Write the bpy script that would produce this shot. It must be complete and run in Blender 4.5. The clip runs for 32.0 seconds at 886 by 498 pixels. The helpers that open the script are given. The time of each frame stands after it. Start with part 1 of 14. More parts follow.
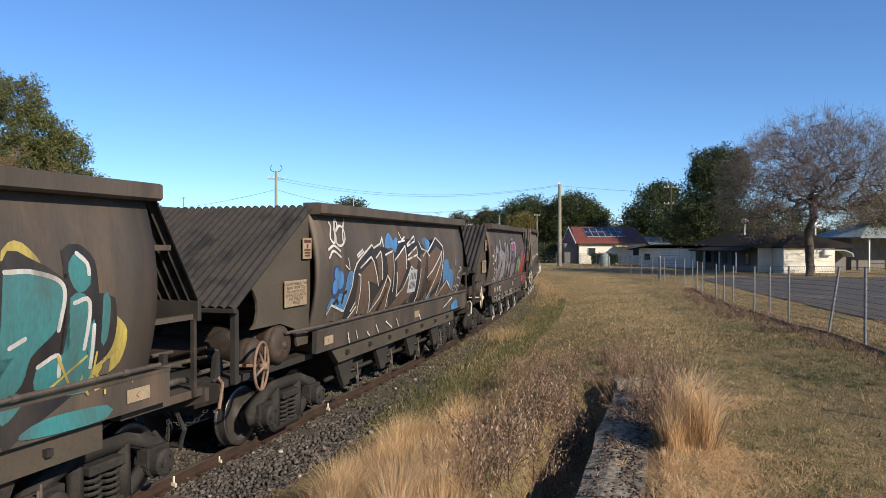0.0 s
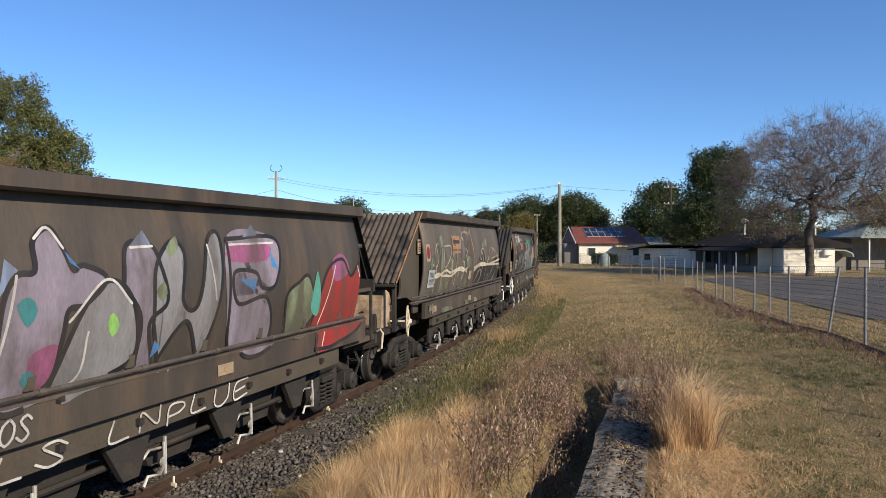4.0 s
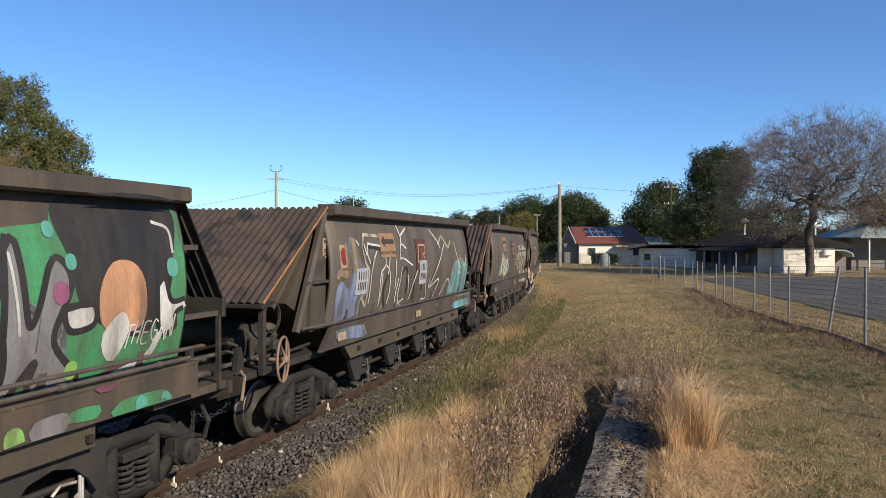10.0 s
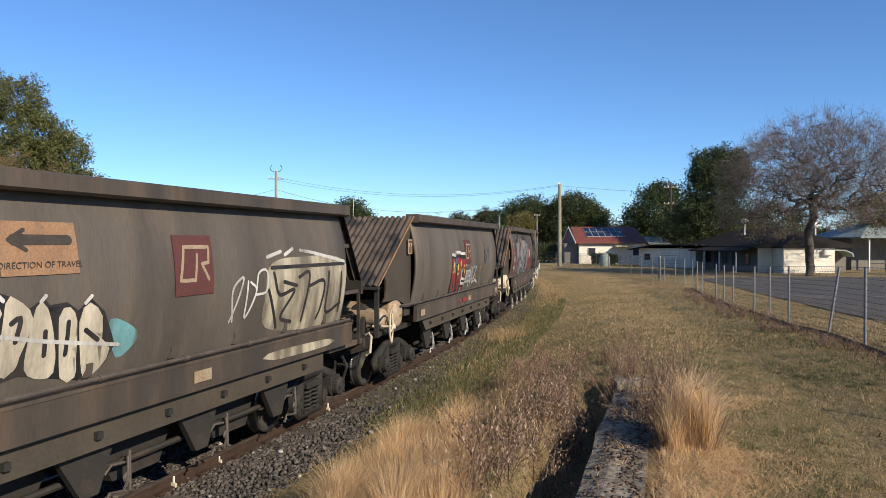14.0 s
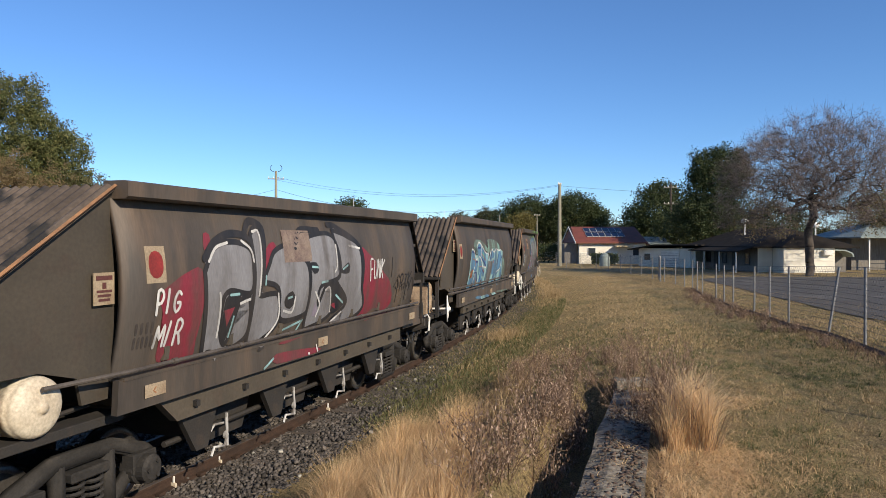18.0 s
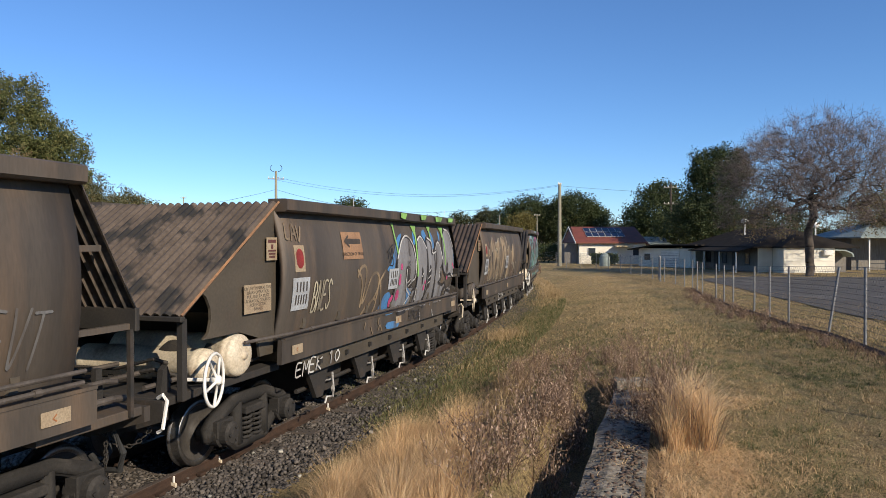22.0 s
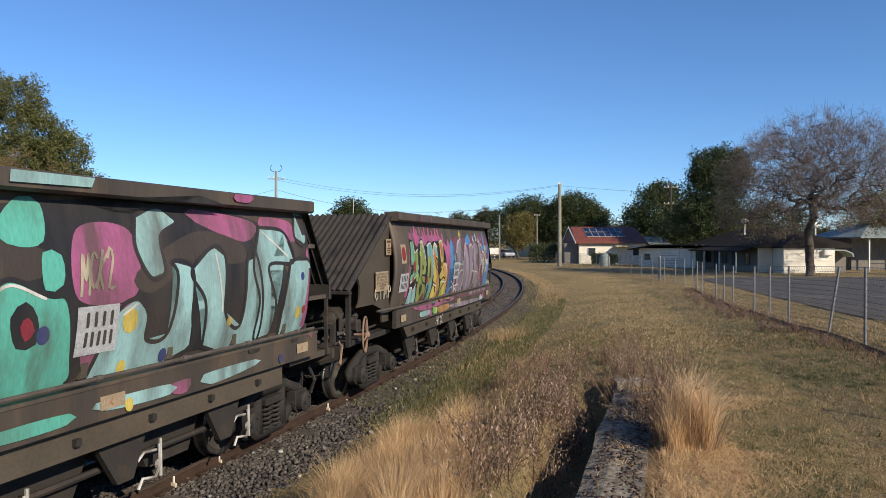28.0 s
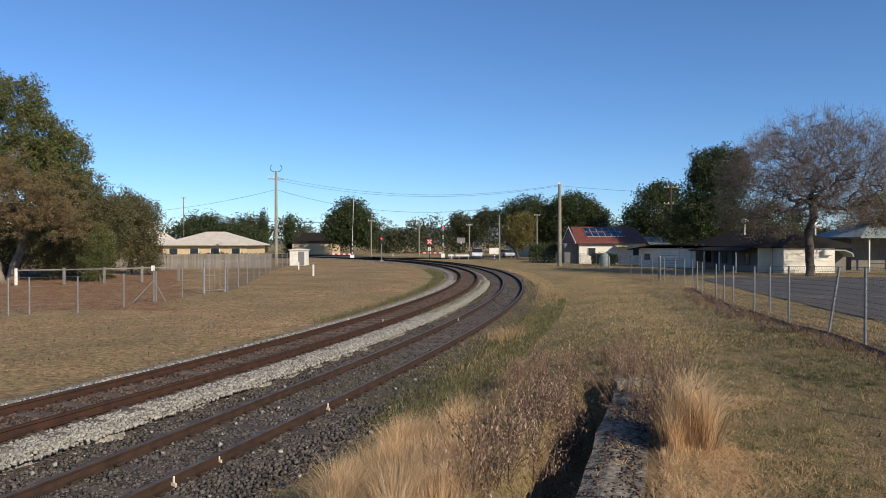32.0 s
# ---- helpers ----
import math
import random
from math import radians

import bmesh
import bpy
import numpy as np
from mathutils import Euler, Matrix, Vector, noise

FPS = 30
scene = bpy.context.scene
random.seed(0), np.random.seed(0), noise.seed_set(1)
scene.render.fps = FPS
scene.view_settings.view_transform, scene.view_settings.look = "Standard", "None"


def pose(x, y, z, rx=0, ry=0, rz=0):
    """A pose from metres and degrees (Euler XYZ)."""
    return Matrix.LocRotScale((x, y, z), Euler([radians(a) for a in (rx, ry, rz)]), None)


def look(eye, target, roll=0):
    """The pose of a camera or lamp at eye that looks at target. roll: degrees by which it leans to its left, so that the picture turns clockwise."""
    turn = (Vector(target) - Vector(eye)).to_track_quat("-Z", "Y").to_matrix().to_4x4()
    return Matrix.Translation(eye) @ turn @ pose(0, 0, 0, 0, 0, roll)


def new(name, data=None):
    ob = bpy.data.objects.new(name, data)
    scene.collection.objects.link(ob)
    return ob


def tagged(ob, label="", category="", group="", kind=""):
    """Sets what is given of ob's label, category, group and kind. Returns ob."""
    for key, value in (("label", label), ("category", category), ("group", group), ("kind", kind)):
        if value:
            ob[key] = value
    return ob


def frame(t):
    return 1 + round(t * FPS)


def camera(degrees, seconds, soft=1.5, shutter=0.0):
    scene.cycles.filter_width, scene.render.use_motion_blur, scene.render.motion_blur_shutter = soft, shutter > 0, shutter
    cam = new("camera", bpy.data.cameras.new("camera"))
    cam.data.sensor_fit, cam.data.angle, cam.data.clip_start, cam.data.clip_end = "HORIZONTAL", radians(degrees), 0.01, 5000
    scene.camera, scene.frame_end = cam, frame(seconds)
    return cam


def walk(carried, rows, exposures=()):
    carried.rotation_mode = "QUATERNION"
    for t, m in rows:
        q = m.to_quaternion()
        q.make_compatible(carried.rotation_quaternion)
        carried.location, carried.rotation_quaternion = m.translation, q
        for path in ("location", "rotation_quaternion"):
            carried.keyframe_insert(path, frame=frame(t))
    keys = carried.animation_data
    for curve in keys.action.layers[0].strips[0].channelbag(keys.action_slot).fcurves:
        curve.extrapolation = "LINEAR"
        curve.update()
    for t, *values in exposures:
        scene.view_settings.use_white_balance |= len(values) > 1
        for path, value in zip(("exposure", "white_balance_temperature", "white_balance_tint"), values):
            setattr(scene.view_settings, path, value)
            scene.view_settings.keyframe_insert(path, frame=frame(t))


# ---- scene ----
# camera: stands still on the grassy mound beside the siding
CAM_H = 2.468
cam = camera(64.19, 32.0, soft=0.8)
CAM_POSE = pose(0, 0, CAM_H, 89.502, 0, 0)
walk(cam, [(0.0, CAM_POSE), (32.0, CAM_POSE)], exposures=[(0.0, 0.48), (14.0, 0.48), (19.0, 0.42), (25.0, 0.42), (28.0, 0.36), (30.0, 0.30), (32.0, 0.24)])

# light: clear winter afternoon, sun low behind the camera's right shoulder
SUN_AZ, SUN_EL = 138.0, 28.0      # degrees clockwise from +y, and above the horizon
world = bpy.data.worlds.new("world")
scene.world = world
world.use_nodes = True
wn = world.node_tree
sky = wn.nodes.new("ShaderNodeTexSky")
sky.sky_type = "NISHITA"
sky.sun_disc = False
sky.sun_elevation = radians(SUN_EL)
sky.sun_rotation = radians(SUN_AZ)
sky.altitude = 600
sky.air_density = 0.95
sky.dust_density = 0.0
sky.ozone_density = 8.5
wn.links.new(sky.outputs[0], wn.nodes["Background"].inputs[0])
wn.nodes["Background"].inputs[1].default_value = 0.114
sun_data = bpy.data.lights.new("sun", "SUN")
sun_data.energy = 4.7
sun_data.angle = radians(0.5)
sun_data.color = (1.0, 0.88, 0.71)
sun = new("sun", sun_data)
az, el = radians(SUN_AZ), radians(SUN_EL)
sun_way = Vector((math.sin(az) * math.cos(el), math.cos(az) * math.cos(el), math.sin(el)))
sun.matrix_world = look(sun_way * 50, (0, 0, 0))

# ---- materials ----
def ramp(n, stops):
    r = n.new("ShaderNodeValToRGB")
    e = r.color_ramp.elements
    while len(e) < len(stops):
        e.new(0.5)
    for el_, (p, c) in zip(e, stops):
        el_.position, el_.color = p, (*c, 1)
    return r


def surface(name, base, second=None, scale=6.0, fine=60.0, rough=0.7, metal=0.0, bump=0.2, dist=0.01, grain=0.25,
            third=None, third_scale=1.0, third_lo=0.55, third_hi=0.75, jitter=0.0, stretch=(1, 1, 1), island=False, coord="Object", spec=0.4):
    """Two-scale noise surface: base to second by large noise, fine grain, an optional third tone in patches."""
    m = bpy.data.materials.new(name)
    m.use_nodes = True
    t = m.node_tree
    n, lk = t.nodes, t.links
    b = n["Principled BSDF"]
    b.inputs["Roughness"].default_value = rough
    b.inputs["Metallic"].default_value = metal
    b.inputs["Specular IOR Level"].default_value = spec
    tc = n.new("ShaderNodeTexCoord")
    mp = n.new("ShaderNodeMapping")
    mp.inputs["Scale"].default_value = stretch
    lk.new(tc.outputs[coord], mp.inputs[0])
    vec = mp.outputs[0]
    big = n.new("ShaderNodeTexNoise")
    big.inputs["Scale"].default_value, big.inputs["Detail"].default_value = scale, 5
    lk.new(vec, big.inputs["Vector"])
    second = second or tuple(c * 0.7 for c in base)
    r = ramp(n, [(0.36, base), (0.66, second)])
    lk.new(big.outputs[0], r.inputs[0])
    col = r.outputs[0]
    if third:
        pt = n.new("ShaderNodeTexNoise")
        pt.inputs["Scale"].default_value, pt.inputs["Detail"].default_value = third_scale, 6
        lk.new(vec, pt.inputs["Vector"])
        r3 = ramp(n, [(third_lo, (0, 0, 0)), (third_hi, (1, 1, 1))])
        lk.new(pt.outputs[0], r3.inputs[0])
        mx = n.new("ShaderNodeMixRGB")
        lk.new(r3.outputs[0], mx.inputs[0])
        lk.new(col, mx.inputs[1])
        mx.inputs[2].default_value = (*third, 1)
        col = mx.outputs[0]
    small = n.new("ShaderNodeTexNoise")
    small.inputs["Scale"].default_value, small.inputs["Detail"].default_value = fine, 4
    lk.new(vec, small.inputs["Vector"])
    rs = ramp(n, [(0.25, (1 - grain,) * 3), (0.75, (1 + grain,) * 3)])
    lk.new(small.outputs[0], rs.inputs[0])
    mg = n.new("ShaderNodeMixRGB")
    mg.blend_type, mg.inputs[0].default_value = "MULTIPLY", 1.0
    lk.new(col, mg.inputs[1])
    lk.new(rs.outputs[0], mg.inputs[2])
    col = mg.outputs[0]
    if jitter:
        rnd = n.new("ShaderNodeNewGeometry" if island else "ShaderNodeObjectInfo")
        rr = ramp(n, [(0.0, (1 - jitter,) * 3), (1.0, (1 + jitter,) * 3)])
        lk.new(rnd.outputs["Random Per Island" if island else "Random"], rr.inputs[0])
        mj = n.new("ShaderNodeMixRGB")
        mj.blend_type, mj.inputs[0].default_value = "MULTIPLY", 1.0
        lk.new(col, mj.inputs[1])
        lk.new(rr.outputs[0], mj.inputs[2])
        col = mj.outputs[0]
    lk.new(col, b.inputs["Base Color"])
    if bump:
        bp = n.new("ShaderNodeBump")
        bp.inputs["Strength"].default_value, bp.inputs["Distance"].default_value = bump, dist
        lk.new(small.outputs[0], bp.inputs["Height"])
        lk.new(bp.outputs[0], b.inputs["Normal"])
    return m


def leafy(name, a, c, d=None, through_light=0.25):
    """Leaf material varying from island to island."""
    m = bpy.data.materials.new(name)
    m.use_nodes = True
    n, lk = m.node_tree.nodes, m.node_tree.links
    b = n["Principled BSDF"]
    b.inputs["Roughness"].default_value = 0.6
    b.inputs["Specular IOR Level"].default_value = 0.25
    g = n.new("ShaderNodeNewGeometry")
    r = ramp(n, [(0.0, a), (0.6, c), (1.0, d or c)])
    lk.new(g.outputs["Random Per Island"], r.inputs[0])
    lk.new(r.outputs[0], b.inputs["Base Color"])
    if through_light:
        tl = n.new("ShaderNodeBsdfTranslucent")
        mix = n.new("ShaderNodeMixShader")
        mix.inputs[0].default_value = through_light
        lk.new(r.outputs[0], tl.inputs[0])
        lk.new(b.outputs[0], mix.inputs[1])
        lk.new(tl.outputs[0], mix.inputs[2])
        lk.new(mix.outputs[0], n["Material Output"].inputs[0])
    return m


M_FRAME = surface("frame_black", (0.02, 0.018, 0.016), (0.032, 0.027, 0.022), scale=3, fine=50, rough=0.75, bump=0.12, grain=0.25,
                  third=(0.05, 0.036, 0.026), third_scale=4.0)
M_BALLAST_DARK = surface("ballast_dark_stone", (0.058, 0.05, 0.044), (0.088, 0.075, 0.064), scale=8, fine=80, rough=0.9, bump=0.3, jitter=0.7, island=True)
M_BALLAST_RUST = surface("ballast_rusty_stone", (0.07, 0.046, 0.034), (0.11, 0.075, 0.055), scale=8, fine=80, rough=0.9, bump=0.3, jitter=0.5, island=True)
M_BALLAST_PALE = surface("ballast_pale_stone", (0.30, 0.285, 0.245), (0.225, 0.21, 0.18), scale=8, fine=80, rough=0.9, bump=0.3, jitter=0.35, island=True)
M_RAIL = surface("dark_rusty_rail", (0.058, 0.036, 0.026), (0.036, 0.025, 0.02), scale=5, fine=90, rough=0.85, bump=0.15, grain=0.3, spec=0.08)
M_RAIL_RED = surface("red_rusty_rail", (0.062, 0.032, 0.022), (0.040, 0.024, 0.018), scale=5, fine=90, rough=0.85, bump=0.15, grain=0.3, spec=0.08)
M_RAIL_TOP = surface("worn_rail_head", (0.13, 0.105, 0.09), (0.075, 0.058, 0.048), scale=4, fine=60, rough=0.55, metal=0.35, bump=0.05, spec=0.15)


def ground_cover(name, tones, dark, sizes=(0.3, 2.6, 42.0), lo=0.40, hi=0.62):
    """Matted ground: wide patches, hand-sized clumps and fine litter, the shade in its gaps painted dark."""
    m = bpy.data.materials.new(name)
    m.use_nodes = True
    n, lk = m.node_tree.nodes, m.node_tree.links
    b = n["Principled BSDF"]
    b.inputs["Roughness"].default_value, b.inputs["Specular IOR Level"].default_value = 0.95, 0.15
    tc = n.new("ShaderNodeTexCoord")
    fields = []
    for sc, det in zip(sizes, (7, 8, 6)):
        q = n.new("ShaderNodeTexNoise")
        q.inputs["Scale"].default_value, q.inputs["Detail"].default_value, q.inputs["Roughness"].default_value = sc, det, 0.68
        lk.new(tc.outputs["Object"], q.inputs["Vector"])
        fields.append(q.outputs[0])
    r0, r1 = ramp(n, [(lo, tones[0]), (hi, tones[1])]), ramp(n, [(0.44, (0, 0, 0)), (0.60, (1, 1, 1))])
    lk.new(fields[0], r0.inputs[0])
    lk.new(fields[1], r1.inputs[0])
    mx = n.new("ShaderNodeMixRGB")
    lk.new(r1.outputs[0], mx.inputs[0])
    lk.new(r0.outputs[0], mx.inputs[1])
    mx.inputs[2].default_value = (*tones[2], 1)
    # Low end of the fine noise: shade between blades put into the colour.
    r2 = ramp(n, [(0.34, dark), (0.52, (0.9, 0.9, 0.9)), (0.72, (1.55, 1.5, 1.4))])
    lk.new(fields[2], r2.inputs[0])
    mg = n.new("ShaderNodeMixRGB")
    mg.blend_type, mg.inputs[0].default_value = "MULTIPLY", 1.0
    lk.new(mx.outputs[0], mg.inputs[1])
    lk.new(r2.outputs[0], mg.inputs[2])
    lk.new(mg.outputs[0], b.inputs["Base Color"])
    add = n.new("ShaderNodeMath")
    add.operation = "MULTIPLY_ADD"
    lk.new(fields[1], add.inputs[0])
    add.inputs[1].default_value = 1.5
    lk.new(fields[2], add.inputs[2])
    bp = n.new("ShaderNodeBump")
    bp.inputs["Strength"].default_value, bp.inputs["Distance"].default_value = 1.0, 0.045
    lk.new(add.outputs[0], bp.inputs["Height"])
    lk.new(bp.outputs[0], b.inputs["Normal"])
    return m


M_GRASS_SOIL = ground_cover("grass_and_soil", ((0.36, 0.265, 0.13), (0.16, 0.152, 0.062), (0.31, 0.225, 0.112)), (0.26, 0.25, 0.23), lo=0.46, hi=0.66)
M_PADDOCK = ground_cover("browned_paddock_soil", ((0.40, 0.27, 0.14), (0.20, 0.17, 0.075), (0.30, 0.195, 0.105)), (0.38, 0.36, 0.34), (0.2, 1.6, 8.0))
M_BARE_SOIL = ground_cover("bare_red_soil", ((0.25, 0.125, 0.07), (0.20, 0.12, 0.06), (0.32, 0.19, 0.105)), (0.45, 0.42, 0.38), (0.3, 1.6, 9.0))
M_STRAW = leafy("dry_straw", (0.60, 0.40, 0.205), (0.84, 0.60, 0.335), (0.42, 0.26, 0.13), 0.4)
M_STRAW_PALE = leafy("pale_gold_straw", (0.66, 0.46, 0.25), (0.82, 0.62, 0.38), (0.56, 0.37, 0.19), 0.4)
M_FIELD = leafy("dull_field_grass", (0.21, 0.145, 0.072), (0.45, 0.32, 0.165), (0.62, 0.46, 0.255), 0.3)
M_FIELD_RED = leafy("browned_paddock_grass", (0.20, 0.135, 0.068), (0.30, 0.205, 0.108), (0.36, 0.25, 0.135), 0.25)
M_STRAW_RED = leafy("russet_dry_grass", (0.50, 0.285, 0.15), (0.62, 0.38, 0.21), (0.34, 0.19, 0.10), 0.35)
M_GREEN_BLADE = leafy("green_grass_blades", (0.06, 0.072, 0.024), (0.13, 0.132, 0.052), (0.27, 0.23, 0.115), 0.3)
M_WEED = leafy("dead_weed_stems", (0.11, 0.068, 0.043), (0.19, 0.12, 0.075), (0.28, 0.19, 0.12), 0.15)
M_WEED_LEAF = leafy("curled_dead_leaves", (0.15, 0.095, 0.065), (0.33, 0.225, 0.155), (0.52, 0.385, 0.275), 0.25)
M_LEAF_DARK = leafy("dark_green_leaves", (0.028, 0.044, 0.016), (0.05, 0.067, 0.024), (0.09, 0.098, 0.038))
M_LEAF_DUSKY = leafy("dusky_olive_leaves", (0.06, 0.066, 0.028), (0.12, 0.115, 0.05), (0.21, 0.175, 0.085), 0.35)
M_LEAF_MID = leafy("green_leaves", (0.06, 0.078, 0.026), (0.13, 0.14, 0.048), (0.24, 0.22, 0.085), 0.35)
M_LEAF_OLIVE = leafy("olive_yellow_leaves", (0.10, 0.095, 0.03), (0.16, 0.13, 0.04), (0.2, 0.16, 0.05))
M_LEAF_BROWN = leafy("sparse_brown_leaves", (0.16, 0.115, 0.055), (0.26, 0.185, 0.10), (0.12, 0.11, 0.045), 0.35)
M_FAR_LEAF = leafy("distant_leaves", (0.035, 0.045, 0.02), (0.06, 0.066, 0.03), (0.085, 0.08, 0.04))
M_BARK = surface("bark", (0.09, 0.07, 0.055), (0.055, 0.045, 0.036), scale=3, fine=30, rough=0.95, bump=0.5, dist=0.02)
M_BARK_PALE = surface("pale_bark", (0.22, 0.18, 0.14), (0.13, 0.105, 0.08), scale=2, fine=20, rough=0.95, bump=0.4, dist=0.02)
M_TWIG = surface("winter_twigs", (0.215, 0.17, 0.15), (0.13, 0.102, 0.09), scale=2, fine=20, rough=0.95, bump=0.0)
M_SLEEPER_WOOD = surface("weathered_sleeper", (0.10, 0.08, 0.065), (0.065, 0.05, 0.04), scale=5, fine=50, rough=0.95, bump=0.5, jitter=0.25, stretch=(1, 6, 1))
M_SLEEPER_CONC = surface("concrete_sleeper", (0.125, 0.095, 0.073), (0.075, 0.056, 0.044), scale=5, fine=60, rough=0.9, bump=0.2, jitter=0.2)
M_CONCRETE = surface("old_concrete", (0.25, 0.215, 0.165), (0.10, 0.085, 0.063), scale=6, fine=16, rough=0.95, bump=0.8, dist=0.03, grain=0.55,
                     third=(0.09, 0.082, 0.05), third_scale=4.0, third_lo=0.56, third_hi=0.7, stretch=(1.3, 1, 1))
M_ASPHALT = surface("worn_asphalt", (0.078, 0.07, 0.062), (0.062, 0.056, 0.05), scale=0.6, fine=50, rough=0.95, bump=0.2, third=(0.13, 0.12, 0.105), third_scale=0.4)
M_GALV = surface("galvanised_steel", (0.25, 0.245, 0.235), (0.18, 0.175, 0.17), scale=6, fine=60, rough=0.55, metal=0.3, bump=0.05)
M_WIRE = surface("fence_wire", (0.17, 0.16, 0.15), (0.12, 0.115, 0.11), scale=6, fine=60, rough=0.6, metal=0.3, bump=0.0)
M_POLE = surface("grey_timber_pole", (0.29, 0.27, 0.20), (0.21, 0.19, 0.145), scale=3, fine=30, rough=0.95, bump=0.3, stretch=(4, 4, 0.6))
M_WHITE = surface("white_paint", (0.74, 0.72, 0.66), (0.62, 0.59, 0.53), scale=2, fine=40, rough=0.6, bump=0.05, grain=0.08)
M_WHITE_WALL = surface("white_weatherboard", (0.72, 0.67, 0.56), (0.62, 0.57, 0.47), scale=1.2, fine=30, rough=0.75, bump=0.05, grain=0.08)
M_CREAM = surface("cream_brick_wall", (0.58, 0.46, 0.28), (0.5, 0.38, 0.22), scale=2, fine=40, rough=0.85, bump=0.1)
M_ORANGE_BRICK = surface("orange_brick_wall", (0.45, 0.2, 0.09), (0.36, 0.16, 0.07), scale=3, fine=40, rough=0.9, bump=0.2)
M_RED_ROOF = surface("red_roof_iron", (0.19, 0.055, 0.035), (0.14, 0.045, 0.03), scale=1.5, fine=30, rough=0.6, bump=0.05)
M_DARK_ROOF = surface("dark_roof_iron", (0.03, 0.025, 0.021), (0.02, 0.017, 0.014), scale=1.5, fine=30, rough=0.9, bump=0.05, spec=0.1)
M_CREAM_ROOF = surface("cream_roof_tile", (0.60, 0.54, 0.44), (0.52, 0.46, 0.37), scale=1.5, fine=30, rough=0.8, bump=0.1)
M_GREY_ROOF = surface("grey_green_roof_iron", (0.23, 0.27, 0.25), (0.19, 0.22, 0.2), scale=1.5, fine=30, rough=0.6, bump=0.05)
# Grey timber of fences; on house walls the grey stands for shade.
M_PALING_SHADED_WALL = surface("grey_paling_and_shaded_wall", (0.21, 0.19, 0.165), (0.15, 0.135, 0.115), scale=3, fine=30, rough=0.95, bump=0.3, jitter=0.2, stretch=(5, 5, 0.7))
M_GLASS = surface("dark_window_glass", (0.02, 0.024, 0.03), (0.03, 0.034, 0.04), scale=2, fine=10, rough=0.12, bump=0.0, spec=0.6)
M_SOLAR = surface("solar_cells", (0.012, 0.016, 0.035), (0.018, 0.022, 0.045), scale=3, fine=30, rough=0.15, bump=0.0, spec=0.6)
M_RED = surface("red_paint", (0.5, 0.025, 0.02), (0.42, 0.02, 0.018), scale=3, fine=40, rough=0.5, bump=0.02)
M_BLACK = surface("black_paint", (0.02, 0.02, 0.02), (0.03, 0.03, 0.03), scale=3, fine=40, rough=0.6, bump=0.02)
M_RUBBER = surface("tyre_rubber", (0.018, 0.018, 0.018), (0.028, 0.027, 0.026), scale=5, fine=60, rough=0.9, bump=0.05)
M_CAR_WHITE = surface("white_car_paint", (0.72, 0.72, 0.72), (0.66, 0.66, 0.66), scale=2, fine=20, rough=0.25, bump=0.0, grain=0.03, spec=0.6)
M_CAR_SILVER = surface("silver_car_paint", (0.42, 0.44, 0.47), (0.36, 0.38, 0.41), scale=2, fine=20, rough=0.3, metal=0.5, bump=0.0, grain=0.03)
M_HILL = surface("blue_grey_hill", (0.17, 0.20, 0.24), (0.13, 0.16, 0.19), scale=0.01, fine=0.08, rough=1.0, bump=0.0)
M_RED_LIGHT = bpy.data.materials.new("red_signal_glow")
M_RED_LIGHT.use_nodes = True
M_RED_LIGHT.node_tree.nodes["Principled BSDF"].inputs["Base Color"].default_value = (0.6, 0.01, 0.01, 1)
M_RED_LIGHT.node_tree.nodes["Principled BSDF"].inputs["Emission Color"].default_value = (1.0, 0.03, 0.03, 1)
M_RED_LIGHT.node_tree.nodes["Principled BSDF"].inputs["Emission Strength"].default_value = 3.0
M_STEEL = surface("wagon_brown", (0.068, 0.055, 0.043), (0.043, 0.0355, 0.029), scale=1.1, fine=26, rough=0.6, bump=0.04, grain=0.14,
                  third=(0.098, 0.069, 0.047), third_scale=1.7, third_lo=0.5, third_hi=0.72, jitter=0.14, stretch=(2.2, 1, 0.35))
M_STEEL_PALE = surface("wagon_greyed_brown", (0.098, 0.083, 0.067), (0.068, 0.057, 0.046), scale=1.1, fine=26, rough=0.62, bump=0.04, grain=0.14,
                       third=(0.12, 0.094, 0.07), third_scale=1.7, third_lo=0.5, third_hi=0.72, jitter=0.1, stretch=(2.2, 1, 0.35))
M_STEEL_DARK = surface("wagon_end_brown", (0.068, 0.055, 0.039), (0.050, 0.041, 0.030), scale=1.6, fine=30, rough=0.65, bump=0.05, grain=0.16,
                       third=(0.058, 0.041, 0.029), third_scale=3.0, jitter=0.15)
M_HOOD = surface("hood_brown", (0.034, 0.028, 0.023), (0.024, 0.020, 0.017), scale=2.0, fine=22, rough=0.75, bump=0.05, grain=0.25,
                 third=(0.010, 0.0095, 0.009), third_scale=3.0, third_lo=0.55, third_hi=0.64)
M_HOOD_RUST = surface("hood_rusty_grey", (0.098, 0.074, 0.056), (0.055, 0.041, 0.031), scale=2.4, fine=24, rough=0.78, bump=0.06, grain=0.25,
                      third=(0.018, 0.016, 0.014), third_scale=2.8, third_lo=0.52, third_hi=0.61)
M_HOOD_RED = surface("hood_red_rust", (0.062, 0.042, 0.032), (0.038, 0.027, 0.021), scale=2.2, fine=24, rough=0.78, bump=0.06, grain=0.25,
                     third=(0.016, 0.014, 0.013), third_scale=2.8, third_lo=0.54, third_hi=0.63)
M_RUST_EDGE = surface("rust_edge", (0.26, 0.13, 0.06), (0.14, 0.075, 0.04), scale=6, fine=50, rough=0.85, bump=0.1)
M_SIGN_RED = surface("faded_red_dot", (0.22, 0.022, 0.02), (0.15, 0.018, 0.016), scale=8, fine=60, rough=0.7, bump=0.0)
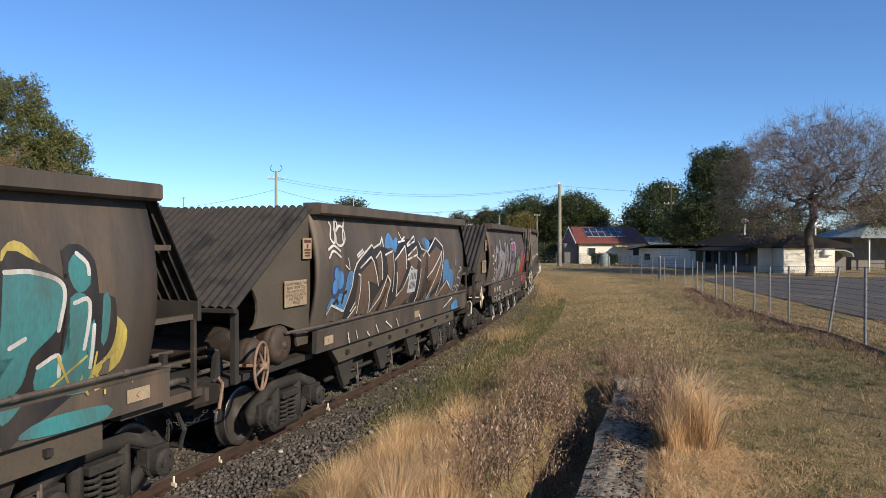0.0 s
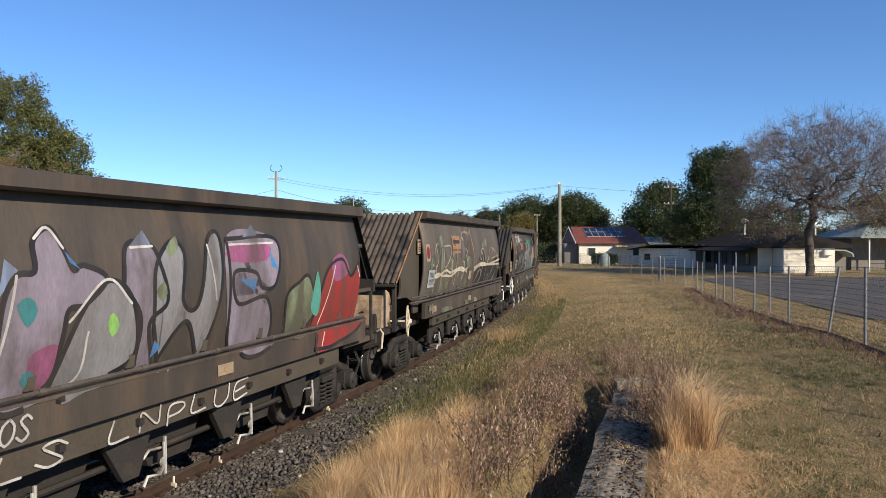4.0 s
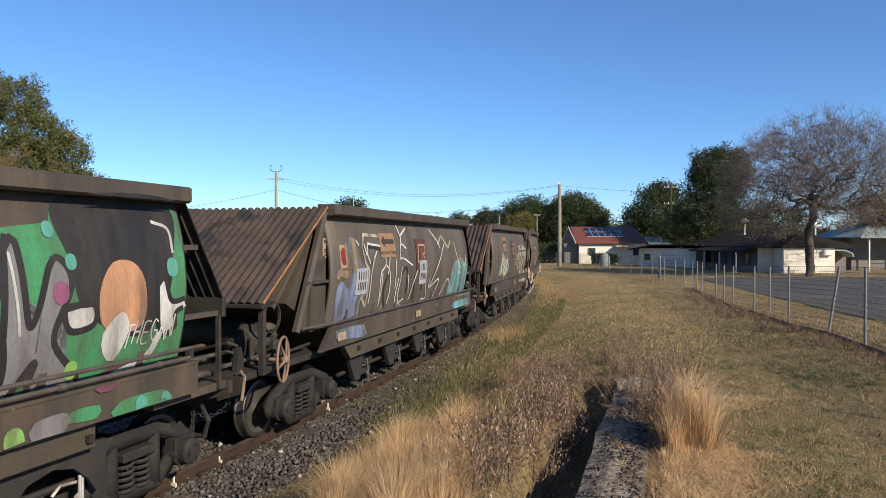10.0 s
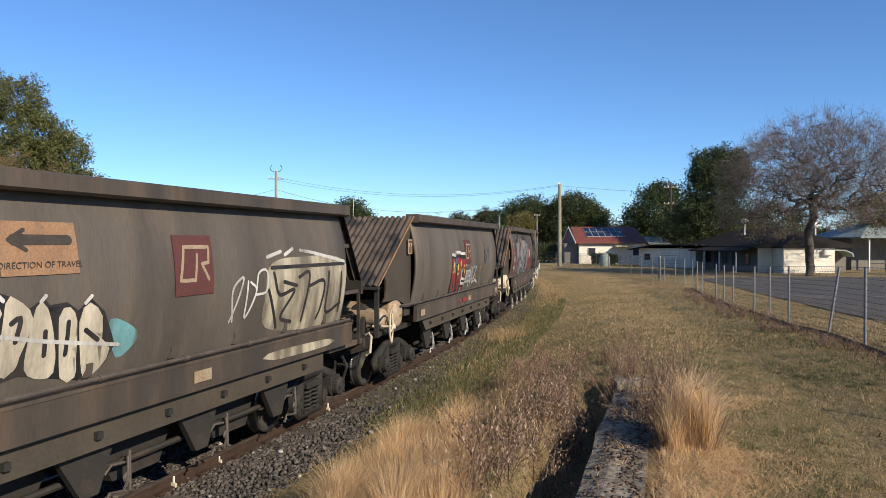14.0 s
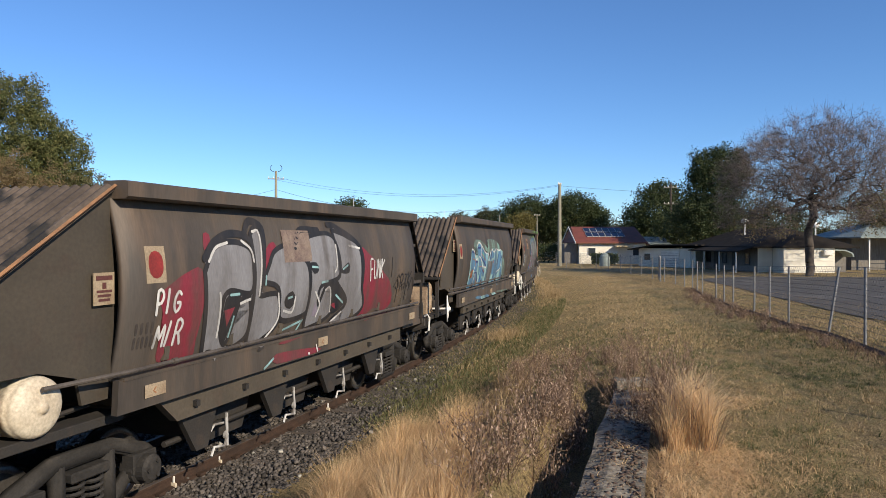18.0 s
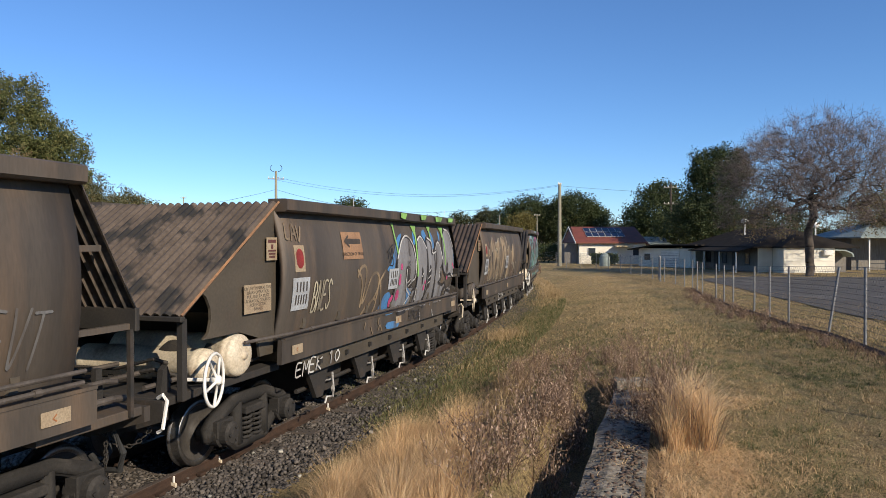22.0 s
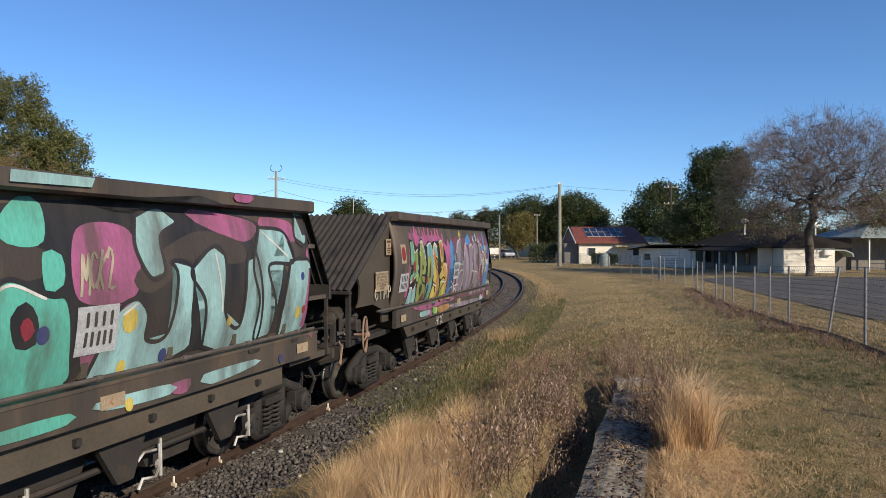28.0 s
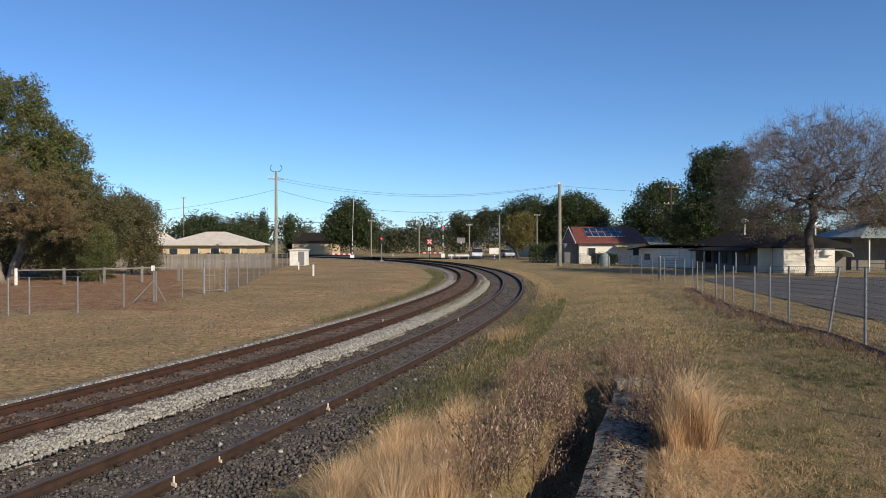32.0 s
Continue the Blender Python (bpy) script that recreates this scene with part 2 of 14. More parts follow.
M_PIPE = surface("grey_brown_pipe", (0.08, 0.066, 0.055), (0.05, 0.041, 0.034), scale=4, fine=40, rough=0.7, bump=0.05)
M_TREAD = surface("polished_wheel_tread", (0.26, 0.25, 0.24), (0.17, 0.16, 0.15), scale=6, fine=60, rough=0.35, metal=0.9, bump=0.02)
M_WHEEL = surface("dusty_wheel", (0.034, 0.030, 0.027), (0.052, 0.046, 0.04), scale=5, fine=50, rough=0.7, bump=0.08)
M_BOGIE = surface("dusty_cast_bogie", (0.025, 0.022, 0.019), (0.014, 0.0125, 0.011), scale=5, fine=55, rough=0.85, bump=0.3, grain=0.3,
                  third=(0.045, 0.039, 0.033), third_scale=6, jitter=0.15)
M_CREAM_PAINT = surface("dirty_cream_paint", (0.55, 0.48, 0.36), (0.42, 0.34, 0.24), scale=3, fine=40, rough=0.6, bump=0.04, third=(0.2, 0.12, 0.07), third_scale=4, third_lo=0.62, third_hi=0.75)
M_TAN_BOX = surface("tan_housing", (0.40, 0.30, 0.20), (0.22, 0.15, 0.095), scale=3, fine=40, rough=0.75, bump=0.05, third=(0.11, 0.07, 0.045), third_scale=3)
M_TANK_RUST = surface("rusty_tank", (0.05, 0.034, 0.024), (0.032, 0.023, 0.017), scale=5, fine=45, rough=0.7, bump=0.06, third=(0.09, 0.055, 0.036), third_scale=6)
M_RUST_WHEEL = surface("rust_brown_paint", (0.24, 0.15, 0.10), (0.15, 0.095, 0.065), scale=4, fine=40, rough=0.7, bump=0.05)
M_SIGN = surface("faded_cream_sign", (0.30, 0.235, 0.155), (0.24, 0.175, 0.11), scale=5, fine=60, rough=0.7, bump=0.02, third=(0.2, 0.13, 0.08), third_scale=5, third_lo=0.62, third_hi=0.8)
M_SIGN_TAN = surface("faded_tan_sign", (0.27, 0.155, 0.085), (0.22, 0.125, 0.07), scale=5, fine=60, rough=0.7, bump=0.02)
M_SIGN_WORN = surface("painted_over_sign", (0.20, 0.15, 0.115), (0.13, 0.09, 0.075), scale=9, fine=60, rough=0.7, bump=0.02)
M_SIGN_DARK = surface("dark_sign_ink", (0.035, 0.028, 0.024), (0.05, 0.04, 0.033), scale=8, fine=60, rough=0.8, bump=0.0)
M_SIGN_MAROON = surface("maroon_sign", (0.095, 0.03, 0.026), (0.075, 0.028, 0.024), scale=5, fine=60, rough=0.7, bump=0.0)
M_PLATE = surface("pale_grey_plate_paint", (0.33, 0.34, 0.35), (0.26, 0.265, 0.27), scale=5, fine=50, rough=0.7, bump=0.0, third=(0.14, 0.12, 0.10), third_scale=3, third_lo=0.6, third_hi=0.75)


def spray(name, c, wear=0.6, soil=(0.06, 0.047, 0.037)):
    """Sprayed paint, worn through in patches and streaks."""
    c, wear = tuple(0.80 * a for a in c), wear - 0.05
    return surface(name, c, tuple(0.56 * a + 0.44 * b for a, b in zip(c, soil)), scale=2.6, fine=30, rough=0.6, bump=0.02, grain=0.16,
                   third=tuple(0.22 * a + 0.78 * b for a, b in zip(c, soil)), third_scale=2.3, third_lo=wear - 0.06, third_hi=wear + 0.12, stretch=(1.8, 1, 0.5))


S_BLACK = spray("spray_black", (0.016, 0.016, 0.018), 0.74)
S_WHITE = spray("spray_white", (0.66, 0.64, 0.6), 0.64)
S_CREAM = spray("spray_cream", (0.52, 0.46, 0.33), 0.54)
S_TAN = spray("spray_tan", (0.34, 0.245, 0.145), 0.51)
S_TEAL = spray("spray_teal", (0.045, 0.225, 0.235), 0.7)
S_AQUA = spray("spray_aqua", (0.30, 0.50, 0.50), 0.62)
S_MINT = spray("spray_mint", (0.10, 0.42, 0.33), 0.66)
S_YELLOW = spray("spray_yellow", (0.56, 0.44, 0.10), 0.66)
S_BLUE = spray("spray_blue", (0.07, 0.23, 0.48), 0.64)
S_DEEP = spray("spray_deep_blue", (0.025, 0.05, 0.19), 0.68)
S_PALE_BLUE = spray("spray_pale_blue", (0.24, 0.31, 0.46), 0.52)
S_GREY = spray("spray_grey", (0.24, 0.235, 0.24), 0.66)
S_DARK_GREY = spray("spray_dark_grey", (0.17, 0.168, 0.165), 0.6)
S_LILAC = spray("spray_lilac_grey", (0.27, 0.23, 0.28), 0.6)
S_PINK = spray("spray_magenta", (0.36, 0.10, 0.22), 0.58)
S_PLUM = spray("spray_plum", (0.17, 0.055, 0.095), 0.58)
S_HOT = spray("spray_hot_pink", (0.6, 0.07, 0.22), 0.7)
S_RED = spray("spray_red", (0.32, 0.03, 0.025), 0.64)
S_CRIMSON = spray("spray_crimson", (0.23, 0.022, 0.04), 0.6)
S_GREEN = spray("spray_green", (0.06, 0.27, 0.11), 0.62)
S_LIME = spray("spray_lime", (0.27, 0.52, 0.13), 0.62)
S_SAGE = spray("spray_sage", (0.20, 0.24, 0.14), 0.5)
S_ORANGE = spray("spray_orange", (0.52, 0.18, 0.05), 0.62)
S_SLATE = spray("spray_slate_blue", (0.095, 0.23, 0.36), 0.64)
S_SEA = spray("spray_sea_green", (0.17, 0.40, 0.42), 0.58)
S_FOAM = spray("spray_seafoam", (0.19, 0.31, 0.25), 0.46)
S_PEACH = spray("spray_peach", (0.58, 0.30, 0.16), 0.62)
S_UMBER = spray("spray_umber", (0.125, 0.078, 0.052), 0.66)
S_DUSK = spray("spray_dusk_grey", (0.14, 0.13, 0.115), 0.52)
S_RUSTY = spray("spray_faded_rust", (0.17, 0.10, 0.06), 0.48)
S_BONE = spray("spray_bone", (0.62, 0.55, 0.42), 0.66)
S_MOSS = spray("spray_moss_green", (0.27, 0.33, 0.09), 0.62)
S_JADE = spray("spray_jade", (0.16, 0.40, 0.22), 0.62)
S_AMBER = spray("spray_amber", (0.48, 0.25, 0.08), 0.6)
S_BROWN = spray("spray_brown", (0.05, 0.038, 0.031), 0.62)
# ---- geometry helpers ----
def mesh_of(name, verts, faces, mat, smooth=False):
    me = bpy.data.meshes.new(name)
    me.from_pydata([tuple(v) for v in verts], [], faces)
    if smooth:
        me.polygons.foreach_set("use_smooth", [True] * len(me.polygons))
    for m in (mat if isinstance(mat, (list, tuple)) else [mat]):
        me.materials.append(m)
    me.update()
    return me


def big_mesh(name, verts, loops, sizes, mat):
    """Mesh from flat arrays: vertices (n, 3), corner indices and polygon sizes."""
    me = bpy.data.meshes.new(name)
    verts = np.asarray(verts, dtype=np.float32)
    loops = np.asarray(loops, dtype=np.int32).ravel()
    sizes = np.asarray(sizes, dtype=np.int32)
    me.vertices.add(len(verts))
    me.vertices.foreach_set("co", verts.ravel())
    me.loops.add(len(loops))
    me.loops.foreach_set("vertex_index", loops)
    me.polygons.add(len(sizes))
    me.polygons.foreach_set("loop_start", np.concatenate([[0], np.cumsum(sizes)[:-1]]).astype(np.int32))
    for m in (mat if isinstance(mat, (list, tuple)) else [mat]):
        me.materials.append(m)
    me.update(calc_edges=True)
    me.validate()
    return me


def part(name, data, material=None, parent=None, label="", loc=None):
    """Link a bmesh or mesh as one mesh object under a thing or a part."""
    if isinstance(data, bmesh.types.BMesh):
        me = bpy.data.meshes.new(name)
        data.to_mesh(me)
        data.free()
        for m in (material if isinstance(material, (list, tuple)) else [material]):
            me.materials.append(m)
    else:
        me = data
    ob = new(name, me)
    ob.parent = parent
    if loc is not None:
        ob.matrix_basis = loc if isinstance(loc, Matrix) else Matrix.Translation(loc)
    if label:
        ob["label"] = label
    return ob


def empty(name, m=None):
    ob = new(name)
    ob.empty_display_size = 0.2
    if m is not None:
        ob.matrix_basis = m
    return ob


def add_box(bm, x0, x1, y0, y1, z0, z1, bevel=0.0, m=None):
    r = bmesh.ops.create_cube(bm, size=1)
    vs = r["verts"]
    bmesh.ops.scale(bm, vec=(x1 - x0, y1 - y0, z1 - z0), verts=vs)
    bmesh.ops.translate(bm, vec=((x0 + x1) / 2, (y0 + y1) / 2, (z0 + z1) / 2), verts=vs)
    if m is not None:
        bmesh.ops.transform(bm, matrix=m, verts=vs)
    if bevel:
        es = list({e for v in vs for e in v.link_edges})
        bmesh.ops.bevel(bm, geom=es, offset=bevel, segments=1, affect="EDGES")
    return bm


def box(x0, x1, y0, y1, z0, z1, bevel=0.0):
    return add_box(bmesh.new(), x0, x1, y0, y1, z0, z1, bevel)


def add_tube(bm, pts, r, seg=8, cap=True, radii=None):
    """Round bar along a list of points."""
    pts = [Vector(p) for p in pts]
    rings = []
    for i, p in enumerate(pts):
        d = (pts[min(i + 1, len(pts) - 1)] - pts[max(i - 1, 0)]).normalized()
        up = Vector((0, 0, 1)) if abs(d.z) < 0.95 else Vector((1, 0, 0))
        a = d.cross(up).normalized()
        b = d.cross(a)
        rr = radii[i] if radii else r
        rings.append([bm.verts.new(p + (a * math.cos(2 * math.pi * k / seg) + b * math.sin(2 * math.pi * k / seg)) * rr) for k in range(seg)])
    for q, w in zip(rings, rings[1:]):
        for k in range(seg):
            bm.faces.new((q[k], q[(k + 1) % seg], w[(k + 1) % seg], w[k]))
    if cap:
        bm.faces.new(rings[0])
        bm.faces.new(rings[-1][::-1])
    return bm


def tube(pts, r, seg=8, **k):
    return add_tube(bmesh.new(), pts, r, seg, **k)


def add_lathe(bm, profile, seg=24, m=None, close=False):
    """Turn a profile of (radius, height) about the local z axis."""
    rings = [[bm.verts.new((r * math.cos(2 * math.pi * k / seg), r * math.sin(2 * math.pi * k / seg), z)) for k in range(seg)] for r, z in profile]
    pairs = list(zip(rings, rings[1:])) + ([(rings[-1], rings[0])] if close else [])
    for q, w in pairs:
        for k in range(seg):
            bm.faces.new((q[k], q[(k + 1) % seg], w[(k + 1) % seg], w[k]))
    if not close:
        bm.faces.new(rings[0][::-1])
        bm.faces.new(rings[-1])
    if m is not None:
        bmesh.ops.transform(bm, matrix=m, verts=[v for q in rings for v in q])
    return bm


def add_prism(bm, outline, t0, t1, plane="xz"):
    """Extrude an outline (x, z) along y from t0 to t1, or (x, y) along z, or (y, z) along x."""
    put = {"xz": lambda p, t: (p[0], t, p[1]), "xy": lambda p, t: (p[0], p[1], t), "yz": lambda p, t: (t, p[0], p[1])}[plane]
    a = [bm.verts.new(put(p, t0)) for p in outline]
    b = [bm.verts.new(put(p, t1)) for p in outline]
    k = len(outline)
    fs = [bm.faces.new(a), bm.faces.new(b[::-1])]
    for i in range(k):
        fs.append(bm.faces.new((a[i], b[i], b[(i + 1) % k], a[(i + 1) % k])))
    bmesh.ops.recalc_face_normals(bm, faces=fs)
    return bm


def prism(outline, t0, t1, plane="xz"):
    return add_prism(bmesh.new(), outline, t0, t1, plane)


# ---- the two tracks: curvature along the way ----
KNOT = np.array([0, 15, 30, 45, 60, 80, 110, 150.0])


def alignment(x0, th0, kap, lo=-60.0, hi=330.0, ds=0.25):
    s = np.arange(lo, hi, ds)
    k = np.where(s < 0, 0, np.interp(s, KNOT, kap))
    k = np.where(s > 150, -0.001, k)
    i0 = int(np.argmin(abs(s + 2)))
    th = np.cumsum(k) * ds
    th = th - th[i0] + th0
    x, y = np.cumsum(np.sin(th)) * ds, np.cumsum(np.cos(th)) * ds
    return s, x - x[i0] + x0, y - y[i0] - 2, th


SIDING = alignment(-6.6749, 0.3294, [-0.00109, -0.00439, -0.00775, -0.00712, -0.00728, -0.00708, -0.00708, -0.00708])
MAIN = alignment(-10.4792, 0.4302, [-0.0078, -0.008, -0.00756, -0.00792, -0.00954, -0.0096, -0.0096, -0.0096])
MAIN_Z = 0.18


def on(track, s, v=0.0, z=0.0):
    x, y, t = (np.interp(s, track[0], track[i]) for i in (1, 2, 3))
    return Vector((x + v * math.cos(t), y - v * math.sin(t), z))


def along(track, s):
    return float(np.interp(s, track[0], track[3]))


def offsets(track, x, y):
    """Sideways distance from a track, positive towards the camera, and distance along it."""
    ts, tx, ty, th = (q[::4] for q in track)
    out_v, out_s = np.empty(len(x)), np.empty(len(x))
    for i in range(0, len(x), 4000):
        dx, dy = x[i:i + 4000, None] - tx, y[i:i + 4000, None] - ty
        j = np.argmin(dx * dx + dy * dy, axis=1)
        r = np.arange(len(j))
        out_v[i:i + 4000] = dx[r, j] * np.cos(th[j]) - dy[r, j] * np.sin(th[j])
        out_s[i:i + 4000] = ts[j]
    return out_v, out_s


def step01(a, b, x):
    t = np.clip((x - a) / (b - a), 0, 1)
    return t * t * (3 - 2 * t)


# edge of the old concrete wall beside the ditch, and the ditch
WALL_A, WALL_B = Vector((0.45, 3.6)), Vector((2.2, 9.1))


def ground_z(x, y):
    """Height of the ground sheet."""
    x, y = np.atleast_1d(np.asarray(x, float)), np.atleast_1d(np.asarray(y, float))
    vn, sn = offsets(SIDING, x, y)
    vf, sf = offsets(MAIN, x, y)
    z = np.full(len(x), -0.22)
    bed = (1 - np.where(vf > 0, step01(0.9, 1.45, vf), step01(1.6, 2.6, -vf))) * (MAIN_Z - 0.20 + 0.22)
    z = z + bed
    left = step01(2.6, 4.5, -vf)
    z = z + left * 0.12
    mound = step01(1.6, 5.0, vn) * (0.75 - 0.55 * step01(5, 34, y)) * (1 - step01(40, 70, y) * 0.5)
    mound = mound + step01(1.2, 2.2, vn) * 0.08
    z = z + mound
    # ditch beside the wall
    d = (WALL_B - WALL_A).normalized()
    q = (x - WALL_A.x) * d.y - (y - WALL_A.y) * d.x
    l = (x - WALL_A.x) * d.x + (y - WALL_A.y) * d.y
    ditch = step01(-0.62, -0.38, q) * (1 - step01(-0.1, 0.12, q)) * step01(-0.5, 0.3, l) * (1 - step01(5.9, 6.7, l))
    z = z - 0.6 * ditch
    z = z - 0.10 * step01(-0.3, 0.0, q) * (1 - step01(0.48, 0.72, q)) * step01(-0.5, 0.3, l) * (1 - step01(5.6, 6.1, l))
    far = np.hypot(x, y)
    z = z + 0.05 * np.sin(x * 0.31 + 1.3) * np.cos(y * 0.27) * step01(4, 12, abs(vn)) * (1 - step01(100, 200, far))
    return z


def gz(x, y):
    return float(ground_z(x, y)[0])


def spread(a, b, first, grow):
    out, d = [a], first
    while abs(out[-1]) < abs(b):
        out.append(out[-1] + math.copysign(d, b - a))
        d *= grow
    return out


# ---- ground sheet ----
xs = sorted(set(spread(-60, -3500, 8, 1.35) + list(np.arange(-60, -12, 1.5)) + list(np.arange(-12, -3, 0.5)) + list(np.arange(-3, 4, 0.2)) +
                list(np.arange(4, 12, 0.4)) + list(np.arange(12, 60, 1.5)) + spread(60, 3500, 8, 1.35)))
ys = sorted(set(spread(-20, -600, 8, 1.5) + list(np.arange(-20, 3, 1.5)) + list(np.arange(3, 14, 0.2)) + list(np.arange(14, 40, 0.5)) +
                list(np.arange(40, 140, 1.6)) + spread(140, 4000, 8, 1.35)))
gx, gy = np.meshgrid(xs, ys)
gzz = ground_z(gx.ravel(), gy.ravel())
nx, ny = len(xs), len(ys)
idx = np.arange(nx * ny).reshape(ny, nx)
quads = np.stack([idx[:-1, :-1], idx[:-1, 1:], idx[1:, 1:], idx[1:, :-1]], -1).reshape(-1, 4)
ground_me = big_mesh("ground", np.c_[gx.ravel(), gy.ravel(), gzz], quads, np.full(len(quads), 4), [M_GRASS_SOIL, M_PADDOCK, M_BARE_SOIL])
qc = np.c_[gx.ravel(), gy.ravel()][quads].mean(axis=1)
left_side = (offsets(MAIN, qc[:, 0], qc[:, 1])[0] < -2.2) & (qc[:, 0] < -2) & (qc[:, 1] < 118)
bare = left_side & (qc[:, 0] < -0.34 * (qc[:, 1] - 30) - 11.5 + 0.5 * np.sin(qc[:, 1])) & (qc[:, 1] > 27) & (qc[:, 1] < 75)
ground_me.polygons.foreach_set("material_index", left_side.astype(np.int32) + bare)
ground_me.polygons.foreach_set("use_smooth", [True] * len(ground_me.polygons))
ground = tagged(new("ground", ground_me), "dry winter grass and bare soil of the rail yard", "ground", kind="structure")


# ---- rails ----
RAIL_PROFILE = [(-0.06, -0.13), (0.06, -0.13), (0.06, -0.12), (0.012, -0.105), (0.009, -0.04), (0.033, -0.03), (0.033, -0.004),
                (0.025, 0.0), (-0.025, 0.0), (-0.033, -0.004), (-0.033, -0.03), (-0.009, -0.04), (-0.012, -0.105), (-0.06, -0.12)]


def rail_mesh(track, v, z, mats, s0=-12.0, s1=240.0):
    stations = np.concatenate([np.arange(s0, 60, 1.0), np.arange(60, s1, 3.0)])
    verts, faces, k = [], [], len(RAIL_PROFILE)
    for s in stations:
        for a, b in RAIL_PROFILE:
            p = on(track, s, v + a, z + b)
            verts.append(p)
    for i in range(len(stations) - 1):
        for j in range(k):
            faces.append((i * k + j, i * k + (j + 1) % k, (i + 1) * k + (j + 1) % k, (i + 1) * k + j))
    me = mesh_of("rail", verts, faces, mats)
    mi = [1 if (f % k) in (6, 7, 8) else 0 for f in range(len(faces))]
    me.polygons.foreach_set("material_index", mi)
    return me


siding = tagged(empty("track_siding"), "rusty narrow-gauge siding track in dark ballast", "railway track", kind="structure")
main_line = tagged(empty("track_main"), "main railway track on pale ballast with concrete sleepers", "railway track", kind="structure")
for v in (-0.568, 0.568):
    part("rail", rail_mesh(SIDING, v, 0.0, [M_RAIL, M_RAIL_TOP]), parent=siding)
    part("rail", rail_mesh(MAIN, v, MAIN_Z, [M_RAIL_RED, M_RAIL]), parent=main_line)
# ---- the train ----
PITCH = 9.882
HALF = 3.5                 # half the length of a wagon's sides
BOGIE = 3.38
WHEEL_R = 0.36


def train_s(t):
    """Distance along the siding of the first wagon's leading side edge."""
    k = t / 32.0
    return 0.0284 - 126.446 * k + 27.226 * k ** 2 - 104.991 * k ** 3 + 107.859 * k ** 4 - 36.957 * k ** 5


def wagon_pose(i, t):
    sc = train_s(t) + i * PITCH + HALF
    a, b = on(SIDING, sc - BOGIE), on(SIDING, sc + BOGIE)
    f = a - b
    return Matrix.Translation((a + b) / 2) @ Matrix.Rotation(math.atan2(f.y, f.x), 4, "Z")


SHARED = {}


def shared(key, make, mats, smooth=False):
    """One mesh for all the alike parts of the train."""
    if key not in SHARED:
        bm = make()
        me = bpy.data.meshes.new(key[0] if isinstance(key, tuple) else key)
        if smooth:
            for f in bm.faces:
                f.smooth = True
        bm.to_mesh(me)
        bm.free()
        for m in (mats if isinstance(mats, (list, tuple)) else [mats]):
            me.materials.append(m)
        SHARED[key] = me
    return SHARED[key]


def side_y(z, top=2.85):
    """Half width of the bulging side at a height."""
    k = (z - 1.36) / (top - 1.36)
    return 1.22 + 0.16 * math.sin(math.pi * min(max(0.06 + 0.86 * k, 0), 1)) + 0.03 * (1 - k)


def side_panel(sign, top):
    bm = bmesh.new()
    rows = []
    zs = [1.33 + (top - 1.33) * i / 16 for i in range(17)]
    xs_ = [-HALF + 2 * HALF * i / 20 for i in range(21)]
    for d in (0.0, -0.05):
        for z in zs:
            rows.append([bm.verts.new((x, sign * (side_y(z, top) + d), z)) for x in xs_])
    for q, w in list(zip(rows[:17], rows[1:17])) + list(zip(rows[17:], rows[18:])):
        for a, b, c, e in zip(q, q[1:], w[1:], w):
            bm.faces.new((a, b, c, e))
    for r0, r1 in zip(range(0, 16), range(1, 17)):
        for c in (0, -1):
            bm.faces.new((rows[r0][c], rows[r1][c], rows[r1 + 17][c], rows[r0 + 17][c]))
    for f in bm.faces:
        f.smooth = True
    bmesh.ops.recalc_face_normals(bm, faces=bm.faces)
    return bm


def hood(x0, z0, x1, z1, half, ribs=23):
    """Corrugated sheet sloping from (x0, z0) at its foot to (x1, z1) at its head."""
    bm = bmesh.new()
    n = Vector((-(z1 - z0), 0, x1 - x0)).normalized()
    if n.z < 0:
        n = -n
    prof = []
    w = 2 * half / ribs
    for i in range(ribs):
        y = -half + i * w
        prof += [(y, 0.0), (y + 0.16 * w, 0.032), (y + 0.36 * w, 0.046), (y + 0.58 * w, 0.046), (y + 0.78 * w, 0.032), (y + 0.93 * w, 0.0)]
    prof.append((half, 0.0))
    up = [[bm.verts.new(Vector((x, y, z)) + n * d) for y, d in prof] for x, z in ((x0, z0), (x1, z1))]
    lo = [[bm.verts.new(Vector((x, y, z)) + n * (d - 0.012)) for y, d in prof] for x, z in ((x0, z0), (x1, z1))]
    k = len(prof)
    for j in range(k - 1):
        bm.faces.new((up[0][j], up[0][j + 1], up[1][j + 1], up[1][j]))
        bm.faces.new((lo[0][j + 1], lo[0][j], lo[1][j], lo[1][j + 1]))
        for e in (0, 1):
            bm.faces.new((up[e][j], up[e][j + 1], lo[e][j + 1], lo[e][j]))
    bmesh.ops.recalc_face_normals(bm, faces=bm.faces)
    return bm


def helix(r, z0, z1, turns, wire_r):
    n = int(turns * 12)
    return tube([(r * math.cos(2 * math.pi * turns * i / n), r * math.sin(2 * math.pi * turns * i / n), z0 + (z1 - z0) * i / n) for i in range(n + 1)], wire_r, 5)


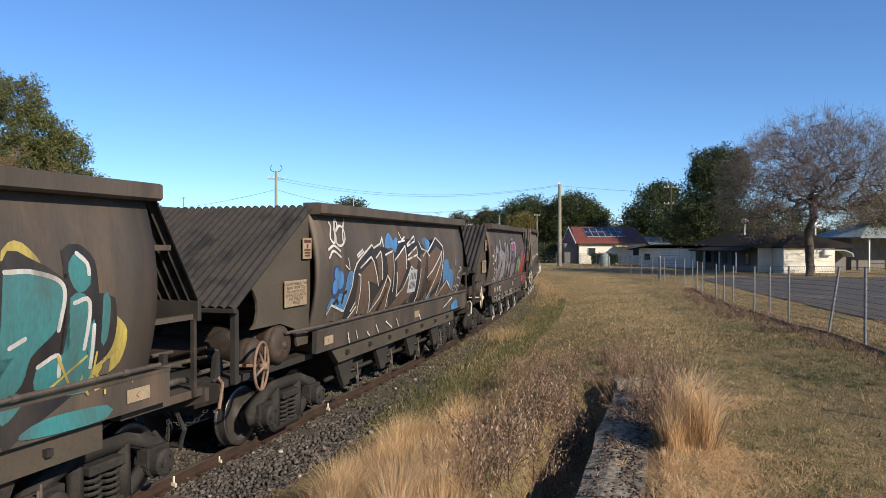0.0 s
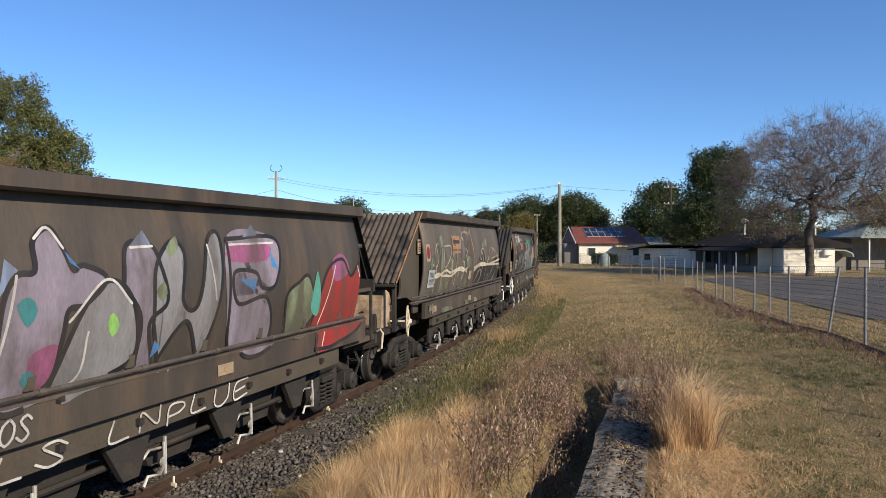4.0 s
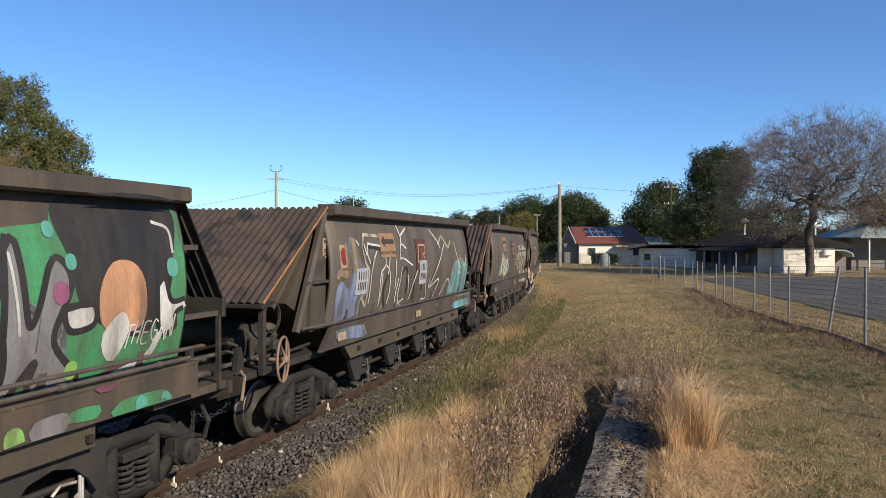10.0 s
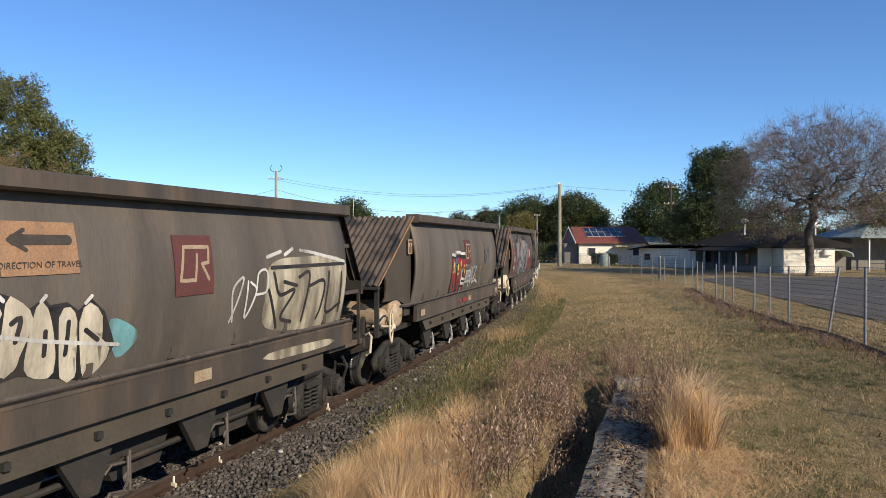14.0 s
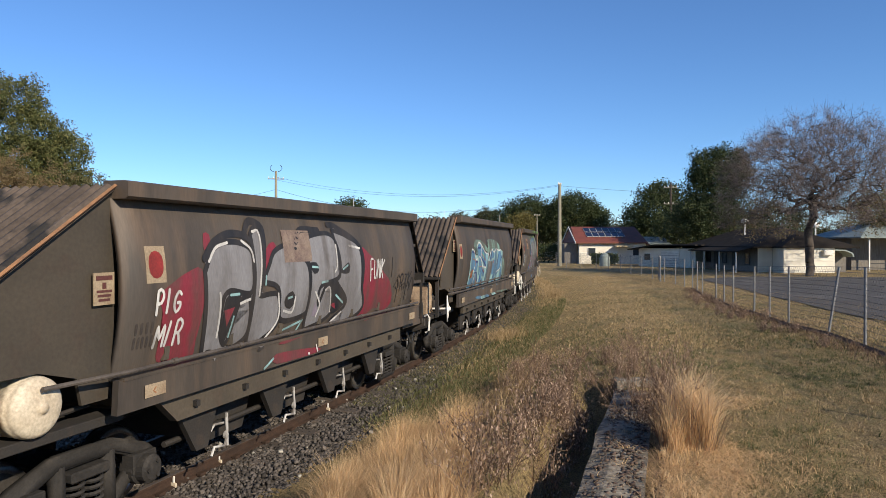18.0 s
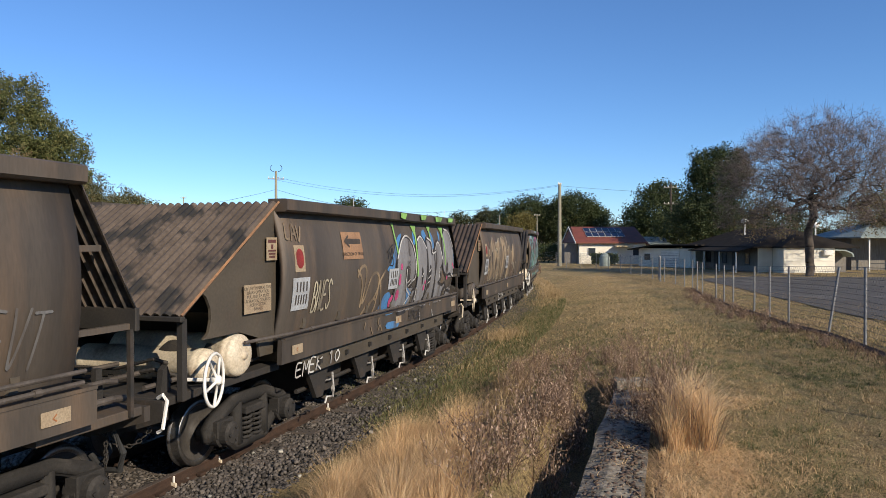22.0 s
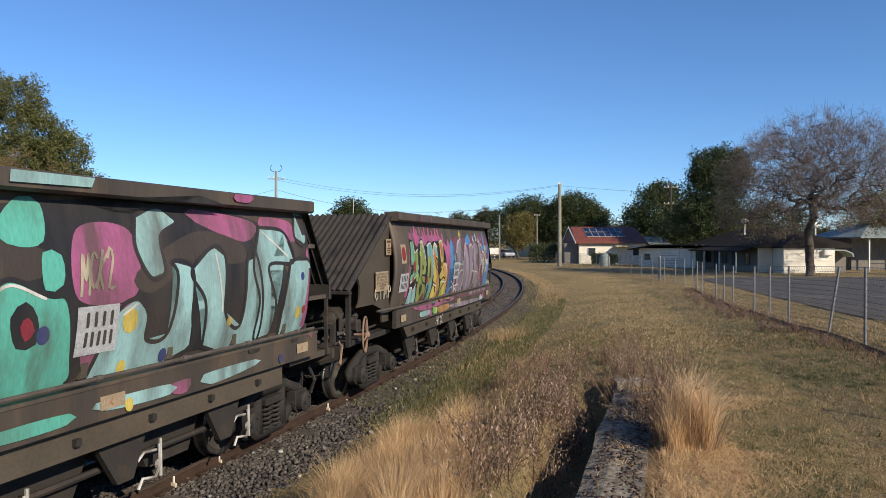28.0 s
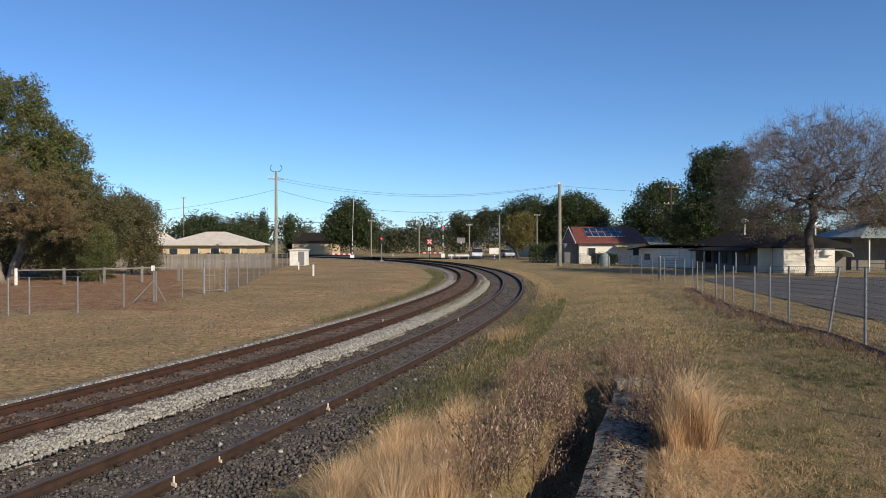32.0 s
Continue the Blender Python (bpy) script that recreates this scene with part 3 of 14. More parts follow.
def wheelset_mesh():
    q = Matrix.Rotation(radians(90), 4, "X")
    bm = bmesh.new()
    for sgn in (1, -1):
        prof = [(0.06, 0.0), (0.11, 0.0), (0.11, 0.035), (0.17, 0.045), (0.285, 0.03), (0.30, 0.012), (WHEEL_R, 0.004), (WHEEL_R + 0.002, 0.10), (WHEEL_R + 0.026, 0.112), (WHEEL_R + 0.02, 0.135), (0.29, 0.13), (0.06, 0.12)]
        m = Matrix.Translation((0, sgn * 0.63, 0)) @ (q if sgn > 0 else q @ Matrix.Rotation(math.pi, 4, "X"))
        before = len(bm.faces)
        add_lathe(bm, prof, 36, m, close=True)
        bm.faces.ensure_lookup_table()
        for i, f in enumerate(bm.faces[before:]):
            band = i // 36
            f.material_index = 1 if band in (5, 6, 7) else 0
            f.smooth = band not in (6,)
    add_tube(bm, [(0, -0.95, 0), (0, 0.95, 0)], 0.07, 12)
    return bm


def side_frame_mesh(sgn):
    y0, y1 = (0.80, 0.92) if sgn > 0 else (-0.92, -0.80)
    bm = bmesh.new()
    add_prism(bm, [(-0.86, 0.30), (-0.86, 0.47), (-0.74, 0.58), (-0.32, 0.73), (0.32, 0.73), (0.74, 0.58), (0.86, 0.47), (0.86, 0.30), (0.76, 0.30), (0.70, 0.43), (0.62, 0.47), (0.30, 0.60), (-0.30, 0.60), (-0.62, 0.47), (-0.70, 0.43), (-0.76, 0.30)], y0, y1)
    add_prism(bm, [(-0.66, 0.40), (-0.32, 0.09), (0.32, 0.09), (0.66, 0.40), (0.54, 0.45), (0.28, 0.21), (-0.28, 0.21), (-0.54, 0.45)], y0 + 0.006, y1 - 0.006)
    for x in (-0.27, 0.27):
        add_prism(bm, [(x - 0.06, 0.14), (x + 0.06, 0.14), (x + 0.045, 0.66), (x - 0.045, 0.66)], y0 - 0.012, y1 + 0.012)
    bmesh.ops.bevel(bm, geom=bm.edges[:], offset=0.022, segments=2, affect="EDGES", clamp_overlap=True)
    for f in bm.faces:
        f.smooth = True
    return bm


def axle_box_mesh(sgn):
    m = Matrix.Rotation(radians(-90 * sgn), 4, "X")
    bm = add_lathe(bmesh.new(), [(0.155, -0.04), (0.155, 0.09), (0.135, 0.11), (0.13, 0.19), (0.10, 0.215), (0.03, 0.225)], 18, m)
    add_box(bm, -0.15, 0.15, -0.02 if sgn > 0 else -0.12, 0.12 if sgn > 0 else 0.02, -0.04, 0.15, 0.01)
    for k in range(3):
        a = 2 * math.pi * k / 3
        add_lathe(bm, [(0.02, 0.19), (0.02, 0.235)], 6, m @ Matrix.Translation((0.075 * math.cos(a), 0.075 * math.sin(a), 0)))
    return bm


def build_bogie(w, x, k):
    b = part("bogie", shared("bolster", lambda: add_box(box(-0.22, 0.22, -0.8, 0.8, 0.44, 0.6, 0.02), -0.1, 0.1, -0.25, 0.25, 0.58, 0.8), M_BOGIE), parent=w, loc=(x, 0, 0))
    for sgn in (1, -1):
        part("side_frame", shared(("side_frame", sgn), lambda: side_frame_mesh(sgn), M_BOGIE), parent=b)
        for wx in (-0.62, 0.62):
            part("axle_box", shared(("axle_box", sgn), lambda: axle_box_mesh(sgn), M_BOGIE), parent=b, loc=(wx, 0.86 * sgn, WHEEL_R + 0.02))
            part("brake_block", shared("brake_block", lambda: box(-0.035, 0.035, -0.04, 0.04, -0.12, 0.12, 0.012), M_RUST_WHEEL), parent=b, loc=(wx * 0.36 + 0.02, 0.58 * sgn, WHEEL_R))
        for sx_ in (-0.085, 0.085):
            part("spring", shared("spring", lambda: helix(0.075, 0.20, 0.48, 5, 0.019), M_BOGIE), parent=b, loc=(sx_ * 1.2, 0.87 * sgn, 0))
        part("spring_cap", shared("spring_cap", lambda: box(-0.21, 0.21, -0.1, 0.1, 0.48, 0.57, 0.015), M_BOGIE), parent=b, loc=(0, 0.87 * sgn, 0))
    sets = []
    for wx in (-0.62, 0.62):
        sets.append(part("wheelset", shared("wheelset", wheelset_mesh, [M_WHEEL, M_TREAD]), parent=b, loc=(wx, 0, WHEEL_R)))
    return b, sets


def handwheel_mesh():
    bm = bmesh.new()
    n = 28
    add_lathe(bm, [(0.255 + 0.017 * math.cos(a), 0.017 * math.sin(a)) for a in np.linspace(0, 2 * math.pi, 7)[:-1]], n, None, close=True)
    for k in range(5):
        a = 2 * math.pi * k / 5 + 0.3
        add_tube(bm, [(0.03 * math.cos(a), 0.03 * math.sin(a), 0.03), (0.25 * math.cos(a), 0.25 * math.sin(a), 0.0)], 0.015, 6)
    add_lathe(bm, [(0.045, -0.02), (0.05, 0.05), (0.03, 0.07)], 12)
    return bm


def chain_mesh(a, b, sag, links=12):
    bm = bmesh.new()
    for i in range(links):
        f = (i + 0.5) / links
        p = Vector(a).lerp(Vector(b), f) - Vector((0, 0, sag * 4 * f * (1 - f)))
        d = (Vector(b) - Vector(a)).normalized() + Vector((0, 0, -sag * 4 * (1 - 2 * f)))
        q = d.to_track_quat("X", "Z").to_matrix().to_4x4() @ Matrix.Rotation(radians(90 * (i % 2)), 4, "X")
        pts = [Matrix.Translation(p) @ q @ Vector((0.03 * math.cos(t), 0.017 * math.sin(t), 0)) for t in np.linspace(0, 2 * math.pi, 9)]
        add_tube(bm, pts, 0.0065, 4, cap=False)
    return bm


def tank_mesh(r, l):
    shell = [(0.02, -0.08), (r * 0.55, -0.07), (r * 0.82, -0.05), (r * 0.96, -0.025), (r, 0.0), (r, 0.03), (r, l - 0.10), (r * 1.02, l - 0.095),
             (r * 1.02, l - 0.04), (r, l - 0.035), (r, l - 0.005), (r * 0.97, l + 0.02), (r * 0.85, l + 0.045), (r * 0.6, l + 0.062), (r * 0.3, l + 0.07), (0.04, l + 0.072), (0.034, l + 0.095), (0.004, l + 0.097)]
    return add_lathe(bmesh.new(), shell, 26, Matrix.Rotation(radians(-90), 4, "X"))


def notice_text(body, size, key):
    """Lettering as a flat mesh with the built-in font."""
    if key in SHARED:
        return SHARED[key]
    cu = bpy.data.curves.new("lettering", "FONT")
    cu.body, cu.size, cu.align_x, cu.align_y, cu.space_line = body, size, "CENTER", "CENTER", 0.9
    ob = new("lettering", cu)
    bpy.context.view_layer.update()
    me = bpy.data.meshes.new_from_object(ob.evaluated_get(bpy.context.evaluated_depsgraph_get()))
    me.name = "lettering"
    bpy.data.objects.remove(ob)
    me.materials.clear()
    me.materials.append(M_SIGN_DARK)
    SHARED[key] = me
    return me


FACE_NEAR = Matrix(((-1, 0, 0, 0), (0, 0, 1, 0), (0, 1, 0, 0), (0, 0, 0, 1)))   # text plane to the wagon's near side


# ---- paint on the wagon's side: p runs from the leading edge to the rear, z upwards ----
def side_map(p, z, off, top):
    if z > top - 0.02:
        return (1, (HALF - p, 1.443 + off, z)) if top - 0.015 < z < top + 0.115 and -0.02 < p < 2 * HALF + 0.02 else (0, None)
    if p < 0.01 or p > 2 * HALF - 0.01:
        return 0, None
    if z > 1.375:
        return 2, (HALF - p, side_y(z, top) + off, z)
    if 1.085 < z < 1.355:
        return 3, (HALF - p, 1.425 + off, z)
    if 0.82 < z < 1.05:
        return 4, (HALF - p, 1.332 + off, z)
    return 0, None


def smooth_line(pts, step=0.07, round_=True):
    """Points along a polyline, rounded through its corners."""
    pts = [Vector((a, b)) for a, b in pts]
    if len(pts) > 2 and round_:
        out = []
        ext = [pts[0] * 2 - pts[1]] + pts + [pts[-1] * 2 - pts[-2]]
        for a, b, c, d in zip(ext, ext[1:], ext[2:], ext[3:]):
            n = max(2, int((c - b).length / step))
            for i in range(n):
                t = i / n
                out.append(0.5 * ((2 * b) + (c - a) * t + (2 * a - 5 * b + 4 * c - d) * t * t + (3 * b - a - 3 * c + d) * t ** 3))
        return out + [pts[-1]]
    out = []
    for a, b in zip(pts, pts[1:]):
        n = max(1, int((b - a).length / step))
        out += [a.lerp(b, i / n) for i in range(n)]
    return out + [pts[-1]]


LOOSE = {"paint_spot", "letter_highlight", "letter_counter", "graffiti_line", "graffiti_highlight", "paint_drip", "graffiti_tag", "graffiti_fill", "graffiti_cloud", "code_bar", "graffiti_outline"}


def paint(parent, name, strokes, mat, layer, top=2.85, label=""):
    """Sprayed strokes laid on the side: each stroke is (points, width, rounded)."""
    if len(strokes) > 1 and name in LOOSE:
        for one in strokes:
            paint(parent, name, [one], mat, layer, top, label)
        return None
    verts, faces = [], []
    for si, (pts, width, rnd) in enumerate(strokes):
        line = smooth_line(pts, max(0.03, min(0.09, width * 0.5)), rnd)
        if len(line) == 1:
            line = [line[0], line[0] + Vector((0.002, 0))]
        d0 = (line[0] - line[1]).normalized() if (line[0] - line[1]).length > 1e-6 else Vector((-1, 0))
        d1 = (line[-1] - line[-2]).normalized() if (line[-1] - line[-2]).length > 1e-6 else Vector((1, 0))
        r = width / 2
        rings = [(line[0] + d0 * r * k, f) for k, f in ((1.0, 0.08), (0.85, 0.53), (0.5, 0.87))] + [(q, 1.0) for q in line] + [(line[-1] + d1 * r * k, f) for k, f in ((0.5, 0.87), (0.85, 0.53), (1.0, 0.08))]
        cols = 2 if width < 0.06 else (3 if width < 0.16 else (5 if width < 0.4 else 9))
        off = 0.004 + 0.0022 * layer + 0.00006 * (si % 16)
        rows = []
        for i, (q, f) in enumerate(rings):
            a, b = rings[max(i - 1, 0)][0], rings[min(i + 1, len(rings) - 1)][0]
            t = (b - a)
            t = t.normalized() if t.length > 1e-6 else d1
            nrm = Vector((-t.y, t.x))
            row = []
            for c in range(cols):
                e = q + nrm * (r * f * (2 * c / (cols - 1) - 1))
                zone, co = side_map(e.x, e.y, off, top)
                if zone:
                    verts.append(co)
                    row.append((zone, len(verts) - 1))
                else:
                    row.append((0, -1))
            rows.append(row)
        for q, w in zip(rows, rows[1:]):
            for c in range(cols - 1):
                f = (q[c], q[c + 1], w[c + 1], w[c])
                if f[0][0] and len({k[0] for k in f}) == 1 and (f[0][0] != 4 or name in ("graffiti_tag", "tag_letter")):
                    faces.append(tuple(k[1] for k in f))
    if not faces:
        return None
    me = mesh_of(name, verts, faces, mat, True)
    return part(name, me, parent=parent, label=label)


def shape(parent, name, pts, mat, layer, top=2.85, rounded=True, outline=None, edge=0.08):
    """A filled, freely drawn patch of paint on the side, with an outline of its own."""
    line = smooth_line(pts[-1:] + pts + pts[:2], 0.06, True)[1:] if rounded else [Vector(p) for p in pts]
    if rounded:
        a = min(range(len(line)), key=lambda i: (line[i] - Vector(pts[0])).length)
        b = max(i for i in range(len(line)) if (line[i] - Vector(pts[0])).length < 0.004)
        line = line[a:b] if b > a else line
    bm = bmesh.new()
    face = bm.faces.new([bm.verts.new((p.x, 0, p.y)) for p in line])
    bmesh.ops.triangulate(bm, faces=[face])
    for z in [0.822, 1.048, 1.087, 1.353, 1.377, top - 0.021, top - 0.014, top + 0.114] + [1.44 + 0.08 * k for k in range(18)]:
        bmesh.ops.bisect_plane(bm, geom=bm.verts[:] + bm.edges[:] + bm.faces[:], plane_co=(0, 0, z), plane_no=(0, 0, 1))
    zone = {}
    for v in bm.verts:
        zone[v], co = side_map(v.co.x, v.co.z, 0.004 + 0.0022 * layer, top)
        if co:
            v.co = co
    bmesh.ops.delete(bm, geom=[g for g in bm.faces if len({zone[v] for v in g.verts}) > 1 or zone[g.verts[0]] in (0, 4)], context="FACES")
    if not bm.faces:
        bm.free()
        return None
    bm.normal_update()
    ob = part(name, bm, mat, parent)
    if outline:
        paint(ob, "letter_outline", [(pts + pts[:2], edge, True)], outline, layer + 0.3, top)
    return ob


def panel(parent, name, p0, p1, z0, z1, mat, layer, top=2.85, label=""):
    nx_, nz_ = max(2, int((p1 - p0) / 0.2)), max(3, int((z1 - z0) / 0.06))
    verts, faces = [], []
    off = 0.003 + 0.0022 * layer
    for j in range(nz_ + 1):
        for i in range(nx_ + 1):
            zone, co = side_map(p0 + (p1 - p0) * i / nx_, z0 + (z1 - z0) * j / nz_, off, top)
            verts.append(co or (HALF - p0, 1.3, z0))
    for j in range(nz_):
        for i in range(nx_):
            k = j * (nx_ + 1) + i
            faces.append((k, k + 1, k + nx_ + 2, k + nx_ + 1))
    return part(name, mesh_of(name, verts, faces, mat, True), parent=parent, label=label)


GLYPH = {
    "A": [[(0.02, 0), (0.4, 1), (0.78, 0)], [(0.16, 0.36), (0.64, 0.36)]],
    "B": [[(0.1, 0), (0.1, 1), (0.5, 0.98), (0.62, 0.76), (0.45, 0.54), (0.12, 0.52)], [(0.45, 0.54), (0.72, 0.3), (0.5, 0.02), (0.1, 0)]],
    "C": [[(0.72, 0.84), (0.45, 1), (0.12, 0.75), (0.08, 0.35), (0.35, 0), (0.72, 0.16)]],
    "D": [[(0.1, 0), (0.1, 1), (0.5, 0.92), (0.72, 0.5), (0.5, 0.06), (0.1, 0)]],
    "E": [[(0.68, 1), (0.12, 0.98), (0.1, 0.02), (0.7, 0)], [(0.12, 0.5), (0.56, 0.52)]],
    "F": [[(0.7, 1), (0.12, 0.98), (0.1, 0)], [(0.12, 0.52), (0.56, 0.54)]],
    "G": [[(0.7, 0.86), (0.42, 1), (0.1, 0.7), (0.1, 0.3), (0.38, 0), (0.7, 0.2), (0.7, 0.45), (0.42, 0.45)]],
    "H": [[(0.1, 0), (0.1, 1)], [(0.68, 0), (0.68, 1)], [(0.1, 0.5), (0.68, 0.52)]],
    "I": [[(0.28, 0), (0.28, 1)]],
    "J": [[(0.62, 1), (0.62, 0.25), (0.36, 0), (0.08, 0.2)]],
    "K": [[(0.1, 0), (0.1, 1)], [(0.7, 1), (0.14, 0.48), (0.74, 0)]],
    "L": [[(0.12, 1), (0.1, 0.04), (0.66, 0)]],
    "M": [[(0.04, 0), (0.14, 1), (0.44, 0.35), (0.74, 1), (0.84, 0)]],
    "N": [[(0.08, 0), (0.1, 1), (0.66, 0.02), (0.7, 1)]],
    "O": [[(0.4, 1), (0.1, 0.75), (0.08, 0.28), (0.4, 0), (0.72, 0.28), (0.7, 0.75), (0.4, 1)]],
    "P": [[(0.1, 0), (0.12, 1), (0.56, 0.96), (0.68, 0.7), (0.48, 0.46), (0.12, 0.45)]],
    "R": [[(0.1, 0), (0.12, 1), (0.56, 0.96), (0.66, 0.72), (0.44, 0.5), (0.14, 0.48)], [(0.4, 0.5), (0.74, 0)]],
    "S": [[(0.68, 0.84), (0.4, 1), (0.12, 0.78), (0.4, 0.52), (0.68, 0.26), (0.4, 0), (0.08, 0.16)]],
    "T": [[(0.04, 0.98), (0.76, 1)], [(0.4, 0.98), (0.38, 0)]],
    "U": [[(0.1, 1), (0.1, 0.28), (0.38, 0), (0.68, 0.28), (0.7, 1)]],
    "V": [[(0.06, 1), (0.38, 0), (0.72, 1)]],
    "W": [[(0.02, 1), (0.2, 0), (0.42, 0.7), (0.64, 0), (0.82, 1)]],
    "X": [[(0.08, 1), (0.7, 0)], [(0.7, 1), (0.08, 0)]],
    "Y": [[(0.06, 1), (0.38, 0.5), (0.72, 1)], [(0.38, 0.5), (0.36, 0)]],
    "Z": [[(0.08, 0.96), (0.7, 1), (0.1, 0.04), (0.74, 0)]],
    "1": [[(0.2, 0.8), (0.4, 1), (0.4, 0)]],
    "0": [[(0.4, 1), (0.12, 0.7), (0.12, 0.3), (0.4, 0), (0.68, 0.3), (0.68, 0.7), (0.4, 1)]],
    "2": [[(0.1, 0.78), (0.38, 1), (0.66, 0.76), (0.1, 0.04), (0.72, 0.02)]],
    "8": [[(0.4, 0.52), (0.14, 0.76), (0.4, 1), (0.66, 0.76), (0.4, 0.52), (0.1, 0.24), (0.4, 0), (0.7, 0.24), (0.4, 0.52)]],
}


def word(text, p0, p1, z0, z1, seed=1, tilt=0.06, wob=0.06, slant=0.0):
    """Letter strokes of a word, spread from p0 to p1; a list for each letter."""
    rg = random.Random(seed)
    step = (p1 - p0) / len(text)
    out = []
    for i, ch in enumerate(text):
        if ch == " ":
            continue
        a = rg.uniform(-tilt, tilt)
        dz = rg.uniform(-wob, wob) * (z1 - z0)
        sh = 1 + rg.uniform(-wob, wob)
        lines = []
        for ln in GLYPH[ch]:
            q = []
            for gx_, gz_ in ln:
                px = (gx_ - 0.4) * step * 1.12
                pz = (gz_ - 0.5) * (z1 - z0) * sh
                q.append((p0 + (i + 0.5) * step + px * math.cos(a) + pz * math.sin(a) + slant * pz, (z0 + z1) / 2 + pz * math.cos(a) - px * math.sin(a) + dz))
            lines.append(q)
        out.append(lines)
    return out


def piece(parent, text, p0, p1, z0, z1, width, fills, outline=None, inner=None, cloud=None, seed=1, top=2.85, edge=0.11, rnd=True, layer=1, slant=0.0, drop=None, tilt=0.07):
    """A painted word: cloud behind, drop shade, outline, fill for each letter, thin highlights."""
    letters = word(text, p0, p1, z0, z1, seed, tilt, 0.05, slant)
    rg = random.Random(seed + 50)
    if cloud:
        mat, grow_ = cloud
        st = []
        for i in range(int((p1 - p0) / 0.42) + 1):
            p = p0 + 0.42 * i
            st.append(([(p, z0 + rg.uniform(-0.05, 0.25)), (p + rg.uniform(-0.1, 0.2), z1 + rg.uniform(-0.15, 0.05))], grow_ * rg.uniform(0.75, 1.15), True))
        paint(parent, "graffiti_cloud", st, mat, layer - 1, top)
    for i, L in enumerate(letters):
        fill = paint(parent, "painted_letter", [(ln, width, rnd) for ln in L], fills[i % len(fills)], layer + 1, top)
        if fill is None:
            continue
        if drop:
            paint(fill, "letter_shade", [(ln, width + edge + 0.12, rnd) for ln in L], drop, layer - 0.5, top)
        if outline:
            paint(fill, "letter_outline", [(ln, width + edge, rnd) for ln in L], outline, layer, top)
        if inner:
            paint(fill, "letter_highlight", [([(a - width * 0.33, b + width * 0.16) for a, b in ln[: max(2, len(ln) - 1)]], 0.022, rnd) for ln in L], inner, layer + 2, top)


def tag_word(parent, text, p0, p1, z0, z1, mat, width=0.03, seed=1, top=2.85, layer=4, slant=0.15, underline=False):
    for L in word(text, p0, p1, z0, z1, seed, 0.15, 0.1, slant):
        paint(parent, "tag_letter", [(ln, width, True) for ln in L], mat, layer, top)


def dots(parent, pts, mat, layer=5, top=2.85):
    """Round paint spots: (p, z, diameter)."""
    return paint(parent, "paint_spot", [([(p, z), (p + 0.004, z - d * 0.25)], d, False) for p, z, d in pts], mat, layer, top)


def bars(parent, p0, p1, z0, z1, rows, mat, layer, top, seed=1):
    """Lettering that stays plain bars."""
    rg = random.Random(seed)
    h = (z1 - z0) / rows
    st = []
    for r in range(rows):
        n = 4 if r == 0 else 5
        for k in range(n):
            p = p0 + (p1 - p0) * (k + 0.5) / n
            zc = z0 + h * (rows - r - 0.5)
            st.append(([(p, zc - h * 0.3), (p + rg.uniform(-0.004, 0.004), zc + h * 0.3)], 0.03, False))
    return paint(parent, "code_bar", st, mat, layer, top)


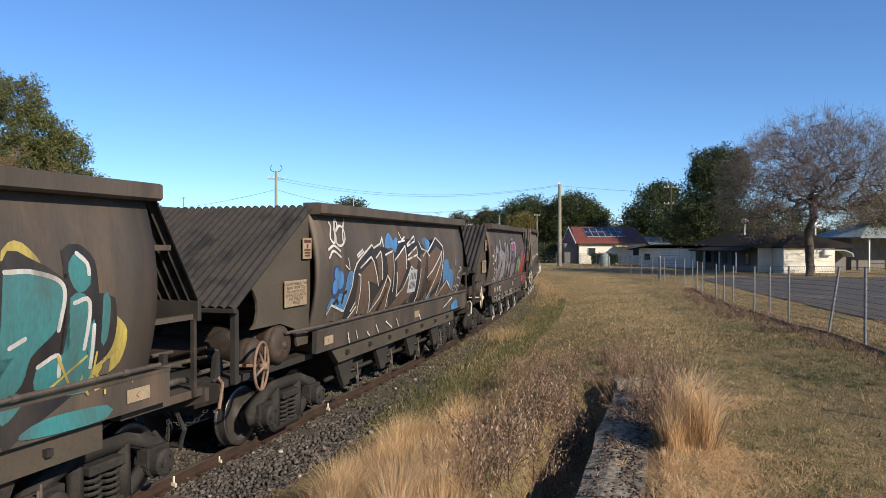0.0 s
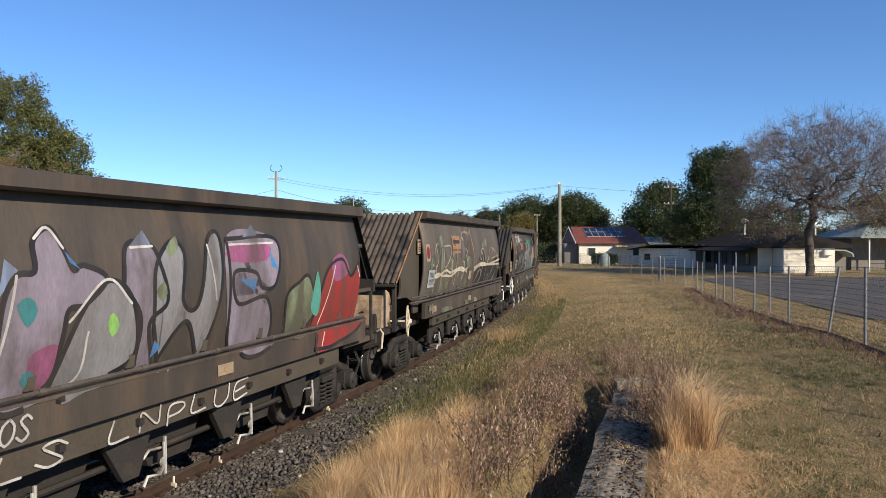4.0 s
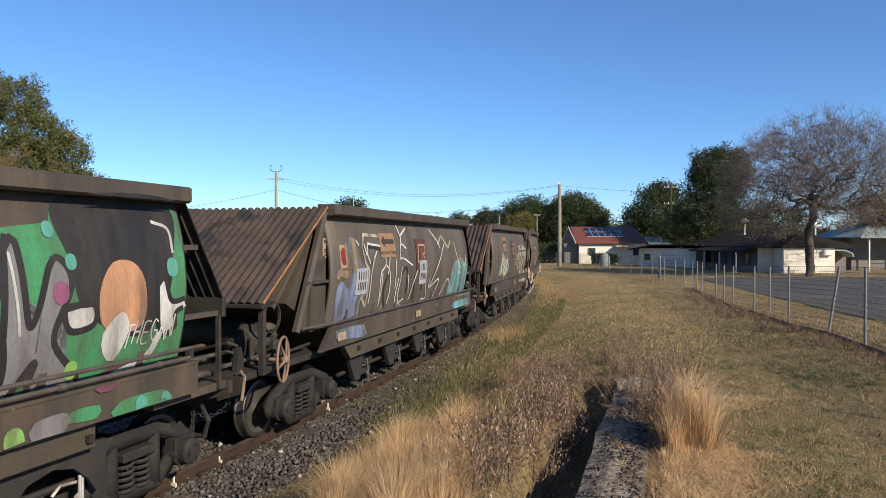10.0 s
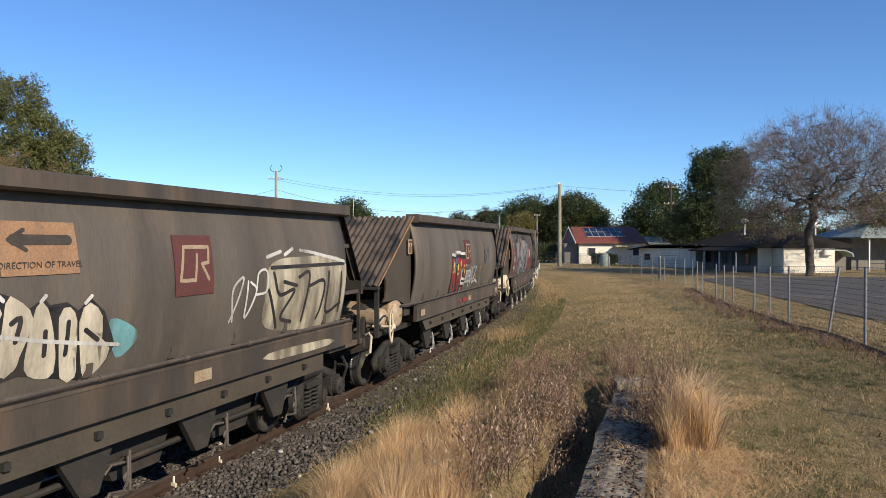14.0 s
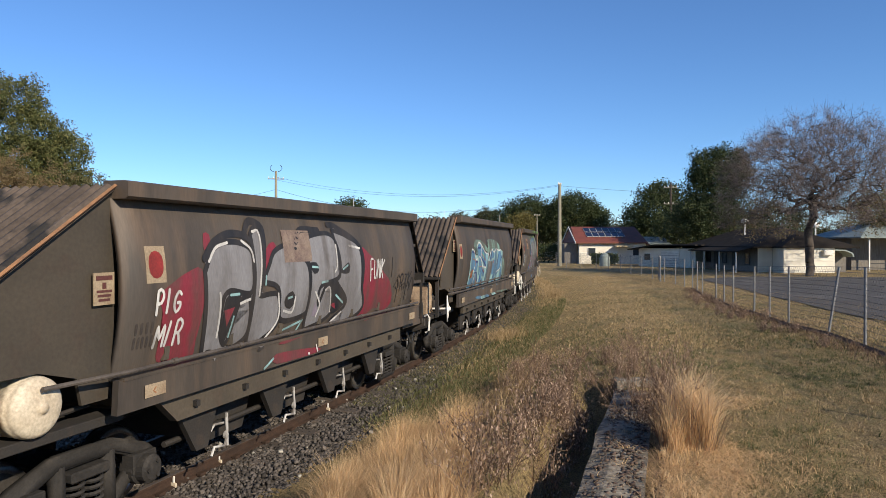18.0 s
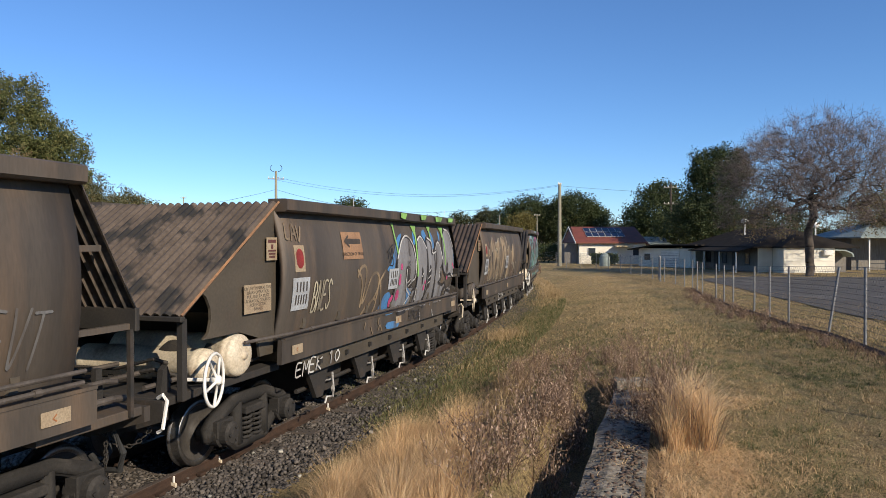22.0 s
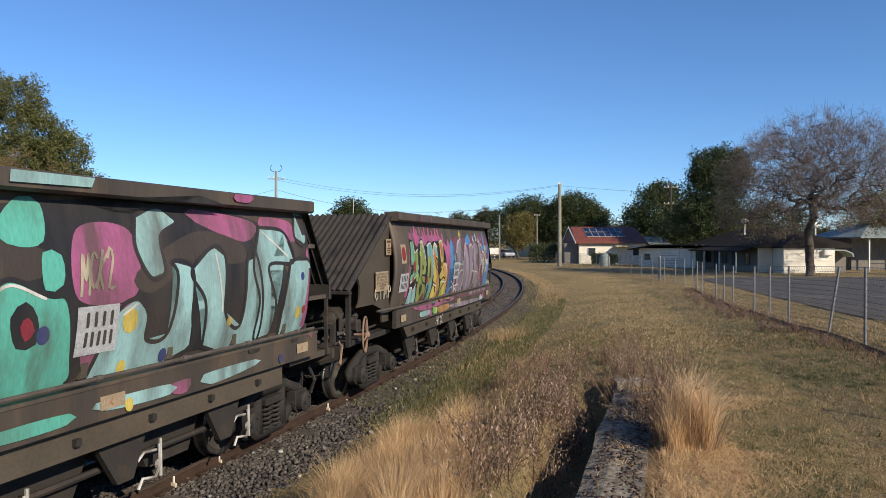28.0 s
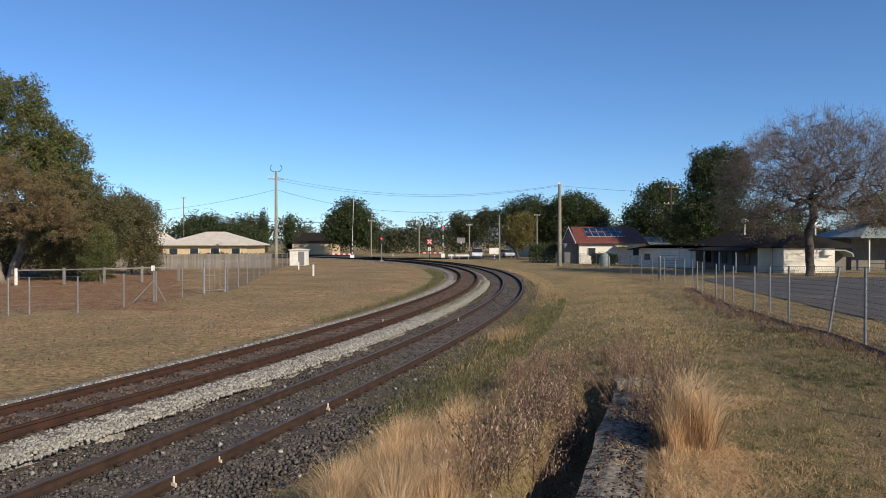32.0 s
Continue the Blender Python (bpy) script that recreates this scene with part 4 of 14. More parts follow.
# ---- one wagon ----
def build_wagon(i, kind, hood_mat, fittings, wheel_mat, box_mat=None):
    """kind: 'plain', 'strut' or 'tall'."""
    top = 2.93 if kind == "tall" else 2.85
    foot = {"tall": 4.93, "strut": 5.10}.get(kind, 5.24)     # foot of the front hood
    slope_ = (top + 0.03 - 1.78) / (foot - HALF - 0.02)

    def under(z):
        return HALF + 0.02 + (top + 0.03 - z) / slope_ - 0.03

    w = empty("hopper_wagon")
    ds = M_STEEL_DARK
    for sgn in (1, -1):
        part("side_panel", shared(("side_panel", sgn, top, i in GREYED), lambda: side_panel(sgn, top), M_STEEL_PALE if i in GREYED else M_STEEL), parent=w)
        cap_ = shared(("roof_cap", sgn, top), lambda: prism([(sgn * y, z) for y, z in ((1.18, top - 0.02), (1.40, top - 0.02), (1.43, top + 0.0), (1.43, top + 0.115), (1.40, top + 0.13), (1.18, top + 0.13))], -HALF - 0.03, HALF - 0.02, "yz"), M_STEEL)
        part("roof_cap", cap_, parent=w)
        part("side_sill", shared(("side_sill", sgn, kind), lambda: prism([(-HALF - 0.12, 1.36), (-HALF - 0.12, 1.08), (HALF + (0.36 if kind == "strut" else 0.10), 1.08), (HALF + (0.04 if kind == "strut" else 0.08), 1.36)], sgn * 1.36, sgn * 1.42), M_STEEL), parent=w)
        part("sill_flange", shared(("sill_flange", sgn), lambda: box(-HALF - 0.12, HALF + 0.03, sgn * 1.31 - 0.11, sgn * 1.31 + 0.12, 1.345, 1.372), M_STEEL), parent=w)
        if kind in ("tall", "arch"):
            part("fascia", shared(("fascia", sgn), lambda: box(-2.5, 2.75, sgn * 1.28 - 0.04, sgn * 1.28 + 0.045, 0.86, 1.06, 0.008), ds), parent=w)
        else:
            part("fascia", shared(("fascia_plain", sgn), lambda: prism([(-2.95, 1.06), (-2.95, 0.83), (2.75, 0.83), (3.0, 1.06)], sgn * 1.28 - 0.04, sgn * 1.28 + 0.045), ds), parent=w)
        # hood edge plate
        if kind == "strut":
            part("end_plate", shared(("end_plate_strut", sgn), lambda: prism([(3.46, 2.85), (3.62, 2.85), (4.28, 1.36), (3.46, 1.36)], sgn * 1.265, sgn * 1.295), ds), parent=w)
            part("end_strut", shared(("end_strut", sgn), lambda: tube([(3.56, sgn * 1.31, 2.86), (4.32, sgn * 1.31, 1.38)], 0.055, 6), M_STEEL), parent=w)
            part("end_stiffener", shared(("end_stiffener", sgn), lambda: add_prism(prism([(4.08, 1.95), (3.45, 1.95), (3.45, 1.985), (4.06, 1.985)], sgn * 1.295, sgn * 1.36), [(3.98, 1.95), (4.02, 1.36), (3.92, 1.36), (3.93, 1.95)], sgn * 1.296, sgn * 1.345), ds), parent=w)
        else:
            x0 = HALF + 0.02
            part("end_plate", shared(("end_plate", sgn, kind), lambda: prism([(3.46, top + 0.03), (x0, top + 0.03), (under(2.0), 2.0), (under(2.0) - 0.10, 1.93), (under(2.0) - 0.16, 1.82), (under(2.0) - 0.17, 1.70), (under(2.0) - 0.13, 1.58), (under(2.0) - 0.04, 1.52), (4.2, 1.52), (3.85, 1.42), (3.80, 1.20), (3.46, 1.20)], sgn * 1.235, sgn * 1.265), ds), parent=w)
        part("end_plate", shared(("rear_plate", sgn, top), lambda: prism([(-3.40, top + 0.0), (-3.49, top + 0.0), (-3.56, 1.36), (-3.40, 1.36)], sgn * 1.16, sgn * 1.19), M_FRAME), parent=w)
        part("hood_post", shared(("hood_post", sgn, foot), lambda: box(foot - 0.11, foot - 0.04, sgn * 1.28 - 0.03, sgn * 1.28 + 0.03, 1.0, 1.76), M_FRAME), parent=w)
        part("hood_post", shared(("rear_post", sgn), lambda: box(-4.13, -4.09, sgn * 1.29 - 0.02, sgn * 1.29 + 0.02, 1.0, 1.74), M_FRAME), parent=w)
        part("hood_brace", shared(("hood_brace", sgn), lambda: box(-3.80, -3.44, sgn * 1.27 - 0.02, sgn * 1.27 + 0.02, 2.40, 2.45), M_STEEL), parent=w)
        part("hood_brace", shared(("low_brace", sgn), lambda: box(-4.10, -3.44, sgn * 1.27 - 0.025, sgn * 1.27 + 0.025, 1.74, 1.79), M_STEEL), parent=w)
        rail_pts = [(4.25, sgn * 1.36, 1.42), (3.5, sgn * 1.46, 1.425), (-3.45, sgn * 1.46, 1.425)]
        part("hand_rail", shared(("hand_rail", sgn), lambda: tube(rail_pts, 0.019, 8), M_PIPE), parent=w)
        if kind in ("tall", "arch"):
            part("hand_rail", shared(("hand_rail2", sgn), lambda: tube([(a, b + sgn * 0.02, c + 0.09) for a, b, c in rail_pts], 0.018, 8), M_PIPE), parent=w)
        for k in range(7):
            part("rail_bracket", shared(("rail_bracket", sgn), lambda: add_lathe(bmesh.new(), [(0.028, -0.03), (0.028, 0.03)], 8, Matrix.Rotation(radians(90), 4, "Y")), M_PIPE), parent=w, loc=(2.95 - k, sgn * 1.46, 1.425))
            part("door_lug", shared(("door_lug", sgn), lambda: prism([(-0.03, 0.0), (0.05, 0.0), (0.02, 0.06), (0.03, 0.12), (-0.05, 0.12)], sgn * 0.0, sgn * 0.07), ds), parent=w, loc=(2.9 - k * 0.98, sgn * 1.26, 1.42))
            part("fascia_hook", shared(("fascia_hook", sgn), lambda: box(-0.025, 0.03, 0 if sgn > 0 else -0.05, 0.05 if sgn > 0 else 0, -0.03, 0.025), M_FRAME), parent=w, loc=(2.5 - k * 0.82, sgn * 1.322, 0.95))
        # hopper supports and door gear
        for k in range(4):
            x = 2.15 - k * 1.42
            if kind in ("tall", "arch"):
                sup = lambda: prism([(-0.62, 0.86), (-0.62, 0.5), (-0.52, 0.46), (-0.44, 0.58), (-0.3, 0.70), (-0.1, 0.75), (0.12, 0.70), (0.26, 0.58), (0.34, 0.46), (0.44, 0.5), (0.44, 0.86)], sgn * 1.16, sgn * 1.2)
            else:
                sup = lambda: prism([(-0.2, 0.84), (0.42, 0.84), (0.16, 0.42), (-0.02, 0.42)], sgn * 1.14, sgn * 1.2)
            part("hopper_bracket", shared(("hopper_bracket", sgn, kind), sup, M_FRAME), parent=w, loc=(x, 0, 0))

            def latch():
                bm = tube([(-0.34, sgn * 1.16, 0.62), (-0.3, sgn * 1.2, 0.44), (-0.22, sgn * 1.22, 0.36), (-0.08, sgn * 1.2, 0.38), (-0.03, sgn * 1.2, 0.30)], 0.014, 6)
                add_tube(bm, [(-0.38, sgn * 1.14, 0.66), (-0.36, sgn * 1.16, 0.32)], 0.016, 6)
                add_tube(bm, [(-0.37, sgn * 1.13, 0.56), (-0.18, sgn * 1.13, 0.58), (-0.1, sgn * 1.13, 0.52)], 0.013, 6)
                add_lathe(bm, [(0.03, -0.02), (0.045, 0.0), (0.03, 0.02)], 8, Matrix.Translation((-0.3, sgn * 1.18, 0.45)) @ Matrix.Rotation(radians(90), 4, "X"))
                return bm
            part("door_latch", shared(("door_latch", sgn, wheel_mat.name), latch, S_WHITE if wheel_mat in (M_WHITE, M_CREAM_PAINT) else M_PIPE), parent=w, loc=(x - 0.05, 0, 0))
        part("door_shaft", shared(("door_shaft", sgn), lambda: tube([(2.6, sgn * 1.05, 0.55), (-2.6, sgn * 1.05, 0.55)], 0.03, 6), M_FRAME), parent=w)
    # hoods
    part("front_hood", shared(("front_hood", hood_mat.name, top, foot), lambda: hood(foot, 1.78, HALF + 0.02, top + 0.06, 1.33, 25), hood_mat), parent=w, label="corrugated sloping end hood")
    part("rear_hood", shared(("rear_hood", hood_mat.name, top), lambda: hood(-4.14, 1.90, -HALF - 0.02, top + 0.06, 1.33, 25), hood_mat), parent=w, label="steep corrugated rear hood")
    part("hood_lip", shared(("hood_lip", foot), lambda: box(foot - 0.04, foot + 0.03, -1.35, 1.35, 1.74, 1.79, 0.008), M_FRAME), parent=w)
    part("hood_lip", shared(("rear_lip", hood_mat.name), lambda: box(-4.17, -4.12, -1.34, 1.34, 1.72, 1.92, 0.008), M_FRAME), parent=w)
    for k in range(12):
        part("lip_rivet", shared("lip_rivet", lambda: add_lathe(bmesh.new(), [(0.02, 0), (0.014, 0.012), (0.003, 0.016)], 6, Matrix.Rotation(radians(-90), 4, "Y")), M_PIPE), parent=w, loc=(-4.17, -1.2 + 0.218 * k, 1.80))
    if hood_mat is not M_HOOD:
        part("hood_edge", shared(("hood_edge", top, foot), lambda: tube([(foot + 0.01, 1.342, 1.80), (HALF + 0.02, 1.342, top + 0.085)], 0.016, 4), M_RUST_EDGE), parent=w, label="bare rusty hood edge")
    # hopper body inside, discharge chutes
    part("hopper", shared(("hopper", top), lambda: prism([(4.40, 1.74), (HALF - 0.03, top), (-HALF + 0.04, top), (-3.5, 1.60), (-3.1, 1.02), (3.1, 1.02), (3.4, 1.25)], -1.22, 1.22), ds), parent=w)
    if kind == "strut":
        part("inner_slope", shared("inner_slope", lambda: prism([(4.62, 1.72), (3.5, 2.8), (3.46, 2.76), (4.58, 1.68)], -1.12, 1.17), ds), parent=w)
        part("lifting_hole", shared("lifting_hole", lambda: add_lathe(bmesh.new(), [(0.17, 0), (0.19, 0.0), (0.19, 0.03), (0.17, 0.03)], 22, Matrix.Translation((4.62, 1.145, 1.60)) @ Matrix.Rotation(radians(-90), 4, "X"), close=True), M_FRAME), parent=w)
    for k in range(3):
        part("discharge_chute", shared("discharge_chute", lambda: prism([(-0.62, 1.02), (0.62, 1.02), (0.3, 0.36), (-0.3, 0.36)], -0.95, 0.95), M_FRAME), parent=w, loc=(1.45 - 1.45 * k, 0, 0))
    part("centre_sill", shared("centre_sill", lambda: box(-4.3, 5.38, -0.28, 0.28, 0.66, 0.98, 0.01), M_FRAME), parent=w)
    part("front_deck", shared("front_deck", lambda: box(3.3, 5.34, -1.22, 1.22, 0.97, 1.05, 0.008), M_FRAME), parent=w)
    part("rear_deck", shared("rear_deck", lambda: box(-4.26, -3.2, -1.28, 1.28, 0.98, 1.06, 0.008), M_STEEL), parent=w)
    part("headstock", shared("headstock", lambda: prism([(-1.25, 1.04), (1.25, 1.04), (1.25, 0.86), (0.75, 0.70), (-0.75, 0.70), (-1.25, 0.86)], 5.32, 5.40, "yz"), M_FRAME), parent=w)
    part("headstock", shared("rear_headstock", lambda: prism([(-1.3, 1.05), (1.3, 1.05), (1.3, 0.92), (0.7, 0.74), (-0.7, 0.74), (-1.3, 0.92)], -4.33, -4.26, "yz"), M_STEEL), parent=w)
    part("coupler", shared("coupler", lambda: box(5.38, 5.48, -0.14, 0.15, 0.62, 0.92, 0.03), M_RUST_WHEEL), parent=w)
    part("coupler", shared("rear_coupler", lambda: box(-4.39, -4.31, -0.13, 0.14, 0.63, 0.9, 0.02), M_RUST_WHEEL), parent=w)
    for sgn in (1, -1):
        part("grab_handle", shared(("grab_handle", sgn, wheel_mat.name), lambda: tube([(5.36, sgn * 1.17, 1.06), (5.38, sgn * 1.24, 1.10), (5.36, sgn * 1.27, 1.04), (5.42, sgn * 1.27, 0.80), (5.40, sgn * 1.2, 0.76)], 0.018, 6), wheel_mat), parent=w)
        part("safety_chain", shared(("safety_chain", sgn), lambda: chain_mesh((5.3, sgn * 1.1, 0.84), (5.42, sgn * 0.55, 0.78), 0.22), M_FRAME), parent=w)
        part("hanging_chain", shared(("hanging_chain", sgn), lambda: chain_mesh((-4.35, sgn * 0.8, 0.95), (-4.36, sgn * 0.78, 0.45), 0.02), M_FRAME), parent=w)
    part("brake_hose", shared("brake_hose", lambda: tube([(5.40, 0.62, 0.80), (5.44, 0.7, 0.55), (5.47, 0.62, 0.36), (5.50, 0.4, 0.34), (5.52, 0.25, 0.46)], 0.03, 8), M_RUBBER), parent=w)
    part("brake_hose", shared("brake_hose2", lambda: tube([(-4.30, 0.9, 0.84), (-4.36, 0.98, 0.6), (-4.40, 0.9, 0.42), (-4.42, 0.7, 0.40), (-4.42, 0.55, 0.52)], 0.03, 8), M_RUBBER), parent=w)
    # brake rigging on the front deck
    part("gear_case", shared("gear_case", lambda: add_lathe(bmesh.new(), [(0.06, -0.1), (0.17, -0.08), (0.2, 0.0), (0.17, 0.08), (0.06, 0.1)], 16, Matrix.Translation((4.62, 0.78, 1.28)) @ Matrix.Rotation(radians(90), 4, "Y")), M_FRAME), parent=w)
    for k in range(2):
        part("air_pipe", shared(("air_pipe", k), lambda: tube([(4.96 - 0.2 * k, -1.1, 1.1 + 0.07 * k), (4.94 - 0.15 * k, 0.2, 1.1 + 0.08 * k), (4.9, 0.75, 1.22 + 0.1 * k), (4.75 - 0.3 * k, 1.0, 1.12), (4.2, 1.1, 1.12), (3.6, 1.12, 1.15)], 0.02, 6), M_FRAME), parent=w)
    part("valve", shared("valve", lambda: add_lathe(add_box(bmesh.new(), 4.30, 4.48, 0.95, 1.12, 1.1, 1.3, 0.02), [(0.05, 1.3), (0.07, 1.36), (0.03, 1.42)], 10, Matrix.Translation((4.39, 1.03, 0))), M_FRAME), parent=w)
    for k, (y, z, r) in enumerate(((1.12, 1.30, 0.022), (1.20, 1.16, 0.03), (0.92, 1.12, 0.025))):
        part("brake_rod", shared(("brake_rod", k), lambda: tube([(-3.0, y, z), (-4.02, y - 0.02, z), (-4.2, y - 0.06, z - 0.03)], r, 8), M_PIPE), parent=w)
        part("deck_rod", shared(("deck_rod", k), lambda: tube([(5.28, 0.95 - 0.4 * k, 1.12 + 0.05 * k), (4.2, 1.0 - 0.35 * k, 1.14 + 0.05 * k)], 0.024, 7), M_PIPE), parent=w)
    for k in range(3):
        part("deck_bracket", shared("deck_bracket", lambda: prism([(-0.07, 0.0), (0.07, 0.0), (0.04, 0.22), (-0.02, 0.26), (-0.06, 0.16)], -0.03, 0.03), M_BOGIE), parent=w, loc=(4.42 + 0.34 * k, 1.02 - 0.24 * (k % 2), 1.05))
        part("deck_bracket", shared("rear_bracket", lambda: prism([(-0.05, 0.0), (0.05, 0.0), (0.03, 0.34), (-0.03, 0.34)], -0.025, 0.025), M_BOGIE), parent=w, loc=(-3.62 - 0.22 * k, 0.98 - 0.28 * (k % 2), 1.06))
    part("spring_rod", shared("spring_rod", lambda: tube([(4.72, 0.95, 1.06), (4.72, 0.95, 1.35)], 0.03, 8), M_FRAME), parent=w)
    part("slack_adjuster", shared("slack_adjuster", lambda: tube([(2.9, 0.35, 0.72), (4.6, 0.35, 0.72)], 0.04, 8), M_PIPE), parent=w)
    if fittings == "tanks":
        for k, (x, z, y0, l) in enumerate(((4.22, 1.28, -0.2, 1.46), (4.62, 1.23, -0.3, 1.46))):
            part("air_tank", shared(("air_tank", k, box_mat.name), lambda: tank_mesh(0.225 if k == 0 else 0.17, l), box_mat, True), parent=w, loc=(x, y0, z))
        for k in range(2):
            part("tank_strap", shared(("tank_strap", k), lambda: box(3.98, 4.74, 0.05 + 0.55 * k, 0.11 + 0.55 * k, 1.05, 1.16), M_FRAME), parent=w)
    elif fittings == "housing":
        part("brake_housing", shared("brake_housing", lambda: prism([(4.40, 1.04), (4.88, 1.04), (4.90, 1.36), (4.86, 1.52), (4.78, 1.62), (4.64, 1.67), (4.50, 1.62), (4.42, 1.50)], 0.55, 1.06), M_TAN_BOX), parent=w, label="tan rounded brake housing")
        part("air_tank", shared(("air_tank", 9), lambda: tank_mesh(0.2, 1.3), ds, True), parent=w, loc=(4.1, -0.6, 1.34))
    else:
        part("air_tank", shared(("air_tank", 8), lambda: tank_mesh(0.19, 1.2), ds, True), parent=w, loc=(4.05, -0.4, 1.3))
        part("brake_cylinder", shared("brake_cylinder", lambda: add_lathe(bmesh.new(), [(0.08, -0.1), (0.2, -0.08), (0.2, 0.25), (0.08, 0.35), (0.05, 0.5)], 18, Matrix.Translation((4.55, 0.6, 1.3)) @ Matrix.Rotation(radians(-90), 4, "X")), M_FRAME, True), parent=w)
    hw = part("handwheel", shared(("handwheel", wheel_mat.name), handwheel_mesh, wheel_mat, True), parent=w, loc=Matrix.Translation((4.84 if kind == "plain" else (4.78 if kind == "strut" else 4.52), 1.40, 1.14)) @ Matrix.Rotation(radians(15), 4, "Z") @ Matrix.Rotation(radians(-90), 4, "X"))
    part("wheel_shaft", shared(("wheel_shaft", wheel_mat.name), lambda: tube([(0, 0, 0.0), (0, 0, -0.3)], 0.02, 6), wheel_mat), parent=hw)
    # end signs on the near plate
    yy = 1.297
    sx0 = 3.59 if kind == "plain" else (3.52 if kind in ("tall", "arch") else 3.45)
    dn = part("danger_sign", shared("danger_sign", lambda: box(-0.11, 0.11, -0.004, 0.004, -0.13, 0.13), M_SIGN), parent=w, loc=(sx0 + 0.02, yy + 0.006, 2.40 if i != 8 else 2.10), label="small faded cream warning plate")
    part("sign_bar", shared("danger_bar", lambda: add_box(add_box(add_box(add_box(box(-0.085, 0.085, 0.005, 0.008, 0.07, 0.105), -0.02, 0.02, 0.005, 0.008, 0.0, 0.05), -0.08, 0.08, 0.005, 0.008, -0.03, -0.01), -0.07, 0.07, 0.005, 0.008, -0.065, -0.045), -0.06, 0.06, 0.005, 0.008, -0.1, -0.08), M_SIGN_MAROON), parent=dn)
    if i in (0, 1, 2, 4, 10, 12, 13):
        nb = part("brake_notice", shared("brake_notice", lambda: box(-0.27, 0.27, -0.004, 0.004, -0.155, 0.155), M_SIGN), parent=w, loc=(3.90 if i != 4 else 3.74, yy + 0.006, 1.86 if i != 4 else 1.72), label="cream brake notice plate with dark lettering")
        part("lettering", notice_text("FOR UNIT MINERAL TRAIN\nBRAKE OPERATION\nM.R. AND B.P. MUST\nALWAYS BE COUPLED\nFOR EFFECTIVE\nBRAKES", 0.05, "notice"), parent=nb, loc=Matrix.Translation((0, 0.006, 0)) @ FACE_NEAR)
    if kind == "strut":
        nb = part("brake_notice", shared("dull_notice", lambda: box(-0.2, 0.2, -0.004, 0.004, -0.16, 0.16, 0.003), M_STEEL), parent=w, loc=(3.72, yy + 0.008, 2.14), label="dull brown notice plate")
        part("lettering", notice_text("FOR UNIT MINERAL TRAIN\nBRAKE OPERATION\nM.R. AND B.P. MUST\nALWAYS BE COUPLED\nFOR EFFECTIVE\nBRAKES", 0.034, "dull_notice_text"), parent=nb, loc=Matrix.Translation((0, 0.006, 0)) @ FACE_NEAR)
    bogies = []
    for x in (BOGIE, -BOGIE):
        bogies.append(build_bogie(w, x, i))
    return w, bogies, top


def side_signs(w, top, dot=True, arrow=None, worn=False, logo=None, plate=None, plate2=None, sill=(0.12, 3.6)):
    """Stencilled panels of the side. Positions are distances from the leading edge."""
    dx = -0.17 if top > 2.9 else 0.0
    if dot:
        panel(w, "dot_panel", dx + 0.27, dx + 0.52, 2.12, 2.44, M_SIGN, 0.3, top)
        paint(w, "red_dot", [([(dx + 0.395, 2.31), (dx + 0.396, 2.25)], 0.18, False)], M_SIGN_RED, 1.2, top)
    if arrow:
        panel(w, "direction_sign", arrow, arrow + 0.66, 2.24, 2.62, M_SIGN_WORN if worn else M_SIGN_TAN, 3.2, top)
    if arrow and not worn:
        paint(w, "arrow", [([(arrow + 0.2, 2.49), (arrow + 0.58, 2.49)], 0.075, False)], M_SIGN_DARK, 4.2, top)
        paint(w, "arrow", [([(arrow + 0.08, 2.49), (arrow + 0.21, 2.56)], 0.03, False), ([(arrow + 0.08, 2.49), (arrow + 0.21, 2.42)], 0.03, False), ([(arrow + 0.12, 2.49), (arrow + 0.2, 2.49)], 0.08, False)], M_SIGN_DARK, 4.6, top)
        t = part("lettering", notice_text("DIRECTION OF TRAVEL", 0.068, "travel"), parent=w)
        t.matrix_basis = Matrix.Translation((HALF - arrow - 0.33, side_y(2.31, top) + 0.016, 2.31)) @ Matrix.Rotation(radians(-3), 4, "X") @ FACE_NEAR
    if logo:
        panel(w, "logo_panel", logo - 0.12, logo + 0.44, 1.98, 2.54, M_SIGN_MAROON, 3.2, top)
        paint(w, "logo_mark", [([(logo + 0.16, 2.12), (logo - 0.05, 2.12), (logo + 0.02, 2.43), (logo + 0.38, 2.43), (logo + 0.36, 2.28), (logo + 0.26, 2.27), (logo + 0.36, 2.12)], 0.035, False), ([(logo + 0.2, 2.36), (logo + 0.16, 2.12)], 0.03, False)], M_SIGN, 4.4, top)
    for k, pl in enumerate((plate, plate2)):
        if pl:
            p, z0, z1 = pl
            panel(w, "number_plate", p, p + 0.42, z0, z1, M_PLATE, 4.4, top)
            bars(w, p + 0.06, p + 0.38, z0 + (z1 - z0) * 0.12, z0 + (z1 - z0) * 0.92, 2, M_SIGN_DARK, 5.4, top, seed=int(p * 10) + k)
    for p in sill:
        panel(w, "sill_label", p, p + 0.26, 1.16, 1.27, M_SIGN, 3.0, top)
        paint(w, "label_mark", [([(p + 0.13, 1.235), (p + 0.10, 1.21), (p + 0.13, 1.19)], 0.012, False)], S_ORANGE, 4.2, top)


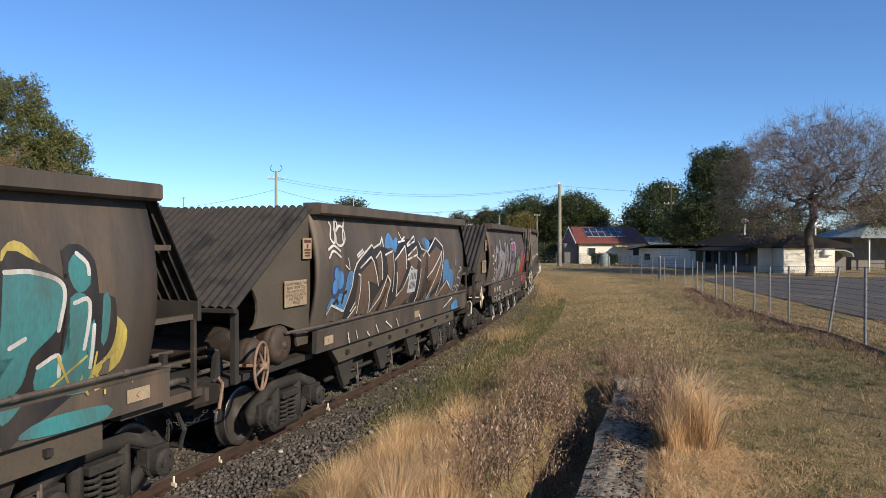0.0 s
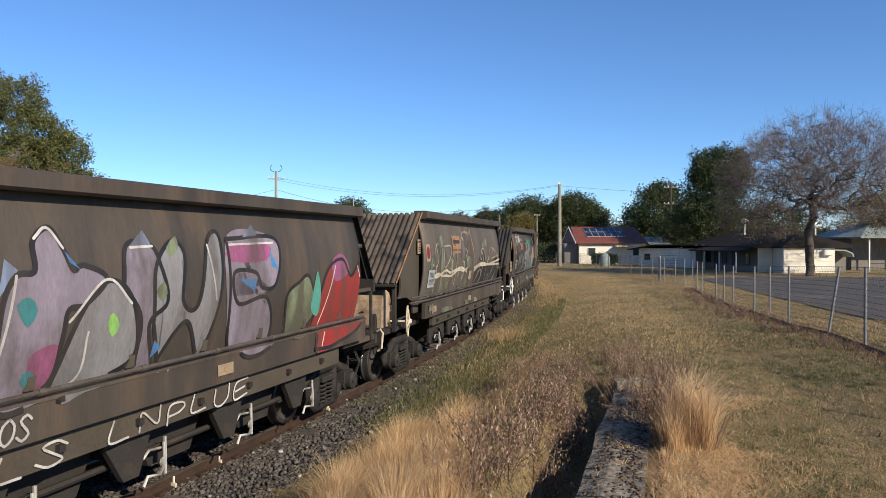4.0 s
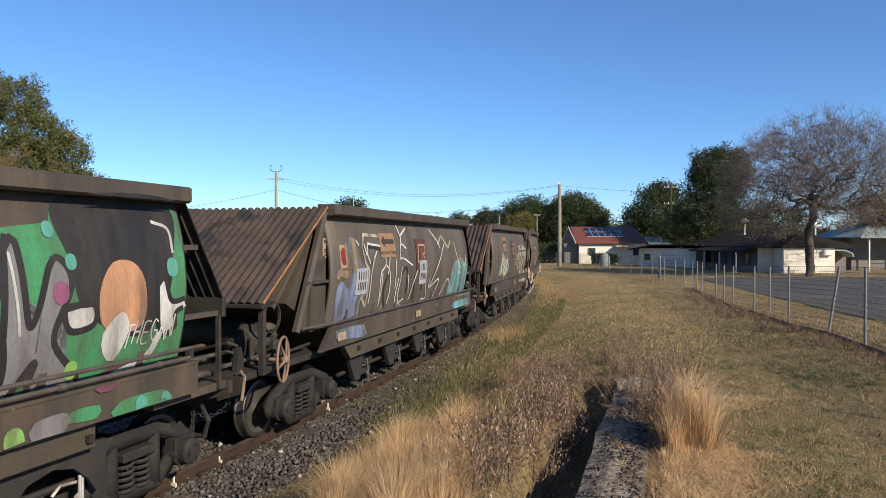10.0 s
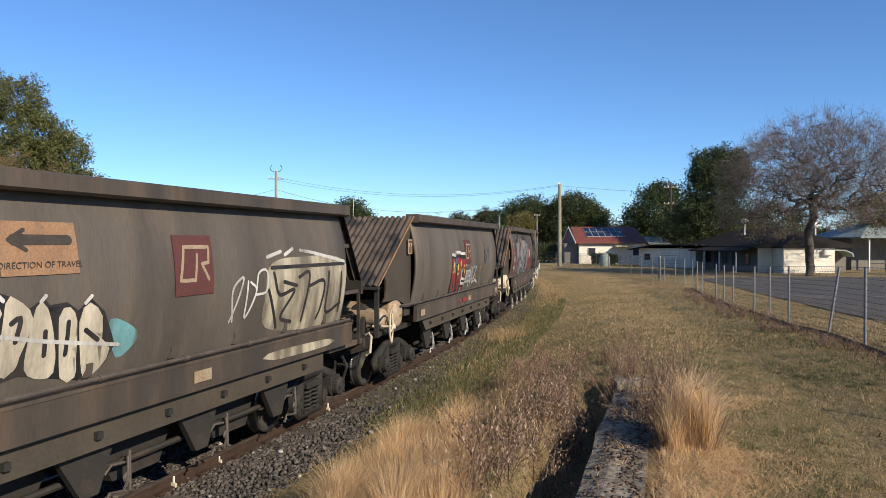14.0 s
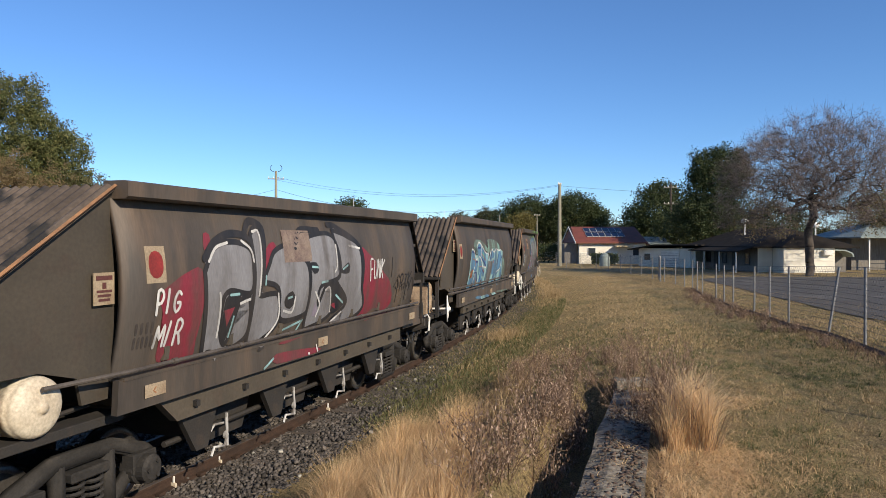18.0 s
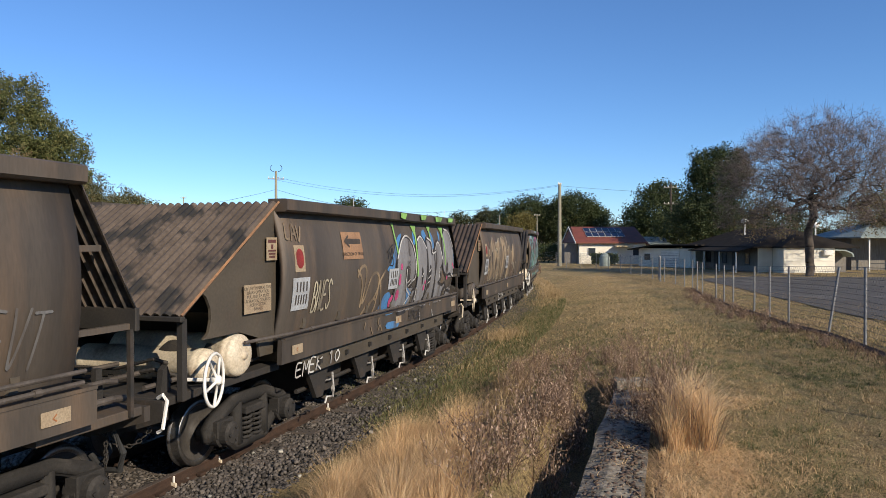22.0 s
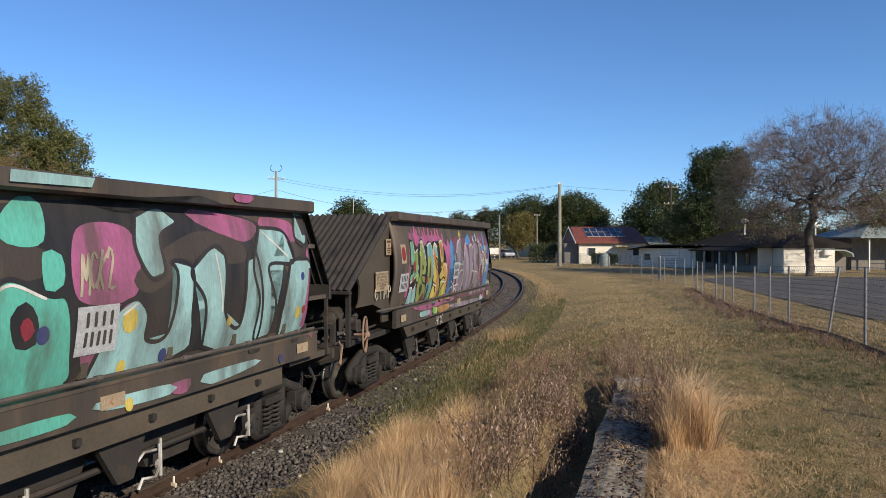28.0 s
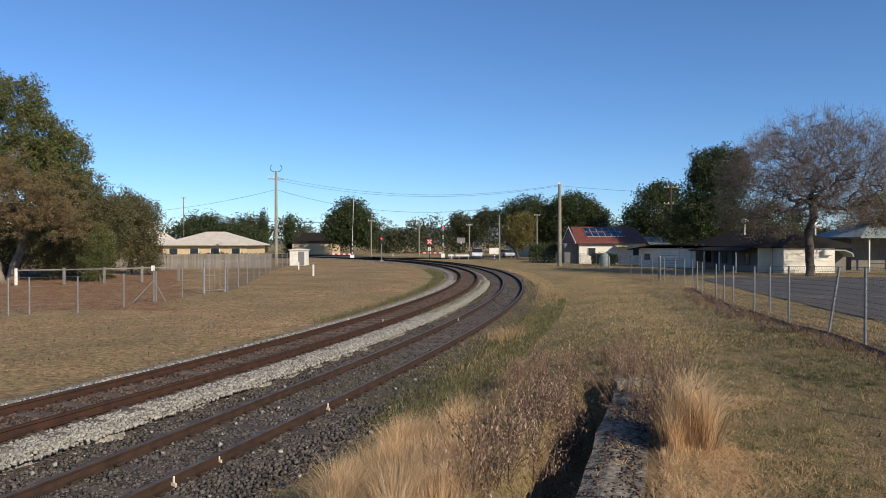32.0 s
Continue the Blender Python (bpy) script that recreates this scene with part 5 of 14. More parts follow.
GREYED = (3, 5, 6, 7)      # wagons with bleached sides
SPEC = [  # kind, hood, fittings, handwheel, tank colour, label
    ("plain", M_HOOD, "tanks", M_RUST_WHEEL, M_TANK_RUST, "brown hopper wagon with teal and yellow graffiti letters"),
    ("plain", M_HOOD, "tanks", M_RUST_WHEEL, M_TANK_RUST, "brown hopper wagon with angular white-edged graffiti and blue bubbles"),
    ("plain", M_HOOD, "tanks", M_CREAM_PAINT, M_TANK_RUST, "brown hopper wagon with grey, pink and red graffiti"),
    ("tall", M_HOOD_RUST, "housing", M_CREAM_PAINT, None, "tall brown hopper wagon with faded green and cream scrawl"),
    ("arch", M_HOOD, "plain", M_WHITE, None, "brown hopper wagon with grey bubble letters and green piece"),
    ("strut", M_HOOD_RED, "plain", M_RUST_WHEEL, None, "brown hopper wagon with pale blue haze and cream outlines"),
    ("strut", M_HOOD_RED, "plain", M_RUST_WHEEL, None, "brown hopper wagon with two cream graffiti words"),
    ("plain", M_HOOD_RUST, "tanks", M_CREAM_PAINT, M_TAN_BOX, "brown hopper wagon with red block-letter graffiti"),
    ("plain", M_HOOD_RUST, "tanks", M_CREAM_PAINT, M_CREAM_PAINT, "brown hopper wagon with large grey letters on crimson"),
    ("tall", M_HOOD_RUST, "housing", M_WHITE, None, "tall brown hopper wagon with blue and aqua graffiti"),
    ("plain", M_HOOD_RUST, "tanks", M_WHITE, M_CREAM_PAINT, "brown hopper wagon with grey bubble letters and lime drips"),
    ("plain", M_HOOD_RED, "tanks", M_CREAM_PAINT, M_PIPE, "brown hopper wagon with faded tan graffiti letters"),
    ("plain", M_HOOD, "tanks", M_WHITE, M_CREAM_PAINT, "hopper wagon covered with aqua and magenta graffiti"),
    ("plain", M_HOOD, "plain", M_RUST_WHEEL, None, "last hopper wagon with bright letters on a magenta ground"),
]
wagons, wagon_bogies, tops = [], [], []
for i, (kind, hm, fit_, wm, bx, lab) in enumerate(SPEC):
    w, bg, tp = build_wagon(i, kind, hm, fit_, wm, bx)
    tagged(w, lab, "hopper wagon", "hopper wagons of the train")
    wagons.append(w)
    wagon_bogies.append(bg)
    tops.append(tp)

# ---- what is painted on each wagon ----
w = wagons[0]
side_signs(w, 2.85, sill=(6.6,))
piece(w, "RSE", 0.6, 4.9, 1.55, 2.3, 0.4, [S_TEAL], S_BLACK, S_WHITE, (S_YELLOW, 0.34), 3)
shape(w, "graffiti_cloud", [(5.52, 2.35), (5.59, 2.47), (5.7, 2.47), (5.83, 2.33), (5.77, 2.28)], S_YELLOW, 0, 2.85)
shape(w, "graffiti_cloud", [(6.23, 1.38), (6.26, 2.01), (6.38, 2.07), (6.5, 1.92), (6.67, 1.75), (6.64, 1.49), (6.42, 1.38)], S_YELLOW, 0, 2.85)
shape(w, "letter_shade", [(5.46, 1.16), (5.52, 2.33), (5.81, 2.33), (6.05, 2.2), (6.01, 2.41), (6.18, 2.46), (6.32, 2.33), (6.34, 2.08), (6.51, 2.03), (6.52, 1.62), (6.19, 1.41), (5.67, 1.17)], S_BLACK, 0.6, 2.85)
shape(w, "painted_letter", [(5.56, 2.27), (5.77, 2.28), (6.03, 2.15), (5.98, 1.86), (5.77, 1.66), (5.73, 1.47), (5.53, 1.27), (5.46, 1.29), (5.52, 1.51), (5.66, 1.74), (5.52, 1.79), (5.52, 2.19)], S_TEAL, 1.5, 2.85)
shape(w, "painted_letter", [(6.07, 2.06), (6.26, 2.01), (6.26, 1.41), (6.02, 1.35), (5.84, 1.42), (5.86, 1.61), (6.09, 1.68)], S_TEAL, 1.5, 2.85)
shape(w, "painted_letter", [(6.07, 2.32), (6.16, 2.4), (6.26, 2.31), (6.26, 2.15), (6.15, 2.09), (6.07, 2.2)], S_TEAL, 1.5, 2.85)
shape(w, "painted_letter", [(6.28, 1.4), (6.28, 1.83), (6.33, 1.83), (6.35, 1.43)], S_TEAL, 1.5, 2.85)
shape(w, "painted_letter", [(6.4, 1.69), (6.39, 2.06), (6.46, 2.03), (6.46, 1.7)], S_TEAL, 1.5, 2.85)
shape(w, "painted_letter", [(5.6, 1.13), (5.82, 1.22), (6.39, 1.2), (6.39, 1.1), (5.98, 1.09)], S_TEAL, 1.5, 2.85)
paint(w, "letter_highlight", [([(5.54, 2.27), (5.77, 2.26), (6.01, 2.15), (5.98, 1.83)], 0.035, True), ([(6.11, 2.02), (6.25, 2.02), (6.24, 1.66)], 0.035, True), ([(6.15, 2.39), (6.24, 2.31), (6.25, 2.23)], 0.035, True), ([(6.31, 1.83), (6.33, 1.5)], 0.035, True), ([(5.84, 1.58), (6, 1.64), (6.04, 1.48)], 0.035, True), ([(5.59, 1.75), (5.7, 1.8)], 0.035, True)], S_WHITE, 2.4, 2.85)
tag_word(w, "XK", 5.9, 6.7, 1.3, 1.6, S_YELLOW, 0.022, 2)

w, tp = wagons[1], tops[1]
side_signs(w, tp, dot=False, plate=(3.42, 1.6, 2.0), sill=(0.1, 3.6))
shape(w, "letter_shade", [(0.92, 1.39), (1.05, 1.86), (1.11, 2.08), (1.26, 2.23), (1.76, 2.41), (2, 2.39), (2.26, 2.4), (2.65, 2.33), (2.93, 2.42), (3.34, 2.53), (3.85, 2.56), (4.02, 2.43), (4.49, 2.33), (5.08, 2.57), (5.48, 2.35), (5.56, 1.74), (5.91, 1.62), (5.99, 1.36), (3.87, 1.38), (2.84, 1.35), (1.64, 1.34), (1.02, 1.36)], S_BLACK, 0.4, tp, False)
shape(w, "graffiti_fill", [(0.37, 1.52), (0.47, 1.63), (0.62, 1.6), (0.89, 1.52), (1.03, 1.86), (1.09, 2.03), (1, 2.08), (0.89, 2.02), (0.84, 1.83), (0.79, 1.77), (0.66, 1.78), (0.63, 1.69), (0.45, 1.73), (0.35, 1.62)], S_BLUE, 0.8, tp)
shape(w, "graffiti_fill", [(2.34, 2.4), (2.47, 2.57), (2.61, 2.63), (2.71, 2.57), (2.75, 2.5), (2.91, 2.57), (2.94, 2.48), (2.77, 2.3), (2.66, 2.38)], S_BLUE, 0.8, tp)
shape(w, "graffiti_fill", [(4.23, 2.52), (4.43, 2.57), (4.55, 2.53), (4.68, 2.48), (4.49, 2.34), (4.28, 2.41)], S_BLUE, 0.8, tp)
shape(w, "graffiti_fill", [(5.47, 2.06), (5.78, 2.13), (5.92, 1.94), (6.19, 1.87), (6.29, 1.46), (5.72, 1.73), (5.57, 1.64)], S_BLUE, 0.8, tp)
shape(w, "graffiti_fill", [(5.9, 1.18), (6.3, 1.27), (6.37, 1.03), (6.04, 1.03)], S_BLUE, 0.8, tp)
shape(w, "graffiti_fill", [(2.13, 1.36), (2.36, 1.43), (2.17, 1.34)], S_BLUE, 2, tp, False)
shape(w, "graffiti_fill", [(4.81, 1.36), (4.83, 1.65), (4.89, 1.59), (4.62, 1.38)], S_BLUE, 2, tp, False)
shape(w, "graffiti_fill", [(1.78, 1.58), (1.86, 1.55), (1.83, 1.49)], S_BLUE, 2, tp, False)
dots(w, [(0.55, 2.07, 0.2), (0.67, 1.98, 0.25), (0.52, 1.89, 0.21), (6.37, 2.05, 0.15)], S_DEEP, 0.7, tp)
dots(w, [(0.55, 2.07, 0.14), (0.67, 1.99, 0.2), (0.52, 1.9, 0.16), (6.37, 2.07, 0.12), (6.48, 1.71, 0.1)], S_BLUE, 1, tp)
shape(w, "painted_letter", [(1.27, 2.03), (1.37, 2.03), (1.4, 1.63), (1.36, 1.45), (1.26, 1.37), (1.16, 1.36), (1.23, 1.63)], S_UMBER, 1.4, tp, False)
shape(w, "painted_letter", [(1.37, 2.04), (1.78, 2.21), (1.89, 2.07), (2.04, 1.82), (1.78, 1.88), (1.62, 1.9), (1.76, 1.62), (1.82, 1.39), (1.44, 1.36), (1.4, 1.76)], S_UMBER, 1.5, tp, False)
shape(w, "painted_letter", [(1.95, 2.25), (2.19, 2.34), (2.19, 1.91), (2.06, 1.84)], S_UMBER, 1.6, tp, False)
shape(w, "painted_letter", [(1.87, 1.4), (1.93, 1.59), (2.4, 1.95), (2.58, 1.84), (2.34, 1.65), (2.09, 1.4)], S_UMBER, 1.7, tp, False)
shape(w, "painted_letter", [(2.35, 2.28), (2.66, 2.34), (2.66, 2.06), (2.5, 1.38), (2.24, 1.36), (2.53, 1.81), (2.42, 2)], S_UMBER, 1.8, tp, False)
shape(w, "painted_letter", [(2.82, 2.21), (3.27, 2.42), (3.26, 1.99), (2.95, 1.65), (2.84, 1.94)], S_UMBER, 1.9, tp, False)
shape(w, "painted_letter", [(3.34, 2.23), (3.84, 2.39), (3.88, 2.13), (3.76, 1.96), (3.52, 2.06)], S_UMBER, 2, tp, False)
shape(w, "painted_letter", [(2.58, 1.36), (2.97, 1.57), (3.52, 2.04), (3.72, 1.96), (3.7, 1.57), (3.1, 1.36)], S_UMBER, 2.1, tp, False)
shape(w, "painted_letter", [(4.02, 2.25), (4.39, 2.32), (4.25, 1.88), (4.17, 1.43), (4, 1.54)], S_UMBER, 2.2, tp, False)
shape(w, "painted_letter", [(4.42, 2.2), (5.02, 2.4), (5.38, 2.3), (5.35, 1.76), (4.6, 1.38), (4.31, 1.37), (4.8, 1.8), (4.49, 1.82)], S_UMBER, 2.3, tp, False)
shape(w, "painted_letter", [(4.7, 1.37), (5.74, 1.68), (6.15, 1.48), (5.71, 1.36)], S_UMBER, 2.4, tp, False)
paint(w, "graffiti_line", [([(0.52, 1.65), (0.61, 1.69), (0.66, 1.65)], 0.05, True), ([(0.79, 1.66), (0.81, 1.77), (0.88, 1.79)], 0.05, True)], S_BLACK, 3, tp)
paint(w, "graffiti_line", [([(0.37, 1.53), (0.46, 1.64), (0.89, 1.52), (1.05, 1.86), (1.09, 2.06), (1.19, 2.17)], 0.03, False), ([(1.19, 2.17), (1.34, 2.25), (1.81, 2.44), (1.87, 2.39), (2.17, 2.46), (2.28, 2.56), (2.27, 2.42)], 0.03, False), ([(1.22, 2.29), (1.44, 2.37)], 0.03, False), ([(1.24, 2.26), (1.47, 2.34)], 0.03, False), ([(1.33, 2.11), (1.73, 2.26), (1.82, 2.19), (2.04, 1.82)], 0.03, False), ([(1.26, 2.02), (1.33, 2), (1.36, 1.83), (1.38, 1.45)], 0.03, False)], S_WHITE, 3.2, tp)
paint(w, "graffiti_line", [([(1.13, 1.5), (1.24, 1.61)], 0.03, False), ([(1.08, 1.39), (1.3, 1.55)], 0.03, False), ([(1.64, 1.89), (1.77, 1.61), (1.82, 1.39)], 0.03, False), ([(1.92, 2.24), (2.14, 2.34), (2.19, 1.91)], 0.03, False), ([(1.86, 1.42), (2.18, 1.63), (2.4, 1.95)], 0.03, False), ([(2.4, 1.95), (2.58, 1.83), (2.51, 1.66), (2.52, 1.37)], 0.03, False)], S_WHITE, 3.2, tp)
paint(w, "graffiti_line", [([(2.32, 2.28), (2.66, 2.34), (2.67, 2.21), (2.7, 1.68)], 0.03, False), ([(2.73, 2.19), (3.27, 2.42), (3.28, 2.03)], 0.03, False), ([(2.82, 1.98), (2.92, 1.58), (3.2, 1.71), (3.52, 2.06), (3.72, 1.98), (3.61, 1.58)], 0.03, False), ([(3.38, 2.25), (3.87, 2.4), (3.87, 2.26), (3.34, 2.18)], 0.03, False), ([(3.38, 2.44), (3.82, 2.59), (3.81, 2.5), (3.38, 2.41)], 0.03, False), ([(2.97, 2.48), (3.3, 2.51)], 0.03, False)], S_WHITE, 3.2, tp)
paint(w, "graffiti_line", [([(3.07, 2.64), (3.16, 2.52), (3.32, 2.57)], 0.03, False), ([(4.03, 2.48), (4.13, 2.36), (4.49, 2.31), (5.08, 2.57), (5.47, 2.4), (5.47, 2.11)], 0.03, False), ([(4.06, 1.99), (4.01, 1.49), (3.91, 1.38)], 0.03, False), ([(4.19, 2.23), (4.39, 2.32), (4.57, 2.22)], 0.03, False), ([(4.45, 1.82), (4.77, 1.95), (5.38, 2.3)], 0.03, False), ([(5.38, 2.3), (5.3, 2.12), (4.6, 1.38)], 0.03, False)], S_WHITE, 3.2, tp)
paint(w, "graffiti_line", [([(5.17, 1.36), (5.35, 1.76), (5.41, 2.12)], 0.03, False), ([(5.28, 1.4), (5.79, 1.7), (6.21, 1.5)], 0.03, False), ([(5.35, 1.19), (6.26, 1.41)], 0.03, False), ([(3.85, 2.22), (4.05, 2.14)], 0.03, False), ([(1.83, 1.23), (1.99, 1.03)], 0.03, False), ([(2.71, 1.23), (2.84, 1.05)], 0.03, False)], S_WHITE, 3.2, tp)
paint(w, "graffiti_line", [([(2.24, 1.24), (2.49, 1.12)], 0.03, False), ([(0.82, 1.23), (0.86, 1.1)], 0.03, False), ([(1.09, 1.23), (1.17, 1.06)], 0.03, False), ([(1.48, 1.17), (1.57, 1.11)], 0.03, False), ([(3.87, 1.19), (3.91, 1.11)], 0.03, False)], S_WHITE, 3.2, tp)
paint(w, "graffiti_line", [([(6.67, 1.96), (6.83, 1.89), (6.62, 1.84), (6.59, 1.73), (6.83, 1.68), (6.83, 1.53), (6.58, 1.58)], 0.02, True), ([(6.4, 1.37), (6.45, 1.56), (6.74, 1.42), (6.17, 1.38)], 0.02, True), ([(0.82, 2.16), (0.95, 2.1), (0.92, 2.25)], 0.02, True)], S_WHITE, 3.2, tp)
paint(w, "graffiti_line", [([(0.6, 2.64), (0.7, 2.79), (0.73, 2.7), (0.63, 2.62), (0.79, 2.7), (0.9, 2.66), (0.89, 2.52), (0.74, 2.43), (0.61, 2.46), (0.62, 2.58)], 0.035, True), ([(0.82, 2.5), (0.87, 2.64), (1.01, 2.8)], 0.035, True), ([(0.33, 2.38), (0.51, 2.43), (0.68, 2.36)], 0.035, True), ([(0.33, 2.27), (0.47, 2.36), (0.68, 2.28)], 0.035, True), ([(0.49, 2.74), (0.52, 2.69), (0.44, 2.53), (0.55, 2.47), (0.61, 2.66)], 0.035, True)], S_WHITE, 3.2, tp)

w, tp = wagons[2], tops[2]
side_signs(w, tp, dot=False, sill=(0.3, 0.75, 3.6))
panel(w, "blank_panel", 0.2, 0.4, 2.1, 2.42, M_SIGN_MAROON, 0.3)
tag_word(w, "WLS LNPLUE", 0.9, 4.3, 0.85, 1.02, S_WHITE, 0.02, 8, slant=0.3)
tag_word(w, "MOS", 1.1, 1.5, 1.13, 1.3, S_WHITE, 0.02, 9)
shape(w, "painted_letter", [(1.18, 1.35), (1.25, 1.57), (1.3, 2.04), (1.41, 2.24), (1.56, 2.27), (1.57, 2.48), (1.72, 2.58), (1.82, 2.43), (1.9, 2.26), (1.99, 2.3), (2.22, 2.19), (2.01, 2), (1.85, 1.97), (1.81, 1.76), (1.73, 1.43), (1.35, 1.32)], S_LILAC, 1.2, tp)
shape(w, "painted_letter", [(1.72, 1.33), (1.94, 1.88), (2.18, 2.15), (2.4, 2.12), (2.55, 1.88), (2.58, 1.51), (2.21, 1.37), (1.96, 1.34)], S_GREY, 1.35, tp)
shape(w, "painted_letter", [(2.4, 2.12), (2.46, 2.45), (2.74, 2.45), (2.84, 2.29), (2.93, 1.95), (2.72, 1.77), (2.82, 1.38), (2.62, 1.41), (2.61, 1.83)], S_LILAC, 1.5, tp)
shape(w, "painted_letter", [(2.77, 1.77), (2.78, 2.24), (3, 2.48), (3.17, 2.38), (3.14, 1.94), (3.36, 1.88), (3.53, 2.48), (3.73, 2.53), (3.7, 1.91), (3.5, 1.38), (3.43, 1.41), (3.24, 1.73), (3.06, 1.65), (2.86, 1.38), (2.91, 1.36)], S_GREY, 1.65, tp)
shape(w, "painted_letter", [(3.84, 2.51), (4.77, 2.51), (4.73, 2.02), (4.45, 1.98), (4.32, 2.15), (3.93, 2.16), (4.02, 1.84), (4.55, 1.86), (4.69, 1.39), (3.97, 1.36)], S_LILAC, 1.8, tp)
shape(w, "painted_letter", [(5.05, 1.36), (4.99, 1.84), (5.26, 2), (5.5, 2.05), (5.72, 1.61), (5.45, 1.38)], S_SAGE, 1.95, tp)
shape(w, "painted_letter", [(5.59, 1.14), (5.93, 2.04), (6.41, 2.25), (6.69, 2.01), (7.12, 2.26), (7.01, 1.38), (6.12, 1.14)], S_RED, 2.1, tp)
paint(w, "graffiti_line", [([(1.18, 1.35), (1.25, 1.57), (1.3, 2.04), (1.41, 2.24), (1.56, 2.27), (1.57, 2.48), (1.72, 2.58), (1.82, 2.43), (1.9, 2.26), (1.99, 2.3), (2.22, 2.19), (2.01, 2), (1.85, 1.97), (1.81, 1.76), (1.73, 1.43), (1.35, 1.32), (1.18, 1.35)], 0.045, True), ([(1.72, 1.33), (1.94, 1.88), (2.18, 2.15), (2.4, 2.12), (2.55, 1.88), (2.58, 1.51), (2.21, 1.37), (1.96, 1.34), (1.72, 1.33)], 0.045, True), ([(2.4, 2.12), (2.46, 2.45), (2.74, 2.45), (2.84, 2.29), (2.93, 1.95), (2.72, 1.77), (2.82, 1.38), (2.62, 1.41), (2.61, 1.83), (2.4, 2.12)], 0.045, True), ([(2.77, 1.77), (2.78, 2.24), (3, 2.48), (3.17, 2.38), (3.14, 1.94), (3.36, 1.88), (3.53, 2.48), (3.73, 2.53), (3.7, 1.91), (3.5, 1.38), (3.43, 1.41), (3.24, 1.73), (3.06, 1.65), (2.86, 1.38), (2.91, 1.36), (2.77, 1.77)], 0.045, True), ([(3.84, 2.51), (4.77, 2.51), (4.73, 2.02), (4.45, 1.98), (4.32, 2.15), (3.93, 2.16), (4.02, 1.84), (4.55, 1.86), (4.69, 1.39), (3.97, 1.36), (3.84, 2.51)], 0.045, True), ([(5.05, 1.36), (4.99, 1.84), (5.26, 2), (5.5, 2.05), (5.72, 1.61), (5.45, 1.38), (5.05, 1.36)], 0.045, True)], S_BLACK, 2.4, tp)
paint(w, "graffiti_line", [([(5.59, 1.14), (5.93, 2.04), (6.41, 2.25), (6.69, 2.01), (7.12, 2.26), (7.01, 1.38), (6.12, 1.14), (5.59, 1.14)], 0.045, True)], S_BLACK, 2.4, tp)
shape(w, "graffiti_fill", [(3.87, 2.43), (4.6, 2.45), (4.54, 2.28), (3.89, 2.28)], S_PINK, 2.2, tp)
shape(w, "graffiti_fill", [(1.54, 1.66), (1.78, 1.72), (1.75, 1.47), (1.59, 1.4)], S_PINK, 2.1, tp)
shape(w, "graffiti_fill", [(6.12, 2.22), (6.43, 2.32), (6.62, 2.08), (6.21, 1.96)], S_PINK, 2.2, tp)
shape(w, "graffiti_fill", [(1.41, 2.04), (1.51, 2.09), (1.58, 1.99), (1.5, 1.88)], S_TEAL, 2.7, tp)
shape(w, "graffiti_fill", [(1.49, 1.5), (1.55, 1.57), (1.63, 1.48), (1.59, 1.4)], S_TEAL, 2.7, tp)
shape(w, "graffiti_fill", [(2.24, 1.83), (2.29, 1.91), (2.37, 1.8), (2.3, 1.71)], S_LIME, 2.7, tp)
shape(w, "graffiti_fill", [(2.78, 2.05), (2.88, 2.13), (2.92, 2.02), (2.85, 1.96)], S_SAGE, 2.7, tp)
shape(w, "graffiti_fill", [(2.94, 2.43), (3.08, 2.53), (3.09, 2.41), (2.97, 2.34)], S_SAGE, 2.7, tp)
shape(w, "graffiti_fill", [(1.12, 1.62), (1.19, 1.77), (1.31, 1.66), (1.24, 1.49)], S_SAGE, 2.7, tp)
shape(w, "graffiti_fill", [(5.6, 1.68), (5.7, 2.11), (5.83, 1.79), (5.81, 1.54)], S_MINT, 2.7, tp)
shape(w, "graffiti_fill", [(1.83, 2.41), (1.96, 2.27), (1.87, 2.32)], S_BLUE, 2.6, tp, False)
shape(w, "graffiti_fill", [(2.79, 1.46), (2.81, 1.62), (2.91, 1.54)], S_BLUE, 2.6, tp, False)
shape(w, "graffiti_fill", [(4.62, 2.39), (4.79, 2.16), (4.64, 2.21)], S_BLUE, 2.6, tp, False)
shape(w, "graffiti_fill", [(4.03, 2.09), (4.34, 2.08), (4.3, 1.94)], S_BLUE, 2.6, tp, False)
shape(w, "graffiti_fill", [(2.5, 2.45), (2.67, 2.58), (2.75, 2.45)], S_PALE_BLUE, 2.6, tp, False)
shape(w, "graffiti_fill", [(4.14, 2.53), (4.34, 2.67), (4.41, 2.55)], S_PALE_BLUE, 2.6, tp, False)
shape(w, "graffiti_fill", [(1.26, 2.08), (1.33, 2.36), (1.43, 2.28)], S_PALE_BLUE, 0.8, tp, False)
paint(w, "graffiti_line", [([(1.58, 2.5), (1.7, 2.58), (1.82, 2.43)], 0.022, True), ([(1.26, 1.53), (1.41, 2.24)], 0.022, True), ([(1.86, 1.88), (2.22, 2.18), (2.49, 1.97)], 0.022, True), ([(2.5, 2.43), (2.76, 2.44)], 0.022, True), ([(3.52, 2.45), (3.64, 1.91)], 0.022, True), ([(3.88, 2.45), (4.7, 2.47)], 0.022, True)], S_WHITE, 3.2, tp)
paint(w, "graffiti_line", [([(1.15, 1.36), (1.94, 1.4), (2.05, 1.78)], 0.022, True), ([(3.96, 1.37), (4.38, 1.37)], 0.022, True), ([(5.76, 1.17), (6.2, 2.16)], 0.022, True), ([(6.89, 2.14), (7.22, 1.5)], 0.022, True)], S_WHITE, 3.2, tp)
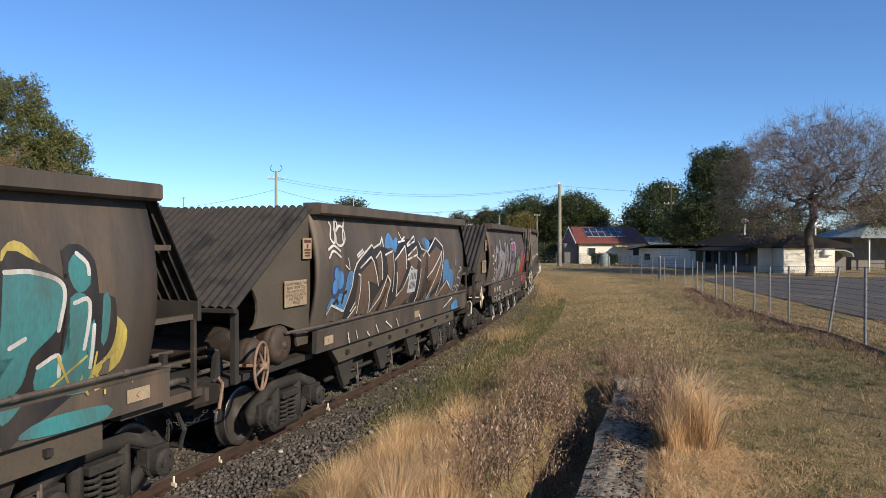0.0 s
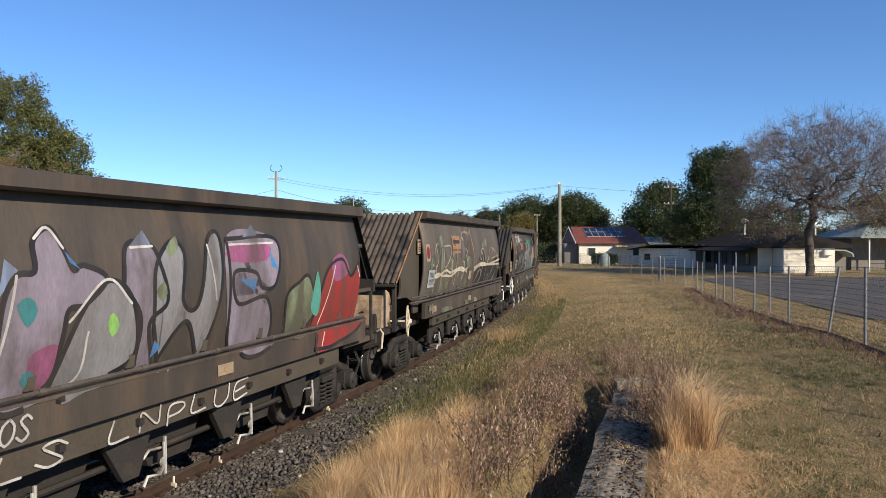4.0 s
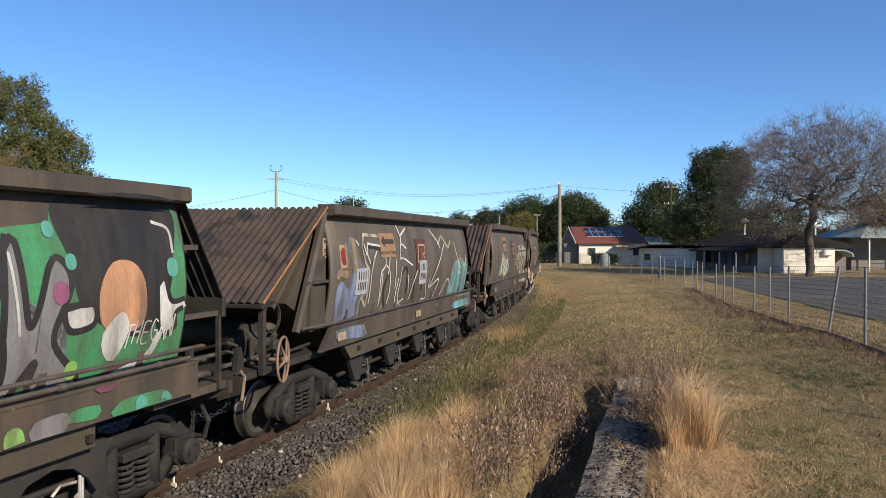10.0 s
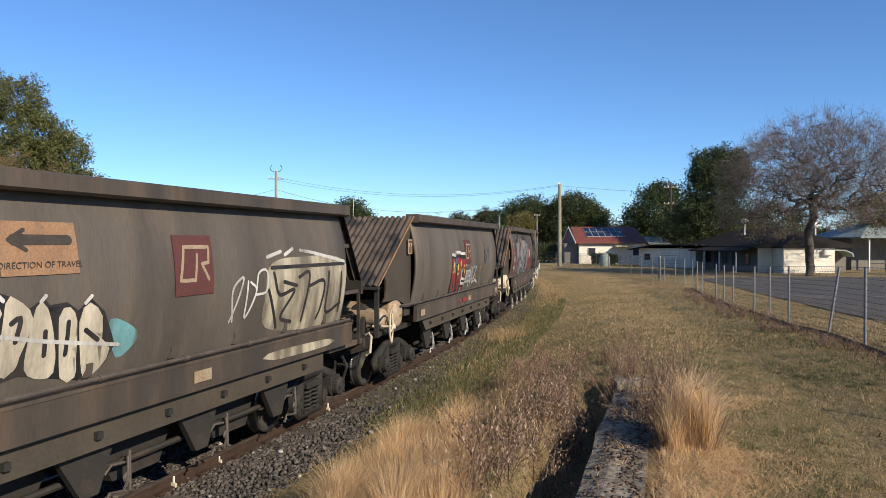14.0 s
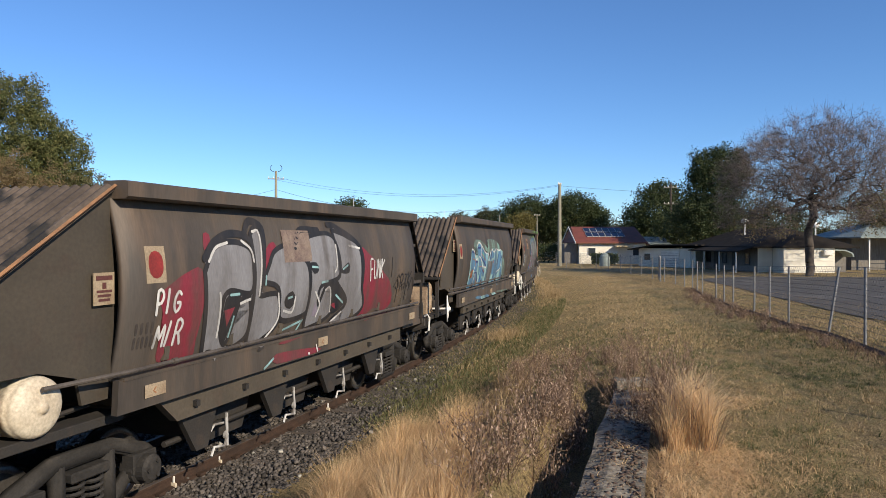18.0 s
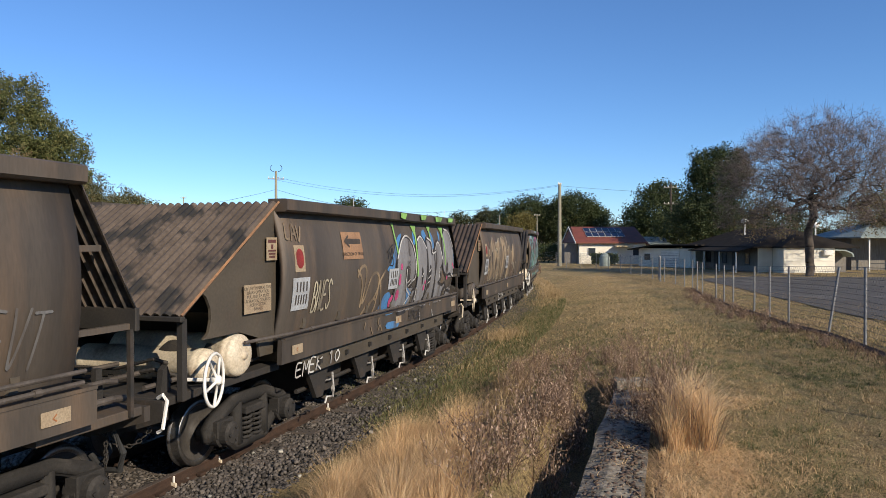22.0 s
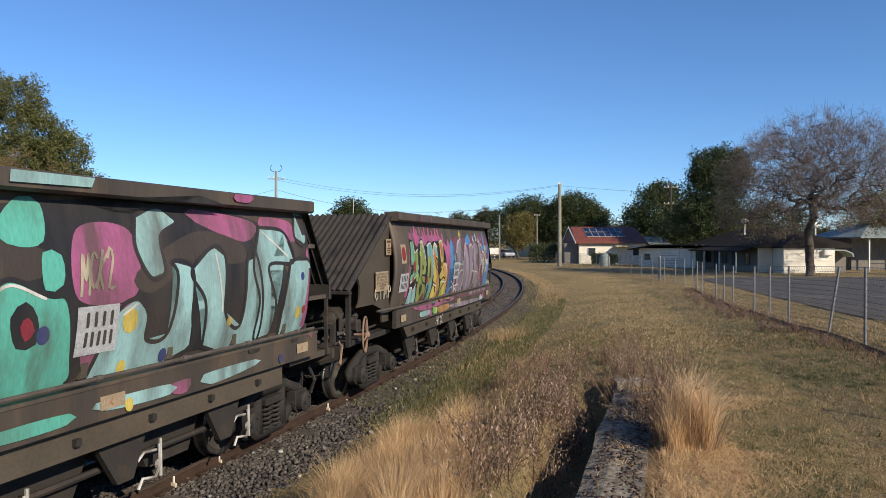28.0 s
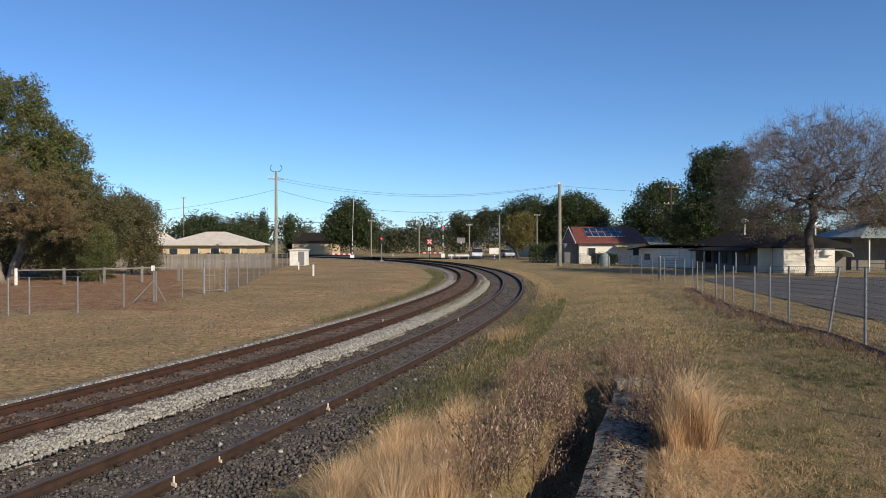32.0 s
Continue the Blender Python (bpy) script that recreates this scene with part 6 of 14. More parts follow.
paint(w, "graffiti_line", [([(0.26, 2.12), (0.47, 2.14), (0.54, 2.3)], 0.03, True), ([(0.41, 2.11), (0.53, 1.94), (0.37, 1.9)], 0.03, True), ([(0.65, 2.29), (0.58, 2.08), (0.82, 1.96)], 0.03, True), ([(0.76, 1.96), (0.79, 2.18), (0.88, 2.2), (0.81, 2.03), (0.7, 1.97)], 0.03, True), ([(1, 2.36), (0.87, 2.14), (1.02, 1.83)], 0.03, True), ([(1.07, 2.21), (1.07, 2.4), (1.2, 1.97)], 0.03, True)], S_WHITE, 3.4, tp)
paint(w, "graffiti_line", [([(0.66, 1.79), (0.83, 1.71), (0.77, 1.59)], 0.03, True), ([(1, 1.79), (0.86, 1.69), (1.06, 1.55), (1.12, 1.68), (0.96, 1.79)], 0.03, True), ([(0.7, 1.45), (0.85, 1.54), (0.59, 1.36), (0.77, 1.37)], 0.03, True), ([(1.07, 1.51), (0.9, 1.46), (0.83, 1.36), (1.15, 1.39), (1.04, 1.52)], 0.03, True)], S_WHITE, 3.4, tp)

w, tp = wagons[3], tops[3]
side_signs(w, tp, arrow=2.0, plate=(0.24, 1.62, 1.95), plate2=None, sill=(0.35, 3.2))
panel(w, "blank_plate", 3.48, 3.72, 1.62, 1.82, M_SIGN, 4, tp)
tag_word(w, "MMN", 0.1, 0.45, 1.13, 1.31, S_CREAM, 0.024, 3, tp)
shape(w, "graffiti_fill", [(0.38, 2.01), (0.41, 2.14), (0.55, 2.21), (0.61, 2.18), (0.53, 2.06), (0.4, 1.94)], S_SAGE, 0.6, tp)
shape(w, "graffiti_fill", [(0.88, 2.46), (1.25, 2.63), (1.27, 2.44), (1.09, 2.36), (0.98, 2.4)], S_SAGE, 0.6, tp)
shape(w, "graffiti_fill", [(1.12, 2.27), (1.26, 2.35), (1.27, 1.78), (1.41, 1.43), (1.11, 1.38), (0.98, 1.38), (1.16, 1.64)], S_SAGE, 0.6, tp)
shape(w, "graffiti_fill", [(1.77, 1.98), (1.79, 2.18), (1.98, 2.1), (2.12, 2.3), (2.08, 2.1), (1.97, 1.9)], S_SAGE, 0.6, tp)
shape(w, "graffiti_fill", [(1.42, 1.38), (1.52, 1.65), (1.62, 1.7), (1.79, 1.58), (1.8, 1.45), (1.56, 1.48)], S_SAGE, 0.6, tp)
shape(w, "graffiti_fill", [(2.89, 1.39), (3.04, 1.65), (3.3, 1.7), (3.31, 1.45), (2.85, 1.38)], S_SAGE, 0.6, tp)
shape(w, "graffiti_fill", [(3.31, 2.15), (3.61, 2.12), (3.75, 1.92), (3.26, 1.91)], S_SAGE, 0.6, tp)
shape(w, "graffiti_fill", [(0.98, 1.18), (1.68, 1.17), (1.76, 1.06), (1.07, 1.06)], S_SAGE, 0.6, tp)
shape(w, "graffiti_fill", [(2.85, 1.19), (3.12, 1.18), (3.22, 1.02), (3.02, 1.04)], S_SAGE, 0.6, tp)
shape(w, "graffiti_fill", [(3.72, 1.17), (3.97, 1.18), (4.13, 1.03), (3.89, 1.03)], S_SAGE, 0.6, tp)
shape(w, "graffiti_fill", [(0.42, 1.85), (0.48, 1.84), (0.54, 1.43), (0.5, 1.41)], S_SAGE, 0.6, tp)
shape(w, "graffiti_fill", [(4.88, 2.45), (5.47, 2.58), (5.42, 2.43), (4.9, 2.36)], S_SAGE, 0.6, tp)
shape(w, "graffiti_cloud", [(0.63, 2.18), (0.8, 2.36), (0.89, 2.19), (0.76, 1.98), (0.74, 1.62), (0.58, 1.42), (0.51, 1.92)], S_DUSK, 0.1, tp)
shape(w, "graffiti_cloud", [(1.39, 2.29), (1.71, 2.34), (1.72, 2.15), (1.47, 2.13)], S_DUSK, 0.1, tp)
shape(w, "graffiti_cloud", [(0.83, 1.69), (1.05, 1.86), (1.14, 1.64), (1.07, 1.38), (0.88, 1.36)], S_DUSK, 0.1, tp)
shape(w, "graffiti_cloud", [(1.84, 1.64), (2.14, 1.67), (2.17, 1.46), (1.95, 1.42)], S_DUSK, 0.1, tp)
shape(w, "graffiti_cloud", [(2.67, 2.36), (2.94, 2.48), (3.07, 2.28), (2.9, 2.13), (2.68, 2.18)], S_DUSK, 0.1, tp)
shape(w, "graffiti_cloud", [(4.07, 1.78), (4.78, 2.24), (5.09, 2.18), (5.57, 1.9), (6.68, 2.07), (7.13, 1.45), (4.42, 1.36), (4.14, 1.39)], S_BLACK, 0.2, tp)
shape(w, "graffiti_fill", [(3.4, 2.5), (3.69, 2.58), (3.97, 2.57), (3.9, 2.21), (3.61, 2.18), (3.36, 2.27)], S_RUSTY, 0.3, tp)
shape(w, "graffiti_fill", [(1.89, 1.79), (1.97, 1.89), (2.04, 1.75), (1.93, 1.6)], S_RUSTY, 0.7, tp)
shape(w, "graffiti_fill", [(0.94, 1.87), (1.12, 1.87), (1.12, 1.73), (0.95, 1.79)], S_RUSTY, 0.3, tp)
shape(w, "graffiti_fill", [(2.25, 1.94), (2.3, 2.26), (2.36, 2.26), (2.33, 1.97)], S_RUSTY, 0.3, tp)
paint(w, "graffiti_line", [([(0.5, 2.05), (0.58, 2.07), (0.66, 2.28), (0.81, 2.43), (0.93, 2.45)], 0.028, True), ([(0.53, 2.02), (0.61, 2.04)], 0.028, True), ([(0.8, 2.36), (0.88, 2.16), (0.82, 2.04), (0.72, 1.99)], 0.028, True), ([(0.72, 1.99), (0.77, 1.81), (0.71, 1.72), (0.66, 1.36)], 0.028, True), ([(1, 2.37), (1.05, 2.15), (1.11, 1.85), (1.17, 1.7), (1.41, 1.43), (1.55, 1.52), (1.74, 1.69)], 0.028, True), ([(1.3, 2.35), (1.35, 1.97), (1.76, 2.16), (1.86, 2.39), (1.31, 2.4)], 0.028, True)], S_CREAM, 2, tp)
paint(w, "graffiti_line", [([(1.51, 1.88), (1.54, 1.58)], 0.028, True), ([(1.79, 1.95), (1.97, 1.9), (1.93, 2.1), (2.09, 2.29), (2.35, 2.39), (2.41, 2.44)], 0.028, True), ([(2.34, 2.3), (2.25, 1.77), (2.21, 1.59), (1.94, 1.9)], 0.028, True), ([(2.46, 2.4), (2.67, 2.41), (2.63, 2.29), (2.51, 2.29)], 0.028, True), ([(2.68, 2.42), (2.84, 2.59), (2.98, 2.52), (2.93, 2.67), (3.29, 2.72), (3.57, 2.67), (3.81, 2.78)], 0.028, True), ([(3.75, 2.74), (3.82, 2.46), (3.9, 2.26), (3.9, 1.99)], 0.028, True)], S_CREAM, 2, tp)
paint(w, "graffiti_line", [([(2.84, 2.05), (2.97, 2.03), (2.94, 1.77), (2.83, 1.67), (2.73, 1.83)], 0.028, True), ([(3.12, 2.34), (3.28, 2.25), (3.24, 2.07), (3.14, 2.2)], 0.028, True), ([(3.97, 1.86), (4.48, 2.01), (4.79, 2.31), (5.05, 2.28), (5.33, 1.91), (5.82, 2.34), (6.68, 2.13), (6.78, 1.89)], 0.028, True), ([(4.15, 1.53), (4.52, 1.82), (4.83, 2.23)], 0.028, True), ([(4.68, 1.37), (4.99, 2.18)], 0.028, True), ([(5.24, 1.41), (5.33, 1.91), (6.06, 2.26)], 0.028, True)], S_CREAM, 2, tp)
paint(w, "graffiti_line", [([(5.48, 1.33), (6.22, 1.87)], 0.028, True), ([(6.25, 1.36), (6.8, 1.83), (7.16, 1.38)], 0.028, True), ([(5.8, 2.05), (6.75, 2.13)], 0.028, True), ([(2.47, 1.96), (2.44, 1.78), (2.51, 1.74), (2.51, 1.93)], 0.028, True), ([(4.46, 1.45), (4.76, 1.66), (4.67, 1.81), (4.39, 1.76)], 0.028, True), ([(5.39, 1.44), (5.7, 1.68)], 0.028, True)], S_CREAM, 2, tp)
paint(w, "graffiti_line", [([(6.08, 1.4), (6.56, 1.67)], 0.028, True)], S_CREAM, 2, tp)
paint(w, "graffiti_line", [([(0.33, 1.94), (0.51, 1.89), (0.81, 1.8), (1.12, 1.85), (1.48, 1.91), (1.81, 1.85), (2.31, 1.9), (2.78, 1.92), (3.24, 1.81)], 0.05, True), ([(0.4, 1.77), (0.64, 1.81), (0.9, 1.86), (1.21, 1.81), (1.5, 1.8), (1.91, 1.78), (2.43, 1.88), (2.92, 1.85), (3.26, 1.89)], 0.05, True), ([(3.98, 1.81), (4.5, 1.91), (5.33, 1.91), (6.33, 1.97), (7.14, 2.03)], 0.05, True), ([(3.96, 1.88), (4.79, 1.97), (5.57, 1.91), (6.93, 1.89), (7.27, 1.81)], 0.05, True)], S_BONE, 3, tp)

w, tp = wagons[4], tops[4]
side_signs(w, tp, arrow=1.9, logo=3.4, plate=(0.34, 1.62, 1.9), plate2=(3.36, 1.7, 2.1), sill=(0.3, 3.3))
shape(w, "graffiti_cloud", [(3.53, 1.39), (3.55, 1.62), (3.66, 1.85), (3.45, 2.09), (3.48, 2.25), (3.78, 2.31), (3.95, 2.35), (4.14, 2.52), (4.54, 2.65), (4.76, 2.48), (5.16, 2.57), (5.56, 2.63), (5.7, 2.78), (6.8, 2.8), (7.08, 2.6), (7.14, 2.17), (7.08, 1.51), (6.79, 1.39), (5.68, 1.39), (4.65, 1.39), (3.86, 1.39), (3.77, 1.39), (3.75, 1.39)], S_GREEN, 0, tp)
shape(w, "graffiti_fill", [(5.66, 2.8), (6.83, 2.82), (6.82, 2.3), (6.72, 1.95), (6.44, 1.68), (5.85, 1.92), (5.7, 2.32)], S_BLACK, 1.2, tp)
shape(w, "painted_letter", [(3.9, 2.39), (4.1, 2.43), (4.2, 2.35), (4.26, 2.13), (4.36, 2.3), (4.57, 2.38), (4.65, 1.88), (4.57, 1.4), (4.27, 1.4), (4.33, 1.69), (4.2, 1.67), (4.16, 1.41), (3.89, 1.38), (3.94, 1.82)], S_GREY, 2, tp, outline=S_BLACK, edge=0.055)
shape(w, "painted_letter", [(4.68, 2.34), (4.91, 2.5), (5.08, 2.38), (5.07, 2.04), (4.89, 2.17), (4.83, 1.73), (5.03, 1.71), (5.12, 1.89), (5.16, 1.5), (4.91, 1.39), (4.64, 1.52), (4.65, 1.98)], S_LILAC, 2, tp, outline=S_BLACK, edge=0.055)
shape(w, "painted_letter", [(5.16, 2.43), (5.25, 2.48), (5.35, 1.88), (5.51, 2.3), (5.61, 2.35), (5.7, 2.16), (5.56, 1.76), (5.82, 1.42), (5.41, 1.4), (5.42, 1.62), (5.22, 1.38), (5.15, 1.43)], S_GREY, 2, tp, outline=S_BLACK, edge=0.055)
paint(w, "letter_highlight", [([(3.94, 1.82), (3.92, 2.37)], 0.022, True), ([(4.36, 2.28), (4.52, 2.36), (4.59, 1.89)], 0.022, True), ([(4.72, 2.31), (4.9, 2.47), (5.03, 2.36)], 0.022, True), ([(5.19, 2.4), (5.27, 1.83)], 0.022, True), ([(4.07, 2.14), (4.4, 1.69)], 0.022, True), ([(3.78, 2.19), (4.2, 1.79)], 0.022, True)], S_WHITE, 4, tp)
shape(w, "graffiti_fill", [(5.97, 2.1), (6.11, 2.31), (6.33, 2.31), (6.46, 2.14), (6.46, 1.8), (6.21, 1.73), (6, 1.83)], S_PEACH, 3, tp)
shape(w, "graffiti_fill", [(6.02, 1.75), (6.21, 1.91), (6.3, 1.75), (6.17, 1.51), (6.05, 1.58)], S_WHITE, 3.5, tp)
shape(w, "graffiti_fill", [(5.65, 1.98), (5.9, 2), (5.92, 1.84), (5.7, 1.81)], S_WHITE, 3, tp, outline=S_BLACK, edge=0.05)
shape(w, "graffiti_fill", [(6.61, 2.1), (6.7, 2.16), (6.8, 1.95), (7.08, 1.99), (7.11, 1.92), (6.86, 1.85), (6.86, 1.71), (6.67, 1.69)], S_WHITE, 3, tp, outline=S_BLACK, edge=0.05)
shape(w, "graffiti_fill", [(5.88, 1.34), (6.21, 1.48), (6.35, 1.5), (6.18, 1.37), (6.03, 1.3)], S_PLUM, 3, tp)
paint(w, "graffiti_highlight", [([(6.67, 1.66), (6.53, 1.48), (6.14, 1.37)], 0.07, True)], S_WHITE, 3.4, tp)
paint(w, "graffiti_tag", [([(6.62, 2.65), (6.8, 2.59), (6.82, 2.39)], 0.03, True), ([(6.99, 2.42), (7.14, 2.57), (7.09, 2.11)], 0.03, True)], S_WHITE, 4, tp)
dots(w, [(4.04, 2.5, 0.16), (4.58, 2.56, 0.15), (5.7, 2.34, 0.1), (3.8, 2.15, 0.12), (4.29, 2.52, 0.1), (5.53, 2.58, 0.1), (6.8, 2.27, 0.14), (3.69, 1.72, 0.2), (3.83, 1.59, 0.26), (3.8, 1.15, 0.14), (6.66, 1.12, 0.12), (6.37, 1.13, 0.14), (3.54, 2.19, 0.1)], S_MINT, 4, tp)
dots(w, [(4.02, 1.79, 0.16), (4.18, 1.49, 0.12), (5.6, 2.12, 0.14), (4.5, 1.56, 0.1)], S_PINK, 4.4, tp)
dots(w, [(4.04, 1.93, 0.13), (4.4, 2.01, 0.1), (5.75, 1.52, 0.12), (4.19, 2.13, 0.1), (5.18, 1.14, 0.16)], S_LIME, 4.4, tp)
shape(w, "graffiti_fill", [(3.74, 1.13), (3.77, 1.2), (3.92, 1.21), (3.93, 1.11)], S_GREEN, 0.4, tp)
shape(w, "graffiti_fill", [(6.09, 1.06), (6.14, 1.19), (6.66, 1.19), (6.72, 1.05)], S_GREEN, 0.4, tp)
shape(w, "graffiti_fill", [(5.58, 1.15), (5.68, 1.22), (5.93, 1.21), (5.9, 1.12)], S_GREEN, 0.4, tp)
shape(w, "graffiti_fill", [(3.92, 1.11), (3.93, 1.21), (4.17, 1.2), (4.16, 1.1)], S_GREY, 0.5, tp)
shape(w, "graffiti_fill", [(4.58, 1.11), (4.66, 1.2), (4.97, 1.2), (4.97, 1.08)], S_GREY, 0.5, tp)
shape(w, "graffiti_fill", [(5.32, 1.09), (5.35, 1.21), (5.63, 1.22), (5.6, 1.09)], S_GREY, 0.5, tp)
tag_word(w, "THEGAN", 6.25, 6.85, 1.62, 1.8, S_WHITE, 0.016, 37, tp)
tag_word(w, "AK2", 0.62, 0.95, 1.9, 2.2, S_BLACK, 0.014, 36, tp)
shape(w, "painted_letter", [(1.14, 1.44), (1.17, 1.89), (1.33, 2.07), (1.48, 2.11), (1.59, 2.02), (1.63, 1.84), (1.53, 1.64), (1.43, 1.65), (1.37, 1.52), (1.43, 1.38), (1.63, 1.5), (1.71, 1.46), (1.52, 1.29), (1.19, 1.19), (1.06, 1.22)], S_DARK_GREY, 1.3, tp)
shape(w, "painted_letter", [(1.65, 2.02), (1.72, 2.17), (1.97, 2.15), (2.09, 2.02), (2.06, 1.82), (1.92, 1.71), (1.9, 1.62), (2.21, 1.47), (2.09, 1.37), (1.72, 1.37), (1.6, 1.36), (1.74, 1.67)], S_DARK_GREY, 1.45, tp)
shape(w, "painted_letter", [(2.16, 2.11), (2.28, 2.19), (2.35, 2.1), (2.33, 1.95), (2.24, 1.89), (2.15, 1.98)], S_DARK_GREY, 1.6, tp)
shape(w, "painted_letter", [(2.16, 1.65), (2.38, 1.76), (2.44, 1.61), (2.31, 1.36), (2.12, 1.36), (2.22, 1.5)], S_DARK_GREY, 1.75, tp)
shape(w, "painted_letter", [(2.38, 2.07), (2.53, 2.09), (2.62, 1.91), (2.69, 2.05), (2.86, 2.07), (2.96, 1.73), (2.82, 1.37), (2.62, 1.38), (2.71, 1.61), (2.68, 1.44), (2.36, 1.39)], S_DARK_GREY, 1.9, tp)
shape(w, "painted_letter", [(3.09, 1.41), (2.98, 2.1), (3.14, 2.19), (3.33, 2.12), (3.31, 1.93), (3.14, 1.64), (3.33, 1.65), (3.42, 1.49), (3.49, 1.68), (3.6, 1.54), (3.22, 1.38)], S_DARK_GREY, 2.05, tp)
shape(w, "graffiti_cloud", [(1.16, 1.18), (1.6, 1.19), (1.56, 1.13), (1.23, 1.13)], S_DARK_GREY, 0.8, tp)
shape(w, "graffiti_cloud", [(1.93, 1.19), (2.16, 1.18), (2.14, 1.1), (1.98, 1.12)], S_DARK_GREY, 0.8, tp)
paint(w, "graffiti_line", [([(1.14, 1.44), (1.17, 1.89), (1.33, 2.07), (1.48, 2.11), (1.59, 2.02), (1.63, 1.84), (1.53, 1.64), (1.43, 1.65), (1.37, 1.52), (1.43, 1.38), (1.63, 1.5), (1.71, 1.46), (1.52, 1.29), (1.19, 1.19), (1.06, 1.22), (1.14, 1.44)], 0.055, True), ([(1.65, 2.02), (1.72, 2.17), (1.97, 2.15), (2.09, 2.02), (2.06, 1.82), (1.92, 1.71), (1.9, 1.62), (2.21, 1.47), (2.09, 1.37), (1.72, 1.37), (1.6, 1.36), (1.74, 1.67), (1.65, 2.02)], 0.055, True), ([(2.16, 2.11), (2.28, 2.19), (2.35, 2.1), (2.33, 1.95), (2.24, 1.89), (2.15, 1.98), (2.16, 2.11)], 0.055, True), ([(2.16, 1.65), (2.38, 1.76), (2.44, 1.61), (2.31, 1.36), (2.12, 1.36), (2.22, 1.5), (2.16, 1.65)], 0.055, True), ([(2.38, 2.07), (2.53, 2.09), (2.62, 1.91), (2.69, 2.05), (2.86, 2.07), (2.96, 1.73), (2.82, 1.37), (2.62, 1.38), (2.71, 1.61), (2.68, 1.44), (2.36, 1.39), (2.38, 2.07)], 0.055, True), ([(3.09, 1.41), (2.98, 2.1), (3.14, 2.19), (3.33, 2.12), (3.31, 1.93), (3.14, 1.64), (3.33, 1.65), (3.42, 1.49), (3.49, 1.68), (3.6, 1.54), (3.22, 1.38), (3.09, 1.41)], 0.055, True)], S_BLACK, 2.6, tp)
paint(w, "graffiti_line", [([(1.46, 2.18), (1.72, 2.18)], 0.05, True)], S_DARK_GREY, 1.2, tp)
paint(w, "graffiti_line", [([(0.75, 2.09), (0.84, 2.13), (0.79, 1.93)], 0.03, True), ([(0.91, 1.92), (0.95, 2.15), (1, 1.93)], 0.03, True), ([(1.03, 2.09), (1.09, 2.03)], 0.03, True), ([(0.77, 1.8), (0.89, 1.81), (0.91, 1.49)], 0.03, True), ([(0.95, 1.75), (1.05, 1.76), (0.96, 1.53), (1.08, 1.59)], 0.03, True), ([(0.81, 2), (0.87, 2.03)], 0.03, True)], S_BLACK, 1, tp)
paint(w, "graffiti_line", [([(1, 2.75), (0.93, 2.77), (0.91, 2.65), (1.07, 2.67), (1.14, 2.59), (1.07, 2.45), (0.99, 2.41), (0.88, 2.5)], 0.05, True), ([(0.77, 2.68), (0.78, 2.6), (0.8, 2.43), (0.85, 2.58), (0.85, 2.66)], 0.05, True), ([(1.45, 2.78), (1.39, 2.77), (1.36, 2.59), (1.43, 2.47), (1.47, 2.59)], 0.05, True), ([(1.53, 2.68), (1.48, 2.62), (1.51, 2.52), (1.58, 2.62), (1.53, 2.68)], 0.05, True), ([(1.58, 2.56), (1.64, 2.72), (1.66, 2.5), (1.74, 2.71)], 0.05, True), ([(1.74, 2.66), (1.72, 2.47), (1.8, 2.57), (1.79, 2.69)], 0.05, True)], S_WHITE, 4, tp)
paint(w, "graffiti_line", [([(1.93, 2.78), (1.83, 2.73), (1.83, 2.6), (1.9, 2.44), (1.88, 2.33)], 0.05, True)], S_WHITE, 4, tp)

w, tp = wagons[5], tops[5]
side_signs(w, tp, arrow=1.75, logo=3.55, plate=(0.78, 1.72, 2.1), plate2=(3.6, 1.72, 2.15), sill=(0.1, 3.3))
shape(w, "graffiti_cloud", [(0.17, 1.82), (0.25, 1.92), (0.37, 1.93), (0.54, 1.83), (0.53, 2.17), (0.59, 2.47), (0.69, 2.55), (0.8, 2.47), (0.97, 2.17), (1.21, 2.07), (1.23, 1.81), (1.13, 1.67), (1, 1.63), (1, 1.38), (0.31, 1.37), (0.19, 1.56)], S_PALE_BLUE, 0.1, tp)
shape(w, "graffiti_cloud", [(0.04, 1.3), (0.93, 1.29), (1.05, 1.14), (0.85, 1.12), (0.04, 1.2)], S_PALE_BLUE, 0.1, tp)
shape(w, "graffiti_fill", [(5.76, 1.88), (6, 2.09), (6.81, 2.03), (7.19, 1.8), (7.32, 1.36), (5.67, 1.38), (5.74, 1.71)], S_SEA, 0.5, tp)
shape(w, "graffiti_fill", [(5.73, 1.23), (7.19, 1.22), (7.43, 1.03), (5.73, 1.1)], S_SEA, 0.5, tp)
paint(w, "graffiti_line", [([(0.2, 2.02), (0.24, 2.07), (0.37, 2.04), (0.58, 2.04)], 0.1, True)], S_TAN, 1.4, tp)
paint(w, "graffiti_line", [([(0.49, 2.43), (0.5, 2.17), (0.6, 2.13), (0.63, 2.3)], 0.085, True), ([(0.69, 2.07), (0.68, 2.3), (0.69, 2.49)], 0.085, True), ([(0.77, 2.5), (0.74, 2.3), (0.91, 2.22), (0.87, 2.15), (0.7, 2.12)], 0.085, True), ([(0.78, 2.49), (0.9, 2.25)], 0.085, True)], S_TAN, 1.5, tp)
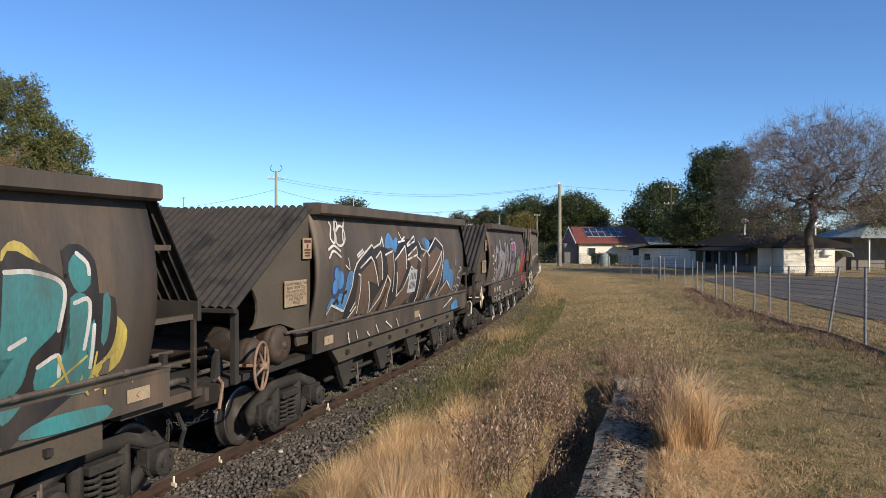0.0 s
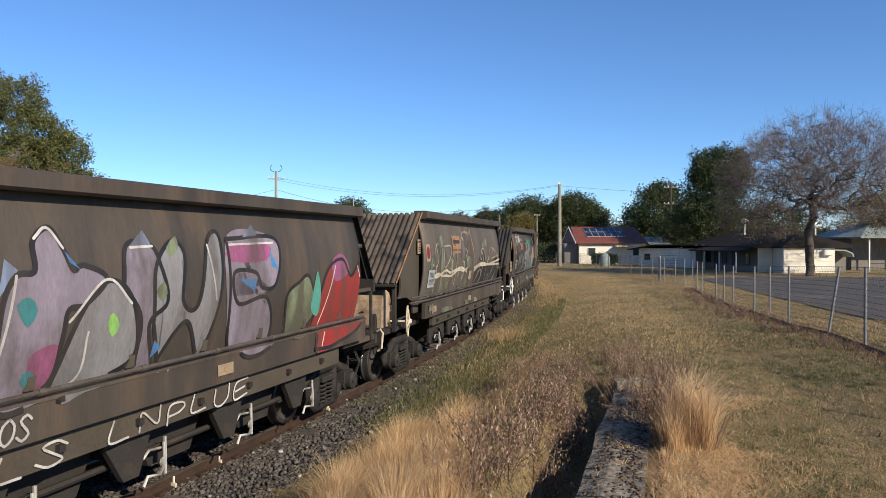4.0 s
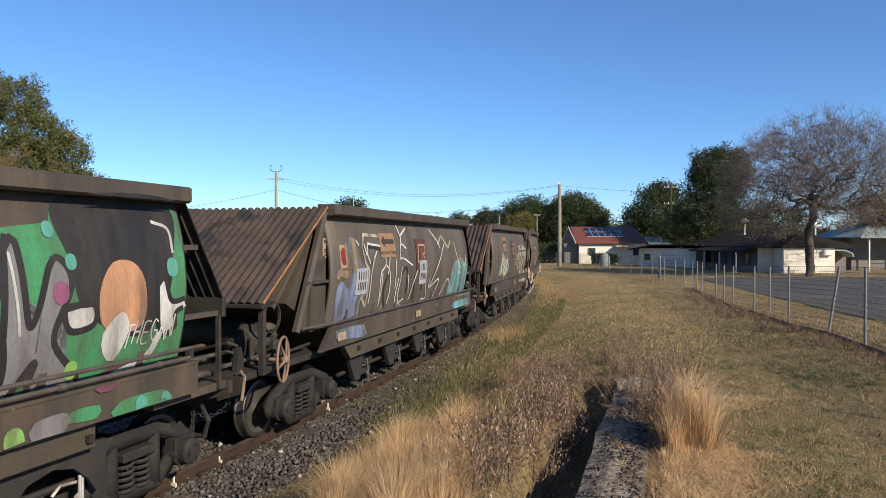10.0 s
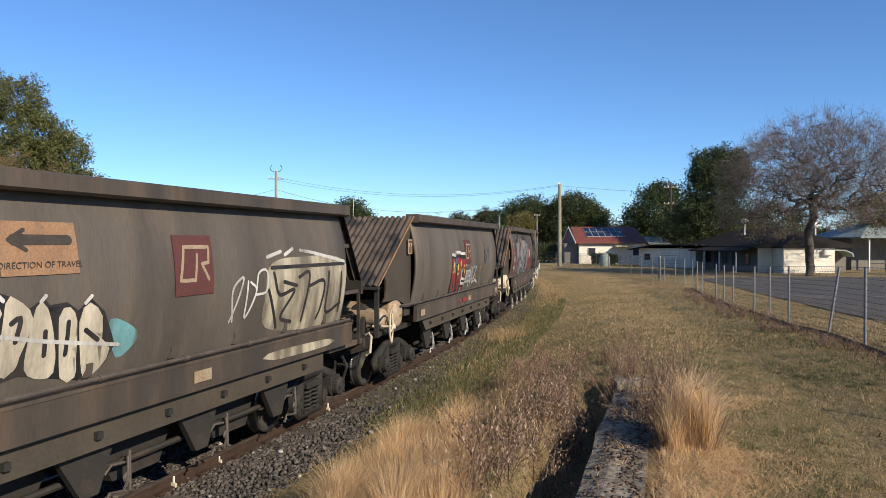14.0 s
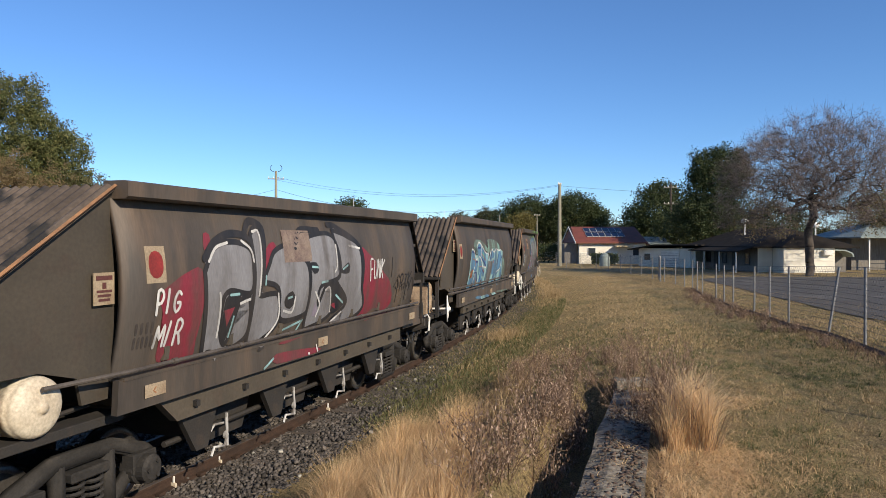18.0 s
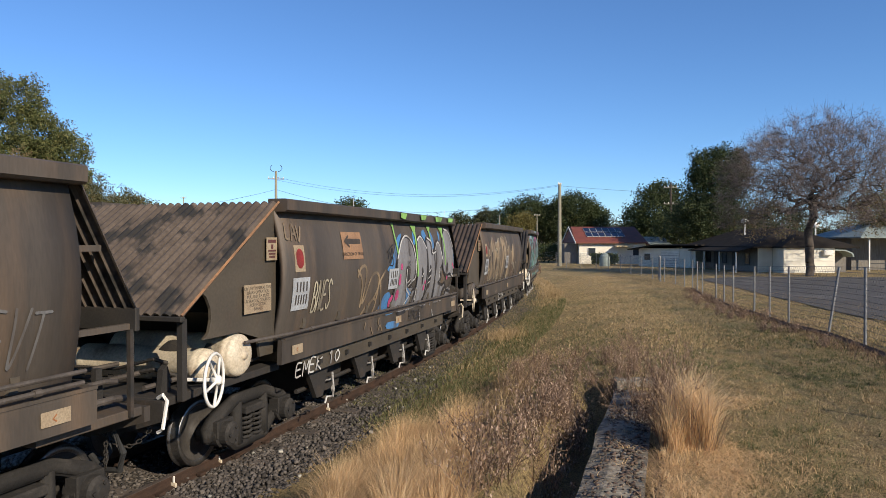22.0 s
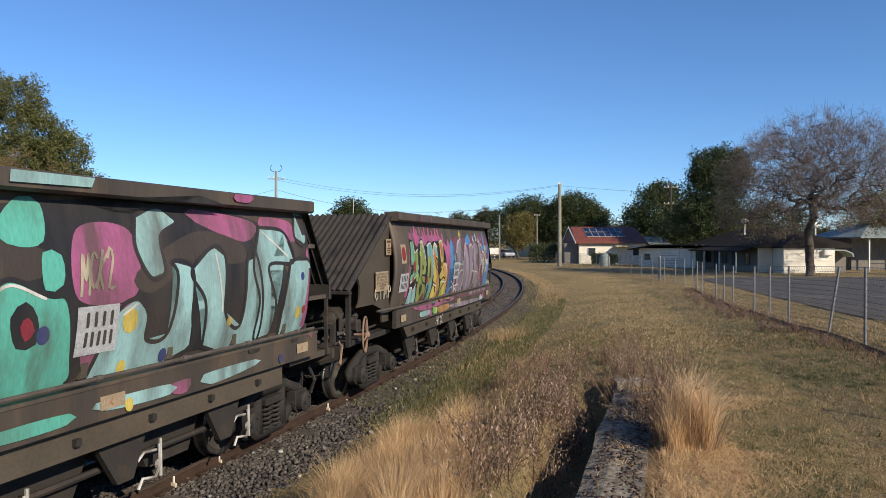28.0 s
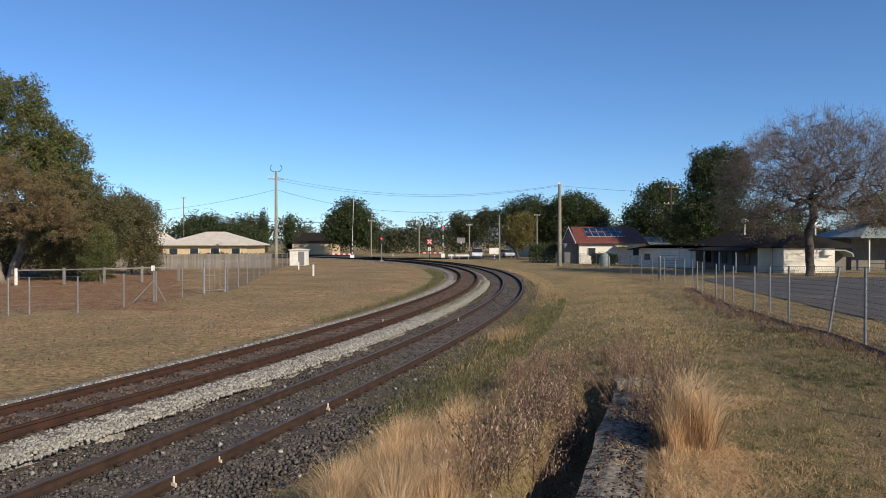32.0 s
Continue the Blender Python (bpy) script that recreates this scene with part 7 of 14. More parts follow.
paint(w, "graffiti_line", [([(1.04, 2.41), (1.16, 2.59), (1.83, 2.57), (2.05, 2.26), (2.22, 2.57)], 0.05, False), ([(1.04, 2.41), (1.13, 2.17), (1.26, 2.06), (1.25, 1.52), (1.03, 1.68), (0.97, 1.57), (1.02, 1.37)], 0.05, False), ([(4.8, 2.45), (5.09, 2.61), (5.46, 2.37), (5.7, 2.51), (5.94, 2.2), (5.7, 1.82), (6.04, 1.38)], 0.05, False), ([(0.95, 1.28), (1.05, 1.15)], 0.05, False)], S_CREAM, 2, tp)
paint(w, "graffiti_line", [([(1.26, 2.46), (1.48, 2.44), (1.81, 2.42)], 0.035, True), ([(1.25, 2.44), (1.21, 2.32), (1.3, 2.17)], 0.035, True), ([(1.47, 2.25), (1.35, 1.99), (1.35, 1.57)], 0.035, True), ([(1.57, 2.33), (1.47, 2.23)], 0.035, True), ([(1.9, 2.46), (1.93, 2.13), (1.73, 1.97), (1.78, 1.48)], 0.035, True), ([(1.93, 2.13), (2.1, 2.01), (2.17, 1.71), (2.14, 1.5)], 0.035, True)], S_WHITE, 2.4, tp)
paint(w, "graffiti_line", [([(1.8, 1.99), (1.8, 1.58)], 0.035, True), ([(1.95, 1.49), (1.84, 1.34)], 0.035, True), ([(2.58, 2.21), (2.69, 2.44), (2.91, 2.38)], 0.035, True), ([(2.58, 2.21), (2.78, 2.2), (3.2, 2.08)], 0.035, True), ([(2.39, 2.18), (2.4, 1.73)], 0.035, True), ([(2.67, 2.05), (2.59, 1.59), (2.79, 1.41)], 0.035, True)], S_WHITE, 2.4, tp)
paint(w, "graffiti_line", [([(2.99, 1.91), (3.1, 1.61)], 0.035, True), ([(3.18, 1.48), (3.35, 1.8), (3.52, 2)], 0.035, True), ([(2.58, 1.43), (2.89, 1.51)], 0.035, True), ([(2.63, 2.75), (2.73, 2.57), (2.7, 2.48)], 0.035, True), ([(3.06, 2.72), (2.74, 2.59)], 0.035, True), ([(3.82, 2.43), (3.81, 2.07), (3.69, 1.99)], 0.035, True)], S_WHITE, 2.4, tp)
paint(w, "graffiti_line", [([(4.01, 1.7), (4.15, 1.45), (3.93, 1.43)], 0.035, True), ([(4.27, 1.63), (5.18, 2.43)], 0.035, True), ([(4.26, 1.82), (4.27, 1.63), (4.84, 1.75), (4.51, 1.27)], 0.035, True), ([(4.4, 2.72), (4.81, 2.48), (4.88, 2.38)], 0.035, True), ([(5.06, 1.4), (5.48, 1.73), (5.81, 1.43)], 0.035, True), ([(5.95, 2.48), (6.08, 2.2), (6.29, 1.96)], 0.035, True)], S_WHITE, 2.4, tp)
paint(w, "graffiti_line", [([(1.13, 2.44), (1.18, 2.29)], 0.035, True), ([(0.86, 2.5), (0.93, 2.44)], 0.035, True), ([(2.53, 1.87), (2.48, 1.56), (2.7, 1.38)], 0.035, True), ([(2.15, 2.33), (2.04, 1.98)], 0.035, True)], S_WHITE, 2.4, tp)
paint(w, "graffiti_line", [([(1.31, 2.41), (1.75, 2.38)], 0.05, True), ([(1.39, 2.18), (1.34, 1.8)], 0.05, True), ([(2.04, 1.98), (1.91, 1.74), (2.04, 1.47)], 0.05, True), ([(2.71, 1.97), (2.91, 2.04), (2.99, 1.62)], 0.05, True), ([(4.37, 1.76), (4.96, 2.23)], 0.05, True), ([(3.37, 1.88), (3.41, 1.49)], 0.05, True)], S_BLACK, 2.2, tp)
paint(w, "graffiti_line", [([(3.86, 2.03), (3.81, 1.63)], 0.05, True)], S_BLACK, 2.2, tp)
paint(w, "graffiti_line", [([(6.21, 2.14), (6.17, 1.85), (6.43, 2.01), (6.29, 2.19)], 0.025, True), ([(6.5, 2.13), (6.67, 1.95), (6.82, 2.21)], 0.025, True), ([(6.69, 1.82), (6.84, 2.12), (7, 1.87)], 0.025, True), ([(6.19, 1.8), (6.46, 1.84)], 0.025, True)], S_BONE, 3, tp)

w, tp = wagons[6], tops[6]
side_signs(w, tp, dot=False, arrow=1.75, logo=3.6, sill=(0.02, 3.7))
shape(w, "graffiti_cloud", [(1.14, 1.58), (1.19, 1.72), (1.35, 1.91), (1.47, 1.89), (1.37, 1.54)], S_SEA, 0.1, tp)
shape(w, "graffiti_cloud", [(2.71, 1.81), (2.79, 1.86), (3.03, 1.74), (3.03, 1.63), (2.84, 1.53)], S_SEA, 0.1, tp)
shape(w, "letter_shade", [(1.35, 1.54), (1.47, 1.96), (1.54, 2.1), (1.65, 2.17), (1.76, 2.06), (1.85, 2.09), (1.97, 2.01), (2.09, 2.08), (2.19, 1.96), (2.29, 2.03), (2.4, 1.96), (2.51, 2.05), (2.66, 1.93), (2.8, 1.65), (2.73, 1.51), (2.48, 1.41), (1.93, 1.54), (1.55, 1.47)], S_BLACK, 0.4, tp, False)
shape(w, "painted_letter", [(1.42, 1.53), (1.45, 1.9), (1.63, 2.1), (1.74, 2.03), (1.74, 1.96), (1.59, 1.91), (1.52, 1.83), (1.63, 1.69), (1.76, 1.67), (1.7, 1.55), (1.52, 1.52)], S_BONE, 1.2, tp)
shape(w, "painted_letter", [(1.76, 1.57), (1.78, 2.06), (1.87, 2.08), (2, 1.94), (1.92, 1.68), (1.89, 1.59)], S_BONE, 1.3, tp)
shape(w, "painted_letter", [(1.97, 1.58), (2.02, 2.01), (2.12, 2), (2.23, 1.61), (2.19, 1.48)], S_BONE, 1.4, tp)
shape(w, "painted_letter", [(2.3, 1.46), (2.22, 1.92), (2.32, 1.99), (2.39, 1.88), (2.33, 1.74), (2.41, 1.62), (2.44, 1.44)], S_BONE, 1.5, tp)
shape(w, "painted_letter", [(2.52, 1.43), (2.41, 1.87), (2.51, 2.01), (2.64, 1.89), (2.57, 1.79), (2.75, 1.62), (2.68, 1.48)], S_BONE, 1.6, tp)
paint(w, "graffiti_line", [([(1.41, 1.78), (1.64, 1.85), (2.12, 1.76), (2.84, 1.64)], 0.03, True), ([(1.52, 2.1), (1.65, 2.17), (1.76, 2.08)], 0.03, True), ([(2.06, 2.05), (2.1, 2.09)], 0.03, True), ([(2.46, 2.01), (2.52, 2.06)], 0.03, True)], S_WHITE, 2.4, tp)
paint(w, "graffiti_line", [([(1.56, 1.87), (1.71, 1.81), (1.67, 1.68)], 0.04, True), ([(1.83, 1.92), (1.9, 1.95), (1.87, 1.79)], 0.04, True), ([(2.11, 1.83), (2.12, 1.66)], 0.04, True), ([(2.31, 1.88), (2.31, 1.64)], 0.04, True), ([(2.48, 1.8), (2.61, 1.71)], 0.04, True)], S_BLACK, 2.2, tp)
shape(w, "graffiti_cloud", [(5.1, 2.23), (5.73, 2.3), (6.92, 2.22), (7.27, 1.45), (5.19, 1.48), (4.99, 1.94)], S_CREAM, 0.3, tp)
paint(w, "graffiti_line", [([(5.14, 2.13), (5.27, 1.88), (5.6, 1.91), (5.35, 1.62), (5.61, 1.53)], 0.045, True), ([(5.7, 2.06), (5.95, 2.1), (5.89, 1.73), (5.86, 1.52)], 0.045, True), ([(5.96, 1.94), (6.34, 1.98), (6.31, 1.65), (6.24, 1.51)], 0.045, True), ([(6.47, 2.09), (6.47, 1.58), (6.86, 1.66)], 0.045, True), ([(6.83, 2.07), (6.84, 1.55)], 0.045, True), ([(5.09, 2.19), (6.91, 2.19)], 0.045, True)], S_BLACK, 1.5, tp)
paint(w, "graffiti_line", [([(5.04, 1.94), (5.29, 1.5)], 0.045, True), ([(5.36, 2.02), (5.65, 1.96)], 0.045, True)], S_BLACK, 1.5, tp)
paint(w, "graffiti_line", [([(5.01, 2.31), (5.31, 2.37)], 0.04, True), ([(5.75, 2.38), (6.11, 2.34), (6.92, 2.22)], 0.04, True), ([(5.39, 2.33), (5.58, 2.4)], 0.04, True)], S_WHITE, 2, tp)
paint(w, "graffiti_line", [([(4.39, 1.66), (4.36, 1.98), (4.54, 2.11), (4.5, 1.97), (4.34, 1.66)], 0.028, True), ([(4.63, 2.06), (4.61, 1.68), (4.79, 1.95), (4.68, 2.05)], 0.028, True), ([(4.79, 1.95), (4.83, 2.14), (4.99, 2.16), (4.99, 1.94), (4.79, 1.91)], 0.028, True)], S_WHITE, 2, tp)
shape(w, "graffiti_cloud", [(4.97, 1.25), (6.4, 1.23), (6.4, 1.15), (5.08, 1.16)], S_CREAM, 0.3, tp)

w, tp = wagons[7], tops[7]
side_signs(w, tp, logo=3.64, plate=(3.62, 1.56, 1.85), dot=False, sill=(0.1, 3.66, 6.6))
tag_word(w, "MCK", 3.98, 4.7, 1.62, 1.92, S_WHITE, 0.026, 62)
tag_word(w, "IOKVD", 5.5, 6.2, 1.98, 2.3, S_GREY, 0.03, 63)
tag_word(w, "FOYS", 4.15, 4.65, 1.14, 1.28, S_TAN, 0.024, 64)
shape(w, "letter_shade", [(2.4, 2.19), (2.69, 2.2), (3.57, 2.21), (3.6, 1.87), (3.59, 1.65), (3.26, 1.66), (3.26, 1.6), (3.53, 1.56), (3.59, 1.36), (2.37, 1.38)], S_BLACK, 0.4, tp, False)
shape(w, "painted_letter", [(2.4, 2.14), (2.64, 2.13), (2.83, 1.44), (2.75, 1.37), (2.56, 1.79), (2.58, 1.38), (2.49, 1.38)], S_RED, 1.3, tp, False)
shape(w, "painted_letter", [(2.83, 2.16), (3.04, 2.13), (3.04, 1.78), (2.95, 1.42), (2.82, 1.89)], S_RED, 1.4, tp, False)
shape(w, "painted_letter", [(3.07, 2.13), (3.32, 2.11), (3.54, 2.11), (3.58, 1.72), (3.45, 1.73), (3.41, 1.89), (3.19, 1.91), (3.23, 1.73), (3.14, 1.38), (3.01, 1.39), (3.08, 1.78)], S_RED, 1.5, tp, False)
shape(w, "painted_letter", [(3.3, 1.49), (3.51, 1.47), (3.53, 1.36), (3.29, 1.36)], S_RED, 1.6, tp, False)
shape(w, "painted_letter", [(2.83, 1.25), (3.06, 1.25), (3.04, 1.17), (2.85, 1.17)], S_RED, 1.7, tp, False)
shape(w, "painted_letter", [(3.17, 1.27), (3.51, 1.25), (3.51, 1.17), (3.15, 1.18)], S_RED, 1.8, tp, False)
shape(w, "graffiti_fill", [(2.7, 2.14), (2.8, 2.14), (2.8, 2.02), (2.71, 2.01)], S_BLUE, 2, tp, False)
shape(w, "graffiti_fill", [(2.71, 1.99), (2.8, 1.99), (2.8, 1.94), (2.72, 1.94)], S_BLUE, 2, tp, False)
shape(w, "graffiti_fill", [(3.29, 1.9), (3.38, 1.91), (3.36, 1.82), (3.29, 1.81)], S_BLUE, 2, tp, False)
shape(w, "graffiti_fill", [(3.26, 1.48), (3.36, 1.47), (3.35, 1.4), (3.26, 1.4)], S_BLUE, 2, tp, False)
dots(w, [(2.56, 2, 0.13), (2.62, 1.88, 0.08), (2.52, 1.86, 0.05), (2.89, 1.96, 0.12), (2.93, 1.8, 0.06), (2.87, 1.8, 0.04), (3.13, 2.02, 0.12), (3.15, 1.86, 0.06), (3.1, 1.89, 0.04), (3.43, 1.97, 0.06), (3.47, 1.84, 0.09), (3.49, 1.95, 0.04)], S_YELLOW, 3, tp)
paint(w, "graffiti_line", [([(2.5, 1.88), (2.58, 1.6)], 0.02, True), ([(2.9, 2.08), (2.94, 1.59)], 0.02, True), ([(3.36, 2.05), (3.38, 2.11)], 0.02, True), ([(2.72, 1.79), (2.8, 1.5)], 0.02, True)], S_CRIMSON, 2.2, tp)
paint(w, "graffiti_line", [([(2.41, 2.22), (2.67, 2.2), (2.69, 2.27), (3.1, 2.26), (3.13, 2.23), (3.57, 2.23), (3.61, 1.97), (3.67, 1.96)], 0.06, False), ([(3.24, 1.86), (3.26, 1.57), (3.57, 1.56), (3.6, 1.36)], 0.06, False), ([(3.26, 1.68), (3.57, 1.65)], 0.06, False)], S_WHITE, 2.6, tp)
paint(w, "graffiti_line", [([(4.05, 1.38), (3.99, 1.7), (4.17, 1.5), (4.03, 1.83)], 0.035, True), ([(4.3, 1.7), (4.25, 1.6), (4.47, 1.5)], 0.035, True), ([(4.53, 1.8), (4.44, 1.57), (4.8, 1.57)], 0.035, True), ([(4.42, 1.65), (4.91, 1.51)], 0.035, True)], S_WHITE, 3, tp)
paint(w, "graffiti_line", [([(5.52, 2.02), (5.61, 2.27), (5.67, 2.1), (5.78, 2.35)], 0.035, True), ([(5.83, 2.05), (5.93, 2.3), (5.99, 2.13), (6.1, 2.34), (6.21, 2.16)], 0.035, True), ([(5.53, 1.89), (6, 1.95), (6.26, 1.89)], 0.035, True)], S_DARK_GREY, 1, tp)
paint(w, "graffiti_line", [([(5.01, 1.7), (5.03, 1.93), (5.16, 2.04), (5.32, 1.58), (5.35, 1.87), (5.5, 1.69)], 0.02, True), ([(4.91, 1.86), (5.31, 1.91)], 0.02, True)], S_TAN, 1, tp)

w, tp = wagons[8], tops[8]
side_signs(w, tp, arrow=2.55, worn=True, sill=(0.2, 3.3, 6.6))
shape(w, "graffiti_cloud", [(0.5, 1.42), (0.52, 1.75), (0.44, 2.0), (0.62, 2.12), (0.82, 2.2), (1.02, 2.22), (1.06, 1.9), (1.0, 1.5), (0.98, 1.38)], S_CRIMSON, 0.2, tp)
bars(w, 0.14, 0.40, 1.56, 1.80, 2, M_SIGN_DARK, 0.6, tp, seed=5)
tag_word(w, "FUNK", 5.0, 5.55, 1.92, 2.2, S_WHITE, 0.03, 72)
tag_word(w, "PIG", 0.38, 0.72, 1.85, 2.05, S_WHITE, 0.03, 73)
tag_word(w, "MIR", 0.4, 0.78, 1.55, 1.75, S_WHITE, 0.03, 75)
tag_word(w, "SRTK", 6.1, 6.8, 1.7, 1.95, S_BLACK, 0.02, 74)
shape(w, "graffiti_cloud", [(1.11, 2.56), (1.2, 2.55), (1.18, 2.45), (1.08, 2.4)], S_CRIMSON, 0.2, tp)
shape(w, "graffiti_cloud", [(4.7, 2.34), (5.04, 2.29), (5.5, 2.04), (5.85, 1.83), (6.02, 1.51), (5.7, 1.39), (5.36, 1.47), (4.65, 1.38)], S_CRIMSON, 0.2, tp)
shape(w, "graffiti_cloud", [(2.08, 2.17), (2.14, 2.35), (2.29, 2.47), (2.4, 2.44), (2.21, 2.19)], S_CRIMSON, 0.2, tp)
shape(w, "graffiti_cloud", [(2.3, 1.22), (3.27, 1.16), (3.27, 1.1), (2.3, 1.11)], S_CRIMSON, 0.2, tp)
shape(w, "graffiti_cloud", [(2.39, 1.34), (3.17, 1.38), (2.96, 1.35), (2.48, 1.31)], S_CRIMSON, 0.2, tp)
shape(w, "painted_letter", [(1.06, 2.19), (1.2, 2.39), (1.4, 2.47), (1.67, 2.47), (1.87, 2.39), (1.9, 2.18), (1.85, 1.94), (1.46, 1.98), (1.35, 1.85), (1.38, 1.57), (1.51, 1.44), (1.6, 1.74), (1.67, 1.87), (1.83, 1.88), (1.87, 1.49), (1.52, 1.36), (1.21, 1.39), (1.14, 1.36)], S_GREY, 1.3, tp)
shape(w, "painted_letter", [(1.91, 2.56), (2, 2.63), (2.1, 2.57), (2.06, 2.05), (2.03, 1.9), (2.26, 1.9), (2.42, 1.86), (2.48, 1.55), (2.17, 1.38), (2.07, 1.36), (1.91, 1.36), (1.9, 1.7), (1.92, 2.15)], S_GREY, 1.45, tp)
shape(w, "painted_letter", [(2.08, 2.04), (2.21, 2.22), (2.36, 2.38), (2.71, 2.44), (3.04, 2.26), (3.14, 2.08), (3.16, 1.71), (3.05, 1.58), (2.54, 1.58), (2.44, 1.89), (2.34, 1.99)], S_GREY, 1.6, tp)
shape(w, "painted_letter", [(3.02, 2.44), (3.22, 2.55), (3.73, 2.59), (3.95, 2.44), (3.97, 2.03), (3.45, 1.91), (3.43, 1.68), (3.58, 1.9), (3.78, 1.84), (3.8, 1.52), (3.28, 1.4), (3.14, 1.46), (3.17, 2.04)], S_GREY, 1.75, tp)
shape(w, "painted_letter", [(3.88, 2.64), (4.28, 2.56), (4.67, 2.39), (4.73, 1.86), (4.87, 1.53), (4.51, 1.39), (3.85, 1.4), (4.26, 1.64), (3.9, 1.95), (4, 2.07)], S_GREY, 1.9, tp)
paint(w, "graffiti_line", [([(1.06, 2.19), (1.2, 2.39), (1.4, 2.47), (1.67, 2.47), (1.87, 2.39), (1.9, 2.18), (1.85, 1.94), (1.46, 1.98), (1.35, 1.85), (1.38, 1.57), (1.51, 1.44), (1.6, 1.74), (1.67, 1.87), (1.83, 1.88), (1.87, 1.49), (1.52, 1.36), (1.21, 1.39), (1.14, 1.36), (1.06, 2.19)], 0.06, True), ([(1.91, 2.56), (2, 2.63), (2.1, 2.57), (2.06, 2.05), (2.03, 1.9), (2.26, 1.9), (2.42, 1.86), (2.48, 1.55), (2.17, 1.38), (2.07, 1.36), (1.91, 1.36), (1.9, 1.7), (1.92, 2.15), (1.91, 2.56)], 0.06, True), ([(2.08, 2.04), (2.21, 2.22), (2.36, 2.38), (2.71, 2.44), (3.04, 2.26), (3.14, 2.08), (3.16, 1.71), (3.05, 1.58), (2.54, 1.58), (2.44, 1.89), (2.34, 1.99), (2.08, 2.04)], 0.06, True), ([(3.02, 2.44), (3.22, 2.55), (3.73, 2.59), (3.95, 2.44), (3.97, 2.03), (3.45, 1.91), (3.43, 1.68), (3.58, 1.9), (3.78, 1.84), (3.8, 1.52), (3.28, 1.4), (3.14, 1.46), (3.17, 2.04), (3.02, 2.44)], 0.06, True), ([(3.88, 2.64), (4.28, 2.56), (4.67, 2.39), (4.73, 1.86), (4.87, 1.53), (4.51, 1.39), (3.85, 1.4), (4.26, 1.64), (3.9, 1.95), (4, 2.07), (3.88, 2.64)], 0.06, True)], S_BLACK, 2.5, tp)
paint(w, "graffiti_line", [([(1.07, 2.32), (1.24, 2.47), (1.51, 2.56), (1.77, 2.55), (1.87, 2.5)], 0.08, True), ([(1.77, 2.53), (1.92, 2.7), (2.13, 2.66), (2.16, 2.54), (2.08, 2.14)], 0.08, True), ([(2.83, 2.42), (2.99, 2.62), (3.48, 2.63)], 0.08, True), ([(3.77, 2.71), (4.03, 2.68), (4.71, 2.39), (4.74, 1.81)], 0.08, True)], S_BLACK, 2.7, tp)
shape(w, "letter_counter", [(3.12, 2.21), (3.32, 2.22), (3.38, 2.12), (3.26, 2.08)], S_BLACK, 3, tp)
shape(w, "letter_counter", [(4, 2.09), (4.27, 2.2), (4.28, 2.06), (4.08, 2.05)], S_BLACK, 3, tp)
shape(w, "letter_counter", [(1.39, 1.63), (1.4, 1.9), (1.53, 1.96), (1.67, 1.93), (1.56, 1.69), (1.47, 1.45)], S_BLACK, 3, tp)
shape(w, "letter_counter", [(2.58, 1.84), (2.73, 1.9), (2.82, 1.78), (2.71, 1.69), (2.58, 1.74)], S_BLACK, 3, tp)
shape(w, "letter_counter", [(3.45, 1.95), (3.76, 1.98), (3.91, 1.91), (4.25, 1.68), (4, 1.54), (3.79, 1.56), (3.75, 1.85)], S_BLACK, 3, tp)
paint(w, "graffiti_line", [([(1.48, 1.94), (1.63, 1.94)], 0.028, True), ([(1.53, 1.51), (1.57, 1.71)], 0.028, True), ([(3.2, 2.17), (3.35, 2.16)], 0.028, True), ([(4.08, 2.11), (4.23, 2.16)], 0.028, True), ([(2.58, 1.44), (3.02, 1.51)], 0.028, True), ([(3.47, 1.96), (3.63, 1.97)], 0.028, True)], S_AQUA, 3.6, tp)
paint(w, "graffiti_line", [([(3.9, 1.77), (4.15, 1.65)], 0.028, True), ([(2.14, 2.1), (2.13, 2.01)], 0.028, True), ([(2.04, 1.1), (2.23, 1.18)], 0.028, True), ([(2.64, 1.82), (2.73, 1.83)], 0.028, True), ([(3.07, 1.52), (2.91, 1.36)], 0.028, True)], S_AQUA, 3.6, tp)
shape(w, "graffiti_fill", [(3.29, 1.55), (3.33, 1.73), (3.46, 1.56), (3.41, 1.53)], S_LILAC, 3.2, tp, False)
shape(w, "graffiti_fill", [(1.39, 1.79), (1.57, 1.81), (1.47, 1.62)], S_CRIMSON, 3.3, tp, False)
shape(w, "graffiti_fill", [(3.76, 1.65), (3.89, 1.67), (3.95, 1.58)], S_CRIMSON, 3.3, tp, False)
paint(w, "graffiti_line", [([(1.13, 2.29), (1.26, 2.42), (1.46, 2.47)], 0.03, True), ([(1.72, 2.49), (1.87, 2.4), (1.91, 2.27)], 0.03, True), ([(3.58, 1.86), (3.71, 1.87), (3.79, 1.56)], 0.03, True), ([(2.41, 1.89), (2.47, 1.59), (2.23, 1.37)], 0.03, True), ([(2.57, 1.68), (2.77, 1.65), (2.81, 1.82)], 0.03, True), ([(3.85, 1.4), (4.15, 1.52)], 0.03, True)], S_WHITE, 3.5, tp)
paint(w, "graffiti_line", [([(3.31, 1.85), (3.46, 1.68), (3.41, 1.53)], 0.03, True), ([(3.91, 2.44), (3.9, 2.16), (3.83, 2.08)], 0.03, True), ([(4.32, 2.43), (4.67, 2.39)], 0.03, True), ([(1.95, 2.59), (2.08, 2.55), (2.01, 1.9)], 0.03, True), ([(1.67, 1.84), (1.84, 1.87)], 0.03, True), ([(1.33, 1.53), (1.32, 1.86), (1.3, 1.97)], 0.03, True)], S_WHITE, 3.5, tp)
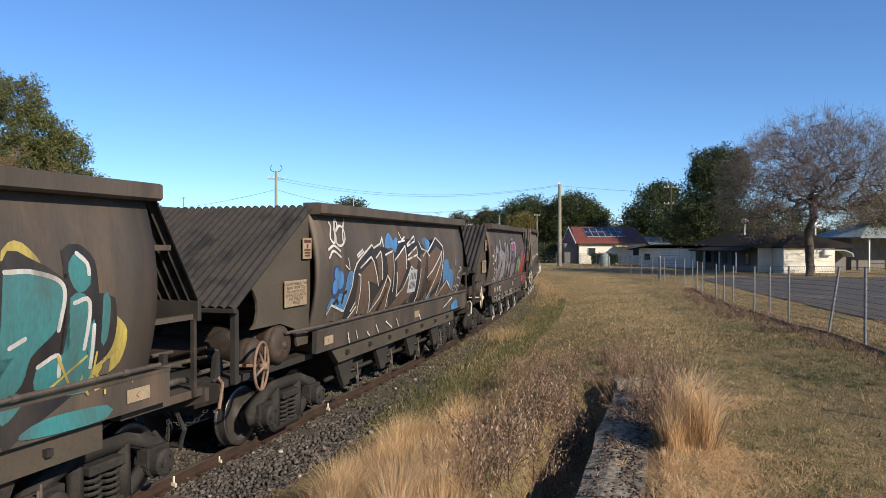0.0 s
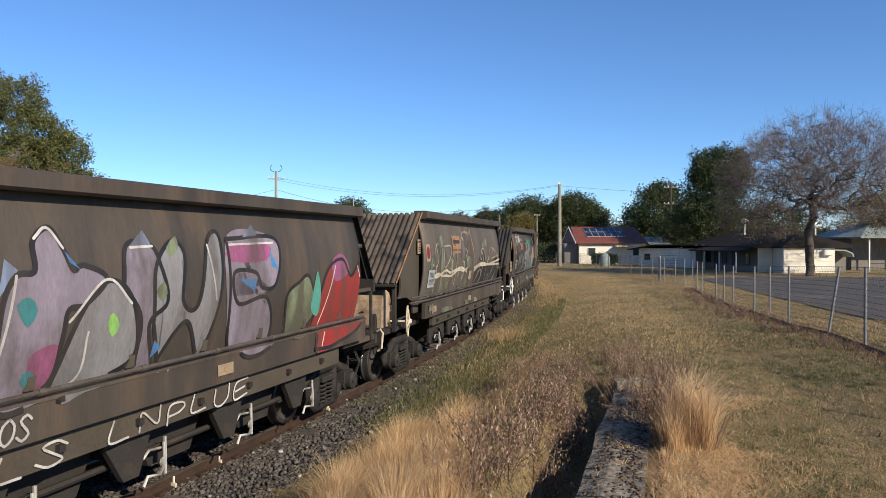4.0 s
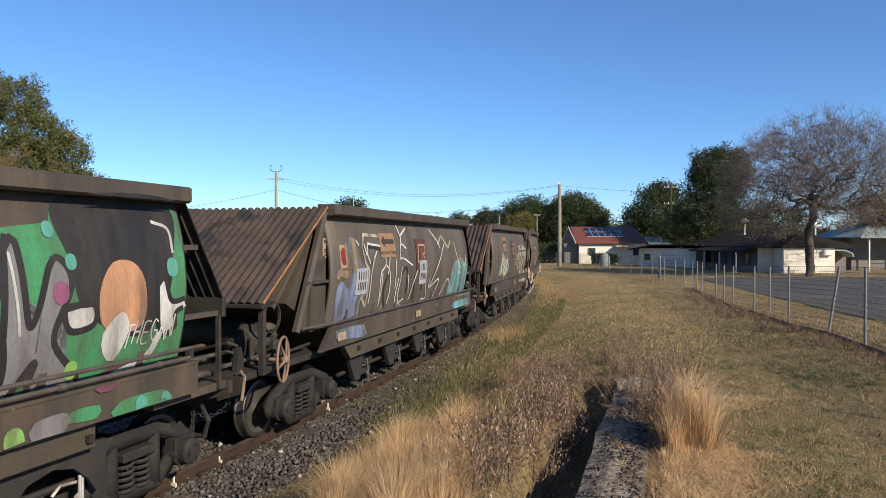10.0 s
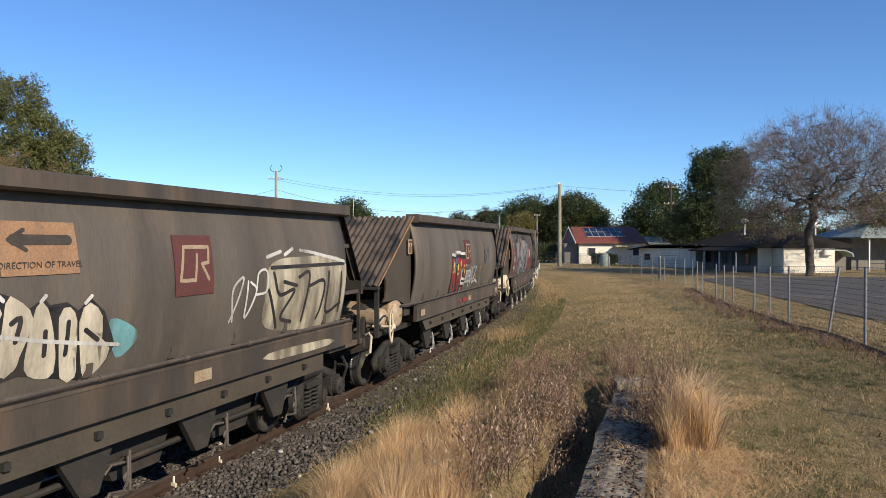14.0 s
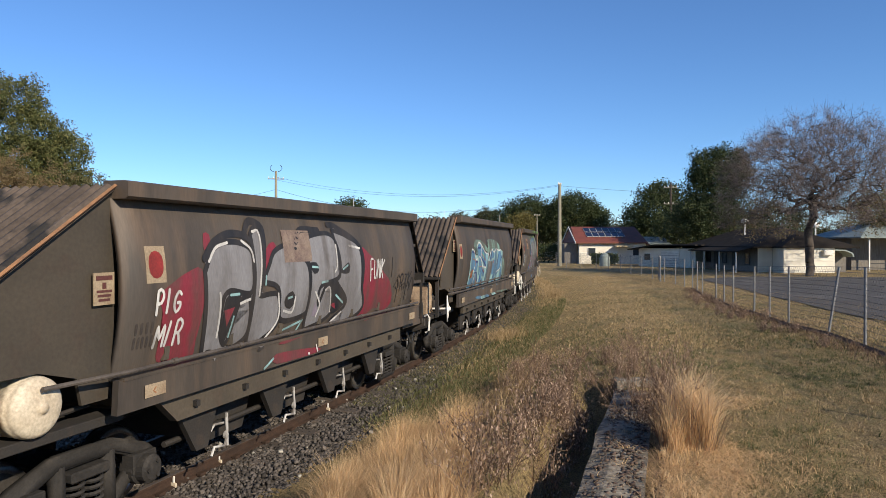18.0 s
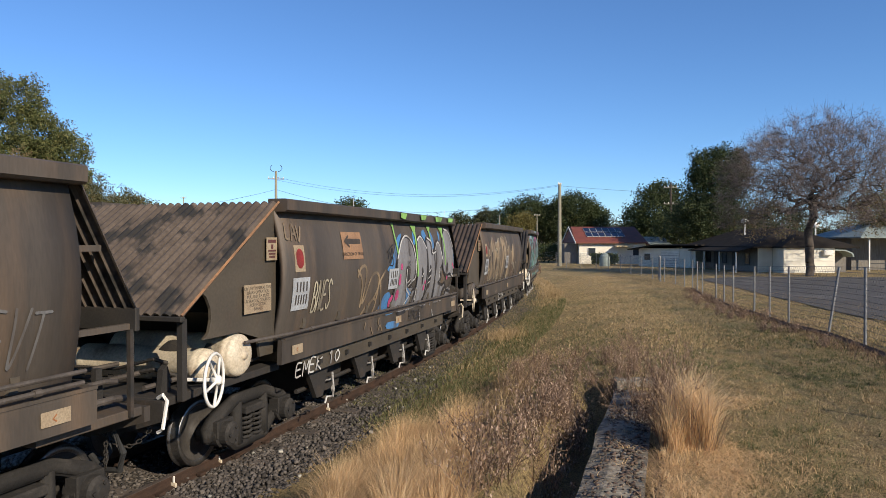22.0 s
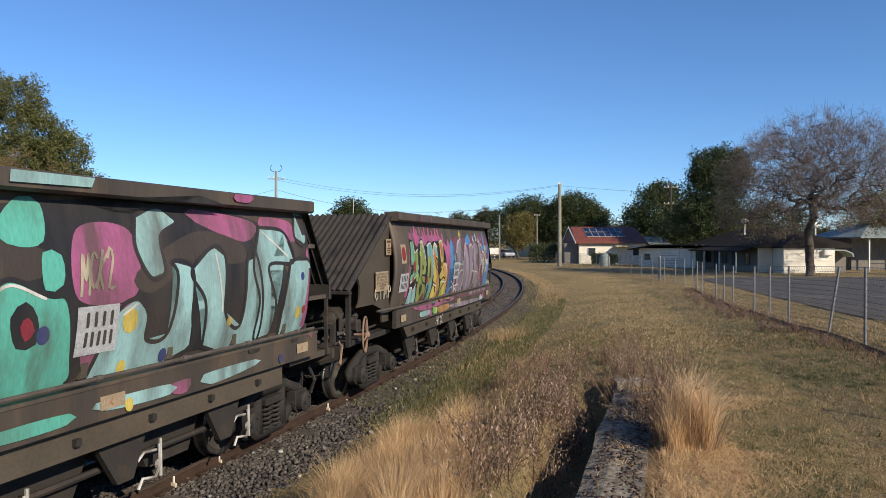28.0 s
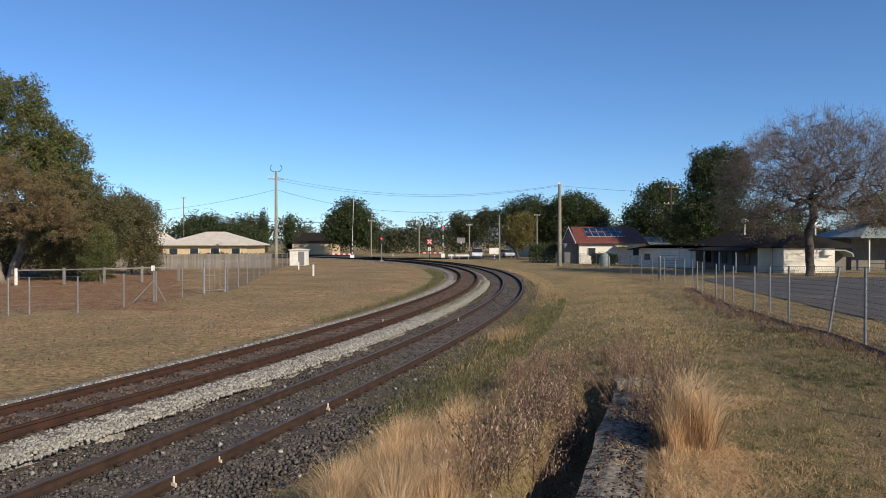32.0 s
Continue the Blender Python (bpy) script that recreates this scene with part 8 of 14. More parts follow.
paint(w, "graffiti_line", [([(3.04, 1.12), (3.28, 1.05), (3.24, 1.19)], 0.03, True)], S_WHITE, 3.5, tp)
paint(w, "graffiti_line", [([(5.93, 2.23), (5.88, 1.93)], 0.02, True), ([(6.03, 1.76), (6.18, 1.86), (6.2, 1.49)], 0.02, True), ([(6.33, 1.74), (6.56, 1.78), (6.61, 1.5)], 0.02, True), ([(6.73, 1.66), (6.86, 1.87), (7.03, 1.58)], 0.02, True)], S_BLACK, 1.5, tp)

w, tp = wagons[9], tops[9]
side_signs(w, tp, arrow=None, sill=(0.1, 3.3, 6.6))
tag_word(w, "ND", 1.2, 1.42, 1.65, 1.82, S_ORANGE, 0.03, 82, tp, layer=6)
tag_word(w, "TOEEL", 1.55, 1.95, 2.2, 2.35, S_BLACK, 0.014, 83, tp)
tag_word(w, "INEVT", 5.9, 6.7, 1.6, 2.0, S_DARK_GREY, 0.022, 84, tp)
shape(w, "graffiti_cloud", [(1.58, 2.36), (1.75, 2.53), (2.3, 2.54), (2.7, 2.48), (3.2, 2.33), (3.3, 2.55), (3.87, 2.56), (4.45, 2.52), (4.83, 2.39), (4.72, 2.21), (3.43, 2.21), (2.58, 2.31), (1.75, 2.33), (1.6, 2.17)], S_FOAM, 0, tp)
shape(w, "graffiti_cloud", [(1.11, 2.01), (1.29, 2.33), (1.51, 2.28), (1.71, 2.07), (1.91, 2.1), (1.87, 2.39), (2.12, 2.49), (2.35, 2.46), (2.72, 2.27), (2.94, 2.21), (3.19, 2.22), (3.2, 1.97), (3.49, 2.17), (3.69, 2.32), (4.02, 2.23), (4.33, 2.33), (4.72, 2.28), (4.99, 2.3), (5.3, 2.22), (5.25, 2.01), (5.75, 1.79), (5.49, 1.37), (4.34, 1.38), (2.09, 1.35), (1.08, 1.38)], S_AQUA, 0.5, tp, False)
shape(w, "painted_letter", [(1.21, 1.82), (1.21, 2.11), (1.3, 2.28), (1.51, 2.24), (1.66, 2.05), (1.89, 2.03), (1.91, 1.82), (1.66, 1.79), (1.33, 1.81), (1.28, 1.76)], S_SLATE, 1.2, tp)
shape(w, "painted_letter", [(1.13, 1.39), (1.22, 1.66), (1.35, 1.76), (1.48, 1.76), (1.58, 1.49), (1.37, 1.36)], S_SLATE, 1.25, tp)
shape(w, "painted_letter", [(1.54, 1.37), (1.63, 1.74), (1.84, 1.76), (2.01, 1.66), (2.16, 1.45), (1.95, 1.37)], S_SLATE, 1.3, tp)
shape(w, "painted_letter", [(1.92, 2.33), (2.15, 2.44), (2.34, 2.4), (2.32, 2.09), (2.09, 2.14), (2.01, 2.08)], S_SLATE, 1.35, tp)
shape(w, "painted_letter", [(2.38, 2.36), (2.76, 2.22), (2.92, 2.16), (2.96, 1.88), (2.73, 1.87), (2.52, 2.02), (2.36, 2.09)], S_SLATE, 1.4, tp)
shape(w, "painted_letter", [(2.09, 2.08), (2.25, 2.1), (2.27, 1.81), (2.17, 1.67), (2.1, 1.71)], S_SLATE, 1.45, tp)
shape(w, "painted_letter", [(2.3, 2), (2.49, 1.89), (2.55, 1.38), (2.21, 1.38), (2.34, 1.68)], S_SLATE, 1.5, tp)
shape(w, "painted_letter", [(2.5, 1.82), (2.79, 1.79), (2.83, 1.61), (2.57, 1.68)], S_SLATE, 1.55, tp)
shape(w, "painted_letter", [(2.57, 1.58), (2.87, 1.47), (2.67, 1.37), (2.6, 1.37)], S_SLATE, 1.6, tp)
shape(w, "painted_letter", [(3.03, 1.44), (3.13, 2.19), (3.19, 2.15), (3.16, 1.39)], S_SLATE, 1.65, tp)
shape(w, "painted_letter", [(3.4, 1.99), (3.52, 2.17), (3.75, 2.26), (4.02, 2.19), (3.95, 2.08), (3.68, 2.05)], S_SLATE, 1.7, tp)
shape(w, "painted_letter", [(3.75, 1.97), (4.09, 1.99), (4.09, 1.66), (3.81, 1.65)], S_SLATE, 1.75, tp)
shape(w, "painted_letter", [(4.1, 1.37), (4.09, 2.07), (4.32, 2.27), (4.36, 1.76), (4.33, 1.38)], S_SLATE, 1.8, tp)
shape(w, "painted_letter", [(4.41, 1.88), (4.68, 2.24), (4.98, 2.21), (5, 1.84), (4.57, 1.56), (4.41, 1.58)], S_SLATE, 1.85, tp)
shape(w, "painted_letter", [(5.06, 1.65), (5.16, 2.15), (5.2, 1.78), (5.51, 1.46), (5.24, 1.42)], S_SLATE, 1.9, tp)
shape(w, "graffiti_fill", [(3.22, 2), (3.78, 1.97), (3.66, 1.32), (3.21, 1.35)], S_DARK_GREY, 3.2, tp, False)
shape(w, "graffiti_fill", [(5.25, 2.1), (5.75, 1.79), (5.83, 1.43), (5.64, 1.4), (5.41, 1.71)], S_FOAM, 1.5, tp)
shape(w, "graffiti_fill", [(2.55, 2.21), (2.62, 2.24), (2.64, 2.11), (2.54, 2.08)], S_MINT, 2.2, tp)
shape(w, "graffiti_fill", [(1.33, 1.43), (1.42, 1.47), (1.48, 1.4), (1.4, 1.36)], S_FOAM, 2.2, tp)
shape(w, "graffiti_fill", [(1.88, 1.56), (1.99, 1.57), (2.04, 1.44), (1.93, 1.41)], S_FOAM, 2.2, tp)
paint(w, "graffiti_line", [([(1.32, 2.26), (1.51, 2.24)], 0.045, True), ([(1.98, 2.35), (2.33, 2.35)], 0.045, True), ([(2.34, 2.09), (2.93, 1.88)], 0.045, True), ([(1.23, 1.66), (1.35, 1.75)], 0.045, True), ([(1.63, 1.74), (1.88, 1.74), (2.14, 1.45)], 0.045, True), ([(2.55, 1.78), (2.8, 1.72)], 0.045, True)], S_DEEP, 2.4, tp)
paint(w, "graffiti_line", [([(4.41, 1.88), (4.72, 2.21)], 0.045, True), ([(3.43, 2.03), (3.68, 2.21)], 0.045, True), ([(1.67, 2.03), (1.89, 2)], 0.045, True), ([(2.34, 1.68), (2.43, 1.4)], 0.045, True), ([(4.98, 1.98), (5.15, 2.11)], 0.045, True)], S_DEEP, 2.4, tp)
paint(w, "graffiti_line", [([(1.34, 2.1), (1.64, 2.04), (1.63, 1.91)], 0.02, True), ([(2.36, 2.2), (2.89, 2.02)], 0.02, True), ([(2.54, 1.83), (2.77, 1.74)], 0.02, True), ([(1.7, 1.73), (2.02, 1.44), (1.67, 1.36)], 0.02, True), ([(3.81, 2.04), (4.04, 1.87)], 0.02, True), ([(4.38, 1.46), (4.71, 1.42)], 0.02, True)], S_ORANGE, 2.8, tp)
paint(w, "graffiti_line", [([(3.1, 1.4), (3.11, 1.54)], 0.02, True), ([(2.16, 1.89), (2.42, 1.87)], 0.02, True)], S_ORANGE, 2.8, tp)
paint(w, "graffiti_line", [([(1.91, 2.4), (2.12, 2.48), (2.35, 2.44), (2.72, 2.26), (2.94, 2.2)], 0.035, True), ([(2.34, 2.4), (2.32, 2.13)], 0.035, True), ([(1.29, 2.32), (1.51, 2.28), (1.71, 2.07), (1.91, 2.1)], 0.035, True), ([(3.08, 2.19), (3.19, 2.2), (3.17, 1.97)], 0.035, True), ([(3.42, 2.18), (3.69, 2.3), (3.95, 2.22), (4.33, 2.32)], 0.035, True), ([(1.13, 1.73), (1.35, 1.79), (1.48, 1.79), (1.58, 1.89)], 0.035, True)], S_WHITE, 3, tp)
paint(w, "graffiti_line", [([(2.07, 2.14), (2.3, 2.06), (2.49, 1.89), (2.96, 1.84)], 0.035, True), ([(4.32, 2.31), (4.68, 2.26), (4.98, 2.27)], 0.035, True), ([(4.46, 1.66), (4.94, 1.75), (5.03, 1.93)], 0.035, True), ([(1.59, 1.43), (1.7, 1.73)], 0.035, True), ([(2.13, 1.58), (2.11, 1.39)], 0.035, True)], S_WHITE, 3, tp)
shape(w, "graffiti_fill", [(1.54, 1.19), (2.09, 1.18), (2.09, 1.11), (1.54, 1.15)], S_SLATE, 0.8, tp)
shape(w, "graffiti_fill", [(2.6, 1.16), (3.03, 1.14), (3.15, 1.04), (2.57, 1.1)], S_SLATE, 0.8, tp)
shape(w, "graffiti_fill", [(2.17, 1.16), (2.57, 1.15), (2.66, 1.06), (2.17, 1.1)], S_AQUA, 0.8, tp)
shape(w, "graffiti_fill", [(4.26, 1.16), (5.69, 1.11), (5.87, 1.06), (4.34, 1.11)], S_FOAM, 0.8, tp)
shape(w, "graffiti_fill", [(3.44, 1.15), (3.97, 1.13), (4.04, 1.05), (3.5, 1.1)], S_AQUA, 0.8, tp)

w, tp = wagons[10], tops[10]
side_signs(w, tp, arrow=1.62, plate=(0.2, 1.66, 2.05), plate2=(3.3, 1.72, 2.05), sill=(0.12, 3.5, 6.7))
tag_word(w, "EMEK 10", 0.35, 1.6, 0.86, 1.02, S_WHITE, 0.022, 94, slant=0.25)
tag_word(w, "HMCK", 4.1, 4.7, 1.14, 1.3, S_BLACK, 0.02, 95)
tag_word(w, "LAV", 0.1, 0.5, 2.5, 2.68, S_TAN, 0.03, 96)
shape(w, "graffiti_cloud", [(3.03, 1.35), (3.16, 1.6), (3.24, 1.66), (3.41, 1.67), (3.53, 1.55), (3.44, 1.37), (3.35, 1.34)], S_BLUE, 0.1, tp)
shape(w, "graffiti_cloud", [(3.23, 2.04), (3.41, 2.15), (3.57, 2.34), (3.81, 2.56), (4.04, 2.62), (3.83, 2.44), (3.59, 2.14), (3.5, 1.98)], S_BLUE, 0.1, tp)
shape(w, "graffiti_cloud", [(4.61, 2.67), (4.69, 2.63), (4.71, 2.48), (4.57, 2.44)], S_BLUE, 0.1, tp)
shape(w, "graffiti_cloud", [(5.11, 2.64), (5.28, 2.71), (5.36, 2.52), (5.14, 2.41)], S_BLUE, 0.1, tp)
shape(w, "graffiti_cloud", [(5.59, 2.7), (5.74, 2.57), (5.72, 2.39), (5.55, 2.35)], S_BLUE, 0.1, tp)
shape(w, "graffiti_cloud", [(6.11, 2.71), (6.2, 2.62), (6.1, 2.48)], S_BLUE, 0.1, tp)
shape(w, "graffiti_cloud", [(6.99, 2.43), (7.14, 2.32), (7.11, 1.96), (6.99, 2.02)], S_BLUE, 0.1, tp)
shape(w, "graffiti_cloud", [(3.13, 1.21), (3.6, 1.19), (3.62, 1.1), (3.11, 1.12)], S_BLUE, 0.1, tp)
shape(w, "painted_letter", [(3.55, 1.34), (3.64, 1.8), (3.67, 2.17), (3.89, 2.46), (4.19, 2.58), (4.43, 2.49), (4.54, 2.29), (4.6, 2.02), (4.49, 1.79), (4.35, 1.73), (4.16, 2.04), (4.11, 1.94), (4.17, 1.68), (4.4, 1.54), (4.53, 1.64), (4.72, 1.63), (4.76, 1.45), (4.54, 1.36), (4.12, 1.34)], S_GREY, 1.4, tp)
shape(w, "painted_letter", [(4.6, 1.38), (4.7, 1.66), (4.69, 2.2), (4.78, 2.52), (5.01, 2.58), (5.22, 2.44), (5.28, 2.06), (5.33, 1.59), (5.01, 1.34)], S_GREY, 1.65, tp)
shape(w, "painted_letter", [(5.25, 1.36), (5.26, 2.44), (5.37, 2.54), (5.53, 2.46), (5.53, 2.26), (5.75, 2.32), (5.81, 2.16), (5.75, 1.81), (5.81, 1.36), (5.31, 1.36)], S_GREY, 1.9, tp)
shape(w, "painted_letter", [(5.81, 1.36), (5.74, 1.86), (5.7, 2.3), (5.93, 2.5), (6.11, 2.36), (6.21, 2.1), (6.04, 1.93), (6.16, 1.78), (6, 1.7), (6.3, 1.63), (6.44, 1.66), (6.63, 1.45), (6.16, 1.39)], S_GREY, 2.15, tp)
shape(w, "painted_letter", [(6.41, 1.37), (6.6, 1.5), (7.11, 1.45), (7.12, 1.68), (6.74, 1.83), (6.49, 1.8), (6.22, 2.01), (6.3, 2.53), (6.6, 2.75), (6.83, 2.68), (6.96, 2.33), (7.02, 1.97), (7.16, 1.76), (7.31, 1.37)], S_GREY, 2.4, tp)
paint(w, "graffiti_line", [([(3.55, 1.34), (3.64, 1.8), (3.67, 2.17), (3.89, 2.46), (4.19, 2.58), (4.43, 2.49), (4.54, 2.29), (4.6, 2.02), (4.49, 1.79), (4.35, 1.73), (4.16, 2.04), (4.11, 1.94), (4.17, 1.68), (4.4, 1.54), (4.53, 1.64), (4.72, 1.63), (4.76, 1.45), (4.54, 1.36), (4.12, 1.34), (3.55, 1.34), (3.64, 1.8)], 0.055, True), ([(4.6, 1.38), (4.7, 1.66), (4.69, 2.2), (4.78, 2.52), (5.01, 2.58), (5.22, 2.44), (5.28, 2.06), (5.33, 1.59), (5.01, 1.34), (4.6, 1.38), (4.7, 1.66)], 0.055, True), ([(5.25, 1.36), (5.26, 2.44), (5.37, 2.54), (5.53, 2.46), (5.53, 2.26), (5.75, 2.32), (5.81, 2.16), (5.75, 1.81), (5.81, 1.36), (5.31, 1.36), (5.25, 1.36), (5.26, 2.44)], 0.055, True), ([(5.81, 1.36), (5.74, 1.86), (5.7, 2.3), (5.93, 2.5), (6.11, 2.36), (6.21, 2.1), (6.04, 1.93), (6.16, 1.78), (6, 1.7), (6.3, 1.63), (6.44, 1.66), (6.63, 1.45), (6.16, 1.39), (5.81, 1.36), (5.74, 1.86)], 0.055, True), ([(6.41, 1.37), (6.6, 1.5), (7.11, 1.45), (7.12, 1.68), (6.74, 1.83), (6.49, 1.8), (6.22, 2.01), (6.3, 2.53), (6.6, 2.75), (6.83, 2.68), (6.96, 2.33), (7.02, 1.97), (7.16, 1.76), (7.31, 1.37), (6.41, 1.37), (6.6, 1.5)], 0.055, True)], S_BLACK, 2.9, tp)
shape(w, "letter_counter", [(4.17, 1.97), (4.33, 1.85), (4.41, 1.73), (4.3, 1.69), (4.19, 1.82)], S_BLACK, 3, tp)
shape(w, "letter_counter", [(4.95, 2.03), (5.04, 1.91), (5.04, 1.69), (4.95, 1.83)], S_BLACK, 3, tp)
shape(w, "letter_counter", [(5.4, 2.05), (5.5, 1.96), (5.46, 1.62), (5.35, 1.67)], S_BLACK, 3, tp)
shape(w, "letter_counter", [(6.51, 2.1), (6.57, 1.99), (6.54, 1.84), (6.45, 1.95)], S_BLACK, 3, tp)
shape(w, "letter_counter", [(6.4, 1.57), (6.58, 1.59), (6.35, 1.39)], S_BLACK, 3, tp)
shape(w, "graffiti_fill", [(4.18, 1.71), (4.47, 1.6), (4.31, 1.38)], S_BLUE, 3, tp, False)
paint(w, "graffiti_line", [([(4.2, 1.78), (4.33, 1.83)], 0.022, True), ([(4.26, 1.72), (4.38, 1.77)], 0.022, True), ([(5.34, 1.8), (5.47, 1.85)], 0.022, True), ([(5.35, 1.71), (5.46, 1.75)], 0.022, True), ([(4.97, 1.85), (5.03, 1.91)], 0.022, True), ([(6.49, 1.46), (6.57, 1.51)], 0.022, True)], S_WHITE, 3.5, tp)
paint(w, "graffiti_line", [([(5.37, 1.93), (5.47, 1.98)], 0.022, True)], S_WHITE, 3.5, tp)
paint(w, "graffiti_line", [([(3.69, 2.21), (3.94, 2.48), (4.25, 2.59), (4.51, 2.44), (4.6, 2.09), (4.59, 1.86), (4.46, 1.8)], 0.03, True), ([(4.14, 2.01), (4.16, 1.71), (4.4, 1.56)], 0.03, True), ([(4.71, 1.66), (4.76, 1.45)], 0.03, True), ([(4.78, 2.52), (5.01, 2.58), (5.24, 2.37)], 0.03, True), ([(5.37, 2.56), (5.58, 2.48), (5.57, 2.28), (5.79, 2.3)], 0.03, True), ([(5.75, 2.34), (6.01, 2.48), (6.2, 2.15)], 0.03, True)], S_WHITE, 3.4, tp)
paint(w, "graffiti_line", [([(6.6, 2.75), (6.87, 2.65), (7.04, 2.12)], 0.03, True), ([(6.03, 1.97), (6.03, 1.74)], 0.03, True), ([(6.85, 1.83), (7.15, 1.65), (7.26, 1.38)], 0.03, True), ([(4.4, 1.54), (4.12, 1.34)], 0.03, True), ([(4.67, 1.22), (4.68, 1.1)], 0.03, True), ([(5.38, 1.22), (5.42, 1.11)], 0.03, True)], S_WHITE, 3.4, tp)
dots(w, [(3.87, 2.08, 0.09), (3.81, 1.84, 0.11), (3.82, 1.92, 0.07), (3.76, 1.62, 0.15), (3.49, 1.52, 0.14), (3.54, 1.58, 0.08), (5.13, 1.65, 0.08), (5.17, 1.75, 0.06), (6.55, 1.77, 0.07), (6.88, 2.03, 0.06), (6.99, 1.95, 0.09)], S_HOT, 4, tp)
paint(w, "graffiti_line", [([(3.68, 2.77), (3.67, 2.58), (3.71, 2.31)], 0.06, True), ([(4.74, 2.75), (4.66, 2.28), (4.71, 1.89)], 0.06, True), ([(6.23, 2.78), (6.37, 2.67), (6.36, 2.05)], 0.06, True), ([(5.54, 2.77), (5.55, 2.56)], 0.06, True)], S_LIME, 5.5, tp)
shape(w, "paint_drip", [(4.56, 2.79), (4.83, 2.78), (4.69, 2.57), (4.65, 2.63)], S_LIME, 5.2, tp, False)
shape(w, "paint_drip", [(6.16, 2.79), (6.48, 2.78), (6.3, 2.53), (6.29, 2.67)], S_LIME, 5.2, tp, False)
shape(w, "paint_drip", [(3.59, 2.79), (3.73, 2.79), (3.67, 2.68), (3.64, 2.74)], S_LIME, 5.2, tp, False)
shape(w, "paint_drip", [(5.45, 2.79), (5.67, 2.78), (5.55, 2.65), (5.5, 2.69)], S_LIME, 5.2, tp, False)
shape(w, "paint_drip", [(3.7, 2.96), (3.98, 2.96), (3.91, 2.86), (3.79, 2.87), (3.69, 2.88)], S_LIME, 5, tp, False)
shape(w, "paint_drip", [(4.69, 2.97), (5.04, 2.97), (4.94, 2.88), (4.73, 2.88)], S_LIME, 5, tp, False)
shape(w, "paint_drip", [(5.55, 2.96), (6.01, 2.96), (5.9, 2.87), (5.59, 2.87)], S_LIME, 5, tp, False)
shape(w, "paint_drip", [(6.37, 2.96), (6.78, 2.97), (6.68, 2.89), (6.38, 2.88)], S_LIME, 5, tp, False)
paint(w, "graffiti_line", [([(2.09, 1.99), (2.2, 2.11), (2.36, 2.12), (2.4, 1.99), (2.34, 1.59), (2.44, 1.68)], 0.045, True), ([(2.09, 2.07), (2.24, 1.92), (2.29, 1.54)], 0.045, True), ([(2.42, 1.68), (2.56, 1.92), (2.72, 2.01), (2.87, 1.97), (2.89, 1.79), (2.77, 1.63), (2.61, 1.54)], 0.045, True), ([(2.64, 1.51), (2.74, 1.61), (2.88, 1.55), (2.76, 1.24)], 0.045, True), ([(2.96, 1.87), (3.04, 1.68), (3.16, 1.38)], 0.045, True), ([(2.88, 1.61), (2.92, 1.85), (3.15, 2.03)], 0.045, True)], S_TAN, 1, tp)
paint(w, "graffiti_line", [([(2.49, 1.5), (2.36, 1.37)], 0.045, True), ([(2.85, 1.39), (3.17, 1.41)], 0.045, True)], S_TAN, 1, tp)
paint(w, "graffiti_line", [([(2.23, 1.22), (2.28, 1.3)], 0.03, True), ([(2.48, 1.21), (2.53, 1.12)], 0.03, True), ([(2.74, 1.13), (2.83, 1.21), (2.91, 1.11)], 0.03, True)], S_TAN, 1.4, tp)
paint(w, "graffiti_line", [([(3.25, 2.32), (3.44, 2.41), (3.54, 2.44)], 0.02, True), ([(3.26, 2.22), (3.34, 2.33), (3.37, 2.25)], 0.02, True), ([(3.4, 2.28), (3.48, 2.39), (3.49, 2.3)], 0.02, True), ([(3.32, 2.16), (3.46, 2.25), (3.47, 2.12)], 0.02, True), ([(3.34, 2.11), (3.45, 2.1)], 0.02, True)], S_BLACK, 4, tp)
tag_word(w, "BNES", 0.72, 1.25, 1.6, 1.95, S_CREAM, 0.03, 92)

w, tp = wagons[11], tops[11]
side_signs(w, tp, plate=(0.2, 1.66, 2.05), plate2=(3.5, 1.72, 2.08), sill=(0.12, 3.4))
tag_word(w, "8 8", 5.0, 5.5, 1.6, 1.85, S_CREAM, 0.03, 102)
tag_word(w, "ZOTH", 2.4, 3.2, 0.86, 1.02, S_WHITE, 0.018, 103)
shape(w, "graffiti_cloud", [(1.57, 2.66), (1.88, 2.67), (1.76, 2.38), (1.6, 2.44)], S_RUSTY, 0.1, tp)
shape(w, "graffiti_cloud", [(0.74, 2.5), (0.9, 2.5), (0.88, 2.36), (0.74, 2.34)], S_RUSTY, 0.1, tp)
shape(w, "graffiti_cloud", [(0.47, 1.84), (0.78, 1.74), (0.8, 1.46), (0.59, 1.45), (0.52, 1.52)], S_RUSTY, 0.1, tp)
shape(w, "graffiti_cloud", [(1.09, 1.55), (1.68, 1.55), (1.68, 1.39), (1.39, 1.38)], S_RUSTY, 0.1, tp)
shape(w, "graffiti_cloud", [(4.34, 1.98), (5.07, 1.99), (5.17, 1.48), (4.56, 1.5)], S_RUSTY, 0.1, tp)
shape(w, "painted_letter", [(0.49, 2.19), (0.54, 2.37), (0.74, 2.27), (0.98, 2.39), (1.44, 2.61), (1.6, 2.4), (1.56, 2.13), (1.51, 1.76), (1.44, 1.57), (0.83, 1.48), (0.86, 1.76), (0.66, 1.76), (0.58, 1.98)], S_TAN, 1.2, tp, False)
shape(w, "painted_letter", [(1.61, 1.56), (1.52, 1.98), (1.61, 2.25), (1.79, 2.26), (1.97, 2.18), (2.06, 1.83), (1.99, 1.57), (1.78, 1.49)], S_TAN, 1.3, tp, False)
